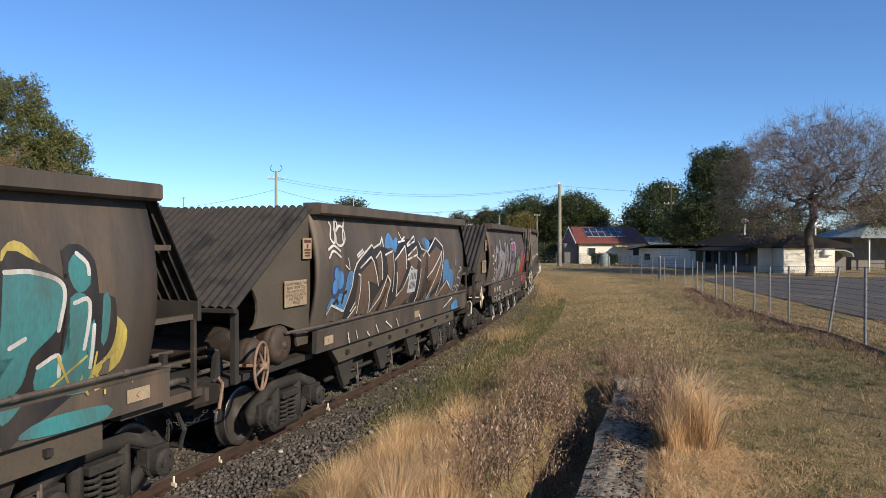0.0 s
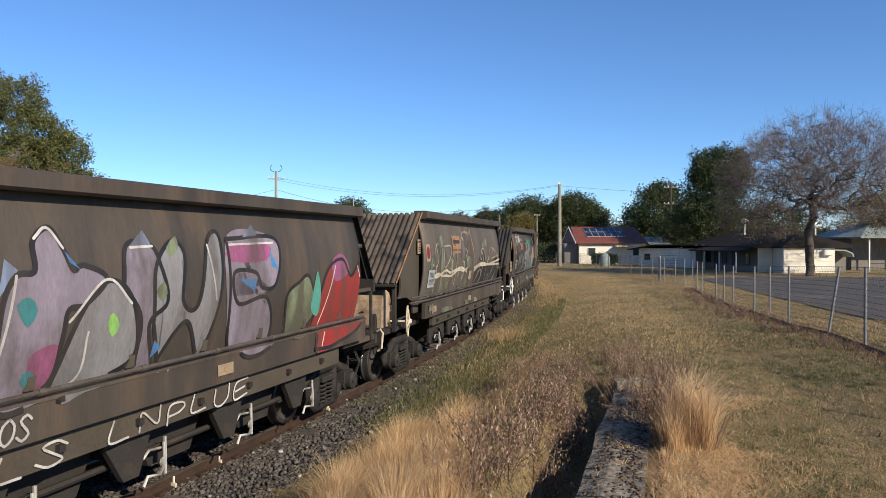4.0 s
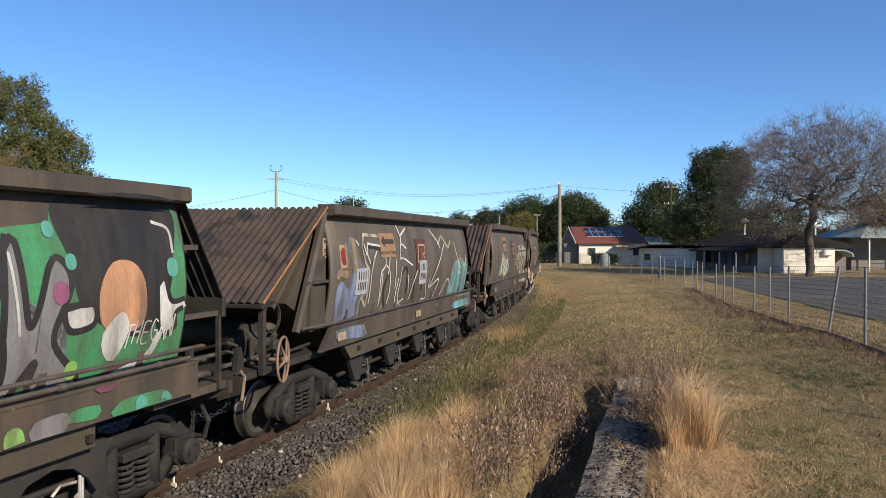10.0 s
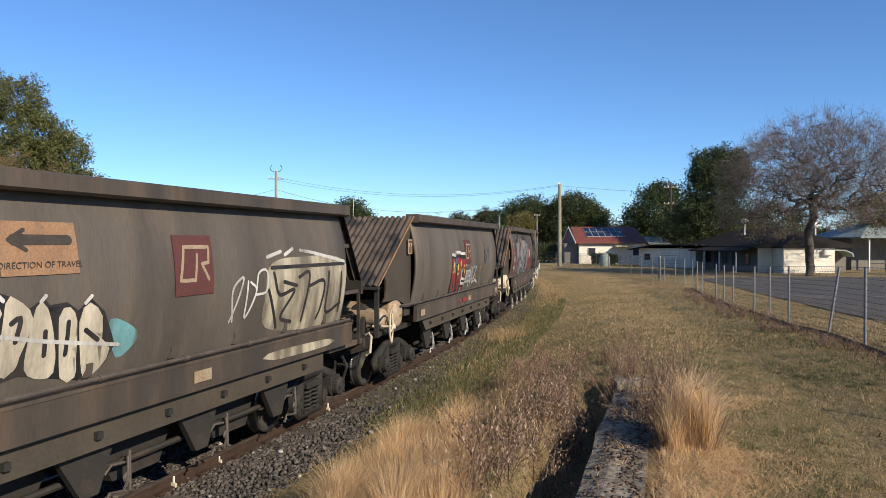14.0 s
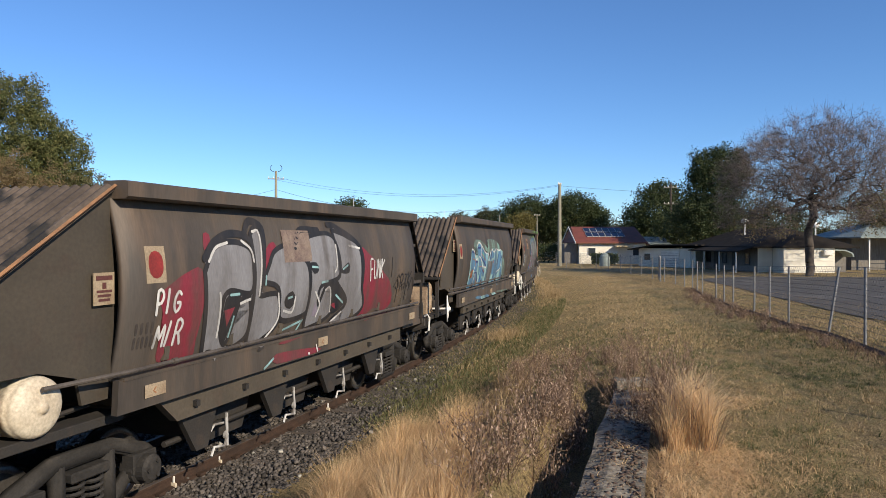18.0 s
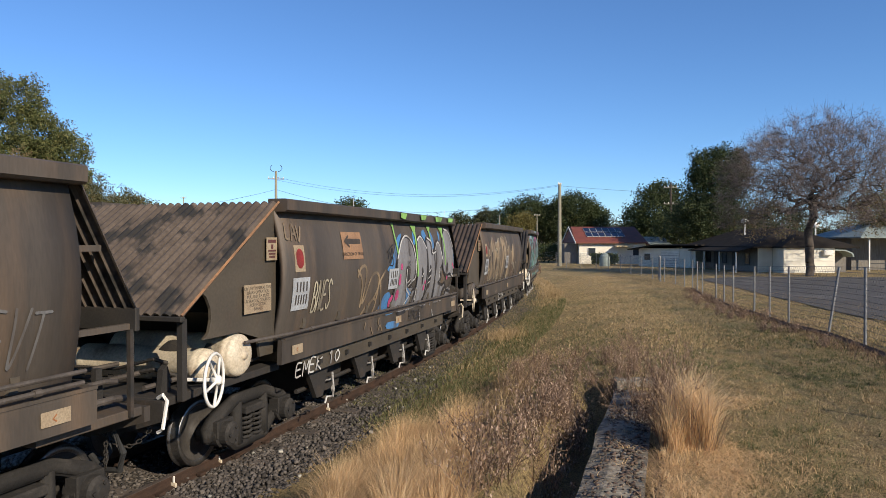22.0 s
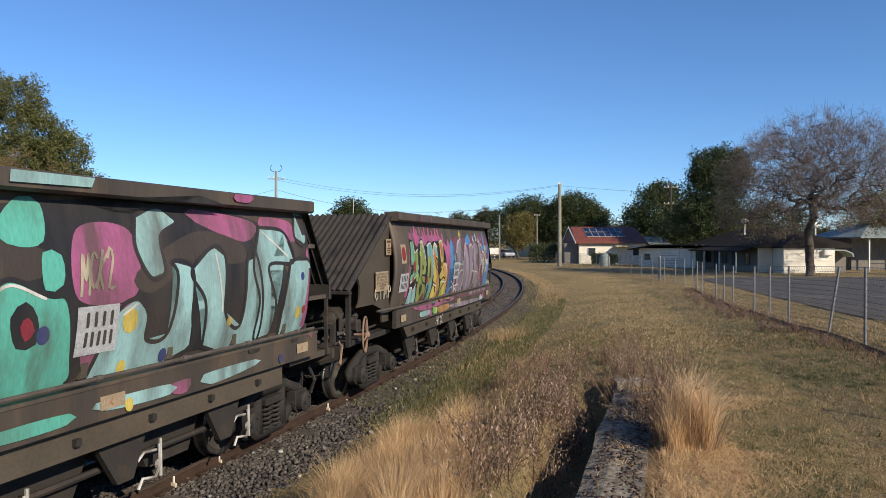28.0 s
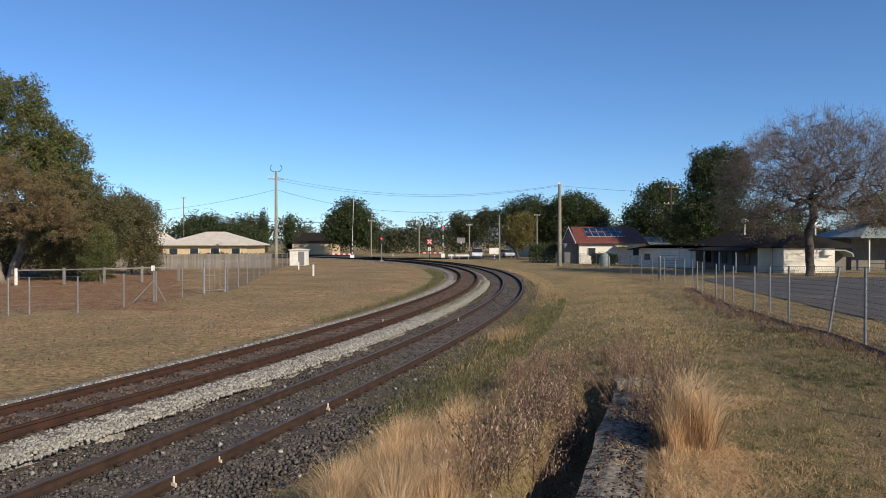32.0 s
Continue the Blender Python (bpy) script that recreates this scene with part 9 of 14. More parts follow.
shape(w, "painted_letter", [(1.81, 2.49), (2.12, 2.48), (2.44, 2.6), (2.57, 2.48), (2.56, 2.29), (2.77, 2.55), (3.08, 2.65), (3.38, 2.52), (3.34, 1.95), (3.15, 1.49), (2.87, 1.45), (2.72, 1.77), (2.72, 1.47), (2.49, 1.47), (2.44, 1.98), (2.37, 2.33), (2.24, 1.82), (2.33, 1.52), (2.13, 1.42), (2.05, 2.24), (1.78, 2.31)], S_TAN, 1.4, tp, False)
shape(w, "painted_letter", [(3.47, 2.48), (3.62, 2.69), (3.86, 2.5), (3.76, 2.26), (4.24, 2.39), (4.34, 1.98), (4.25, 1.48), (3.9, 1.44), (3.73, 1.67), (3.93, 1.83), (3.68, 1.93), (3.37, 2.03)], S_TAN, 1.5, tp, False)
shape(w, "painted_letter", [(4.35, 2.25), (4.62, 2.2), (4.8, 2.38), (5.12, 2.4), (4.96, 1.99), (4.64, 1.82), (4.44, 1.93)], S_TAN, 1.6, tp, False)
paint(w, "graffiti_line", [([(0.49, 2.19), (0.54, 2.37), (0.74, 2.27), (0.98, 2.39), (1.44, 2.61), (1.6, 2.4), (1.56, 2.13), (1.51, 1.76), (1.44, 1.57), (0.83, 1.48), (0.86, 1.76), (0.66, 1.76), (0.58, 1.98), (0.49, 2.19)], 0.022, True), ([(1.61, 1.56), (1.52, 1.98), (1.61, 2.25), (1.79, 2.26), (1.97, 2.18), (2.06, 1.83), (1.99, 1.57), (1.78, 1.49), (1.61, 1.56)], 0.022, True), ([(1.81, 2.49), (2.12, 2.48), (2.44, 2.6), (2.57, 2.48), (2.56, 2.29), (2.77, 2.55), (3.08, 2.65), (3.38, 2.52), (3.34, 1.95), (3.15, 1.49), (2.87, 1.45), (2.72, 1.77), (2.72, 1.47), (2.49, 1.47), (2.44, 1.98), (2.37, 2.33), (2.24, 1.82), (2.33, 1.52), (2.13, 1.42), (2.05, 2.24), (1.78, 2.31), (1.81, 2.49)], 0.022, True), ([(3.47, 2.48), (3.62, 2.69), (3.86, 2.5), (3.76, 2.26), (4.24, 2.39), (4.34, 1.98), (4.25, 1.48), (3.9, 1.44), (3.73, 1.67), (3.93, 1.83), (3.68, 1.93), (3.37, 2.03), (3.47, 2.48)], 0.022, True), ([(4.35, 2.25), (4.62, 2.2), (4.8, 2.38), (5.12, 2.4), (4.96, 1.99), (4.64, 1.82), (4.44, 1.93), (4.35, 2.25)], 0.022, True)], S_CREAM, 2, tp)
shape(w, "letter_counter", [(0.71, 2.1), (0.89, 2.13), (0.83, 1.84), (0.79, 1.82)], S_BROWN, 2.4, tp)
shape(w, "letter_counter", [(1.1, 2.17), (1.27, 2.27), (1.32, 2.18), (1.26, 1.79), (1.21, 1.77), (1.14, 2.04)], S_BROWN, 2.4, tp)
shape(w, "letter_counter", [(1.69, 1.81), (1.67, 2), (1.78, 2.06), (1.88, 1.92), (1.88, 1.75), (1.77, 1.72)], S_BROWN, 2.4, tp)
shape(w, "letter_counter", [(3.03, 2.38), (3.14, 2.36), (3.09, 1.93), (3.04, 1.93)], S_BROWN, 2.4, tp)
paint(w, "graffiti_line", [([(4.6, 1.63), (4.75, 1.76), (5.04, 1.84), (5.19, 1.68), (4.93, 1.55)], 0.02, True), ([(4.77, 1.47), (4.88, 1.56), (5.02, 1.47)], 0.02, True), ([(1.44, 1.15), (1.53, 1.19)], 0.02, True), ([(1.57, 1.18), (1.63, 1.15)], 0.02, True), ([(0.71, 2.1), (0.89, 2.13), (0.85, 1.87)], 0.02, True), ([(1.01, 2.18), (1.25, 2.26), (1.32, 2.18), (1.26, 1.79)], 0.02, True)], S_CREAM, 3, tp)

w, tp = wagons[12], tops[12]
side_signs(w, tp, dot=True, plate=(3.42, 1.6, 1.98), sill=(0.2, 3.6, 6.6))
tag_word(w, "MCK2", 3.45, 3.8, 2.1, 2.4, S_CREAM, 0.026, 114)
shape(w, "letter_shade", [(0.84, 2.69), (1.17, 2.67), (1.72, 2.73), (2.25, 2.68), (3.47, 2.8), (4.02, 2.69), (4.82, 2.91), (5.99, 2.69), (7.25, 2.48), (7.08, 1.36), (3.38, 1.36), (1.33, 1.35), (0.85, 1.39), (0.65, 1.93), (0.62, 2.19)], S_BLACK, 0.2, tp, False)
shape(w, "graffiti_cloud", [(1.16, 2.76), (1.43, 2.76), (1.39, 2.47), (1.31, 2.59), (1.16, 2.65)], S_PINK, 0.6, tp)
shape(w, "graffiti_cloud", [(3.46, 2.57), (4.01, 2.57), (4.03, 2.04), (3.43, 2.04)], S_PINK, 0.6, tp)
shape(w, "graffiti_cloud", [(4.86, 2.79), (5.87, 2.69), (5.65, 2.48), (4.89, 2.67)], S_PINK, 0.6, tp)
shape(w, "graffiti_cloud", [(2.42, 2.81), (2.64, 2.8), (2.58, 2.55), (2.37, 2.58)], S_PINK, 0.6, tp)
shape(w, "graffiti_cloud", [(6.02, 2.75), (6.65, 2.71), (6.67, 2.48), (6.06, 2.59)], S_PINK, 0.6, tp)
shape(w, "graffiti_cloud", [(6.91, 2.36), (7.17, 2.24), (7.38, 1.39), (6.86, 1.38)], S_PINK, 0.6, tp)
shape(w, "graffiti_cloud", [(3.52, 1.83), (4.04, 2), (4.01, 1.87), (3.92, 1.49), (3.58, 1.37)], S_PINK, 0.6, tp)
shape(w, "graffiti_cloud", [(2.52, 2.97), (2.7, 2.95), (2.64, 2.87), (2.49, 2.88)], S_PINK, 0.6, tp)
shape(w, "graffiti_cloud", [(5.36, 2.96), (5.68, 2.96), (5.62, 2.89), (5.37, 2.89)], S_PINK, 0.6, tp)
shape(w, "graffiti_cloud", [(4.4, 1.21), (4.68, 1.22), (4.63, 1.11), (4.45, 1.12)], S_PINK, 0.6, tp)
shape(w, "graffiti_fill", [(2.57, 2.51), (3.14, 2.42), (3.17, 2.24), (2.68, 2.19), (2.26, 2.3)], S_BROWN, 1, tp)
shape(w, "graffiti_fill", [(4.04, 2.22), (4.85, 2.57), (5.54, 2.48), (5.59, 2.27), (4.75, 2.24), (4.2, 2.04)], S_BROWN, 1, tp)
shape(w, "painted_letter", [(0.69, 2.77), (0.89, 2.76), (1.02, 2.64), (1.03, 2.53), (1.14, 2.56), (1.06, 2.28), (0.76, 2.12), (0.62, 2.24), (0.67, 2.33), (0.61, 2.4)], S_AQUA, 1.4, tp, False)
shape(w, "painted_letter", [(0.59, 2.12), (0.73, 2.05), (0.92, 1.93), (1.07, 1.75), (1.16, 1.42), (0.73, 1.37), (0.56, 1.37), (0.61, 1.73), (0.73, 1.74), (0.74, 1.87), (0.59, 2.02)], S_AQUA, 1.52, tp, False)
shape(w, "painted_letter", [(1.11, 2.56), (1.32, 2.58), (1.27, 2.39), (1.38, 1.85), (1.41, 2.06), (1.41, 2.33), (1.56, 2.32), (1.54, 1.84), (1.59, 1.39), (1.44, 1.36), (1.21, 1.76), (1.25, 1.4), (1.03, 1.36), (1.17, 1.82), (1.1, 2.08)], S_AQUA, 1.64, tp, False)
shape(w, "painted_letter", [(1.62, 2.51), (2.03, 2.57), (2.01, 2.25), (1.98, 1.99), (2.05, 1.95), (2.08, 1.64), (2.17, 1.36), (2.03, 1.37), (1.9, 1.64), (1.78, 1.65), (1.8, 1.36), (1.51, 1.39), (1.61, 1.98)], S_AQUA, 1.76, tp, False)
shape(w, "painted_letter", [(2.11, 2.54), (2.26, 2.54), (2.25, 2.24), (2.17, 2), (2.4, 2.09), (2.51, 1.98), (2.37, 1.78), (2.66, 1.5), (2.57, 1.37), (2.25, 1.37), (2.25, 1.62), (2.1, 1.38), (2.01, 1.38), (2.1, 1.94)], S_AQUA, 1.88, tp, False)
shape(w, "painted_letter", [(3.56, 1.38), (3.81, 1.89), (4.04, 2), (4.18, 1.86), (4.19, 1.64), (4.45, 1.66), (4.55, 2.16), (4.48, 2.3), (4.75, 2.24), (4.77, 1.82), (4.79, 1.49), (4.29, 1.36)], S_AQUA, 2, tp, False)
shape(w, "painted_letter", [(4.1, 2.7), (4.4, 2.79), (4.61, 2.66), (4.37, 2.52), (4.38, 2.21), (4.2, 2.17), (4.05, 2.43)], S_AQUA, 2.12, tp, False)
shape(w, "painted_letter", [(4.99, 1.46), (4.95, 1.9), (4.74, 2.2), (5.09, 2.43), (5.27, 2.33), (5.28, 1.78), (5.57, 1.61), (5.65, 2.27), (5.84, 2.32), (5.95, 1.41), (5.35, 1.37)], S_AQUA, 2.24, tp, False)
shape(w, "painted_letter", [(5.96, 2.64), (6.45, 2.59), (6.59, 2.25), (6.06, 2.21), (6.23, 1.77), (6.18, 1.44), (5.89, 1.42), (5.89, 1.84), (5.76, 2.22)], S_AQUA, 2.36, tp, False)
shape(w, "painted_letter", [(6.52, 2.26), (6.95, 2.25), (7.19, 1.65), (6.86, 1.38), (6.4, 1.37), (6.41, 1.81)], S_AQUA, 2.48, tp, False)
shape(w, "painted_letter", [(6.79, 2.83), (7.05, 2.78), (6.91, 2.45), (6.69, 2.54)], S_AQUA, 2.6, tp, False)
shape(w, "painted_letter", [(2.68, 1.53), (2.7, 1.78), (2.56, 1.98), (2.67, 2.11), (2.85, 2.22), (3.16, 2.09), (3.33, 2.04), (3.4, 1.64), (3.38, 1.4), (2.86, 1.36), (2.63, 1.36)], S_MINT, 2.2, tp)
shape(w, "painted_letter", [(2.84, 2.66), (3.02, 2.8), (3.18, 2.75), (3.15, 2.48), (2.95, 2.44), (2.79, 2.51)], S_MINT, 2.3, tp)
shape(w, "painted_letter", [(3.13, 2.4), (3.29, 2.38), (3.29, 2.16), (3.13, 2.13)], S_MINT, 2.4, tp)
paint(w, "graffiti_line", [([(0.69, 2.77), (0.89, 2.76), (1.02, 2.64), (1.03, 2.53), (1.14, 2.56), (1.06, 2.28), (0.76, 2.12), (0.62, 2.24), (0.67, 2.33), (0.61, 2.4), (0.69, 2.77)], 0.04, True), ([(0.59, 2.12), (0.73, 2.05), (0.92, 1.93), (1.07, 1.75), (1.16, 1.42), (0.73, 1.37), (0.56, 1.37), (0.61, 1.73), (0.73, 1.74), (0.74, 1.87), (0.59, 2.02), (0.59, 2.12)], 0.04, True), ([(1.11, 2.56), (1.32, 2.58), (1.27, 2.39), (1.38, 1.85), (1.41, 2.06), (1.41, 2.33), (1.56, 2.32), (1.54, 1.84), (1.59, 1.39), (1.44, 1.36), (1.21, 1.76), (1.25, 1.4), (1.03, 1.36), (1.17, 1.82), (1.1, 2.08), (1.11, 2.56)], 0.04, True), ([(1.62, 2.51), (2.03, 2.57), (2.01, 2.25), (1.98, 1.99), (2.05, 1.95), (2.08, 1.64), (2.17, 1.36), (2.03, 1.37), (1.9, 1.64), (1.78, 1.65), (1.8, 1.36), (1.51, 1.39), (1.61, 1.98), (1.62, 2.51)], 0.04, True), ([(2.11, 2.54), (2.26, 2.54), (2.25, 2.24), (2.17, 2), (2.4, 2.09), (2.51, 1.98), (2.37, 1.78), (2.66, 1.5), (2.57, 1.37), (2.25, 1.37), (2.25, 1.62), (2.1, 1.38), (2.01, 1.38), (2.1, 1.94), (2.11, 2.54)], 0.04, True), ([(3.56, 1.38), (3.81, 1.89), (4.04, 2), (4.18, 1.86), (4.19, 1.64), (4.45, 1.66), (4.55, 2.16), (4.48, 2.3), (4.75, 2.24), (4.77, 1.82), (4.79, 1.49), (4.29, 1.36), (3.56, 1.38)], 0.04, True)], S_BLACK, 2.9, tp)
paint(w, "graffiti_line", [([(4.1, 2.7), (4.4, 2.79), (4.61, 2.66), (4.37, 2.52), (4.38, 2.21), (4.2, 2.17), (4.05, 2.43), (4.1, 2.7)], 0.04, True), ([(4.99, 1.46), (4.95, 1.9), (4.74, 2.2), (5.09, 2.43), (5.27, 2.33), (5.28, 1.78), (5.57, 1.61), (5.65, 2.27), (5.84, 2.32), (5.95, 1.41), (5.35, 1.37), (4.99, 1.46)], 0.04, True), ([(5.96, 2.64), (6.45, 2.59), (6.59, 2.25), (6.06, 2.21), (6.23, 1.77), (6.18, 1.44), (5.89, 1.42), (5.89, 1.84), (5.76, 2.22), (5.96, 2.64)], 0.04, True), ([(6.52, 2.26), (6.95, 2.25), (7.19, 1.65), (6.86, 1.38), (6.4, 1.37), (6.41, 1.81), (6.52, 2.26)], 0.04, True), ([(6.79, 2.83), (7.05, 2.78), (6.91, 2.45), (6.69, 2.54), (6.79, 2.83)], 0.04, True), ([(2.68, 1.53), (2.7, 1.78), (2.56, 1.98), (2.67, 2.11), (2.85, 2.22), (3.16, 2.09), (3.33, 2.04), (3.4, 1.64), (3.38, 1.4), (2.86, 1.36), (2.63, 1.36), (2.68, 1.53)], 0.04, True)], S_BLACK, 2.9, tp)
shape(w, "letter_counter", [(1.76, 2.13), (1.8, 2.22), (1.86, 1.83), (1.75, 1.85)], S_BLACK, 3, tp, False)
shape(w, "letter_counter", [(2.85, 1.96), (2.97, 2.06), (3.07, 1.94), (3.07, 1.75), (2.91, 1.74)], S_BLACK, 3, tp)
shape(w, "letter_counter", [(2.93, 1.89), (2.99, 1.95), (3.05, 1.85), (2.98, 1.78)], S_CRIMSON, 3.2, tp)
shape(w, "painted_letter", [(1.46, 2.75), (1.7, 2.79), (1.85, 2.75), (2.29, 2.78), (2.21, 2.61), (1.65, 2.63), (1.46, 2.53)], S_AQUA, 2, tp)
shape(w, "painted_letter", [(2.65, 2.77), (2.81, 2.81), (2.81, 2.66), (2.67, 2.48), (2.59, 2.58)], S_AQUA, 2, tp)
paint(w, "graffiti_line", [([(1.19, 2.45), (1.23, 2.16), (1.2, 1.87), (1.2, 1.41)], 0.06, True), ([(1.21, 2.46), (1.28, 2.43)], 0.06, True), ([(1.5, 2.26), (1.51, 2.05), (1.49, 1.47)], 0.06, True)], S_DEEP, 3.4, tp)
dots(w, [(0.81, 1.61, 0.2), (0.91, 1.58, 0.1), (0.94, 1.91, 0.11), (3.12, 1.82, 0.11), (4.43, 1.48, 0.1), (1.09, 1.89, 0.08), (6.24, 1.17, 0.08), (6.79, 2.08, 0.08)], S_DEEP, 3.6, tp)
dots(w, [(1.67, 2.35, 0.17), (1.72, 2.22, 0.1), (1.75, 2.49, 0.07), (6.88, 1.67, 0.08)], S_RED, 3.6, tp)
dots(w, [(1.65, 1.81, 0.14), (3.97, 1.85, 0.17), (5.37, 1.68, 0.08), (1.96, 2.15, 0.09), (3.9, 1.16, 0.09), (3.94, 1.45, 0.1), (6.75, 1.65, 0.12)], S_YELLOW, 3.6, tp)
dots(w, [(1.35, 1.62, 0.12), (1.4, 1.54, 0.1), (1.57, 1.22, 0.1), (1.08, 2, 0.2), (2.05, 2.21, 0.12)], S_MINT, 3.6, tp)
paint(w, "graffiti_line", [([(2.41, 1.42), (2.51, 1.62), (2.56, 1.65)], 0.02, True), ([(2.28, 1.38), (2.58, 1.58), (2.61, 1.67)], 0.02, True), ([(2.33, 1.36), (2.63, 1.52)], 0.02, True), ([(2.35, 1.15), (2.41, 1.21), (2.52, 1.23), (2.52, 1.13)], 0.02, True)], S_CRIMSON, 3.6, tp)
shape(w, "painted_letter", [(1.07, 1.25), (1.28, 1.24), (1.28, 1.15), (1.08, 1.17)], S_AQUA, 0.8, tp)
shape(w, "painted_letter", [(1.35, 1.25), (1.57, 1.25), (1.61, 1.15), (1.37, 1.17)], S_AQUA, 0.8, tp)
shape(w, "painted_letter", [(1.94, 1.24), (2.2, 1.24), (2.15, 1.16), (1.96, 1.18)], S_AQUA, 0.8, tp)
shape(w, "painted_letter", [(2.68, 1.21), (3.31, 1.21), (3.28, 1.13), (2.68, 1.13)], S_MINT, 0.8, tp)
shape(w, "painted_letter", [(3.56, 1.23), (4.4, 1.22), (4.4, 1.13), (3.67, 1.15)], S_AQUA, 0.8, tp)
shape(w, "painted_letter", [(4.87, 1.22), (5.74, 1.23), (5.74, 1.17), (4.97, 1.11)], S_AQUA, 0.8, tp)
shape(w, "painted_letter", [(2.13, 2.95), (2.4, 2.96), (2.35, 2.88), (2.12, 2.88)], S_AQUA, 0.8, tp, False)
shape(w, "painted_letter", [(2.82, 2.97), (3.55, 2.98), (3.51, 2.89), (2.81, 2.88)], S_AQUA, 0.8, tp, False)
paint(w, "graffiti_line", [([(0.73, 2.72), (0.96, 2.65)], 0.022, True), ([(0.62, 2.06), (0.89, 1.92), (1.06, 1.72)], 0.022, True), ([(1.15, 2.53), (1.28, 2.55)], 0.022, True), ([(1.65, 2.46), (1.96, 2.51)], 0.022, True), ([(2.15, 2.51), (2.22, 2.49)], 0.022, True), ([(2.67, 2.08), (2.85, 2.18), (3.13, 2.07)], 0.022, True)], S_WHITE, 3.8, tp)
paint(w, "graffiti_line", [([(3.89, 1.88), (4.04, 1.96)], 0.022, True), ([(5.12, 2.36), (5.23, 1.79)], 0.022, True), ([(6, 2.59), (6.47, 2.31)], 0.022, True), ([(2.2, 1.97), (2.45, 2)], 0.022, True), ([(1.61, 2.47), (1.61, 2.04)], 0.022, True), ([(2.77, 1.5), (2.77, 1.74)], 0.022, True)], S_WHITE, 3.8, tp)

w, tp = wagons[13], tops[13]
side_signs(w, tp, plate=(0.2, 1.64, 1.95), plate2=(3.58, 1.7, 2.05), sill=(0.12, 3.7, 6.5))
tag_word(w, "HMK", 2.4, 2.9, 0.86, 1.02, S_WHITE, 0.02, 124)
shape(w, "graffiti_cloud", [(6.45, 1.4), (6.62, 1.83), (6.71, 2.02), (6.83, 1.93), (6.96, 2.43), (7.04, 2.17), (7.02, 1.49), (6.71, 1.37)], S_BLUE, 0.7, 2.85)
shape(w, "graffiti_cloud", [(6.16, 2.29), (6.22, 2.4), (6.4, 2.4), (6.51, 2.75), (6.57, 2.55), (6.43, 2.32)], S_BLUE, 0.7, 2.85)
shape(w, "graffiti_fill", [(6.44, 2.3), (6.55, 2.43), (6.64, 2.3), (6.56, 2.29), (6.57, 1.99), (6.53, 2), (6.52, 2.28)], S_YELLOW, 3, 2.85)
dots(w, [(5.43, 2.57, 0.12), (5.73, 2.63, 0.14), (6.22, 2.58, 0.06), (5.85, 1.15, 0.16)], S_AQUA, 3, 2.85)
dots(w, [(6.09, 1.16, 0.16), (5.89, 1.74, 0.08), (6.15, 1.6, 0.08)], S_HOT, 3, 2.85)
paint(w, "letter_highlight", [([(5.66, 2.52), (5.86, 2.53), (5.93, 2.22), (5.97, 1.89)], 0.028, True), ([(6.02, 2.18), (6.09, 2.03), (5.97, 1.82)], 0.028, True), ([(6.14, 2.04), (6.26, 2.02), (6.4, 1.89), (6.34, 1.66)], 0.028, True), ([(5.22, 1.81), (5.4, 1.8), (5.52, 1.64), (5.41, 1.4)], 0.028, True), ([(6.07, 2.4), (6.14, 2.44), (6.2, 2.38)], 0.028, True), ([(6.2, 2.25), (6.29, 2.26), (6.4, 2.22)], 0.028, True)], S_WHITE, 3.2, 2.85)
tag_word(w, "GO DEMON", 6.2, 6.85, 1.92, 2.06, S_WHITE, 0.018, 125)
tag_word(w, "ON THIS", 6.25, 6.8, 1.74, 1.88, S_WHITE, 0.018, 126)
shape(w, "graffiti_cloud", [(0.77, 2.55), (0.96, 2.61), (1.12, 2.65), (1.42, 2.59), (1.82, 2.62), (2.26, 2.61), (2.67, 2.59), (2.91, 2.46), (3.04, 2.1), (3.24, 2.28), (3.44, 1.41), (2.87, 1.27), (0.69, 1.37)], S_PINK, 0, tp)
paint(w, "graffiti_line", [([(0.95, 2.58), (0.99, 2.7)], 0.09, True), ([(1.12, 2.61), (1.17, 2.74)], 0.09, True), ([(1.22, 2.56), (1.26, 2.67)], 0.09, True), ([(1.38, 2.56), (1.45, 2.71)], 0.09, True), ([(1.68, 2.57), (1.75, 2.73)], 0.09, True), ([(1.95, 2.57), (2.01, 2.73)], 0.09, True)], S_PINK, 0.2, tp)
paint(w, "graffiti_line", [([(2.38, 2.58), (2.45, 2.72)], 0.09, True), ([(2.6, 2.56), (2.61, 2.71)], 0.09, True), ([(1.6, 2.56), (1.59, 2.66)], 0.09, True), ([(2.16, 2.57), (2.21, 2.67)], 0.09, True), ([(2.85, 2.44), (2.87, 2.62)], 0.09, True)], S_PINK, 0.2, tp)
shape(w, "graffiti_cloud", [(2.84, 2.3), (2.95, 2.46), (3.08, 2.4), (3.2, 2.56), (3.36, 2.42), (3.52, 2.58), (3.66, 2.3), (3.6, 1.4), (3.15, 1.38)], S_PINK, 0.15, tp)
shape(w, "graffiti_cloud", [(3.3, 2.3), (3.93, 2.6), (4.79, 2.57), (6.12, 2.69), (7.05, 2.42), (6.99, 1.38), (3.44, 1.37)], S_PLUM, 0.1, tp)
shape(w, "graffiti_cloud", [(3.33, 2.4), (3.59, 2.48), (3.71, 2.19), (3.79, 1.9), (3.29, 1.97), (3.35, 1.46), (3.69, 1.45), (3.24, 1.36), (3.31, 1.38)], S_BLUE, 0.4, tp)
shape(w, "graffiti_cloud", [(4.68, 2.52), (5.02, 2.67), (5.14, 2.48), (4.82, 2.41)], S_BLUE, 0.4, tp)
shape(w, "graffiti_cloud", [(6.46, 2.31), (6.84, 2.42), (6.71, 2.2)], S_BLUE, 0.4, tp)
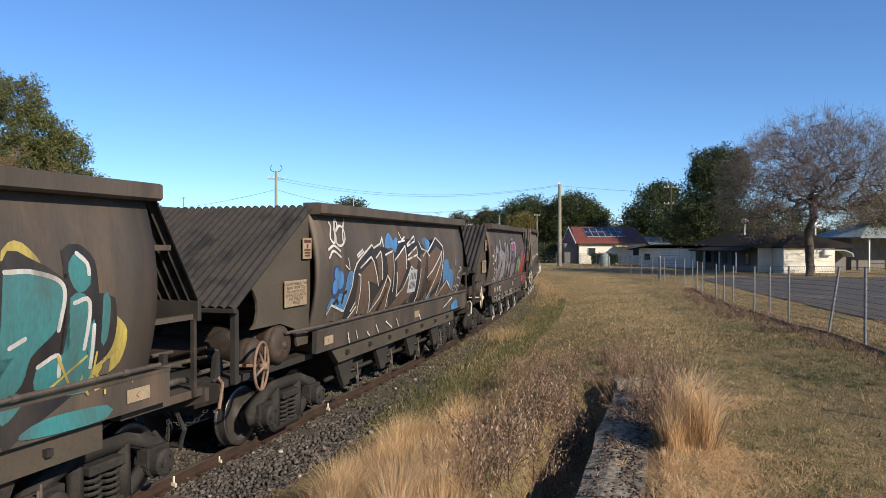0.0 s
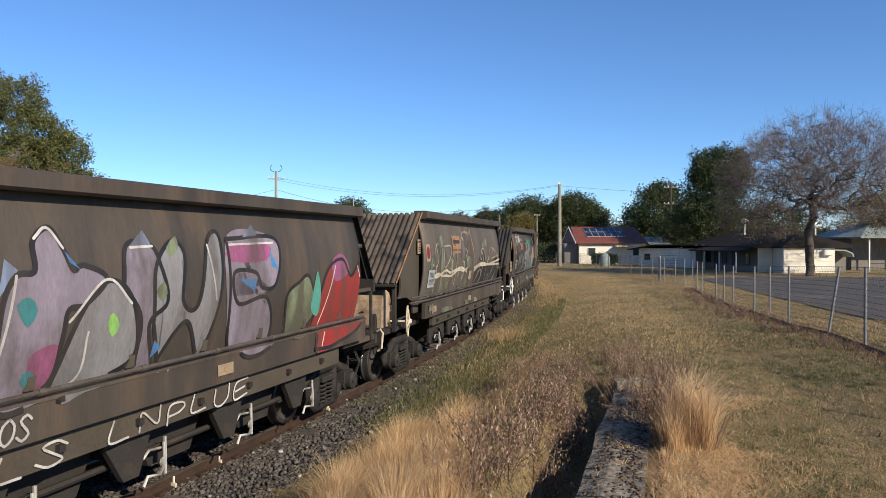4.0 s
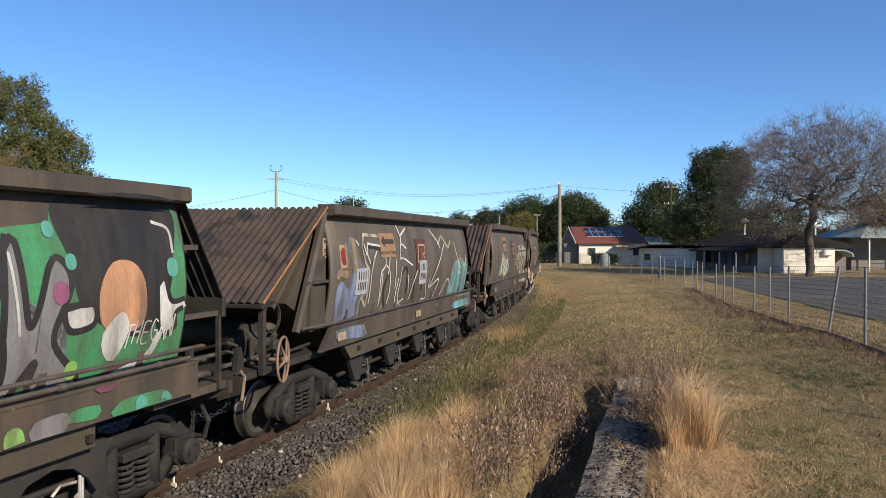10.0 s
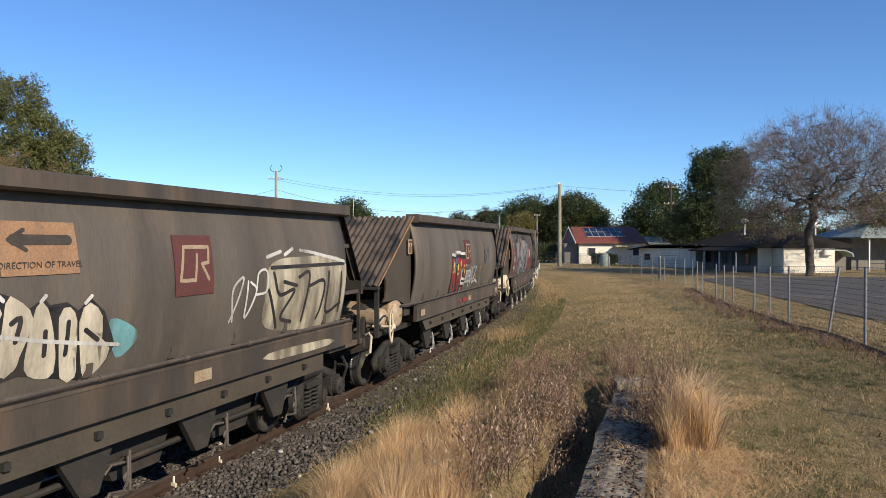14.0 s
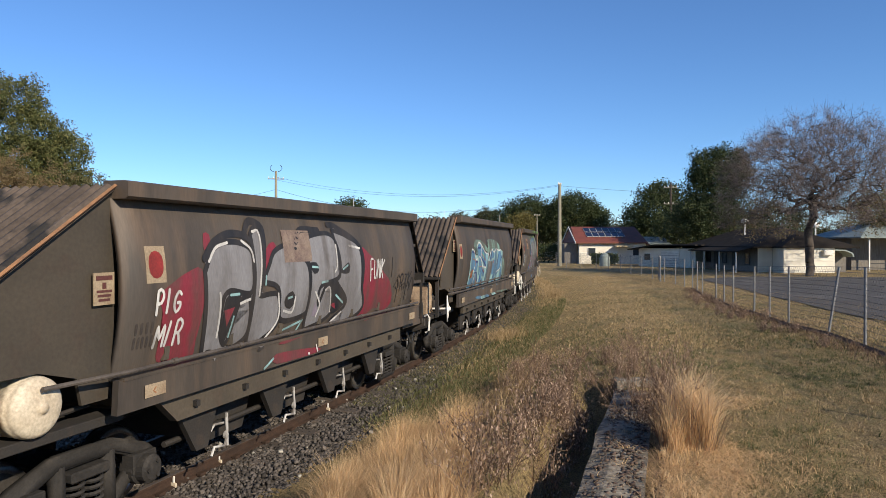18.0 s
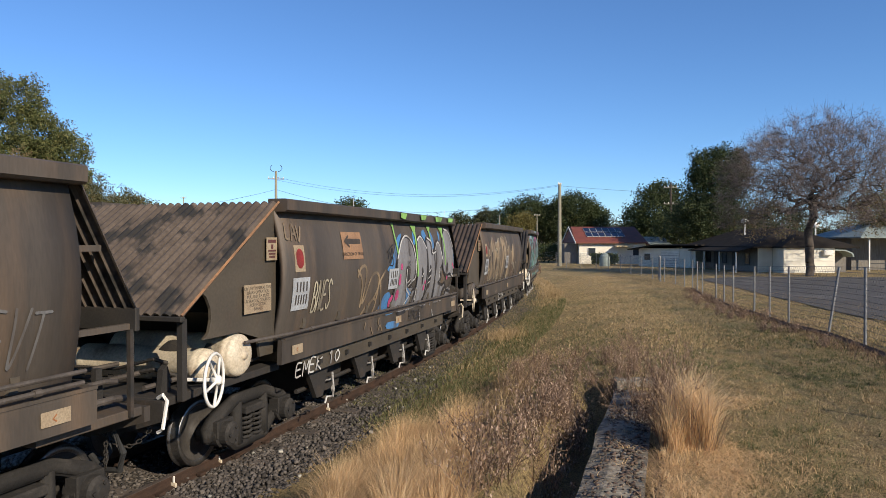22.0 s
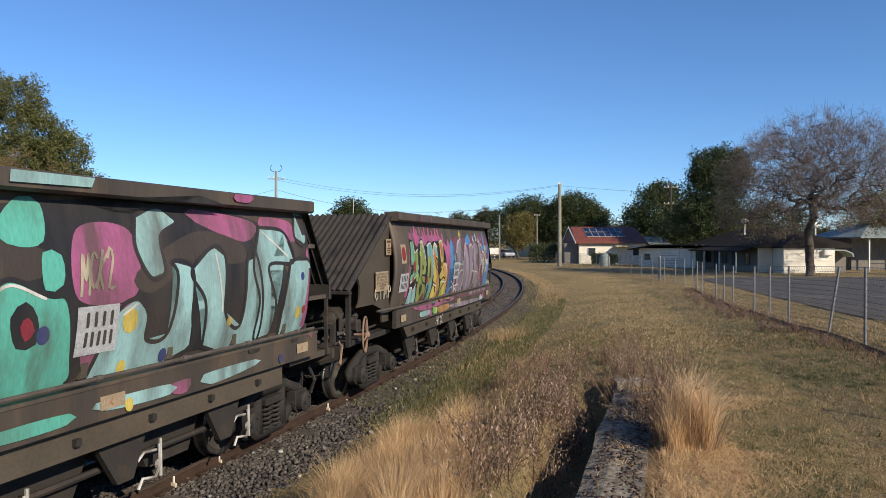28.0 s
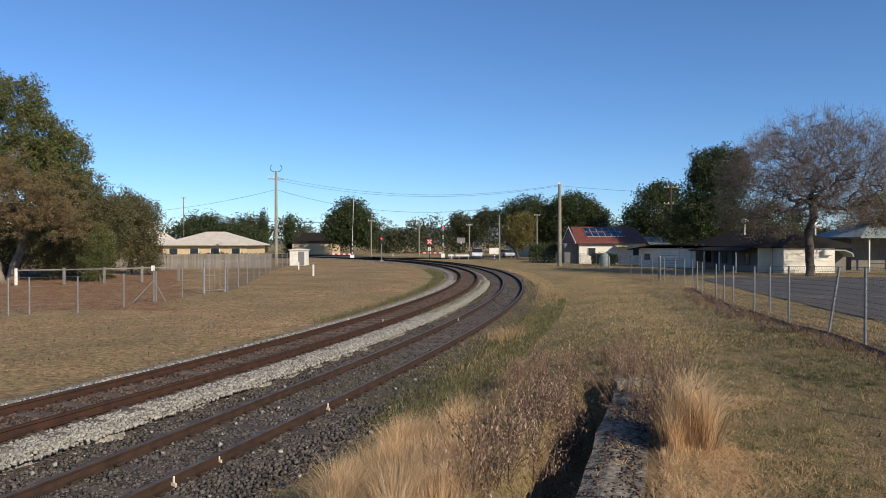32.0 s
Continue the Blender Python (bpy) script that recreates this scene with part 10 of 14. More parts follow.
shape(w, "letter_shade", [(0.77, 2.54), (0.95, 2.51), (1.14, 2.39), (1.24, 2.42), (1.37, 2.52), (1.53, 2.41), (1.63, 2.32), (2, 2.47), (2.24, 2.51), (2.42, 2.44), (2.48, 2.51), (2.81, 2.51), (2.78, 2.15), (3.04, 1.99), (3.21, 1.36), (2.6, 1.36), (0.99, 1.37), (0.69, 1.36)], S_BLACK, 0.6, tp, False)
shape(w, "painted_letter", [(0.76, 2.5), (0.93, 2.49), (0.95, 2.3), (1.13, 2.35), (1.14, 2.06), (1.06, 1.9), (0.74, 1.76), (0.72, 1.91), (0.84, 1.95), (0.85, 2.06), (0.72, 2.09)], S_JADE, 1.4, tp)
shape(w, "painted_letter", [(0.75, 1.68), (0.87, 1.68), (0.94, 1.62), (1.06, 1.74), (1.2, 1.43), (0.92, 1.37), (0.69, 1.38)], S_AQUA, 1.6, tp)
shape(w, "painted_letter", [(1.22, 1.88), (1.25, 2.3), (1.32, 2.47), (1.44, 2.53), (1.52, 2.44), (1.57, 2.27), (1.6, 2.05), (1.57, 1.88), (1.37, 1.87), (1.47, 1.74), (1.64, 1.69), (1.74, 1.42), (1.32, 1.38), (1.23, 1.37), (1.15, 1.67)], S_MOSS, 1.8, tp)
shape(w, "painted_letter", [(1.7, 1.59), (1.69, 1.9), (1.71, 2.41), (2.01, 2.43), (2.08, 1.86), (2.05, 1.34), (1.78, 1.38), (1.88, 1.62), (1.79, 1.64), (1.82, 1.44)], S_SEA, 2, tp)
shape(w, "painted_letter", [(2.12, 1.72), (2.05, 2.28), (2.18, 2.47), (2.34, 2.44), (2.38, 2.24), (2.37, 2.14), (2.21, 2.18), (2.23, 2.01), (2.44, 1.86), (2.59, 1.63), (2.64, 1.37), (2.07, 1.37), (2.18, 1.68), (2.36, 1.52), (2.38, 1.62)], S_YELLOW, 2.2, tp)
shape(w, "painted_letter", [(2.53, 2.48), (2.78, 2.49), (2.72, 2.12), (2.92, 2.07), (3.05, 1.88), (3.18, 1.36), (2.71, 1.36), (2.77, 1.57), (2.97, 1.7), (2.83, 1.78), (2.65, 1.73), (2.5, 1.82), (2.64, 1.98), (2.53, 2.16)], S_YELLOW, 2.4, tp)
paint(w, "graffiti_line", [([(0.76, 2.5), (0.93, 2.49), (0.95, 2.3), (1.13, 2.35), (1.14, 2.06), (1.06, 1.9), (0.74, 1.76), (0.72, 1.91), (0.84, 1.95), (0.85, 2.06), (0.72, 2.09), (0.76, 2.5)], 0.035, True), ([(0.75, 1.68), (0.87, 1.68), (0.94, 1.62), (1.06, 1.74), (1.2, 1.43), (0.92, 1.37), (0.69, 1.38), (0.75, 1.68)], 0.035, True), ([(1.22, 1.88), (1.25, 2.3), (1.32, 2.47), (1.44, 2.53), (1.52, 2.44), (1.57, 2.27), (1.6, 2.05), (1.57, 1.88), (1.37, 1.87), (1.47, 1.74), (1.64, 1.69), (1.74, 1.42), (1.32, 1.38), (1.23, 1.37), (1.15, 1.67), (1.22, 1.88)], 0.035, True), ([(1.7, 1.59), (1.69, 1.9), (1.71, 2.41), (2.01, 2.43), (2.08, 1.86), (2.05, 1.34), (1.78, 1.38), (1.88, 1.62), (1.79, 1.64), (1.82, 1.44), (1.7, 1.59)], 0.035, True), ([(2.12, 1.72), (2.05, 2.28), (2.18, 2.47), (2.34, 2.44), (2.38, 2.24), (2.37, 2.14), (2.21, 2.18), (2.23, 2.01), (2.44, 1.86), (2.59, 1.63), (2.64, 1.37), (2.07, 1.37), (2.18, 1.68), (2.36, 1.52), (2.38, 1.62), (2.12, 1.72)], 0.035, True), ([(2.53, 2.48), (2.78, 2.49), (2.72, 2.12), (2.92, 2.07), (3.05, 1.88), (3.18, 1.36), (2.71, 1.36), (2.77, 1.57), (2.97, 1.7), (2.83, 1.78), (2.65, 1.73), (2.5, 1.82), (2.64, 1.98), (2.53, 2.16), (2.53, 2.48)], 0.035, True)], S_BLACK, 2.7, tp)
shape(w, "letter_counter", [(1.37, 2.06), (1.41, 2.07), (1.45, 2.01), (1.39, 1.95)], S_BLACK, 3, tp)
shape(w, "letter_counter", [(1.32, 1.67), (1.4, 1.73), (1.48, 1.62), (1.43, 1.51), (1.32, 1.59)], S_BLACK, 3, tp)
shape(w, "letter_counter", [(1.81, 1.99), (1.86, 2.13), (1.93, 1.81), (1.84, 1.81)], S_BLACK, 3, tp, False)
shape(w, "letter_counter", [(0.75, 2.08), (0.82, 2.07), (0.84, 1.98), (0.75, 1.94)], S_BLACK, 3, tp)
shape(w, "graffiti_fill", [(0.92, 2.42), (0.95, 2.29), (1.11, 2.32), (1.11, 2.09), (1.02, 1.99), (0.96, 2.18)], S_MOSS, 2.9, tp)
shape(w, "graffiti_fill", [(1.7, 2.17), (1.91, 2.19), (2.02, 1.8), (1.82, 1.69)], S_MOSS, 2.9, tp)
shape(w, "graffiti_fill", [(2.23, 1.98), (2.44, 1.84), (2.59, 1.45), (2.45, 1.37), (2.40, 1.70)], S_AMBER, 2.9, tp)
shape(w, "graffiti_fill", [(2.72, 1.94), (2.92, 2), (3.03, 1.69), (2.95, 1.75)], S_AMBER, 2.9, tp)
shape(w, "graffiti_fill", [(2.07, 2.25), (2.18, 2.34), (2.24, 2.24), (2.16, 2.11)], S_ORANGE, 2.95, tp)
shape(w, "graffiti_fill", [(2.57, 2.44), (2.74, 2.46), (2.68, 2.19), (2.59, 2.26)], S_ORANGE, 2.95, tp)
shape(w, "graffiti_fill", [(2.17, 2.43), (2.32, 2.36), (2.35, 2.2), (2.19, 2.28)], S_SEA, 2.95, tp)
dots(w, [(0.92, 2.08, 0.13), (0.96, 1.99, 0.07), (1.72, 1.8, 0.1), (0.88, 1.84, 0.08), (2.64, 2.05, 0.08), (2.3, 2.06, 0.07)], S_RED, 3.8, tp)
dots(w, [(1.11, 1.87, 0.13), (1.03, 2.03, 0.08), (1.26, 2.28, 0.08), (1.95, 1.48, 0.1), (2.88, 1.48, 0.08)], S_LIME, 3.8, tp)
dots(w, [(4.29, 2.04, 0.09), (3.63, 2.17, 0.12), (5.22, 1.99, 0.08), (5.99, 1.14, 0.09), (3.57, 2.28, 0.06), (4.26, 2.26, 0.05)], S_AQUA, 3.8, tp)
shape(w, "graffiti_fill", [(1.93, 1.24), (2.21, 1.22), (2.19, 1.12), (1.93, 1.14)], S_LIME, 1, tp)
shape(w, "graffiti_fill", [(2.23, 1.22), (3.02, 1.23), (3.02, 1.13), (2.33, 1.11)], S_AMBER, 1, tp)
shape(w, "graffiti_fill", [(1.15, 1.22), (1.7, 1.22), (1.68, 1.14), (1.18, 1.14)], S_AQUA, 1, tp)
shape(w, "graffiti_fill", [(1.7, 1.21), (1.85, 1.21), (1.83, 1.1), (1.7, 1.12)], S_PINK, 0.8, tp)
shape(w, "graffiti_fill", [(3.18, 1.2), (4.62, 1.18), (5.64, 1.15), (5.82, 1.05), (3.24, 1.13)], S_LILAC, 0.8, tp)
shape(w, "painted_letter", [(3.8, 2.31), (4, 2.52), (4.29, 2.52), (4.3, 2.26), (4.01, 1.97), (4.33, 1.99), (4.32, 1.79), (3.8, 1.81), (3.93, 2.06)], S_LILAC, 1.4, tp)
shape(w, "painted_letter", [(4.43, 2.3), (4.61, 2.45), (4.78, 2.25), (5.07, 1.37), (4.55, 1.37), (4.35, 1.86)], S_LILAC, 1.6, tp)
shape(w, "painted_letter", [(4.91, 2.38), (5.26, 2.4), (5.16, 2.04), (5.42, 1.38), (5.09, 1.39)], S_LILAC, 1.8, tp)
shape(w, "painted_letter", [(5.36, 2.38), (5.66, 2.45), (5.78, 2.27), (5.48, 2.08), (5.8, 1.81), (5.92, 1.38), (5.47, 1.38)], S_LILAC, 2, tp)
shape(w, "painted_letter", [(5.88, 2.53), (6.08, 2.48), (6.05, 1.74), (6.41, 1.38), (6.03, 1.39)], S_LILAC, 2.2, tp)
shape(w, "painted_letter", [(6.18, 2.16), (6.45, 2.26), (6.66, 1.86), (6.65, 1.69), (6.33, 1.66)], S_LILAC, 2.4, tp)
shape(w, "painted_letter", [(3.9, 1.72), (4.33, 1.77), (4.46, 1.4), (4.01, 1.41)], S_LILAC, 2.6, tp)
paint(w, "graffiti_line", [([(3.78, 2.27), (4, 2.52)], 0.025, True), ([(3.98, 2.46), (4.26, 2.56), (4.38, 2.43)], 0.025, True), ([(3.85, 2.02), (4.33, 1.99)], 0.025, True), ([(4.37, 2.12), (4.66, 2.48)], 0.025, True), ([(4.96, 2.38), (5.26, 2.4), (5.2, 1.8)], 0.025, True), ([(5.41, 1.78), (5.75, 1.76), (5.9, 1.54)], 0.025, True)], S_WHITE, 3.4, tp)
paint(w, "graffiti_line", [([(5.85, 2.5), (6.06, 2.51)], 0.025, True), ([(6.12, 1.95), (6.12, 2.21)], 0.025, True), ([(6.3, 2.05), (6.5, 2.18), (6.57, 1.98)], 0.025, True), ([(3.89, 1.77), (4.35, 1.86), (4.46, 1.4)], 0.025, True), ([(3.46, 1.52), (4.1, 1.57)], 0.025, True), ([(3.62, 1.69), (3.9, 1.38)], 0.025, True)], S_WHITE, 3.4, tp)
paint(w, "graffiti_line", [([(3.49, 1.66), (4.1, 1.38)], 0.025, True), ([(3.72, 1.7), (3.79, 1.36)], 0.025, True)], S_WHITE, 3.4, tp)
paint(w, "graffiti_line", [([(0.93, 2.49), (0.95, 2.3), (1.13, 2.35)], 0.025, True), ([(0.74, 1.76), (1.06, 1.9), (1.14, 2.06)], 0.025, True), ([(1.32, 2.47), (1.46, 2.5), (1.52, 2.33), (1.59, 2.06)], 0.025, True), ([(1.71, 2.41), (2, 2.43), (2.08, 1.86)], 0.025, True), ([(2.07, 2.25), (2.22, 2.46), (2.38, 2.39)], 0.025, True), ([(2.53, 2.48), (2.77, 2.49), (2.72, 2.12)], 0.025, True)], S_WHITE, 3.4, tp)
paint(w, "graffiti_line", [([(2.92, 2.07), (3.05, 1.88), (3.06, 1.69), (2.65, 1.69)], 0.025, True), ([(2.15, 1.68), (2.38, 1.62), (2.39, 1.52)], 0.025, True), ([(0.75, 1.68), (0.87, 1.68), (0.94, 1.62), (1.06, 1.73)], 0.025, True), ([(1.43, 2.47), (1.46, 2.3)], 0.025, True)], S_WHITE, 3.4, tp)
paint(w, "graffiti_line", [([(1.15, 2.69), (1.14, 2.56), (1.08, 2.42)], 0.035, True), ([(1.21, 2.59), (1.21, 2.39)], 0.035, True), ([(1.74, 2.72), (1.73, 2.51)], 0.035, True), ([(2.01, 2.76), (1.99, 2.54)], 0.035, True), ([(2.45, 2.74), (2.44, 2.54)], 0.035, True), ([(2.6, 2.72), (2.63, 2.55)], 0.035, True)], S_HOT, 0.3, tp)
paint(w, "graffiti_line", [([(2.86, 2.48), (2.92, 2.11)], 0.035, True), ([(1.16, 2.95), (1.15, 2.88)], 0.035, True), ([(1.81, 2.98), (1.79, 2.9)], 0.035, True)], S_HOT, 0.3, tp)
shape(w, "graffiti_fill", [(4.13, 2.65), (4.26, 2.76), (4.37, 2.63), (4.26, 2.62), (4.22, 2.56), (4.17, 2.59)], S_YELLOW, 3.6, tp, False)
shape(w, "graffiti_fill", [(1.47, 1.47), (1.61, 1.54), (1.68, 1.5), (1.7, 1.4), (1.37, 1.38)], S_CRIMSON, 3.7, tp, False)

# scrawl on the last wagon's end plate
bm = bmesh.new()
for k, ch in enumerate("GIMP"):
    for l_ in GLYPH[ch]:
        add_tube(bm, [(4.2 - 0.19 * k - a * 0.17, 1.297, 1.58 + b * 0.2) for a, b in l_], 0.011, 4)
part("graffiti_tag", bm, S_CREAM, wagons[13], "cream scrawled tag on the end plate")
# ---- plants ----
def quads_object(name, centre, a, b, mat):
    """Many four-cornered leaves: centres and two half-axes, all (n, 3)."""
    n = len(centre)
    v = np.stack([centre - a - b * 0.3, centre - a * 0.1 - b, centre + a + b * 0.3, centre + a * 0.1 + b], 1).reshape(-1, 3)
    return big_mesh(name, v, np.arange(4 * n), np.full(n, 4), mat)


def random_dirs(rng, n):
    d = rng.normal(size=(n, 3))
    return d / np.linalg.norm(d, axis=1)[:, None]


def leaf_cloud(rng, lobes, n, size, gaps=0.35, shell=0.55, spread_=0.34):
    """Leaves gathered in clumps through a set of lobes (x, y, z, rx, ry, rz)."""
    lobes = np.asarray(lobes, float)
    vol = np.prod(lobes[:, 3:], axis=1) ** (2 / 3)
    nc = max(20, n // 26)
    which = rng.choice(len(lobes), nc, p=vol / vol.sum())
    r = (shell + (1 - shell) * rng.random(nc)) * (1 + 0.10 * np.clip(rng.normal(size=nc), -2, 2))
    cc = lobes[which, :3] + random_dirs(rng, nc) * r[:, None] * lobes[which, 3:]
    keep = rng.random(nc) > gaps * (0.5 + 0.5 * np.sin(cc[:, 0] * 1.9 + cc[:, 2] * 2.3) * np.cos(cc[:, 1] * 1.7))
    cc = cc[keep]
    pick = rng.integers(0, len(cc), n)
    c = cc[pick] + np.clip(rng.normal(size=(n, 3)), -1.7, 1.7) * spread_
    a = random_dirs(rng, n)
    b = np.cross(a, random_dirs(rng, n))
    s = size * (0.6 + 0.8 * rng.random(n))[:, None]
    return c, a * s, b * s * 0.55


def limb_mesh(rng, height, radius, levels=4, forks=(3, 4), first=0.35, spread_angle=38, shrink=0.72, seg=6, wob=0.12, tip=0.25):
    """Tapered trunk that forks into limbs and branches."""
    bm = bmesh.new()

    def grow(p, d, length, r, level):
        pts, rad = [p], [r]
        k = 4 if level < 2 else 3
        for j in range(k):
            d = (d + Vector(rng.normal(size=3)) * wob).normalized()
            p = p + d * (length / k)
            pts.append(p)
            rad.append(r * (1 - (1 - shrink) * (j + 1) / k) if level < levels else r * (1 - (1 - tip) * (j + 1) / k))
        add_tube(bm, pts, r, max(3, seg - level), cap=False, radii=rad)
        if level >= levels:
            return
        for _ in range(int(rng.integers(forks[0], forks[1] + 1))):
            ax = Vector(rng.normal(size=3)).cross(d).normalized()
            ang = radians(spread_angle * (0.55 + 0.75 * rng.random()))
            nd = (Matrix.Rotation(ang, 3, ax) @ d).normalized()
            if nd.z < -0.1 and level < 3:
                nd.z = 0.1
            grow(pts[-1] if rng.random() < 0.6 else pts[-2], nd, length * (0.62 + 0.25 * rng.random()), rad[-1] * (0.62 + 0.2 * rng.random()), level + 1)

    grow(Vector((0, 0, -0.2)), Vector((0, 0, 1)), height * first, radius, 0)
    return bm


def leafy_tree(name, x, y, lobes, leaves, size, mat, bark=None, trunk_r=0.25, seed=1, label="", gaps=0.35, base=None, group="", levels=3, shell=0.5):
    rng = np.random.default_rng(seed)
    z = gz(x, y) if base is None else base
    t = empty(name, Matrix.Translation((x, y, z)))
    top = max(l[2] for l in lobes)
    limbs = limb_mesh(rng, top, trunk_r, levels=levels, first=0.34, spread_angle=25)
    floor_ = min(l[2] - l[5] for l in lobes) + 0.4
    stray = [v for v in limbs.verts if v.co.z > floor_ and all(((v.co.x - l[0]) / l[3]) ** 2 + ((v.co.y - l[1]) / l[4]) ** 2 + ((v.co.z - l[2]) / l[5]) ** 2 > 1.05 and abs(v.co.x) > 0.6 for l in lobes)]
    bmesh.ops.delete(limbs, geom=stray, context="VERTS")
    part("trunk", limbs, bark or M_BARK, t)
    mats = mat if isinstance(mat, (list, tuple)) else [mat]
    c, a, b = leaf_cloud(rng, lobes, int(leaves * 3.6), size * 0.42, gaps, shell, size * 1.0)
    part("crown", quads_object("crown", c, a, b, mats[0]), parent=t)
    return tagged(t, label, "tree", group)


# large winter tree by the low house
def bare_tree(x, y, seed, label):
    """Limbs reach from a low fork towards points through a broad dome; radii add up towards the trunk."""
    rng = np.random.default_rng(seed)
    t = empty("bare_tree", Matrix.Translation((x, y, gz(x, y) - 0.1)))
    n = 3000
    d = random_dirs(rng, n)
    d[:, 2] = np.where(d[:, 2] < -0.28, -d[:, 2], d[:, 2])
    r = rng.random(n) ** 0.42
    bumps = 1 + 0.07 * np.sin(5 * np.arctan2(d[:, 1], d[:, 0]) + 4 * d[:, 2]) + 0.05 * np.sin(11 * d[:, 0] + 3)
    aim = np.array([0.7, 0, 5.3]) + d * (r * bumps)[:, None] * np.array([7.0, 6.6, 6.5])
    fork = np.array([0.1, 0, 2.3])
    aim = aim[np.argsort(np.linalg.norm(aim - fork, axis=1))]
    pts = np.zeros((n + 3, 3))
    pts[:3] = [(0, 0, -0.2), (0.12, 0, 1.1), fork]
    way, parent = np.full(n + 3, 1e9), np.full(n + 3, -1)
    way[2], parent[1], parent[2] = 0, 0, 1
    for i in range(n):
        k = i + 3
        dist = np.linalg.norm(pts[2:k] - aim[i], axis=1)
        j = 2 + int(np.argmin(dist + 0.05 * way[2:k]))
        pts[k], parent[k], way[k] = aim[i], j, way[j] + dist[j - 2]
    load = np.zeros(n + 3)
    tips = np.ones(n + 3, bool)
    tips[parent[1:]] = False
    load[tips] = 1
    for k in range(n + 2, 0, -1):
        load[parent[k]] += load[k]
    rad = 0.0115 * load ** 0.48
    bm = bmesh.new()
    for k in range(1, n + 3):
        a, b = Vector(pts[parent[k]]), Vector(pts[k])
        l = (b - a).length
        back = Vector(pts[parent[parent[k]]]) if parent[k] > 0 else a - Vector((0, 0, 1))
        run = (a - back).normalized()
        m1, m2 = a + run * l * 0.3 + Vector(rng.normal(size=3)) * l * 0.05, a.lerp(b, 0.66) + run * l * 0.12 + Vector(rng.normal(size=3)) * l * 0.06
        ra = min(rad[parent[k]], rad[k] * 1.25)
        add_tube(bm, [a, m1, m2, b], ra, 3 if rad[k] < 0.04 else (5 if rad[k] < 0.12 else 9), cap=False, radii=[ra, ra * 0.97, rad[k] * 1.03, rad[k]])
    for f in bm.faces:
        f.smooth = True
    part("trunk", bm, M_BARK, t)
    e = pts[load <= 3]
    m = 20
    c0 = np.repeat(e, m, axis=0) + rng.normal(size=(len(e) * m, 3)) * 0.16
    d = random_dirs(rng, len(c0)) * (0.25 + 0.5 * rng.random(len(c0)))[:, None]
    d = d + (c0 - np.array([0.7, 0, 4.5])) * 0.035
    side = np.cross(d, random_dirs(rng, len(c0)))
    side = side / np.linalg.norm(side, axis=1)[:, None] * 0.0075
    v = np.stack([c0 - side, c0 + side, c0 + d + side * 0.3, c0 + d - side * 0.3], 1).reshape(-1, 3)
    part("twig_crown", big_mesh("twig_crown", v, np.arange(len(v)), np.full(len(c0), 4), M_TWIG), parent=t, label="fine leafless mauve-brown twigs")
    c, a, b = leaf_cloud(rng, [(-3.6, 0, 4.4, 2.8, 3, 1.9), (3.2, -1, 4.4, 2.6, 3, 1.5), (0.2, -1, 4.6, 1.0, 1.0, 1.2)], 3500, 0.07, 0.7, 0.3, 0.3)
    part("last_leaves", quads_object("last_leaves", c, a, b, M_LEAF_BROWN), parent=t, label="sparse withered olive-brown leaves")
    return tagged(t, label, "tree")


bare_tree(26.6, 51.5, 5, "large leafless winter tree with a dense brown twig crown")
leafy_tree("tree", 31.0, 80.0, [(0, 0, 9, 3.4, 3.4, 3.6), (-1.2, 0, 5.5, 4.2, 4, 2.6), (1.5, 0, 11, 2.4, 2.4, 2.6), (-1.2, 0, 10.8, 2.0, 2, 2.4)], 16000, 0.28, M_LEAF_DARK, seed=11, label="tall dark green tree with ragged layered foliage", gaps=0.6)
leafy_tree("tree", 33.5, 110.0, [(0, 0, 7, 5, 5, 4.6), (-3, 0, 5, 3, 3, 3), (3, 0, 6, 3, 3, 3.4), (0.5, 0, 10, 3, 3, 2)], 9000, 0.42, M_LEAF_DARK, seed=12, label="broad dense dark green tree behind the houses", gaps=0.2, trunk_r=0.4)
leafy_tree("tree", 14.8, 122.0, [(0, 0, 7.5, 4, 4, 3), (-3, 0, 6.0, 3, 3, 3.4), (3, 0, 5.5, 3.2, 3, 3.5)], 7000, 0.42, M_LEAF_DARK, seed=13, label="dense dark green tree behind the red-roofed house", gaps=0.25)
leafy_tree("tree", 22.0, 120.0, [(0, 0, 8.2, 4.4, 4, 3), (-2.5, 0, 6, 3, 3, 3), (3.5, 0, 6, 3, 3, 3.2)], 8000, 0.42, M_LEAF_DARK, seed=14, label="round dark green tree behind the red-roofed house", gaps=0.25)
leafy_tree("tree", 11.2, 105.0, [(0, 0, 4, 2.4, 2.4, 2.6), (0.8, 0, 5.4, 1.6, 1.6, 1.6)], 3500, 0.3, M_LEAF_OLIVE, seed=15, label="small yellow-olive street tree", gaps=0.4)
leafy_tree("tree", 42.0, 66.0, [(0, 0, 5.5, 4, 4, 2.2), (4, 0, 5, 4, 3, 2.6)], 6000, 0.3, M_LEAF_MID, seed=16, label="spreading green tree beside the verandah house", gaps=0.5)
leafy_tree("tree", 36.0, 92.0, [(0, 0, 5.5, 5, 4, 2.8), (-5, 0, 4.6, 4, 3, 2.4), (7, 0, 5, 5, 4, 3)], 6000, 0.4, M_LEAF_DARK, seed=17, label="dark green trees crowding behind the low house", gaps=0.3)
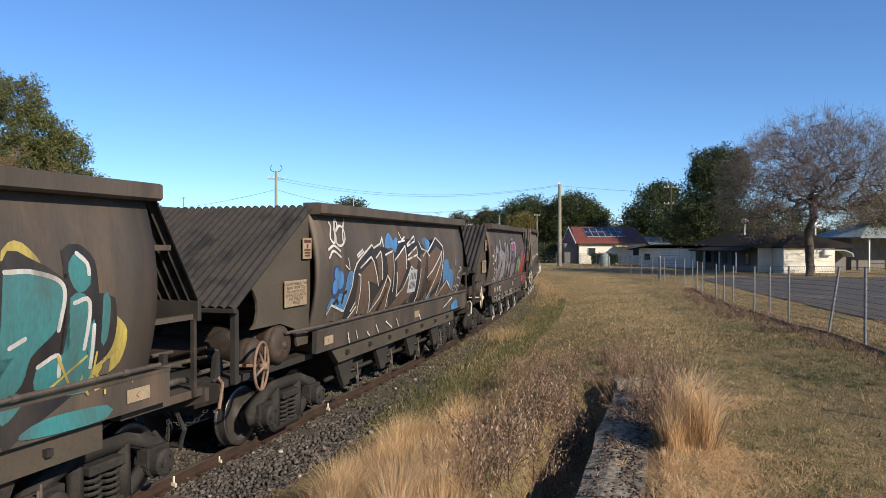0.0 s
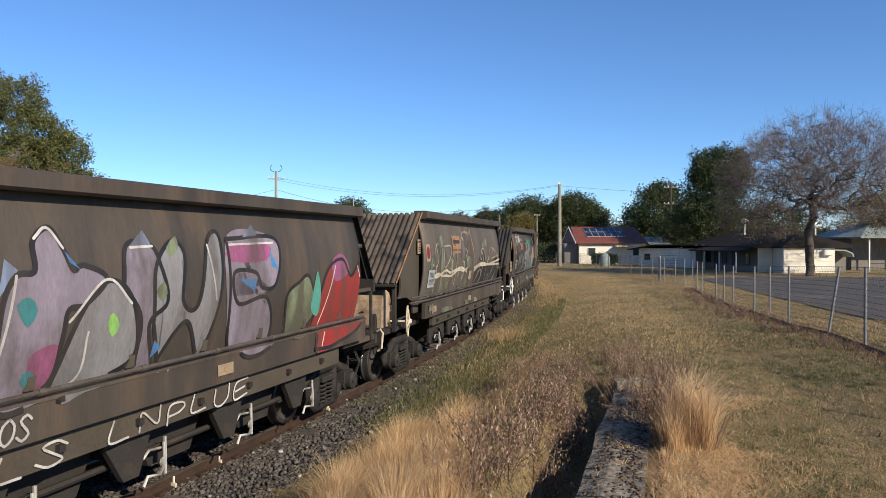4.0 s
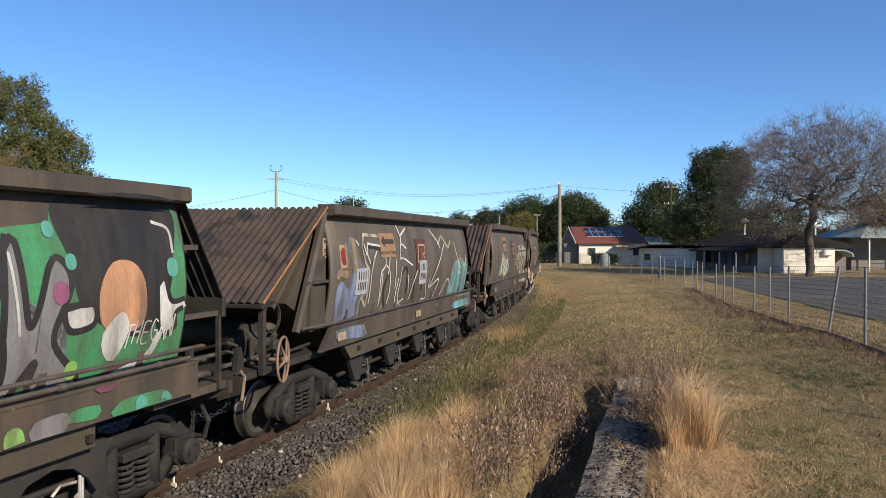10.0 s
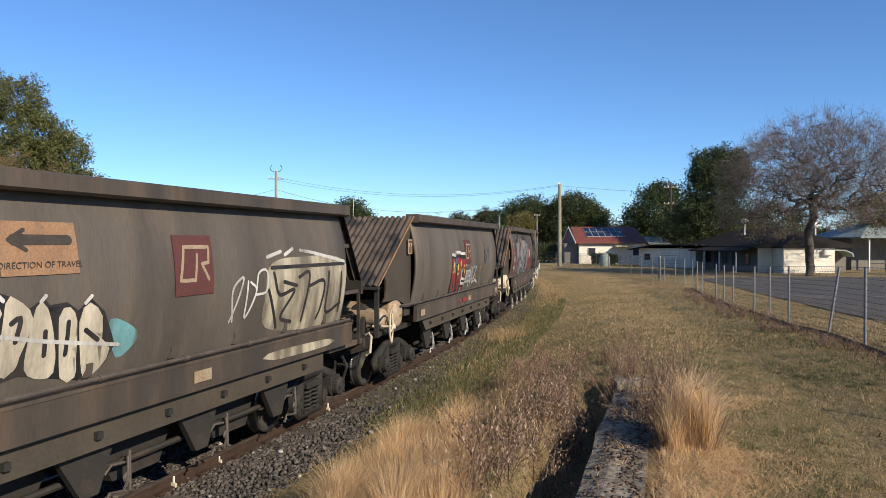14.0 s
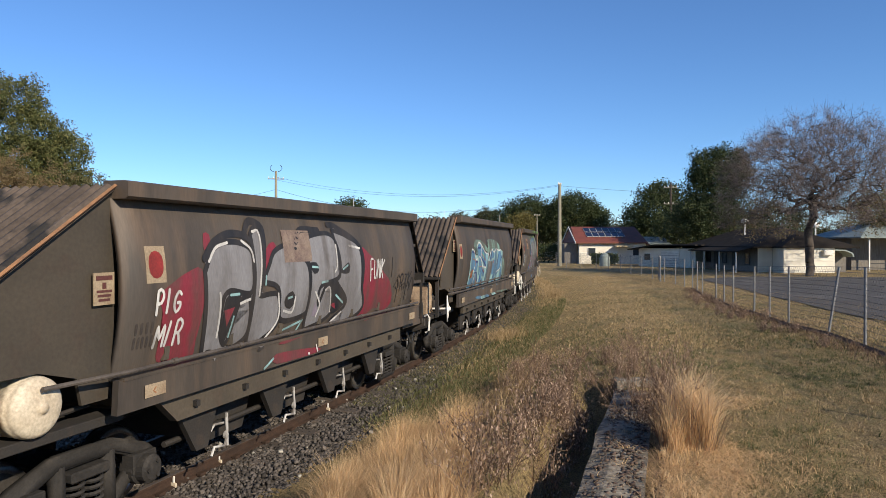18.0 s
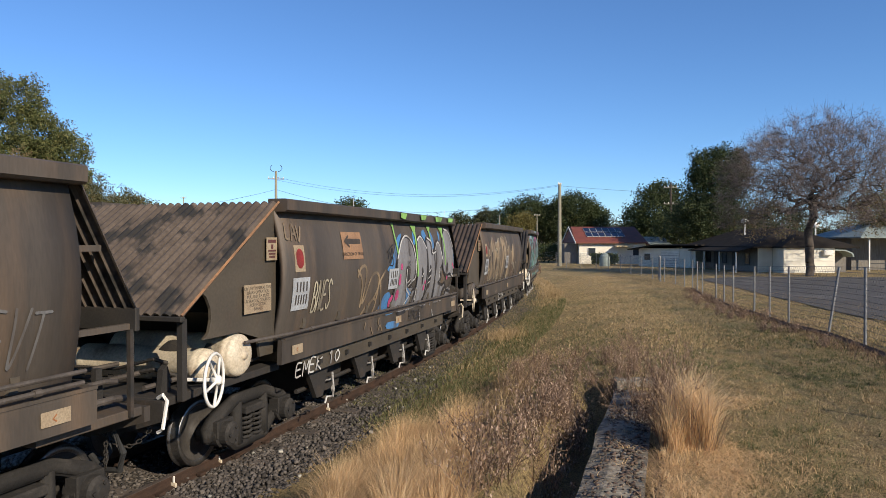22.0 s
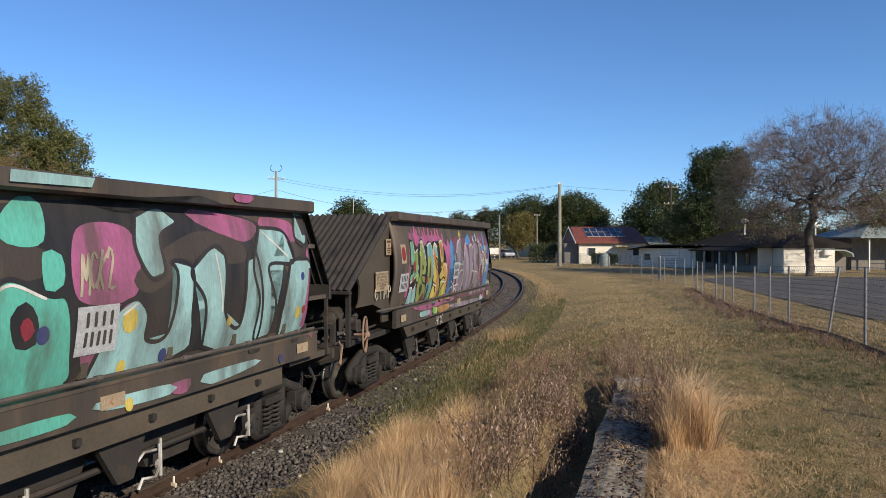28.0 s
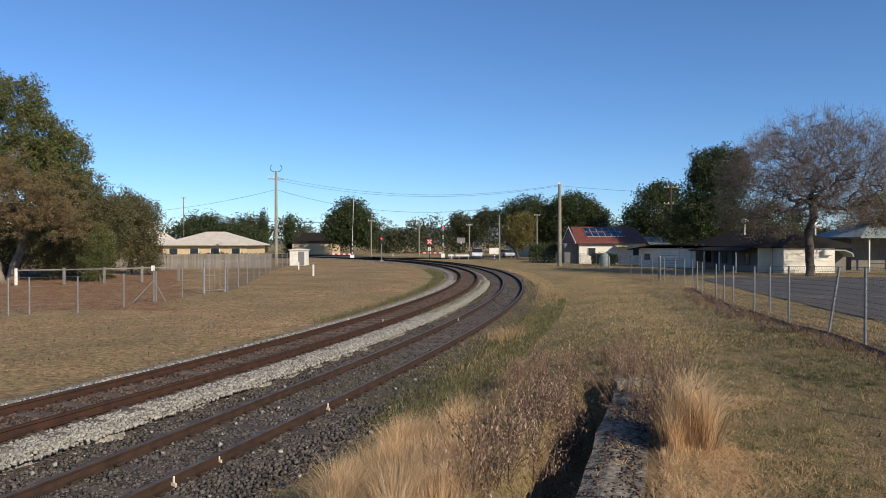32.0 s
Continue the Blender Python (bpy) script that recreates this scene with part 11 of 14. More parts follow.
# trees left of the main line
leafy_tree("tree", -30.5, 50.0, [(0.2, 0, 12.6, 2.3, 2.2, 1.9), (-3.2, 0, 12.8, 2.6, 2, 2.2), (1.9, 0, 10.2, 2.2, 2.2, 1.6), (3.9, 0, 9.0, 1.5, 1.6, 1.4), (0.3, 0, 8.2, 3.4, 3, 2.2), (-3.5, 0, 8.4, 3, 3, 3), (3.4, 0, 6.4, 2.4, 2, 2.4)], 30000, 0.2, M_LEAF_MID, M_BARK_PALE, 0.4, 21, "tall gum tree with green clumped foliage", 0.8)
leafy_tree("tree", -28.3, 45.5, [(0.2, 0, 6.9, 2.6, 2.2, 2.0), (2.7, 0, 5.7, 2.5, 2.0, 2.2), (4.2, 0, 4.2, 1.8, 1.8, 2.0), (0.8, 0, 4.6, 2.6, 2.0, 1.8)], 8500, 0.13, M_LEAF_BROWN, M_BARK_PALE, 0.2, 22, "thin brownish tree with pale bare stems", 0.85, levels=3, shell=0.2)
leafy_tree("tree", -25.4, 49.5, [(0, 0, 5.2, 2.5, 2.2, 2.4), (1.5, 0, 3.2, 2.3, 2, 3.0), (-1.8, 0, 3.0, 2.4, 2, 2.8)], 17000, 0.17, M_LEAF_DUSKY, M_BARK, 0.25, 23, "dense dark green tree at the paddock fence", 0.4)
leafy_tree("tree", -25.4, 57.0, [(0, 0, 4.9, 2.1, 2.2, 1.9), (1.2, 0, 4.0, 1.7, 1.8, 2.0), (-1.6, 0, 3.4, 2.2, 2, 2.6), (1.4, 0, 1.6, 1.3, 1.3, 1.5)], 11000, 0.19, M_LEAF_DUSKY, M_BARK, 0.25, 24, "rounded olive-green paddock tree", 0.5)
leafy_tree("tree", -22.6, 46.6, [(0, 0, 2.3, 1.0, 0.9, 1.5), (-0.5, 0, 1.1, 0.9, 0.9, 1.1)], 5000, 0.11, M_LEAF_MID, M_BARK, 0.1, 25, "slim bright green young tree", 0.2, levels=2)
leafy_tree("tree", -34.5, 56.0, [(0, 0, 3.4, 4.0, 2.4, 3.2), (4.5, 0, 3.0, 3.4, 2.2, 3.0)], 12000, 0.24, M_LEAF_DUSKY, M_BARK, 0.3, 28, "low dark scrub tree behind the gum", 0.3)
leafy_tree("tree", -44.0, 130.0, [(0, 0, 5, 4.5, 4, 3.2), (5, 0, 3.5, 3.5, 3, 2.6), (9, 0, 3, 3, 3, 2)], 5000, 0.45, M_LEAF_DARK, M_BARK, 0.3, 26, "dark green garden trees behind the cream house", 0.3)
leafy_tree("tree", -17.8, 137.0, [(0, 0, 7, 4.4, 4, 4.2), (-2.8, 0, 5, 3, 3, 3.4), (3, 0, 4.5, 3, 3, 3)], 7000, 0.5, M_LEAF_DARK, M_BARK, 0.4, 27, "big dark green tree beyond the level crossing", 0.2)
for k, (x, hgt) in enumerate(((-42.6, 7.6), (-38.6, 9.8), (-33.0, 9.0))):
    leafy_tree("cypress", x, 152.0, [(0, 0, hgt * 0.5, 1.05, 1.05, hgt * 0.5)], 1500, 0.4, M_LEAF_DARK, M_BARK, 0.2, 30 + k, "narrow dark columnar cypress", 0.1, group="cypresses", levels=1, shell=0.3)
leafy_tree("tree", 6.5, 150.0, [(0, 0, 5.5, 3.4, 3, 2.8), (3, 0, 7.6, 2.6, 2.6, 2.2), (-3, 0, 6.4, 2.5, 2.5, 2.6)], 3500, 0.45, M_FAR_LEAF, M_BARK, 0.3, 35, "grey-green gum tree by the crossing road", 0.5)


# far woods: one band of foliage that nobody could count
def far_woods():
    rng = np.random.default_rng(77)
    lobes = []
    for i in range(150):
        x = -150 + 300 * i / 149 + rng.normal() * 2
        y = 165 + rng.random() * 40 + 0.0012 * x * x
        hh = 5.0 + 3.2 * rng.random() + 1.3 * math.sin(x * 0.09)
        lobes.append((x, y, hh * 0.62, 3.4 + 2.5 * rng.random(), 3, hh * 0.62))
    c, a, b = leaf_cloud(rng, lobes, 150000, 0.30, 0.25, 0.35, 0.7)
    return tagged(new("far_woods", quads_object("far_woods", c, a, b, M_FAR_LEAF)), "belt of grey-green trees beyond the crossing", "woods", kind="stuff")


far_woods()


def hills():
    verts, faces = [], []
    n = 90
    for i in range(n + 1):
        x = -2600 + 5200 * i / n
        hgt = 70 + 38 * math.sin(x * 0.0021 + 0.6) + 24 * math.sin(x * 0.0067 + 2) + 10 * math.sin(x * 0.019)
        verts += [(x, 2900, -5), (x, 3000, max(14, hgt * 0.62))]
        if i:
            k = 2 * i
            faces.append((k - 2, k, k + 1, k - 1))
    return tagged(new("backdrop", mesh_of("backdrop", verts, faces, M_HILL)), "low blue-grey range of hills far away", "hills", kind="structure")


hills()


# ---- fences ----
def post_mesh(h, r=0.028):
    bm = tube([(0, 0, -0.15), (0, 0, h)], r, 7)
    me = bpy.data.meshes.new("post")
    bm.to_mesh(me)
    bm.free()
    me.materials.append(M_GALV)
    return me


def wire_panel(a, b, za, zb, h, mesh_size=0.09, r=0.0032, rails=True, line_r=0.005, lines=15):
    """Chain-wire netting between two posts: crossing thin wires as flat ribbons, with line wires."""
    a, b = Vector((*a, 0)), Vector((*b, 0))
    d = (b - a)
    ln = d.length
    d = d / ln
    verts, faces = [], []

    def ribbon(p, q, w):
        t = (q - p).normalized()
        s_ = t.cross(Vector((d.y, -d.x, 0))) * w
        k = len(verts)
        verts.extend([p - s_, p + s_, q + s_, q - s_])
        faces.append((k, k + 1, k + 2, k + 3))

    def at_(u, w):
        return a + d * u + Vector((0, 0, za + (zb - za) * u / ln + w))

    u = -h
    while u < ln:
        for sgn in (0, 1):
            u0, u1 = u, u + h
            w0, w1 = (0.0, h) if sgn == 0 else (h, 0.0)
            c0, c1 = max(u0, 0), min(u1, ln)
            if c1 > c0:
                f0, f1 = (c0 - u0) / h, (c1 - u0) / h
                ribbon(at_(c0, w0 + (w1 - w0) * f0), at_(c1, w0 + (w1 - w0) * f1), r)
        u += mesh_size * 1.414
    for k in range(lines):
        w = 0.04 + (h - 0.05) * k / (lines - 1)
        ribbon(at_(0, w), at_(ln, w), line_r)
    return mesh_of("wire_netting", verts, faces, M_WIRE)


def chain_fence(name, pts, h, label, mesh_size=0.1, lean=None, group="", r=0.0035, line_r=0.005, foot_bar=False, lines=15):
    f = empty(name, Matrix.Translation((pts[0][0], pts[0][1], 0)))
    o = Vector((pts[0][0], pts[0][1], 0))
    pm = post_mesh(h)
    for i, (x, y) in enumerate(pts):
        m = Matrix.Translation((x - o.x, y - o.y, gz(x, y)))
        if lean and i == lean[0]:
            m = m @ Matrix.Rotation(radians(lean[1]), 4, "Y")
        part("post", pm, parent=f, loc=m)
        if i:
            px, py = pts[i - 1]
            me = wire_panel((px - o.x, py - o.y), (x - o.x, y - o.y), gz(px, py), gz(x, y), h, mesh_size, r, True, line_r, lines)
            part("wire_netting", me, parent=f)
            # Dark bar along the foot of each bay.
            if foot_bar:
                bar = tube([(px - o.x, py - o.y, gz(px, py) + 0.02), (x - o.x, y - o.y, gz(x, y) + 0.02)], 0.06, 4)
                part("plinth_board", bar, M_BARK, f, "dark bar along the foot of the netting")
    return tagged(f, label, "fence", group)


yard_line = [(7.72 + (12.8 - 7.72) * k / 10 + 0.12 * math.sin(k * 2.1), 12.9 + (36.5 - 12.9) * k / 10) for k in range(-4, 11)]
chain_fence("chain_fence", yard_line, 1.5, "sagging chain-wire fence on grey steel posts beside the yard", 0.1, lean=(5, 9.0), line_r=0.004, foot_bar=True)
far_line = [(13.0, 38.0), (13.5, 41.0), (13.8, 44.0), (14.1, 47.5), (14.3, 51.0), (14.5, 54.5), (14.6, 58.0), (14.4, 61.5), (14.1, 65.0), (13.3, 68.5), (12.6, 72.0), (12.0, 75.0)]
chain_fence("chain_fence", far_line, 1.5, "chain-wire fence running towards the red-roofed house", 0.2, r=0.007)


def field_gate(x, y, w, h, ang, label):
    g = empty("steel_gate", Matrix.Translation((x, y, gz(x, y))) @ Matrix.Rotation(radians(ang), 4, "Z"))
    for px in (0, w):
        part("gate_post", tube([(px, 0, -0.2), (px, 0, h + 0.1)], 0.045), M_GALV, g)
    for z in (0.15, h * 0.55, h):
        part("gate_rail", tube([(0, 0, z), (w, 0, z)], 0.022), M_GALV, g)
    for k in range(1, 4):
        part("gate_bar", tube([(w * k / 4, 0, 0.15), (w * k / 4, 0, h)], 0.018), M_GALV, g)
    return tagged(g, label, "gate")


field_gate(13.6, 44.2, 2.1, 1.5, 75, "dark steel pipe gate in the yard fence")
field_gate(-11.9, 35.2, 1.2, 1.62, 52, "pale galvanised steel field gate standing in the wire fence")

left_line = [(-19.0, 20.0), (-15.15, 24.6), (-14.65, 25.0), (-13.4, 25.9), (-12.75, 28.2), (-12.4, 30.5), (-12.1, 32.8), (-11.9, 35.0)]
chain_fence("wire_fence", left_line, 1.35, "thin wire paddock fence with steel posts", 0.5, r=0.002, line_r=0.003, lines=5)
lf2 = [(-11.1, 36.4), (-11.6, 40.0), (-12.2, 44.0), (-13.0, 48.5), (-13.8, 53.0), (-14.6, 58.0), (-15.4, 63.0), (-16.0, 68.0), (-16.6, 73.0), (-17.2, 78.0)]
chain_fence("chain_fence", lf2, 1.5, "grey chain-wire fence leading to the relay hut", 0.2, r=0.006)

# bracing stay of the wire fence
stay = empty("fence_stay", Matrix.Translation((-12.45, 30.4, gz(-12.45, 30.4))))
part("pole", tube([(0, 0, -0.1), (0, 0, 1.4)], 0.03), M_GALV, stay)
part("brace", tube([(-0.75, -0.4, 0), (0, 0, 0.95)], 0.02), M_GALV, stay)
part("brace", tube([(0.35, 0.4, 0), (0, 0, 0.95)], 0.02), M_GALV, stay)
part("plate", box(-0.11, 0.03, -0.02, 0.02, 1.35, 1.58), M_WHITE, stay, "small blank white plate")
tagged(stay, "braced steel strainer post with a white plate", "fence post")


def rail_fence(pts, h, label):
    f = empty("timber_rail_fence", Matrix.Translation((pts[0][0], pts[0][1], 0)))
    o = pts[0]
    for i, (x, y) in enumerate(pts):
        part("post", box(-0.07, 0.07, -0.07, 0.07, -0.2, h + 0.08, 0.015), M_WHITE if i == 0 else M_PALING_SHADED_WALL, f, loc=(x - o[0], y - o[1], gz(x, y)))
        if i:
            p = pts[i - 1]
            part("rail", tube([(p[0] - o[0], p[1] - o[1], gz(*p) + h - 0.05), (x - o[0], y - o[1], gz(x, y) + h - 0.05)], 0.045, 6), M_PALING_SHADED_WALL, f)
    return tagged(f, label, "fence")


rail_fence([(-26.0, 43.0), (-23.4, 43.6), (-21.2, 44.2), (-19.4, 45.5), (-17.6, 47.0)], 0.95, "weathered timber post-and-rail fence under the trees")


def paling_fence(a, b, h, label, n):
    f = empty("paling_fence", Matrix.Translation((a[0], a[1], gz(*a))))
    d = Vector((b[0] - a[0], b[1] - a[1], 0))
    ang = math.atan2(d.y, d.x)
    w = d.length / n
    bm = box(0, w * 0.94, -0.012, 0.012, 0.0, h)
    me = bpy.data.meshes.new("paling")
    bm.to_mesh(me)
    bm.free()
    me.materials.append(M_PALING_SHADED_WALL)
    rng = random.Random(3)
    for i in range(n):
        p = d * (i / n)
        part("paling", me, parent=f, loc=Matrix.Translation((p.x, p.y, rng.uniform(-0.05, 0.03))) @ Matrix.Rotation(ang, 4, "Z"))
    for z in (0.35, h - 0.3):
        part("rail", tube([(0, 0.04, z), (d.x, d.y + 0.04, z)], 0.035, 4), M_PALING_SHADED_WALL, f)
    return tagged(f, label, "fence")


paling_fence((-31.5, 66.0), (-17.4, 72.0), 1.5, "grey weathered timber paling fence", 100)

# ---- poles and wires ----
def pole(x, y, top, r, label, arms=(), mat=None, base=None):
    z = gz(x, y) if base is None else base
    p = empty("power_pole", Matrix.Translation((x, y, z)))
    part("mast", tube([(0, 0, -0.3), (0, 0, (top - z) * 0.5), (0, 0, top - z)], r, 9, radii=[r * 1.15, r, r * 0.8]), mat or M_POLE, p)
    for dz, w, ang in arms:
        m = Matrix.Translation((0, 0, top - z - dz)) @ Matrix.Rotation(radians(ang), 4, "Z")
        arm = part("crossarm", box(-w, w, -0.05, 0.05, -0.05, 0.05, 0.01), M_POLE, p, loc=m)
        for k in (-0.9, -0.35, 0.35, 0.9):
            part("insulator", add_lathe(bmesh.new(), [(0.02, 0), (0.06, 0.06), (0.03, 0.1), (0.055, 0.15), (0.02, 0.2)], 8), M_WHITE, arm, loc=(w * k, 0, 0.05))
    return tagged(p, label, "power pole")


pole(-18.9, 80.0, 10.6, 0.17, "tall timber power pole with looped insulator leads", arms=((0.9, 0.9, 10),))
pole(12.55, 76.0, 8.85, 0.2, "stout pale timber power pole at the fence corner", arms=((0.15, 0.45, 60),))
pole(30.6, 95.0, 10.6, 0.15, "dark timber power pole with two crossarms", arms=((0.7, 0.9, 0), (2.9, 0.9, 0)), mat=M_BARK)
for x, y, top in ((8.0, 100.0, 6.4), (14.9, 112.0, 7.0), (4.4, 118.0, 5.6), (-4.0, 118.0, 6.2), (-12.0, 118.0, 6.3), (-47.0, 128.0, 10.8)):
    pole(x, y, top, 0.1, "slim grey timber pole along the crossing road", arms=((0.2, 0.5, 0),) if x != 8.0 else ())
lamp_post = empty("street_lamp", Matrix.Translation((13.6, 108.0, gz(13.6, 108))))
part("mast", tube([(0, 0, -0.2), (0, 0, 5.6), (-0.3, 0, 6.1), (-0.9, 0, 6.3)], 0.06), M_GALV, lamp_post)
part("lamp_head", box(-1.25, -0.8, -0.1, 0.1, 6.25, 6.36, 0.02), M_GALV, lamp_post)
tagged(lamp_post, "grey curved-arm street lamp", "street lamp")
leads = empty("insulator_leads", Matrix.Translation((-18.9, 80.0, 10.0)))
for sx_ in (-1, 1):
    pts = [(sx_ * (0.25 + 0.42 * math.sin(a)), 0.05, 0.55 + 0.42 * (1 - math.cos(a)) * 0.9) for a in np.linspace(0, 2.6, 7)]
    part("loop", tube(pts, 0.035, 5), M_BLACK, leads)
tagged(leads, "looped black jumper leads on the tall pole's top", "cable")


def wire(a, b, sag, r=0.02):
    pts = []
    for k in range(21):
        f = k / 20
        p = Vector(a).lerp(Vector(b), f)
        p.z -= sag * 4 * f * (1 - f)
        pts.append(p)
    o = Vector(a)
    bm = tube([p - o for p in pts], r, 4)
    ob = part("overhead_wire", bm, M_BLACK)
    ob.matrix_basis = Matrix.Translation(o)
    return tagged(ob, "thin black overhead power line", "wire", "overhead wires")


wire((-18.9, 80, 9.9), (12.55, 76, 8.7), 1.5, 0.011)
wire((-18.9, 80, 9.6), (12.55, 76, 8.6), 1.5, 0.011)
wire((-18.9, 80, 8.5), (12.55, 76, 7.6), 2.2, 0.015)
wire((-18.9, 80, 8.5), (-60.0, 90, 7.4), 2.0, 0.015)
wire((12.55, 76, 8.6), (70, 70, 9.0), 1.5, 0.011)
wire((-47, 128, 7.5), (-12, 118, 6.0), 0.6, 0.03)

# ---- buildings ----
def hip_roof(bm, x0, x1, y0, y1, z0, z1, over=0.45, ridge_in=1.0, axis="x", thick=0.12):
    x0, x1, y0, y1 = x0 - over, x1 + over, y0 - over, y1 + over
    if axis == "x":
        ym = (y0 + y1) / 2
        ri = (y1 - y0) / 2 * ridge_in
        rid = [(x0 + ri, ym, z1), (x1 - ri, ym, z1)]
    else:
        xm = (x0 + x1) / 2
        ri = (x1 - x0) / 2 * ridge_in
        rid = [(xm, y0 + ri, z1), (xm, y1 - ri, z1)]
    c = [(x0, y0, z0), (x1, y0, z0), (x1, y1, z0), (x0, y1, z0)]
    top = [bm.verts.new(p) for p in c]
    low = [bm.verts.new((p[0], p[1], p[2] - thick)) for p in c]
    r = [bm.verts.new(p) for p in rid]
    if axis == "x":
        fs = [(top[0], top[1], r[1], r[0]), (top[2], top[3], r[0], r[1]), (top[1], top[2], r[1]), (top[3], top[0], r[0])]
    else:
        fs = [(top[1], top[2], r[1], r[0]), (top[3], top[0], r[0], r[1]), (top[0], top[1], r[0]), (top[2], top[3], r[1])]
    fs += [(low[3], low[2], low[1], low[0])] + [(low[i], low[(i + 1) % 4], top[(i + 1) % 4], top[i]) for i in range(4)]
    made = [bm.faces.new(f) for f in fs]
    bmesh.ops.recalc_face_normals(bm, faces=made)
    return bm


def add_window(house, x0, x1, z0, z1, y, axis="x", frame_mat=None, name="window"):
    """Framed window set into a wall that faces -y (axis x) or -x (axis y)."""
    t = 0.06
    bm = bmesh.new()
    for a, b, c, d in ((x0, x1, z0, z0 + t), (x0, x1, z1 - t, z1), (x0, x0 + t, z0 + t, z1 - t), (x1 - t, x1, z0 + t, z1 - t)):
        if axis == "x":
            add_box(bm, a, b, y - 0.05, y + 0.02, c, d)
        else:
            add_box(bm, y - 0.05, y + 0.02, a, b, c, d)
    w = part(name, bm, frame_mat or M_WHITE, house)
    g = box(x0 + t, x1 - t, y - 0.02, y + 0.005, z0 + t, z1 - t) if axis == "x" else box(y - 0.02, y + 0.005, x0 + t, x1 - t, z0 + t, z1 - t)
    part("pane", g, M_GLASS, w)
    return w


def weatherboards(house, x0, x1, z0, z1, y, mat, axis="x", step=0.2):
    """Lapped boards on a wall."""
    k = int((z1 - z0) / step)
    for i in range(k):
        za, zb = z0 + (z1 - z0) * i / k, z0 + (z1 - z0) * (i + 1) / k
        ol = [(0.0, za), (-0.028, za), (-0.006, zb), (0.0, zb)]
        if axis == "x":
            bm = prism([(y + a, z) for a, z in ol], x0, x1, "yz")
        else:
            bm = prism([(y + a, z) for a, z in ol], x0, x1, "xz")
        part("board", bm, mat, house)


# long low house with the dark roof
B = -0.3
low = empty("low_house", Matrix.Translation((26.3, 59.0, B)))
# Side wall's shade is put into its grey; the sunny front stays white.
part("wall", box(0.03, 7.4, 0.03, 16, 0, 2.35), M_PALING_SHADED_WALL, low, "side wall coloured grey for its shade under the verandah")
part("wall", box(1.23, 5.3, -1.97, 0.02, 0, 2.35), M_WHITE_WALL, low, "sunlit white front wing")
weatherboards(low, 0, 1.2, 0.0, 2.35, 0.03, M_WHITE_WALL)
weatherboards(low, 1.2, 5.33, 0.0, 2.35, -1.97, M_WHITE_WALL)
part("roof", hip_roof(bmesh.new(), 0, 7.4, 0, 16, 2.46, 4.15, 0.7, 0.9, "y"), M_DARK_ROOF, low, "dark low-pitched iron roof")
part("roof", hip_roof(bmesh.new(), 1.25, 5.25, -1.9, 3.4, 2.47, 3.5, 0.3, 0.9, "y"), M_DARK_ROOF, low, "dark iron roof of the wing")
for a, b in ((1.6, 2.5), (6.4, 7.4), (10.4, 11.4)):
    add_window(low, a, b, 0.9, 1.9, 0.0, "y", M_BLACK)
for a in (4.3, 8.6):
    part("door", box(-0.03, 0.02, a, a + 0.95, 0.0, 2.05, 0.01), M_BLACK, low, "dark doorway")
part("awning", prism([(-1.9, 2.08), (-1.9, 2.0), (-0.5, 2.36), (-0.5, 2.44)], -0.4, 15.5), M_DARK_ROOF, low, "dark iron verandah roof along the house")
for k in range(5):
    part("verandah_post", box(-1.8, -1.72, 0.1 + 3.6 * k, 0.18 + 3.6 * k, 0, 2.05), M_WHITE, low)
part("air_conditioner", box(4.3, 5.0, -2.3, -1.98, 1.75, 2.2, 0.03), M_WHITE, low)
part("awning", prism([(5.33, 2.25), (6.5, 2.2), (7.1, 1.95), (7.2, 1.62), (7.1, 1.62), (7.0, 1.88), (6.45, 2.1), (5.33, 2.15)], -1.5, 0.2), M_GREY_ROOF, low, "small pale curved awning")
tagged(low, "long low white house with a dark iron roof", "house")
for x, y, zb, hh in ((28.2, 66.0, 3.2, 1.6), (34.0, 64.5, 2.9, 1.5)):
    v = empty("roof_vent", Matrix.Translation((x, y, zb)))
    part("pipe", tube([(0, 0, 0), (0, 0, hh - 0.5)], 0.07), M_WHITE, v)
    part("cowl", add_lathe(bmesh.new(), [(0.1, 0), (0.3, 0.08), (0.33, 0.28), (0.2, 0.46), (0.05, 0.5)], 12), M_WHITE, v, loc=(0, 0, hh - 0.55))
    tagged(v, "white spinning roof vent on a pipe", "roof vent")

# verandah house at the right
ver = empty("verandah_house", Matrix.Translation((37.3, 62.0, B)))
part("wall", box(0, 12, 2.5, 9, 0, 3.2), M_PALING_SHADED_WALL, ver, "dark shaded wall")
part("roof", hip_roof(bmesh.new(), -0.5, 12, 0, 9, 3.3, 4.9, 0.3, 0.8), M_GREY_ROOF, ver)
for k in range(5):
    part("verandah_post", box(0.1 + k * 2.6, 0.2 + k * 2.6, 0, 0.1, 0, 3.2), M_WHITE, ver)
part("verandah_rail", box(0.1, 12, 0.02, 0.08, 0.9, 0.98), M_BLACK, ver)
tagged(ver, "dim verandah house with a pale roof edge", "house")
chair = empty("garden_chair", Matrix.Translation((38.0, 59.5, gz(38, 59.5))))
part("seat", box(-0.25, 0.25, -0.25, 0.25, 0.4, 0.44, 0.01), M_WHITE, chair)
part("backrest", box(-0.25, 0.25, 0.22, 0.27, 0.44, 0.9, 0.02), M_WHITE, chair)
for px in (-0.22, 0.22):
    for py in (-0.22, 0.22):
        part("leg", tube([(px, py, 0), (px, py, 0.4)], 0.02, 6), M_WHITE, chair)
tagged(chair, "white plastic garden chair", "chair")

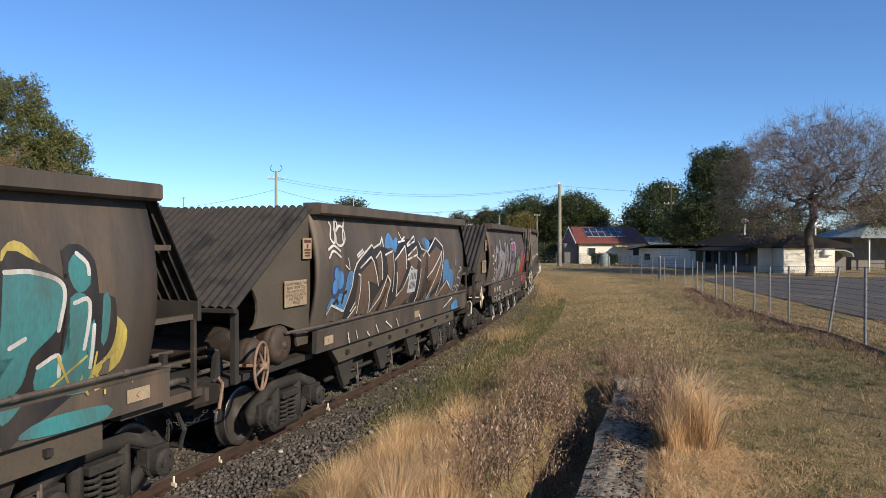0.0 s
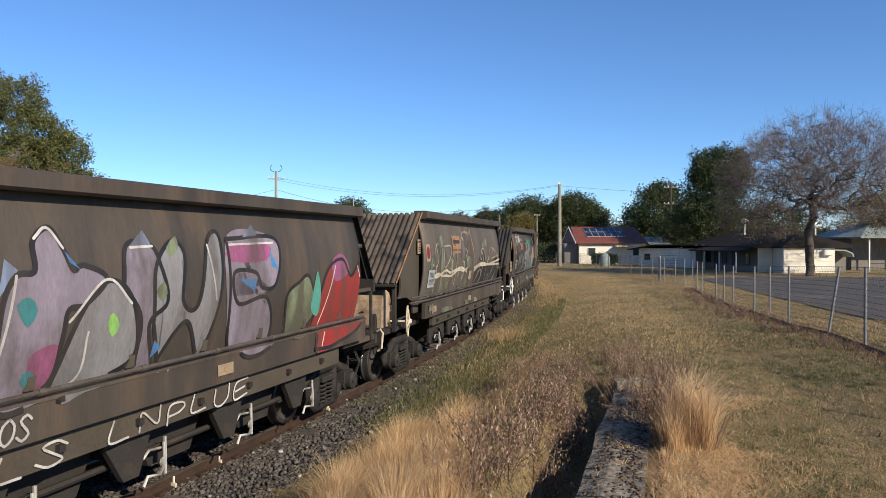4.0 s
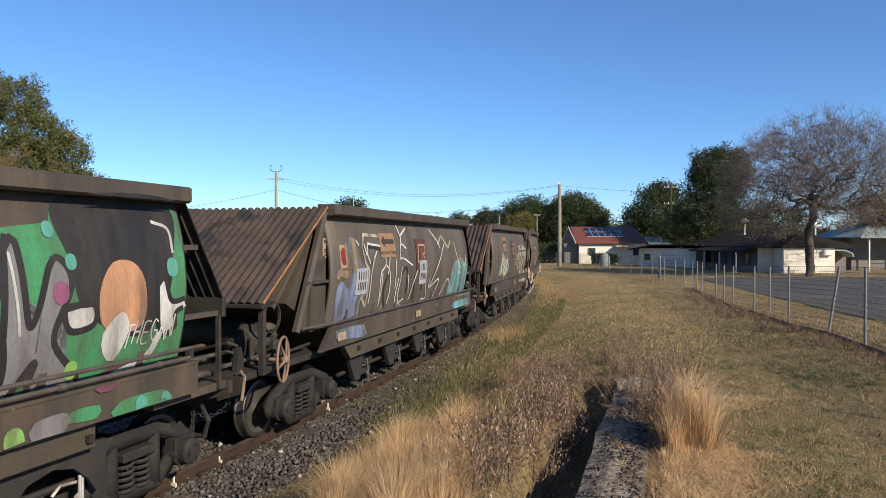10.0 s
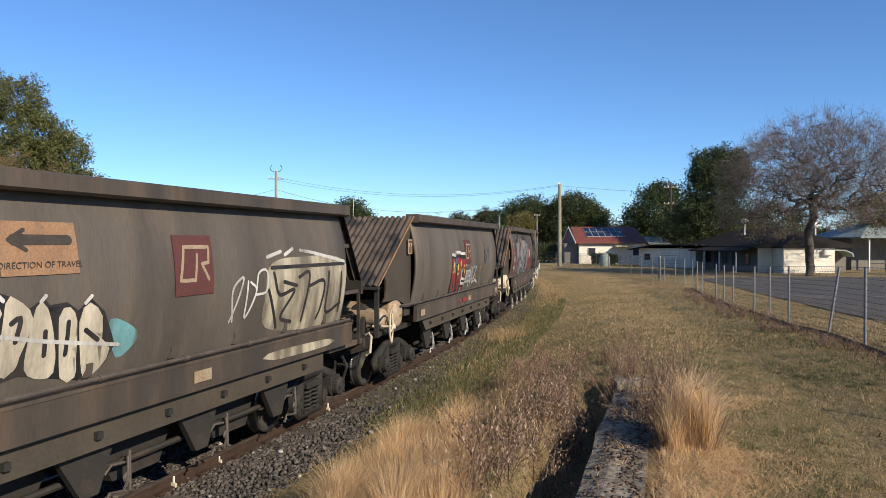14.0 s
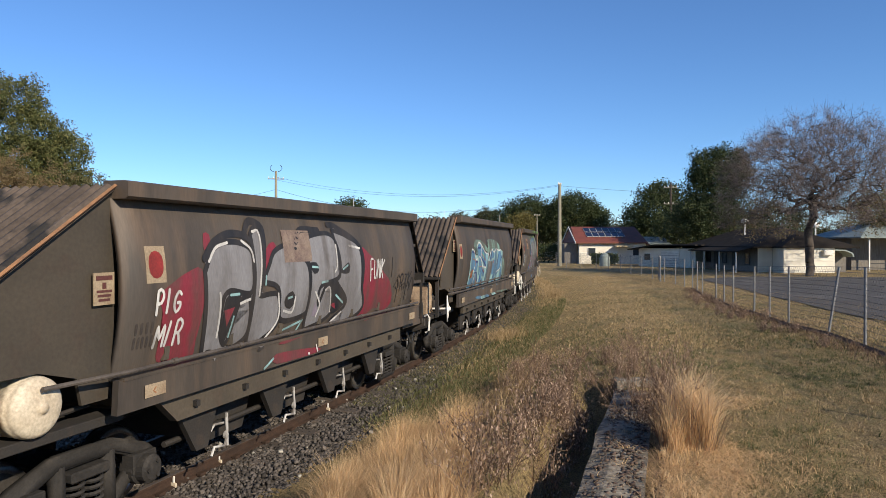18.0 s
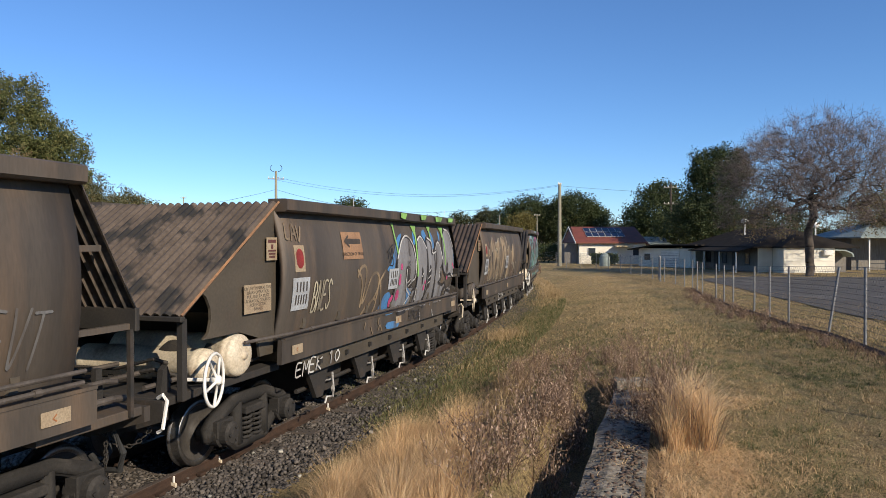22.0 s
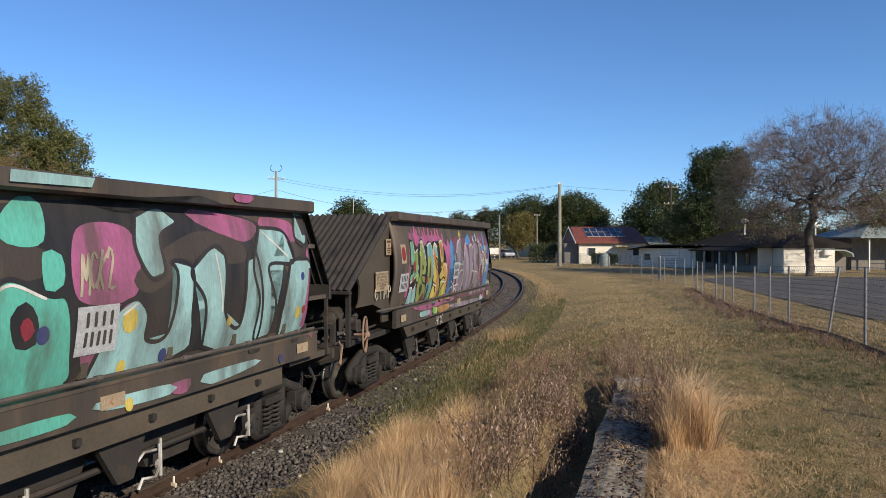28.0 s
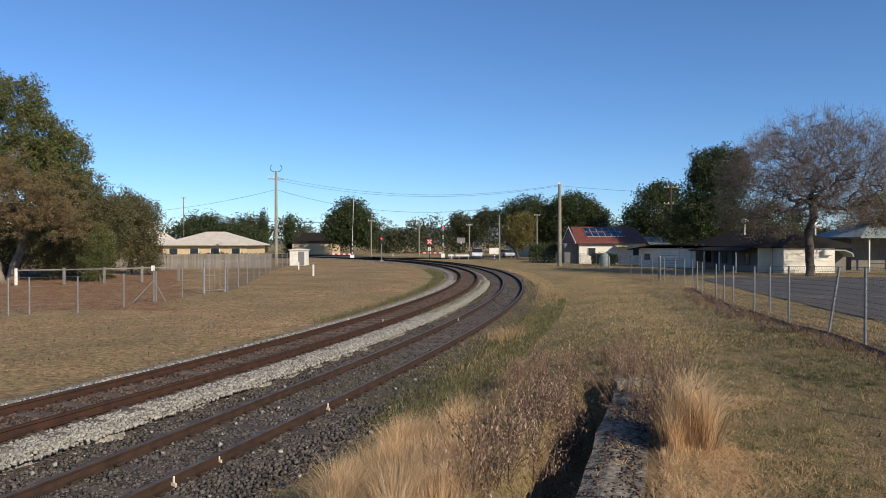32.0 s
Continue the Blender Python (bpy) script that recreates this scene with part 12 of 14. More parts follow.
# white house with red roof and solar panels
rh = empty("red_roof_house", Matrix.Translation((16.4, 85.0, -0.1)))
part("wall", box(0.03, 8.0, 0.03, 9, 0, 2.6), M_WHITE_WALL, rh)
weatherboards(rh, 0, 8.0, 0.0, 2.6, 0.03, M_WHITE_WALL, step=0.26)
part("roof", hip_roof(bmesh.new(), 0, 7.6, 0, 9, 2.62, 4.62, 0.5, 0.06), M_RED_ROOF, rh, "red painted iron roof")
# Shade of the left end is painted in as grey.
part("gable", prism([(0.06, 2.6), (8.94, 2.6), (4.5, 4.4)], 0.05, 0.2, "yz"), M_PALING_SHADED_WALL, rh, "boarded gable end coloured grey for shade")
part("barge_board", prism([(-0.5, 2.44), (-0.5, 2.64), (4.5, 4.66), (9.5, 2.64), (9.5, 2.44), (4.5, 4.46)], -0.56, -0.5, "yz"), M_WHITE, rh, "pale barge board")
part("skirt_roof", prism([(7.6, 2.62), (8.3, 2.55), (9.3, 1.9), (9.2, 1.85), (8.2, 2.45), (7.6, 2.5)], 0.3, 6.0), M_RED_ROOF, rh, "sloping side roof")
# The porch's shade is likewise put into its colour.
part("wall", box(-1.6, -0.05, 1.0, 5, 0, 2.4), M_PALING_SHADED_WALL, rh, "side porch coloured grey for shade")
part("awning", box(4.2, 6.2, -1.2, 0, 2.1, 2.25), M_CREAM, rh, "tan awning")
add_window(rh, 1.0, 2.0, 1.0, 2.0, 0.0)
add_window(rh, 6.4, 7.4, 1.0, 2.0, 0.0)
slope = math.atan2(4.62 - 2.62, 5.0)
for r_ in range(2):
    for k in range(6):
        m = Matrix.Translation((1.15 + k * 0.78, -0.5 + 1.55 + r_ * 1.5, 2.62 + (1.55 + r_ * 1.5) * math.tan(slope) + 0.06)) @ Matrix.Rotation(slope, 4, "X")
        p = part("solar_panel", box(0, 0.74, 0, 1.42, 0, 0.04), M_WHITE, rh, "pale panel frame", loc=m)
        part("cells", box(0.015, 0.725, 0.015, 1.405, 0.035, 0.046), M_SOLAR, p, "dark blue solar cells")
tagged(rh, "white weatherboard house with red roof and solar panels", "house")
umb = empty("water_tank", Matrix.Translation((17.4, 76.0, gz(17.4, 76))))
part("body", add_lathe(bmesh.new(), [(0.55, 0), (0.55, 0.8), (0.5, 1.1), (0.32, 1.35), (0.1, 1.42)], 20), M_GREY_ROOF, umb)
tagged(umb, "rounded grey-blue garden tank", "water tank")

# flat-roofed garage beside the yard
gar = empty("garage", Matrix.Translation((20.9, 75.4, -0.3)) @ Matrix.Rotation(radians(-55), 4, "Z"))
part("wall", box(0, 7.0, 0, 5, 0, 2.2), M_WHITE_WALL, gar, "pale sheet wall in shade")
part("roof", prism([(-1.0, 2.1), (2.6, 2.62), (7.4, 2.6), (7.4, 2.46), (2.6, 2.48), (-1.0, 2.0)], -0.7, 5.4), M_DARK_ROOF, gar, "dark low skillion roof")
part("roller_door", box(2.9, 5.1, -0.04, 0.0, 0, 1.95, 0.01), M_WHITE, gar, "pale roller door")
for k in range(7):
    part("door_rib", box(2.95, 5.05, -0.055, -0.041, 0.15 + 0.26 * k, 0.19 + 0.26 * k), M_GALV, gar)
add_window(gar, 0.7, 1.6, 0.9, 1.7, 0.0)
tagged(gar, "low pale garage with a dark flat roof", "garage")
shed = empty("grey_roof_shed", Matrix.Translation((23.4, 92.0, 0)))
part("wall", box(0, 6, 0, 5, 0, 2.3), M_CREAM, shed)
part("roof", hip_roof(bmesh.new(), 0, 6, 0, 5, 2.3, 3.3, 0.3, 0.1), M_GREY_ROOF, shed)
tagged(shed, "shed with a grey-green iron roof", "shed")

# houses beyond the paddock
ch = empty("cream_house", Matrix.Translation((-36.5, 92.0, -0.1)))
part("wall", box(0, 11, 0, 9, 0, 2.3), M_CREAM, ch)
part("roof", hip_roof(bmesh.new(), 0, 11, 0, 9, 2.35, 4.1, 0.6, 0.95), M_CREAM_ROOF, ch, "cream tiled hip roof")
for k in range(4):
    add_window(ch, 0.8 + 2.7 * k, 2.0 + 2.7 * k, 0.9, 1.9, 0.0)
part("wing", box(-5, 0, 1.5, 8, 0, 2.2), M_ORANGE_BRICK, ch, "orange brick wing")
part("roof", hip_roof(bmesh.new(), -5, 0, 1.5, 8, 2.25, 3.2, 0.5, 0.6), M_CREAM_ROOF, ch)
tagged(ch, "cream brick house with a pale hip roof", "house")
oh = empty("brick_house", Matrix.Translation((-47.0, 96.0, -0.1)))
part("wall", box(0, 7.5, 0, 8, 0, 2.6), M_ORANGE_BRICK, oh)
part("roof", hip_roof(bmesh.new(), 0, 7.5, 0, 8, 2.65, 4.6, 0.6, 0.3), M_CREAM_ROOF, oh)
sl = math.atan2(1.95, 4.6)
for k in range(4):
    m = Matrix.Translation((1.6 + k * 1.05, 0.6, 2.75 + 1.2 * math.tan(sl))) @ Matrix.Rotation(sl, 4, "X")
    part("solar_panel", box(0, 1.0, 0, 1.7, 0.03, 0.07), M_SOLAR, oh, loc=m)
part("chimney", box(5.5, 6.3, 3.6, 4.3, 3.8, 5.2, 0.02), M_WHITE, oh)
tagged(oh, "orange brick house with solar panels", "house")
bh = empty("far_house", Matrix.Translation((-32.0, 150.0, 0)))
part("wall", box(0, 9, 0, 8, 0, 2.6), M_CREAM, bh)
part("roof", hip_roof(bmesh.new(), 0, 9, 0, 8, 2.65, 4.6, 0.5, 0.5), M_DARK_ROOF, bh)
tagged(bh, "distant house with a dull grey roof", "house")
fh = empty("far_house", Matrix.Translation((12.5, 128.0, 0)))
part("wall", box(0, 12, 0, 8, 0, 2.9), M_WHITE_WALL, fh)
part("roof", hip_roof(bmesh.new(), 0, 12, 0, 8, 2.95, 5.2, 0.5, 0.6), M_RED_ROOF, fh)
for k in range(4):
    add_window(fh, 1 + 2.8 * k, 2.2 + 2.8 * k, 1.0, 2.1, 0.0)
tagged(fh, "distant white house with a red-brown roof", "house")

# relay hut
hut = empty("relay_hut", Matrix.Translation((-17.6, 81.0, gz(-17.6, 81.0))))
part("body", box(0, 1.9, 0, 1.6, 0, 1.75, 0.02), M_WHITE, hut)
part("roof", prism([(-0.12, 1.75), (-0.12, 1.83), (0.95, 1.95), (2.02, 1.83), (2.02, 1.75)], -0.15, 1.75), M_WHITE, hut)
part("door", box(1.0, 1.7, -0.03, 0.0, 0.05, 1.6, 0.01), M_GALV, hut, "grey metal door")
for k in range(3):
    part("roof_vent", tube([(0.5 + 0.45 * k, 0.6, 1.85), (0.5 + 0.45 * k, 0.6, 2.05)], 0.05, 8), M_GALV, hut)
tagged(hut, "small white railway relay hut", "equipment hut")
for x, y, hh in ((-9.95, 54.2, 0.88), (-13.9, 68.0, 0.75), (1.35, 108.0, 0.8), (-8.5, 120, 0.9)):
    g = empty("marker_post", Matrix.Translation((x, y, gz(x, y))))
    part("body", box(-0.06, 0.06, -0.05, 0.05, -0.1, hh, 0.01), M_WHITE, g)
    tagged(g, "short white track marker post", "marker post", "marker posts")

# ---- level crossing ----
def crossing_mast(x, y, hh, label, lit=True, antenna=6.0, boom=1, board="cross"):
    m = empty("crossing_signal", Matrix.Translation((x, y, gz(x, y))))
    for k in range(8):
        part("band", tube([(0, 0, hh * k / 8), (0, 0, hh * (k + 1) / 8)], 0.06, 8), M_WHITE if k % 2 else M_BLACK, m)
    part("base_box", box(-0.3, 0.3, -0.25, 0.25, 0, 0.8, 0.02), M_WHITE, m)
    part("lamp_hood", add_lathe(bmesh.new(), [(0.19, 0), (0.19, 0.18), (0.05, 0.2)], 14, Matrix.Translation((0, 0, hh)) @ Matrix.Rotation(radians(-90), 4, "X")), M_BLACK, m)
    if lit:
        part("lens", add_lathe(bmesh.new(), [(0.14, 0), (0.12, 0.03), (0.03, 0.05)], 14, Matrix.Translation((0, -0.02, hh)) @ Matrix.Rotation(radians(90), 4, "X")), M_RED_LIGHT, m, "lit red lens")
    if boom:
        n = 8
        for k in range(n):
            a = Matrix.Rotation(radians(0), 4, "X")
            part("boom_band", box(boom * (0.2 + 0.42 * k), boom * (0.2 + 0.42 * (k + 1)), -0.05, 0.05, 0.82, 1.0) if boom > 0 else box(-0.2 - 0.42 * (k + 1), -0.2 - 0.42 * k, -0.05, 0.05, 0.82, 1.0), M_RED if k % 2 else M_WHITE, m)
    if antenna:
        part("whip", tube([(0, 0.06, hh), (0.25, 0.06, hh + antenna)], 0.03, 5), M_WHITE, m)
    return tagged(m, label, "crossing signal", "crossing signals")


crossing_mast(-14.4, 112.0, 2.6, "striped crossing mast with lowered red and white boom", False, 7.2, -1)
crossing_mast(0.0, 112.0, 5.0, "crossing signal mast with a lit red lamp and white boom", True, 2.6, -1)
for x, y, hh in ((-8.0, 92.0, 3.1),):
    s_ = empty("railway_signal", Matrix.Translation((x, y, gz(x, y))))
    part("mast", tube([(0, 0, 0), (0, 0, hh)], 0.06), M_GALV, s_)
    part("foot", prism([(-0.45, 0), (0.45, 0), (0.08, 0.35), (-0.08, 0.35)], -0.2, 0.2), M_GALV, s_)
    part("signal_head", box(-0.2, 0.2, -0.12, 0.12, hh - 0.7, hh + 0.25, 0.04), M_BLACK, s_)
    part("lens", add_lathe(bmesh.new(), [(0.12, 0), (0.1, 0.03), (0.03, 0.05)], 14, Matrix.Translation((0, -0.12, hh)) @ Matrix.Rotation(radians(90), 4, "X")), M_RED_LIGHT, s_, "lit red signal lens")
    tagged(s_, "track signal showing red", "railway signal")
sg = empty("crossing_sign", Matrix.Translation((-2.1, 110.0, gz(-2.1, 110))))
part("post", tube([(0, 0, 0), (0, 0, 3.0)], 0.05), M_BLACK, sg)
part("board", box(-0.4, 0.4, -0.04, 0.0, 2.3, 3.1, 0.01), M_RED, sg, "dark red backing board")
for r_ in (45, -45):
    part("cross_bar", add_box(bmesh.new(), -0.42, 0.42, -0.06, -0.045, -0.07, 0.07), M_WHITE, sg, loc=Matrix.Translation((0, 0, 2.7)) @ Matrix.Rotation(radians(r_), 4, "Y"))
part("plate", box(-0.2, 0.2, -0.04, 0.0, 1.3, 1.9), M_WHITE, sg)
tagged(sg, "white diagonal cross on a red crossing board", "road sign")
for x, y, z0, w, hh, lab in ((2.7, 106.0, 2.5, 0.6, 0.8, "back of a grey road sign on a striped post"), (7.3, 100.0, 0.9, 0.75, 0.9, "white notice board beside the road")):
    s2 = empty("road_sign", Matrix.Translation((x, y, gz(x, y))))
    for k in range(6):
        part("band", tube([(0, 0, (z0 + 0.3) * k / 6), (0, 0, (z0 + 0.3) * (k + 1) / 6)], 0.05, 8), M_WHITE if k % 2 else M_BLACK, s2)
    part("board", box(-w, w, -0.03, 0.03, z0, z0 + hh, 0.01), M_WHITE if z0 < 1 else M_GALV, s2)
    tagged(s2, lab, "road sign")
br = empty("barrier_rail", Matrix.Translation((0.8, 107.0, gz(0.8, 107.0))))
part("beam", box(0, 3.2, -0.05, 0.05, 0.45, 0.75, 0.02), M_WHITE, br)
for k in range(3):
    part("post", box(0.2 + 1.4 * k, 0.32 + 1.4 * k, -0.05, 0.05, -0.1, 0.5), M_GALV, br)
tagged(br, "low white road barrier at the crossing", "barrier")

# hedge
def hedge(x, y, w, d, h, label):
    rng = np.random.default_rng(9)
    n = 2600
    c = np.c_[rng.random(n) * w, rng.random(n) * d, rng.random(n) ** 0.6 * h] + rng.normal(size=(n, 3)) * 0.08
    a = random_dirs(rng, n) * 0.12
    b = np.cross(a, random_dirs(rng, n)) * 0.7
    ob = new("hedge", quads_object("hedge", c, a, b, M_LEAF_DARK))
    ob.matrix_basis = Matrix.Translation((x, y, gz(x, y)))
    return tagged(ob, label, "hedge")


hedge(11.2, 90.0, 4.0, 2.0, 2.3, "clipped dark green hedge at the house corner")
hedge(17.4, 82.0, 3.0, 1.2, 1.2, "low garden shrubs before the white house")
hedge(-30, 84.0, 9.0, 1.5, 1.2, "low dark shrubs along the paddock")


# ---- cars at the crossing road ----
def car(x, y, ang, paint, label, tall=1.0):
    c = empty("car", Matrix.Translation((x, y, gz(x, y))) @ Matrix.Rotation(radians(ang), 4, "Z"))
    body = prism([(-2.2, 0.3), (-2.25, 0.65), (-2.1, 0.88), (-1.3, 0.95), (1.3, 0.95), (2.1, 0.78), (2.25, 0.5), (2.2, 0.3)], -0.85, 0.85)
    bmesh.ops.bevel(body, geom=body.edges[:], offset=0.05, segments=2, affect="EDGES")
    part("body", body, paint, c)
    t = 0.95 + 0.5 * tall
    cab = prism([(-1.75, 0.93), (-1.35, t), (0.45, t), (1.2, 0.93)], -0.72, 0.72)
    bmesh.ops.bevel(cab, geom=cab.edges[:], offset=0.05, segments=2, affect="EDGES")
    part("cabin", cab, M_GLASS, c, "dark glazed cabin")
    part("roof", box(-1.3, 0.4, -0.66, 0.66, t - 0.02, t + 0.04, 0.02), paint, c)
    for px in (-1.35, 1.4):
        for py in (-0.82, 0.82):
            wh = part("wheel", add_lathe(bmesh.new(), [(0.2, -0.1), (0.31, -0.1), (0.31, 0.1), (0.2, 0.1)], 18, Matrix.Rotation(radians(90), 4, "X")), M_RUBBER, c, loc=(px, py, 0.31))
            part("rim", add_lathe(bmesh.new(), [(0.19, -0.09), (0.19, 0.09)], 14, Matrix.Rotation(radians(90), 4, "X")), M_GALV, wh)
    for py in (-0.6, 0.6):
        part("headlight", box(2.14, 2.24, py - 0.18, py + 0.18, 0.6, 0.72, 0.01), M_WHITE, c)
    return tagged(c, label, "car", "cars at the crossing")


car(5.75, 117.0, -96, M_CAR_WHITE, "white station wagon waiting at the crossing", 1.3)
car(10.9, 121.0, -80, M_CAR_SILVER, "silver-blue sedan waiting at the crossing", 0.9)

# ---- yard road ----
edge_pts = [(11.7, 18.0), (13.9, 27.5), (15.9, 39.5), (16.8, 46.5), (22.0, 50.0), (30.0, 50.0), (60.0, 48.0), (60.0, 6.0), (8.6, 6.0)]
rv, rf = [], []
inner = [(p[0], p[1], gz(*p) + 0.012) for p in edge_pts]
road_bm = bmesh.new()
vs = [road_bm.verts.new(p) for p in inner]
road_bm.faces.new(vs)
bmesh.ops.triangulate(road_bm, faces=road_bm.faces[:])
for _ in range(4):
    bmesh.ops.subdivide_edges(road_bm, edges=[e for e in road_bm.edges if e.calc_length() > 2.5], cuts=1)
    bmesh.ops.triangulate(road_bm, faces=road_bm.faces[:])
for v in road_bm.verts:
    v.co.z = gz(v.co.x, v.co.y) + 0.03
yard = part("road_yard", road_bm, M_ASPHALT)
tagged(yard, "broad grey asphalt yard beside the fence", "road", kind="structure")
cr = [(-60.0, 128.0), (-15.0, 117.0), (4.0, 108.0), (20.0, 99.0), (60.0, 92.0), (60.0, 97.0), (21.0, 104.0), (5.0, 114.0), (-14.0, 123.0), (-60.0, 134.0)]
cb = bmesh.new()
cb.faces.new([cb.verts.new((x, y, 0.14)) for x, y in cr])
tagged(part("road_crossing", cb, M_ASPHALT), "grey road over the level crossing", "road", kind="structure")
# ---- track beds ----
def ribbon_bed(name, track, v0, v1, z, s0, s1, mat, label, rough=0.03, edge_drop=0.12, seed=1):
    rng = np.random.default_rng(seed)
    st = np.concatenate([np.arange(s0, min(40, s1), 0.4), np.arange(40, s1, 1.5)]) if s1 > 40 else np.arange(s0, s1, 0.4)
    vv = np.linspace(v0, v1, 10)
    verts, quads = [], []
    for s in st:
        p = on(track, s)
        gap = float(offsets(MAIN, np.array([p.x]), np.array([p.y]))[0][0])
        lo = v0 if track is MAIN else max(v0, 1.08 - gap)
        for k, v in enumerate(vv):
            e = min(k, len(vv) - 1 - k)
            dz = -edge_drop if e == 0 else (-edge_drop * 0.25 if e == 1 else 0)
            v = lo + (v1 - lo) * k / 9
            jit = 0.06 * rng.normal() if e == 0 else 0.0
            q = on(track, s, v + jit, z + dz + rough * (rng.random() - 0.5))
            if track is SIDING and v < 0:
                q.z = max(q.z, gz(q.x, q.y) + 0.03)
            verts.append(q)
    k = len(vv)
    for i in range(len(st) - 1):
        for j in range(k - 1):
            quads.append((i * k + j, i * k + j + 1, (i + 1) * k + j + 1, (i + 1) * k + j))
    me = mesh_of(name, verts, quads, mat, True)
    return tagged(new(name, me), label, "ballast", kind="structure")


def stone_material(name, stops, scale):
    m = bpy.data.materials.new(name)
    m.use_nodes = True
    n, lk = m.node_tree.nodes, m.node_tree.links
    b = n["Principled BSDF"]
    b.inputs["Roughness"].default_value = 0.95
    b.inputs["Specular IOR Level"].default_value = 0.2
    tc = n.new("ShaderNodeTexCoord")
    vo = n.new("ShaderNodeTexVoronoi")
    vo.inputs["Scale"].default_value = scale
    lk.new(tc.outputs["Object"], vo.inputs["Vector"])
    sep = n.new("ShaderNodeSeparateColor")
    lk.new(vo.outputs["Color"], sep.inputs[0])
    r = ramp(n, stops)
    lk.new(sep.outputs[0], r.inputs[0])
    big = n.new("ShaderNodeTexNoise")
    big.inputs["Scale"].default_value, big.inputs["Detail"].default_value = 0.9, 4
    lk.new(tc.outputs["Object"], big.inputs["Vector"])
    r2 = ramp(n, [(0.3, (0.7, 0.68, 0.66)), (0.7, (1.2, 1.18, 1.12))])
    lk.new(big.outputs[0], r2.inputs[0])
    mx = n.new("ShaderNodeMixRGB")
    mx.blend_type, mx.inputs[0].default_value = "MULTIPLY", 1.0
    lk.new(r.outputs[0], mx.inputs[1])
    lk.new(r2.outputs[0], mx.inputs[2])
    lk.new(mx.outputs[0], b.inputs["Base Color"])
    bp = n.new("ShaderNodeBump")
    bp.inputs["Strength"].default_value, bp.inputs["Distance"].default_value = 1.0, 0.03
    bp.invert = True
    lk.new(vo.outputs["Distance"], bp.inputs["Height"])
    lk.new(bp.outputs[0], b.inputs["Normal"])
    return m


M_BED_DARK = stone_material("dark_ballast_bed", [(0.0, (0.045, 0.039, 0.034)), (0.5, (0.088, 0.076, 0.066)), (0.94, (0.14, 0.12, 0.105)), (1.0, (0.34, 0.31, 0.27))], 22)
M_BED_PALE = stone_material("pale_ballast_bed", [(0.0, (0.14, 0.125, 0.11)), (0.5, (0.26, 0.24, 0.205)), (1.0, (0.36, 0.335, 0.29))], 22)
M_BED_RUST = stone_material("rusty_ballast_bed", [(0.0, (0.045, 0.03, 0.022)), (0.5, (0.09, 0.06, 0.044)), (1.0, (0.15, 0.115, 0.09))], 22)
ribbon_bed("ballast_siding", SIDING, -3.4, 1.75, -0.145, -12, 200, M_BED_DARK, "dark grey ballast of the siding", seed=1)
ribbon_bed("ballast_main", MAIN, -1.1, 1.1, MAIN_Z - 0.145, -12, 200, M_BED_RUST, "rust-stained ballast of the main track", seed=2)
ribbon_bed("ballast_shoulder", MAIN, 0.80, 1.28, MAIN_Z - 0.15, -12, 130, M_BED_PALE, "fresh pale ballast shoulder", edge_drop=0.16, seed=3)
ribbon_bed("ballast_shoulder", MAIN, -1.6, -0.85, MAIN_Z - 0.15, -12, 130, M_BED_PALE, "thin pale ballast shoulder beside the paddock", edge_drop=0.16, seed=4)


def stones(name, track, v0, v1, s0, s1, n, size, zf, mat, label, seed):
    """Angular stones: eight-cornered, turned at random, lying on the bed."""
    rng = np.random.default_rng(seed)
    u = rng.random(n)
    s = s0 + (s1 - s0) * u ** 1.5
    v = v0 + (v1 - v0) * rng.random(n)
    x, y, t = (np.interp(s, track[0], track[i]) for i in (1, 2, 3))
    px, py = x + v * np.cos(t), y - v * np.sin(t)
    pz = zf(v)
    if track is SIDING:
        gap = offsets(MAIN, px, py)[0]
        pz = np.where(v < 0, np.maximum(pz, ground_z(px, py) + 0.02), pz) - 0.4 * (gap < 1.12)
    pz = pz + rng.random(n) * size * 0.35
    corners = np.array([(a, b, c) for a in (-1, 1) for b in (-1, 1) for c in (-1, 1)], float)
    q = corners[None] * (0.55 + 0.45 * rng.random((n, 8, 3)))
    q = q * (size * (0.45 + 0.75 * rng.random((n, 1, 1)))) * (0.6 + 0.5 * rng.random((n, 1, 3)))
    ax = rng.normal(size=(n, 4))
    ax /= np.linalg.norm(ax, axis=1)[:, None]
    w, a, b, c = ax.T
    rot = np.stack([1 - 2 * (b * b + c * c), 2 * (a * b - c * w), 2 * (a * c + b * w), 2 * (a * b + c * w), 1 - 2 * (a * a + c * c), 2 * (b * c - a * w),
                    2 * (a * c - b * w), 2 * (b * c + a * w), 1 - 2 * (a * a + b * b)], 1).reshape(n, 3, 3)
    q = np.einsum("nij,nkj->nki", rot, q) + np.stack([px, py, pz], 1)[:, None]
    faces = np.array([(0, 1, 3, 2), (4, 6, 7, 5), (0, 4, 5, 1), (2, 3, 7, 6), (0, 2, 6, 4), (1, 5, 7, 3)])
    loops = (np.arange(n)[:, None, None] * 8 + faces[None]).reshape(-1)
    return tagged(new(name, big_mesh(name, q.reshape(-1, 3), loops, np.full(n * 6, 4), mat)), label, "ballast stones", kind="stuff")


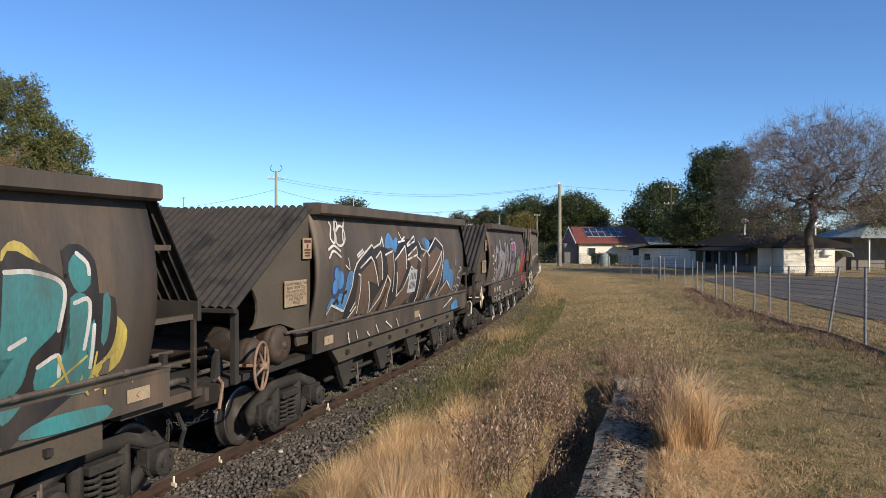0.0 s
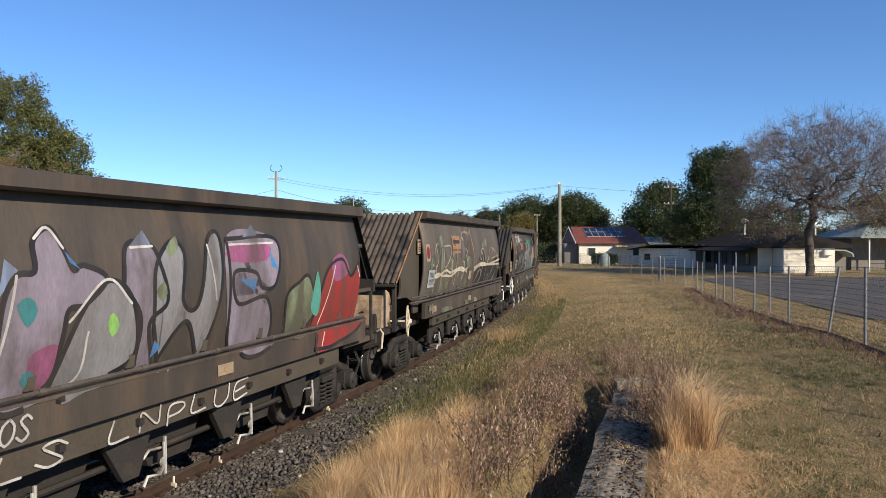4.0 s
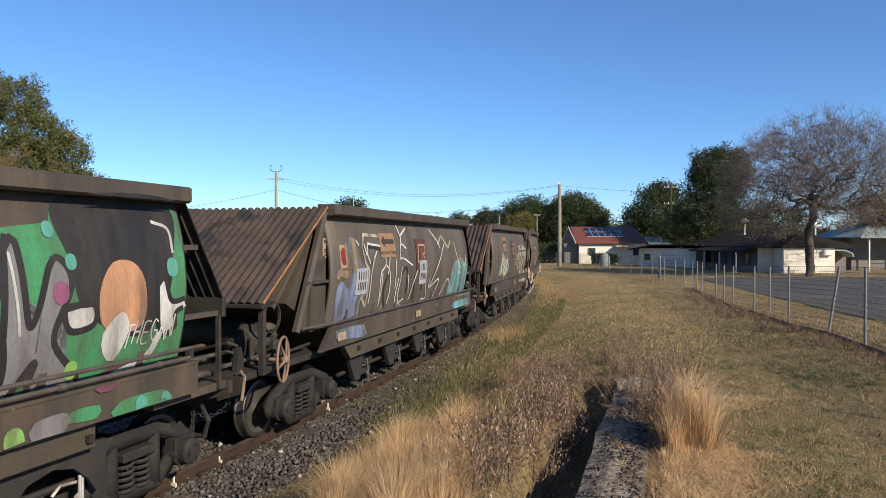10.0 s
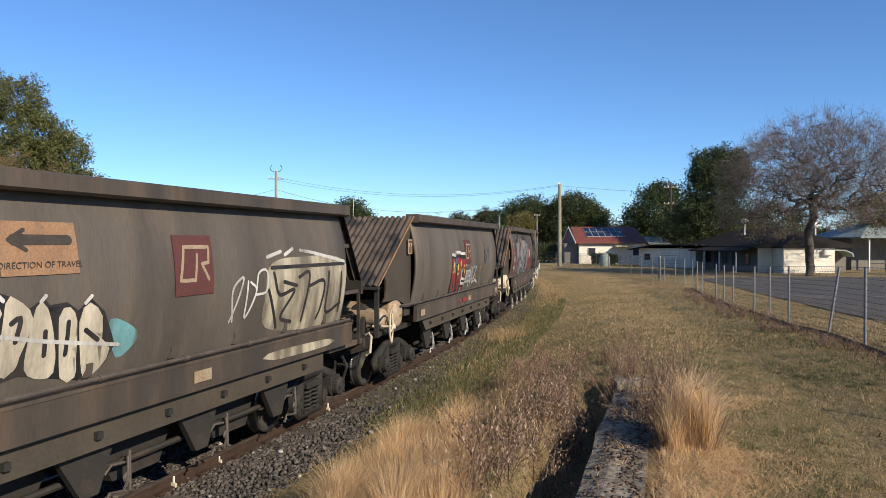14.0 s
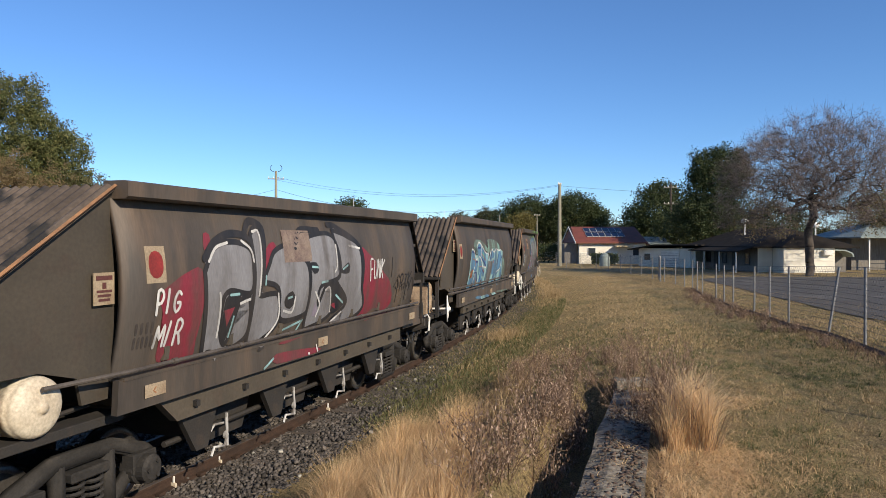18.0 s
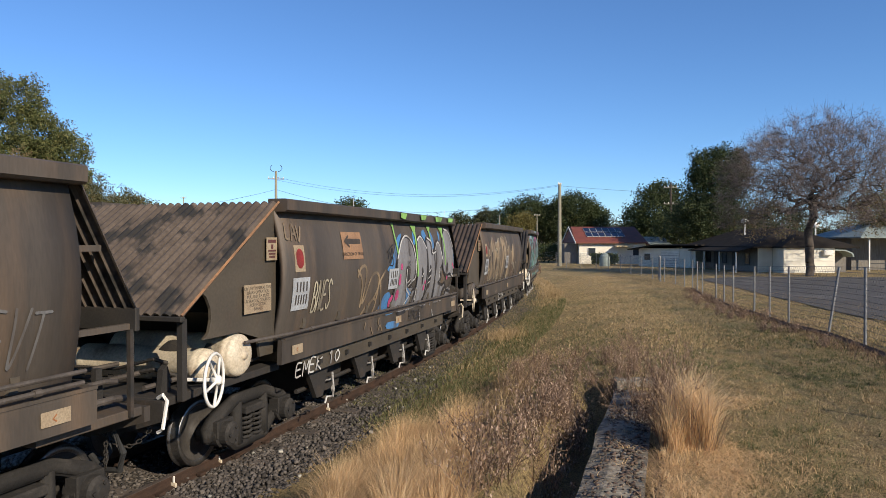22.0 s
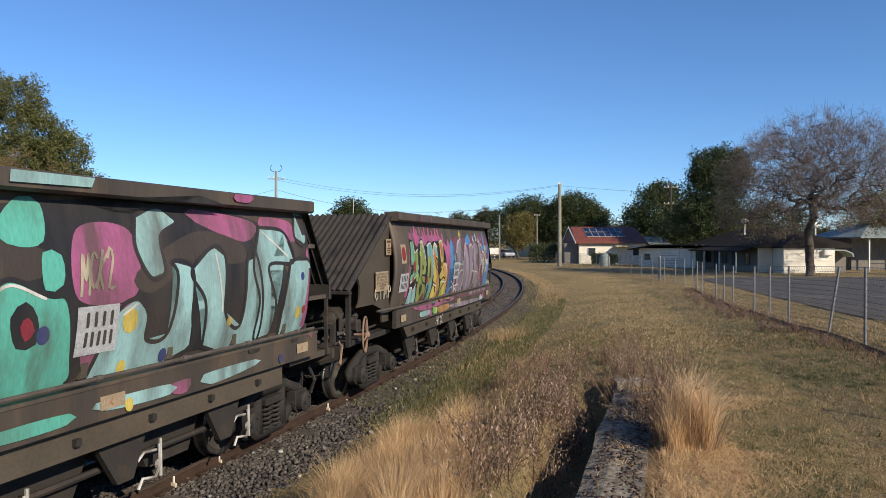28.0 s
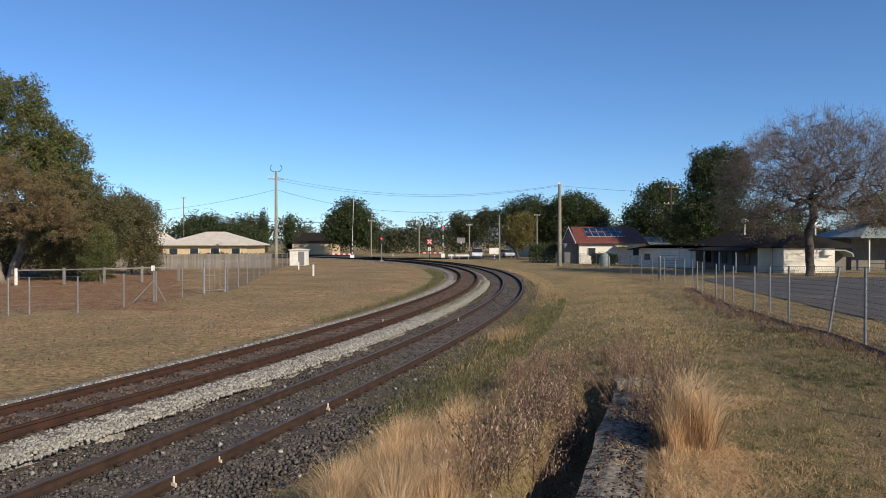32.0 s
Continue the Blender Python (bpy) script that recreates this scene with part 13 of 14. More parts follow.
stones("ballast_stones", SIDING, -3.1, 2.0, 3.0, 30, 64000, 0.027, lambda v: -0.15 - 0.05 * (abs(v) > 1.45), M_BALLAST_DARK, "loose dark grey ballast stones around the siding", 5)
stones("ballast_stones", MAIN, 0.75, 1.36, 3.0, 48, 22000, 0.028, lambda v: MAIN_Z - 0.15 - 0.12 * np.clip((v - 1.15) / 0.35, 0, 1), M_BALLAST_PALE, "loose pale ballast stones on the shoulder", 6)
stones("ballast_stones", MAIN, -1.85, -0.75, 6.0, 48, 9000, 0.034, lambda v: MAIN_Z - 0.15 - 0.14 * np.clip((-v - 1.2) / 0.6, 0, 1), M_BALLAST_PALE, "loose pale stones along the paddock side", 7)
stones("ballast_stones", MAIN, -0.5, 0.5, 4.0, 30, 7000, 0.03, lambda v: MAIN_Z - 0.15 + 0 * v, M_BALLAST_RUST, "rusty ballast stones between the main rails", 8)
stones("ballast_stones", SIDING, -1.6, 1.7, 28.0, 75, 16000, 0.045, lambda v: -0.16 - 0.03 * (abs(v) > 1.45), M_BALLAST_DARK, "dark ballast stones farther along the siding", 15)
stones("ballast_stones", MAIN, -0.5, 0.5, 28.0, 60, 5000, 0.045, lambda v: MAIN_Z - 0.15 + 0 * v, M_BALLAST_RUST, "rusty ballast stones farther along the main line", 16)
stones("ballast_stones", SIDING, -1.6, 2.0, 4.0, 16, 90, 0.03, lambda v: -0.12 - 0.04 * (abs(v) > 1.45), M_BALLAST_PALE, "scattered pale stones and quartz lumps", 9)


def wall_litter(n, seed):
    rg = np.random.default_rng(seed)
    u, v = rg.random(n), 0.05 + 0.6 * rg.random(n) ** 0.8
    d = (WALL_B - WALL_A)
    k = d.normalized()
    px, py = WALL_A.x + d.x * u + v * k.y, WALL_A.y + d.y * u - v * k.x
    top_ = np.interp(u, [0, 1], [gz(p.x + 0.85, p.y - 0.2) for p in (WALL_A, WALL_B)])
    pz = np.where(v < 0.48, top_ + 0.0, ground_z(px, py))
    corners = np.array([(a, b, c) for a in (-1, 1) for b in (-1, 1) for c in (-0.5, 0.5)], float)
    q = corners[None] * (0.5 + 0.5 * rg.random((n, 8, 3))) * (0.006 + 0.018 * rg.random((n, 1, 1)) ** 2)
    q = q + np.stack([px, py, pz + 0.004], 1)[:, None]
    faces = np.array([(0, 1, 3, 2), (4, 6, 7, 5), (0, 4, 5, 1), (2, 3, 7, 6), (0, 2, 6, 4), (1, 5, 7, 3)])
    loops = (np.arange(n)[:, None, None] * 8 + faces[None]).reshape(-1)
    return tagged(new("wall_litter", big_mesh("wall_litter", q.reshape(-1, 3), loops, np.full(n * 6, 4), M_BALLAST_RUST)), "small clods and grit scattered on the concrete", "litter", kind="stuff")


wall_litter(1800, 12)


# ---- sleepers ----
def sleeper_mesh(w, l, h, mat, dish=0.0):
    bm = box(-l / 2, l / 2, -w / 2, w / 2, -h, 0, 0.012)
    me = bpy.data.meshes.new("sleeper")
    bm.to_mesh(me)
    bm.free()
    me.materials.append(mat)
    return me


def lay_sleepers(track, parent, me, z, s0, s1, step, seed):
    rng = random.Random(seed)
    s = s0
    while s < s1:
        p = on(track, s, rng.uniform(-0.03, 0.03), z + rng.uniform(-0.012, 0.006))
        part("sleeper", me, parent=parent, loc=Matrix.Translation(p) @ Matrix.Rotation(-along(track, s) + rng.uniform(-0.015, 0.015), 4, "Z"))
        s += step


lay_sleepers(SIDING, siding, sleeper_mesh(0.22, 2.1, 0.12, M_SLEEPER_WOOD), -0.128, 2.0, 90, 0.66, 1)
lay_sleepers(MAIN, main_line, sleeper_mesh(0.24, 2.1, 0.15, M_SLEEPER_CONC), MAIN_Z - 0.128, 2.0, 100, 0.68, 2)


def rail_clips(track, parent, z, s0, s1, step):
    bm = box(-0.03, 0.03, -0.05, 0.05, 0, 0.035, 0.006)
    me = bpy.data.meshes.new("rail_clip")
    bm.to_mesh(me)
    bm.free()
    me.materials.append(M_RAIL)
    s = s0
    while s < s1:
        for v in (-0.65, -0.486, 0.486, 0.65):
            part("rail_clip", me, parent=parent, loc=Matrix.Translation(on(track, s, v, z)) @ Matrix.Rotation(-along(track, s), 4, "Z"))
        s += step


rail_clips(SIDING, siding, -0.126, 5.3, 22, 0.66)
rail_clips(MAIN, main_line, MAIN_Z - 0.126, 5.4, 24, 0.68)

# small white survey pegs beside the rails
for x, y in ((-2.86, 7.48), (-2.63, 8.28), (-1.78, 10.9), (0.5, 23.4), (-2.86, 21.4), (-1.82, 21.4)):
    q = MAIN if x < -1.8 and y > 20 else SIDING
    v, s_ = (float(a[0]) for a in offsets(q, np.array([x]), np.array([y])))
    g = empty("track_peg", Matrix.Translation((x, y, -0.1 if q is SIDING else 0.07)) @ Matrix.Rotation(-along(q, s_), 4, "Z"))
    part("foot", box(-0.035, 0.035, -0.012, 0.012, -0.03, 0.02, 0.004), M_CREAM_PAINT, g)
    part("stem", box(-0.01, 0.01, -0.008, 0.008, 0.02, 0.09, 0.003), M_WHITE, g)
    tagged(g, "small white painted peg clamped beside the rail", "track marker", "track pegs")

# ---- old concrete wall along the ditch ----
wd = (WALL_B - WALL_A)
wl, wdir = wd.length, wd.normalized()
wall_rng = random.Random(8)
wall = empty("wall_ditch", Matrix.Translation((WALL_A.x, WALL_A.y, 0)) @ Matrix.Rotation(math.atan2(wdir.y, wdir.x), 4, "Z"))
wx = 0.0
WALL_Z0, WALL_Z1 = (gz(p.x + 0.85, p.y - 0.2) - 0.005 for p in (WALL_A, WALL_B))
while wx < wl:
    seg_l = wall_rng.uniform(0.9, 1.5)
    bm = bmesh.new()
    e = min(wx + seg_l, wl)
    n = 16
    ring = []
    for i in range(n + 1):
        x = wx + (e - 0.012 - wx) * i / n
        zt = WALL_Z0 + (WALL_Z1 - WALL_Z0) * x / wl + 0.008 * math.sin(3.7 * x)
        o = 0.012 * math.sin(2.1 * x) + 0.006 * math.sin(5.3 * x + 1)
        ring.append([bm.verts.new(p) for p in ((x, -0.50, zt - 0.9), (x, -0.50, zt - 0.015), (x, -0.2, zt + 0.012), (x, 0.0 + o, zt - 0.03), (x, 0.02 + o, zt - 0.12), (x, 0.02, zt - 0.95))])
    for q, w in zip(ring, ring[1:]):
        for j in range(6):
            bm.faces.new((q[j], q[(j + 1) % 6], w[(j + 1) % 6], w[j]))
    bm.faces.new(ring[0])
    bm.faces.new(ring[-1][::-1])
    bmesh.ops.recalc_face_normals(bm, faces=bm.faces)
    part("concrete_block", bm, M_CONCRETE, wall)
    wx = e
tagged(wall, "weathered concrete wall edging a dark overgrown ditch", "wall", kind="structure")
slab = empty("concrete_slab", Matrix.Translation((2.6, 9.45, gz(2.6, 9.45) + 0.06)) @ Matrix.Rotation(radians(-6), 4, "Z"))
part("body", box(-0.3, 0.3, -0.16, 0.16, -0.3, 0.012, 0.02), M_CONCRETE, slab)
tagged(slab, "broken pale concrete slab at the ditch's end", "slab")


# ---- grasses ----
def blades(name, base, height, lean, width, mat, label, rng, category="grass", bend=0.5):
    """Each blade is two joined faces, bent over at the top."""
    n = len(base)
    ang = rng.random(n) * 2 * math.pi
    la = rng.random(n) * 2 * math.pi
    d = np.stack([np.cos(la), np.sin(la), np.zeros(n)], 1) * (lean * height * (0.3 + rng.random(n)))[:, None]
    w = np.stack([np.cos(ang), np.sin(ang), np.zeros(n)], 1) * (width * (0.6 + 0.8 * rng.random(n)))[:, None]
    up = np.stack([np.zeros(n), np.zeros(n), height], 1)
    mid = base + up * 0.6 + d * 0.4
    tip = base + up * (1.0 - 0.25 * bend * rng.random(n))[:, None] + d * 1.2
    v = np.stack([base - w, base + w, mid + w * 0.8, mid - w * 0.8, tip], 1).reshape(-1, 3)
    k = np.arange(n)[:, None] * 5
    loops = np.concatenate([k + 0, k + 1, k + 2, k + 3, k + 3, k + 2, k + 4], 1).reshape(-1)
    sizes = np.tile([4, 3], n)
    return tagged(new(name, big_mesh(name, v, loops, sizes, mat)), label, category, kind="stuff")


def scatter(rng, n, x0, x1, y0, y1, power=1.0):
    x = x0 + (x1 - x0) * rng.random(n)
    y = y0 + (y1 - y0) * rng.random(n) ** power
    return x, y


def tufts(rng, centres, per, radius, hmin, hmax):
    c = np.repeat(np.asarray(centres, float), per, axis=0)
    r = np.abs(rng.normal(size=len(c))) * radius
    a = rng.random(len(c)) * 2 * math.pi
    x, y = c[:, 0] + r * np.cos(a), c[:, 1] + r * np.sin(a)
    h = (hmin + (hmax - hmin) * rng.random(len(c))) * (c[:, 2] if c.shape[1] > 2 else 1)
    return np.stack([x, y, ground_z(x, y) - 0.02], 1), h


def fountains(name, centres, per, radius, hmin, hmax, width, mat, label, rng, out=0.55):
    """Grass tufts whose blades lean outwards from the middle of each tuft."""
    c = np.repeat(np.asarray(centres, float), per, axis=0)
    n = len(c)
    a = rng.random(n) * 2 * math.pi
    k = rng.random(n) ** 0.6
    way = np.stack([np.cos(a), np.sin(a), np.zeros(n)], 1)
    h = (hmin + (hmax - hmin) * rng.random(n)) * c[:, 2] * (1.08 - 0.35 * k)
    xy = c[:, :2] + way[:, :2] * (radius * k * c[:, 2])[:, None]
    base = np.stack([xy[:, 0], xy[:, 1], ground_z(xy[:, 0], xy[:, 1]) - 0.02], 1)
    d = way * (h * out * k * (0.6 + 0.8 * rng.random(n)))[:, None] + rng.normal(size=(n, 3)) * np.array([1.0, 1.0, 0.0]) * (0.2 * h)[:, None]
    d[:, 0] += 0.06 * h
    w = np.stack([-np.sin(a * 3.1), np.cos(a * 3.1), np.zeros(n)], 1) * (width * (0.6 + 0.8 * rng.random(n)))[:, None]
    up = np.stack([np.zeros(n), np.zeros(n), h], 1)
    mid, tip = base + up * 0.62 + d * 0.4, base + up * (1 - 0.2 * rng.random(n) * k)[:, None] + d * 1.2
    v = np.stack([base - w, base + w, mid + w * 0.8, mid - w * 0.8, tip], 1).reshape(-1, 3)
    q = np.arange(n)[:, None] * 5
    loops = np.concatenate([q + 0, q + 1, q + 2, q + 3, q + 3, q + 2, q + 4], 1).reshape(-1)
    return tagged(new(name, big_mesh(name, v, loops, np.tile([4, 3], n), mat)), label, "grass", kind="stuff")


def wall_x(y):
    return WALL_A.x + (y - WALL_A.y) * (WALL_B.x - WALL_A.x) / (WALL_B.y - WALL_A.y)


rng = np.random.default_rng(101)
# tall straw tufts between the siding and the ditch
cs = []
for _ in range(46):
    y = 4.5 + 4.1 * rng.random() ** 0.9
    lo, hi = -1.22 + 0.03 * y, -0.25 + 0.07 * y
    cs.append((lo + (hi - lo) * rng.random(), y, 0.7 + 0.5 * rng.random()))
fountains("straw_tufts", cs, 460, 0.17, 0.12, 0.5, 0.0015, M_STRAW, "tall feathery straw-coloured grass tufts", rng, 0.5)
fountains("straw_tufts", cs[::2], 260, 0.15, 0.2, 0.56, 0.0012, M_STRAW_PALE, "pale golden heads of the straw tufts", rng, 0.4)
fountains("russet_tufts", [(x + 0.1, y - 0.15, 0.8) for x, y, _ in cs[::2]], 260, 0.22, 0.08, 0.3, 0.0018, M_STRAW_RED, "russet dry grass between the tufts", rng, 0.8)
cs = [(0.3 + 0.14 * (y - 7) + 0.35 * rng.normal(), y, 0.5 + 0.5 * rng.random()) for y in np.linspace(8.2, 11.5, 26)]
fountains("dull_tufts", cs, 200, 0.16, 0.12, 0.4, 0.0022, M_FIELD, "dull dry grass tufts behind the straw", rng, 0.7)
# tall straw stand by the wall, and straw mat on its bank
cs = [(2.2 + 0.10 * rng.normal(), 6.5 + 0.2 * rng.normal(), 0.55 + 0.5 * rng.random()) for _ in range(17)]
fountains("straw_stand", cs, 200, 0.10, 0.3, 0.88, 0.0015, M_STRAW, "tall upright dry grass stand beside the wall", rng, 0.08)
fountains("stand_stems", cs[::3], 60, 0.12, 0.4, 0.95, 0.0026, M_WEED, "dark bare stems in the tall stand", rng, 0.5)
cs = [(2.36 + 0.07 * rng.normal(), 6.65 + 0.15 * rng.normal(), 0.7 + 0.35 * rng.random()) for _ in range(9)]
fountains("straw_stand", cs, 170, 0.07, 0.5, 0.95, 0.0016, M_STRAW_PALE, "bright golden stalks of the tall stand", rng, 0.07)
x, y = scatter(rng, 130000, 1.0, 4.2, 4.4, 8.6)
away = x - wall_x(y)
keep = (away > 0.52 + 0.1 * np.sin(5 * y)) & (away < 1.2 + 0.35 * np.sin(2.3 * y + 1) + 0.3 * rng.normal(size=len(x)))
keep &= np.sin(7.1 * x + 3 * y) * np.cos(5.3 * y - 2 * x) + 0.8 * rng.normal(size=len(x)) > -0.35
x, y = x[keep], y[keep]
blades("straw_mat", np.stack([x, y, ground_z(x, y) - 0.005], 1), 0.015 + 0.05 * rng.random(len(x)), 2.6, 0.0022, M_STRAW, "flattened dry straw on the bank", rng)
cs = [(wall_x(y) + 0.55 + 0.45 * rng.random(), y, 0.6 + 0.6 * rng.random()) for y in np.linspace(4.6, 8.2, 30)]
fountains("bank_tufts", cs, 70, 0.08, 0.06, 0.2, 0.002, M_STRAW, "short straw tufts on the bank beside the wall", rng, 1.0)
# straw creeping over the wall's top
u = rng.random(5000)
qv = 0.10 + 0.52 * rng.random(5000) ** 0.6
x = WALL_A.x + wd.x * u + qv * wdir.y
y = WALL_A.y + wd.y * u - qv * wdir.x
zz = np.where(qv < 0.36, WALL_Z0 + (WALL_Z1 - WALL_Z0) * u, ground_z(x, y))
clump = np.sin(u * 37) + np.sin(u * 71 + 1) > -0.2
blades("wall_straw", np.stack([x, y, zz - 0.02], 1)[clump], (0.015 + 0.06 * rng.random(5000))[clump], 2.0, 0.0022, M_STRAW, "dry straw creeping over the concrete", rng)
# short grass of the field
for n, y0, y1, x0, x1, hh, ww, mat, nm, lab in (
        (42000, 4.3, 15.0, -2.0, 8.5, 0.035, 0.0022, M_GREEN_BLADE, "short_grass", "short green and straw grass of the field"),
        (36000, 4.3, 15.0, -2.0, 8.5, 0.035, 0.0021, M_FIELD, "dry_grass", "short dry grass of the field"),
        (26000, 13.0, 36.0, 0.5, 14.0, 0.06, 0.005, M_GREEN_BLADE, "short_grass", "grazed green and straw grass farther out"),
        (90000, 13.0, 52.0, 0.5, 16.0, 0.055, 0.006, M_FIELD, "dry_grass", "dry grass farther out on the field"),
        (30000, 14.0, 60.0, -30.0, -2.0, 0.045, 0.012, M_FIELD_RED, "paddock_grass", "short browned grass of the paddock"),
        (6000, 14.0, 45.0, -24.0, -2.0, 0.06, 0.012, M_GREEN_BLADE, "paddock_grass", "thin green grass of the paddock")):
    x, y = scatter(rng, n, x0, x1, y0, y1, 1.3)
    vn, sn = offsets(SIDING, x, y)
    vf, sf = offsets(MAIN, x, y)
    patch = np.sin(x * 1.1 + 0.5 * y) * np.cos(y * 0.7 - 0.4 * x) + 0.5 * np.sin(x * 3.1 - y * 2.3)
    keep = (((vn > 1.7) & (vf > 0)) if x0 > -10 else (vf < -1.9)) & ((patch > -0.5) if mat is M_GREEN_BLADE else (patch < 0.6))
    q = (x - WALL_A.x) * wdir.y - (y - WALL_A.y) * wdir.x
    keep &= ~((q > -0.6) & (q < 0.5 + 0.45 * rng.random(len(x))) & (y < 9.0) & (x0 > -10))
    x, y = x[keep], y[keep]
    blades(nm, np.stack([x, y, ground_z(x, y) - 0.01], 1), hh * (0.5 + rng.random(len(x))), 0.9, ww, mat, lab, rng)
# low clumps of the field, green farther from the wall and strawy near it
for n, per, mat, hmin, hmax, rad, side, nm, lab in (
        (5200, 26, M_GREEN_BLADE, 0.025, 0.085, 0.06, 1, "grass_clumps", "low green grass clumps of the field"),
        (2600, 24, M_FIELD, 0.03, 0.10, 0.055, -1, "dry_clumps", "low dry grass clumps of the field")):
    x, y = scatter(rng, n * 2, -1.6, 9.0, 4.6, 17.0, 1.35)
    away = x - wall_x(y)
    tone = np.sin(x * 0.9 + 0.5 * y) * np.cos(y * 0.6 - 0.4 * x) + 0.5 * np.sin(x * 2.7 - y * 1.9) + 0.5 * rng.normal(size=len(x))
    keep = (offsets(SIDING, x, y)[0] > 2.3) & ((away > 1.35) | (y > 9.7) | (away < -1.1)) & (tone * side > -0.3)
    cs = np.stack([x, y, 0.5 + 0.8 * rng.random(len(x))], 1)[keep][:n]
    fountains(nm, cs, per, rad, hmin, hmax, 0.0024, mat, lab, rng, 0.9)
# green weeds along the siding's edge, between the tracks and beside the main line
for track, v0, v1, s0, s1, n, hh, mat in ((SIDING, 1.3, 2.7, 11, 34, 16000, 0.11, M_GREEN_BLADE), (SIDING, 0.72, 1.5, 12.2, 20, 9000, 0.08, M_GREEN_BLADE), (SIDING, 0.7, 1.6, 19, 48, 14000, 0.1, M_GREEN_BLADE), (SIDING, 0.7, 1.8, 15, 60, 14000, 0.1, M_FIELD), (SIDING, -0.3, 0.45, 12.5, 16, 900, 0.1, M_GREEN_BLADE), (SIDING, -1.9, -1.2, 24, 46, 3500, 0.22, M_GREEN_BLADE),
                                          (MAIN, -2.6, -1.7, 24, 70, 6000, 0.2, M_GREEN_BLADE), (SIDING, 1.3, 2.4, 30, 70, 6000, 0.2, M_FIELD)):
    s = s0 + (s1 - s0) * rng.random(n)
    v = v0 + (v1 - v0) * rng.random(n)
    x, y, t = (np.interp(s, track[0], track[i]) for i in (1, 2, 3))
    x, y = x + v * np.cos(t), y - v * np.sin(t)
    blades("trackside_weeds", np.stack([x, y, np.maximum(ground_z(x, y), -0.17) - 0.01], 1), hh * (0.3 + rng.random(n)), 0.8, 0.005, mat, "green weeds along the ballast edge", rng)
# hazy seeded clumps out on the field
cs = [(1.65, 19.2, 1.0), (1.9, 19.6, 0.9), (1.4, 18.9, 0.9), (5.2, 33.0, 1.3), (5.5, 34.0, 1.2), (1.7, 19.9, 0.8)]
b_, h_ = tufts(rng, cs, 260, 0.3, 0.2, 0.5)
blades("seed_heads", b_, h_, 0.5, 0.004, M_FIELD, "pale seeded grass clumps", rng)


# ---- dead weeds ----
def dead_weed(x, y, h, seed, label="brown dead weed with dry curled leaves", leaf=0.014):
    rg = np.random.default_rng(seed)
    t = empty("dead_weed", Matrix.Translation((x, y, gz(x, y) - 0.02)))
    bm = bmesh.new()
    tips = []
    for _ in range(int(rg.integers(5, 9))):
        d = Vector((rg.normal() * 0.28, rg.normal() * 0.28, 1)).normalized()
        p = Vector((rg.normal() * 0.04, rg.normal() * 0.04, 0))
        pts = [p]
        for k in range(4):
            d = (d + Vector(rg.normal(size=3)) * 0.16).normalized()
            p = p + d * h * 0.25 * (0.7 + 0.5 * rg.random())
            pts.append(p)
            for _ in range(2):
                e = (d + Vector(rg.normal(size=3)) * 0.7).normalized() * h * 0.2
                add_tube(bm, [p, p + e * 0.6, p + e + Vector((0, 0, 0.02))], 0.002, 3, cap=False)
                tips += [p + e * f for f in (0.4, 0.7, 1.0)]
        add_tube(bm, pts, 0.004, 3, cap=False, radii=[0.005, 0.004, 0.0035, 0.003, 0.002])
        tips += pts[1:]
    part("stem", bm, M_WEED, t)
    tp = np.array([tuple(p) for p in tips])
    c = np.repeat(tp, 2, axis=0) + rg.normal(size=(len(tp) * 2, 3)) * 0.02
    a = random_dirs(rg, len(c)) * (leaf * (0.5 + rg.random(len(c))))[:, None]
    a[:, 2] -= leaf * 0.8
    b = np.cross(a, random_dirs(rg, len(c))) * 0.5
    part("foliage", quads_object("foliage", c, a, b, M_WEED_LEAF), parent=t)
    return tagged(t, label, "weed", "dead weeds by the ditch")


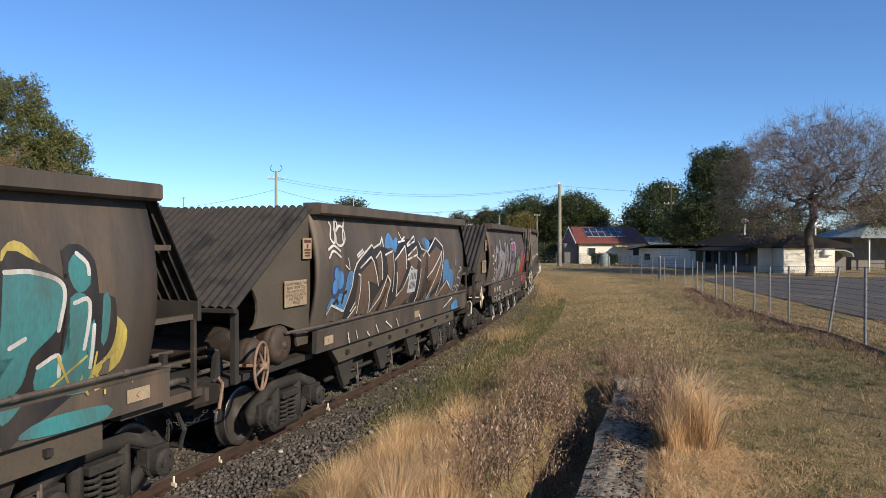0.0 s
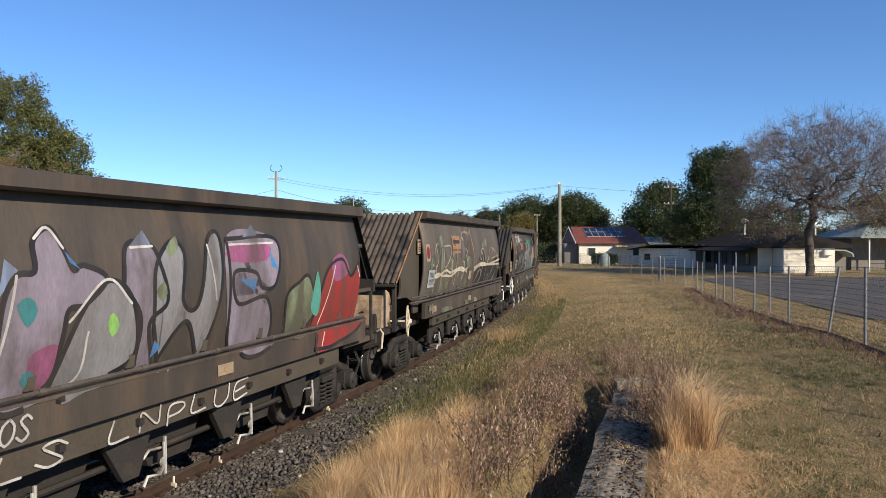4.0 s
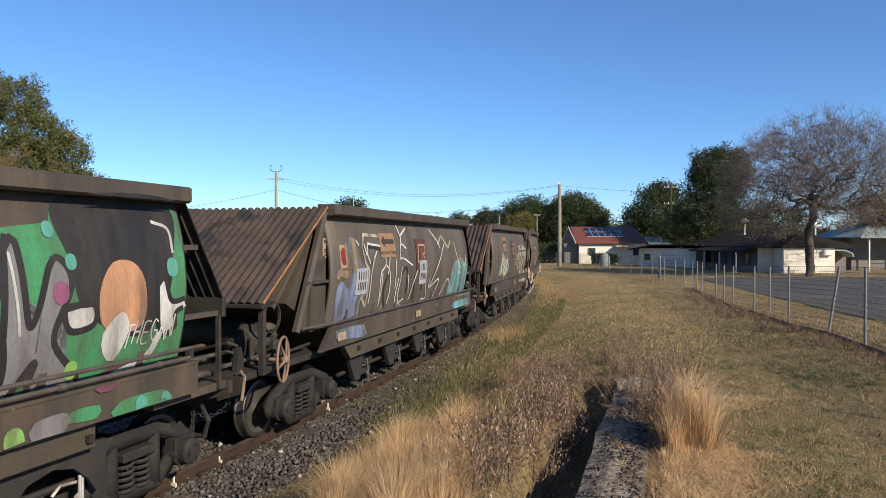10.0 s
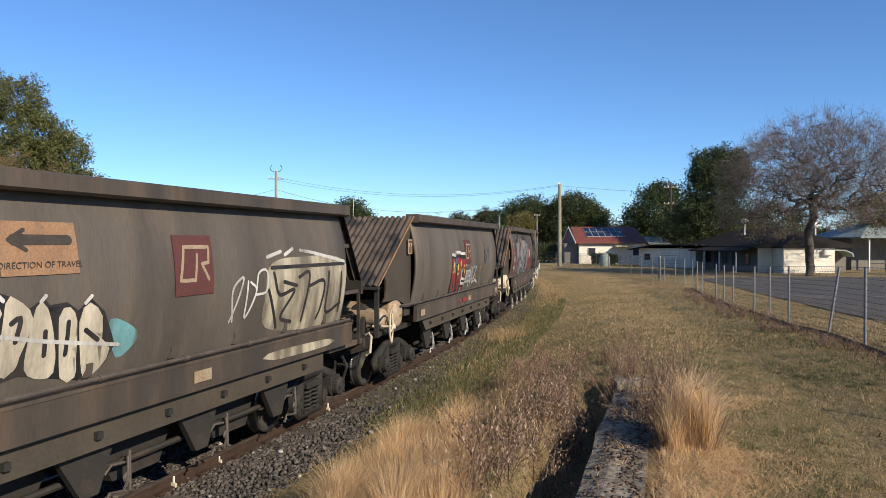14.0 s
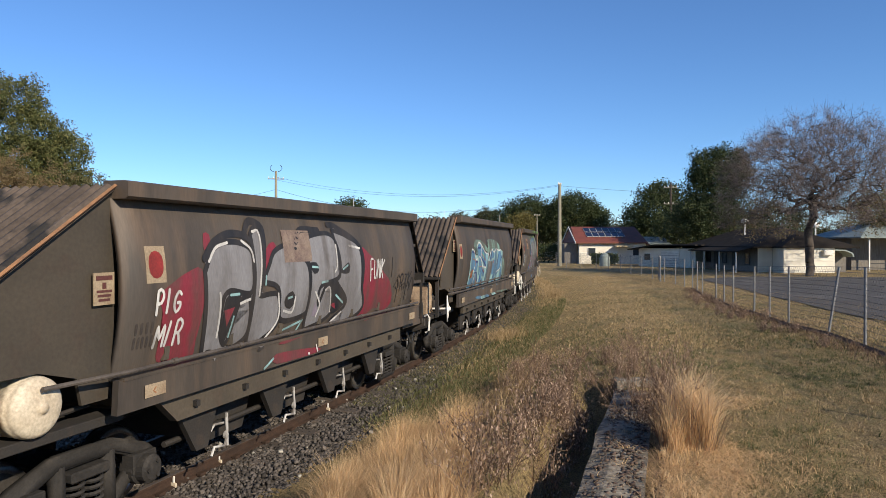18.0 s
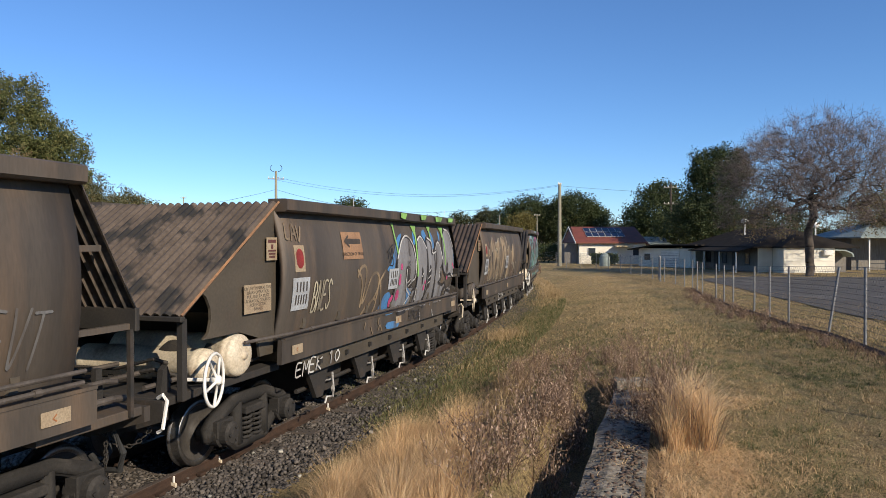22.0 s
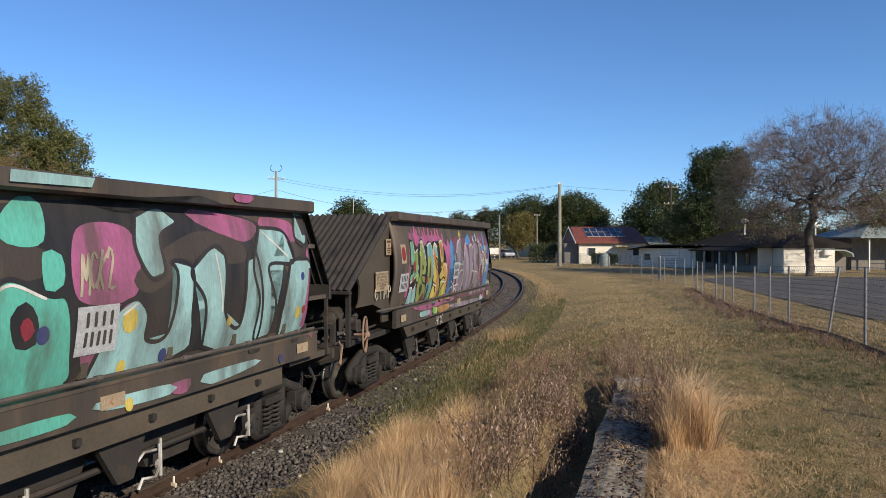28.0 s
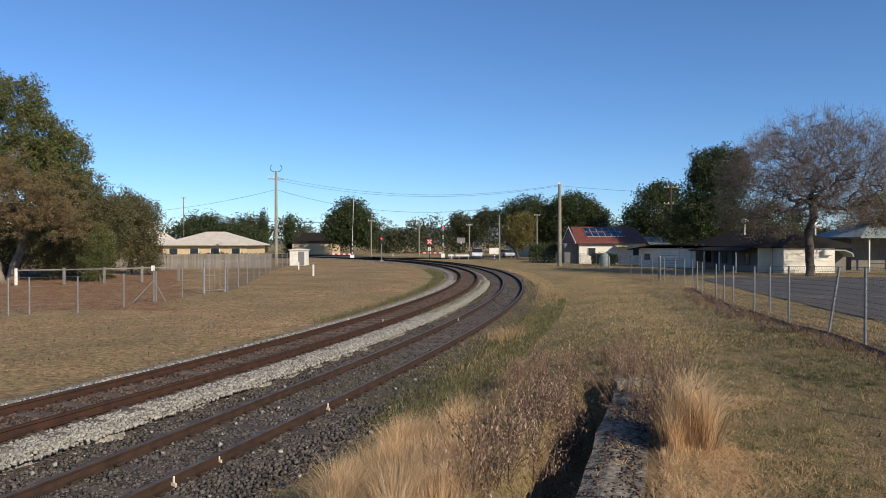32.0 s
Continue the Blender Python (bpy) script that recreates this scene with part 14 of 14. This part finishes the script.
rr = random.Random(41)
for k in range(36):
    y = 4.9 + 4.4 * rr.random() ** 0.85
    dead_weed(wall_x(y) - rr.uniform(0.36, 0.8), y, rr.uniform(0.32, 0.56) + (0.12 if y < 7.5 else 0.0), 200 + k, leaf=0.0105)
for k in range(16):
    y = rr.uniform(6.6, 9.0)
    dead_weed(wall_x(y) + rr.uniform(0.3, 0.75), y, rr.uniform(0.35, 0.8), 300 + k, "brown dead shrubby weed beside the wall", 0.009)
for k in range(30):
    y = rr.uniform(9.4, 12.5)
    dead_weed(1.35 + 0.25 * (y - 9.4) + rr.uniform(-0.9, 1.5), y, rr.uniform(0.25, 0.5), 500 + k, "thin brown dead weed in the grass", 0.008)
for k in range(26):
    y = rr.uniform(13.0, 30.0)
    x = 7.3 + (y - 12.9) * 0.215 + rr.uniform(-0.9, 0.1)
    dead_weed(x, y, rr.uniform(0.18, 0.34), 400 + k, "low brown weed along the fence")
# brown dead grass along the foot of the yard fence
k = rng.random(9000) * 1.4 - 0.4
x = 7.72 + 5.08 * k + 0.22 * rng.normal(size=9000) - 0.15
y = 12.9 + 23.6 * k
blades("fence_grass", np.stack([x, y, ground_z(x, y) - 0.01], 1), 0.05 + 0.13 * rng.random(9000), 0.7, 0.004, M_WEED, "brown dead grass along the fence foot", rng)


# ---- what moves ----
def motions():
    for i, w in enumerate(wagons):
        walk(w, [(k * 0.5, wagon_pose(i, k * 0.5)) for k in range(65)])
        # bogies steer with the curve; wheels roll while the wagon is near
        for j, (b, sets) in enumerate(wagon_bogies[i]):
            off = HALF - BOGIE if j == 0 else HALF + BOGIE
            rows = []
            for k in range(17):
                t = k * 2.0
                s = train_s(t) + i * PITCH + off
                head = math.pi / 2 - along(SIDING, s) + math.pi
                m = wagon_pose(i, t).to_3x3()
                turn = head - math.atan2(m[1][0], m[0][0])
                turn = (turn + math.pi) % (2 * math.pi) - math.pi
                rows.append((t, Matrix.Translation((BOGIE if j == 0 else -BOGIE, 0, 0)) @ Matrix.Rotation(turn, 4, "Z")))
            walk(b, rows)
            times = [k * 0.1 for k in range(321)]
            seen = [t for t in times if -14 < train_s(t) + i * PITCH + off < 27]
            for n, ws in enumerate(sets):
                x = -0.62 if n == 0 else 0.62
                keys = sorted({0.0, 32.0, *seen})
                rows, t_first = [], (seen[0] if seen else 0.0)
                for t in keys:
                    tt = min(max(t, seen[0]), seen[-1]) if seen else 0.0
                    ang = (train_s(t_first) - train_s(tt)) / WHEEL_R
                    rows.append((t, Matrix.Translation((x, 0, WHEEL_R)) @ Matrix.Rotation(ang, 4, "Y")))
                walk(ws, rows)


motions()
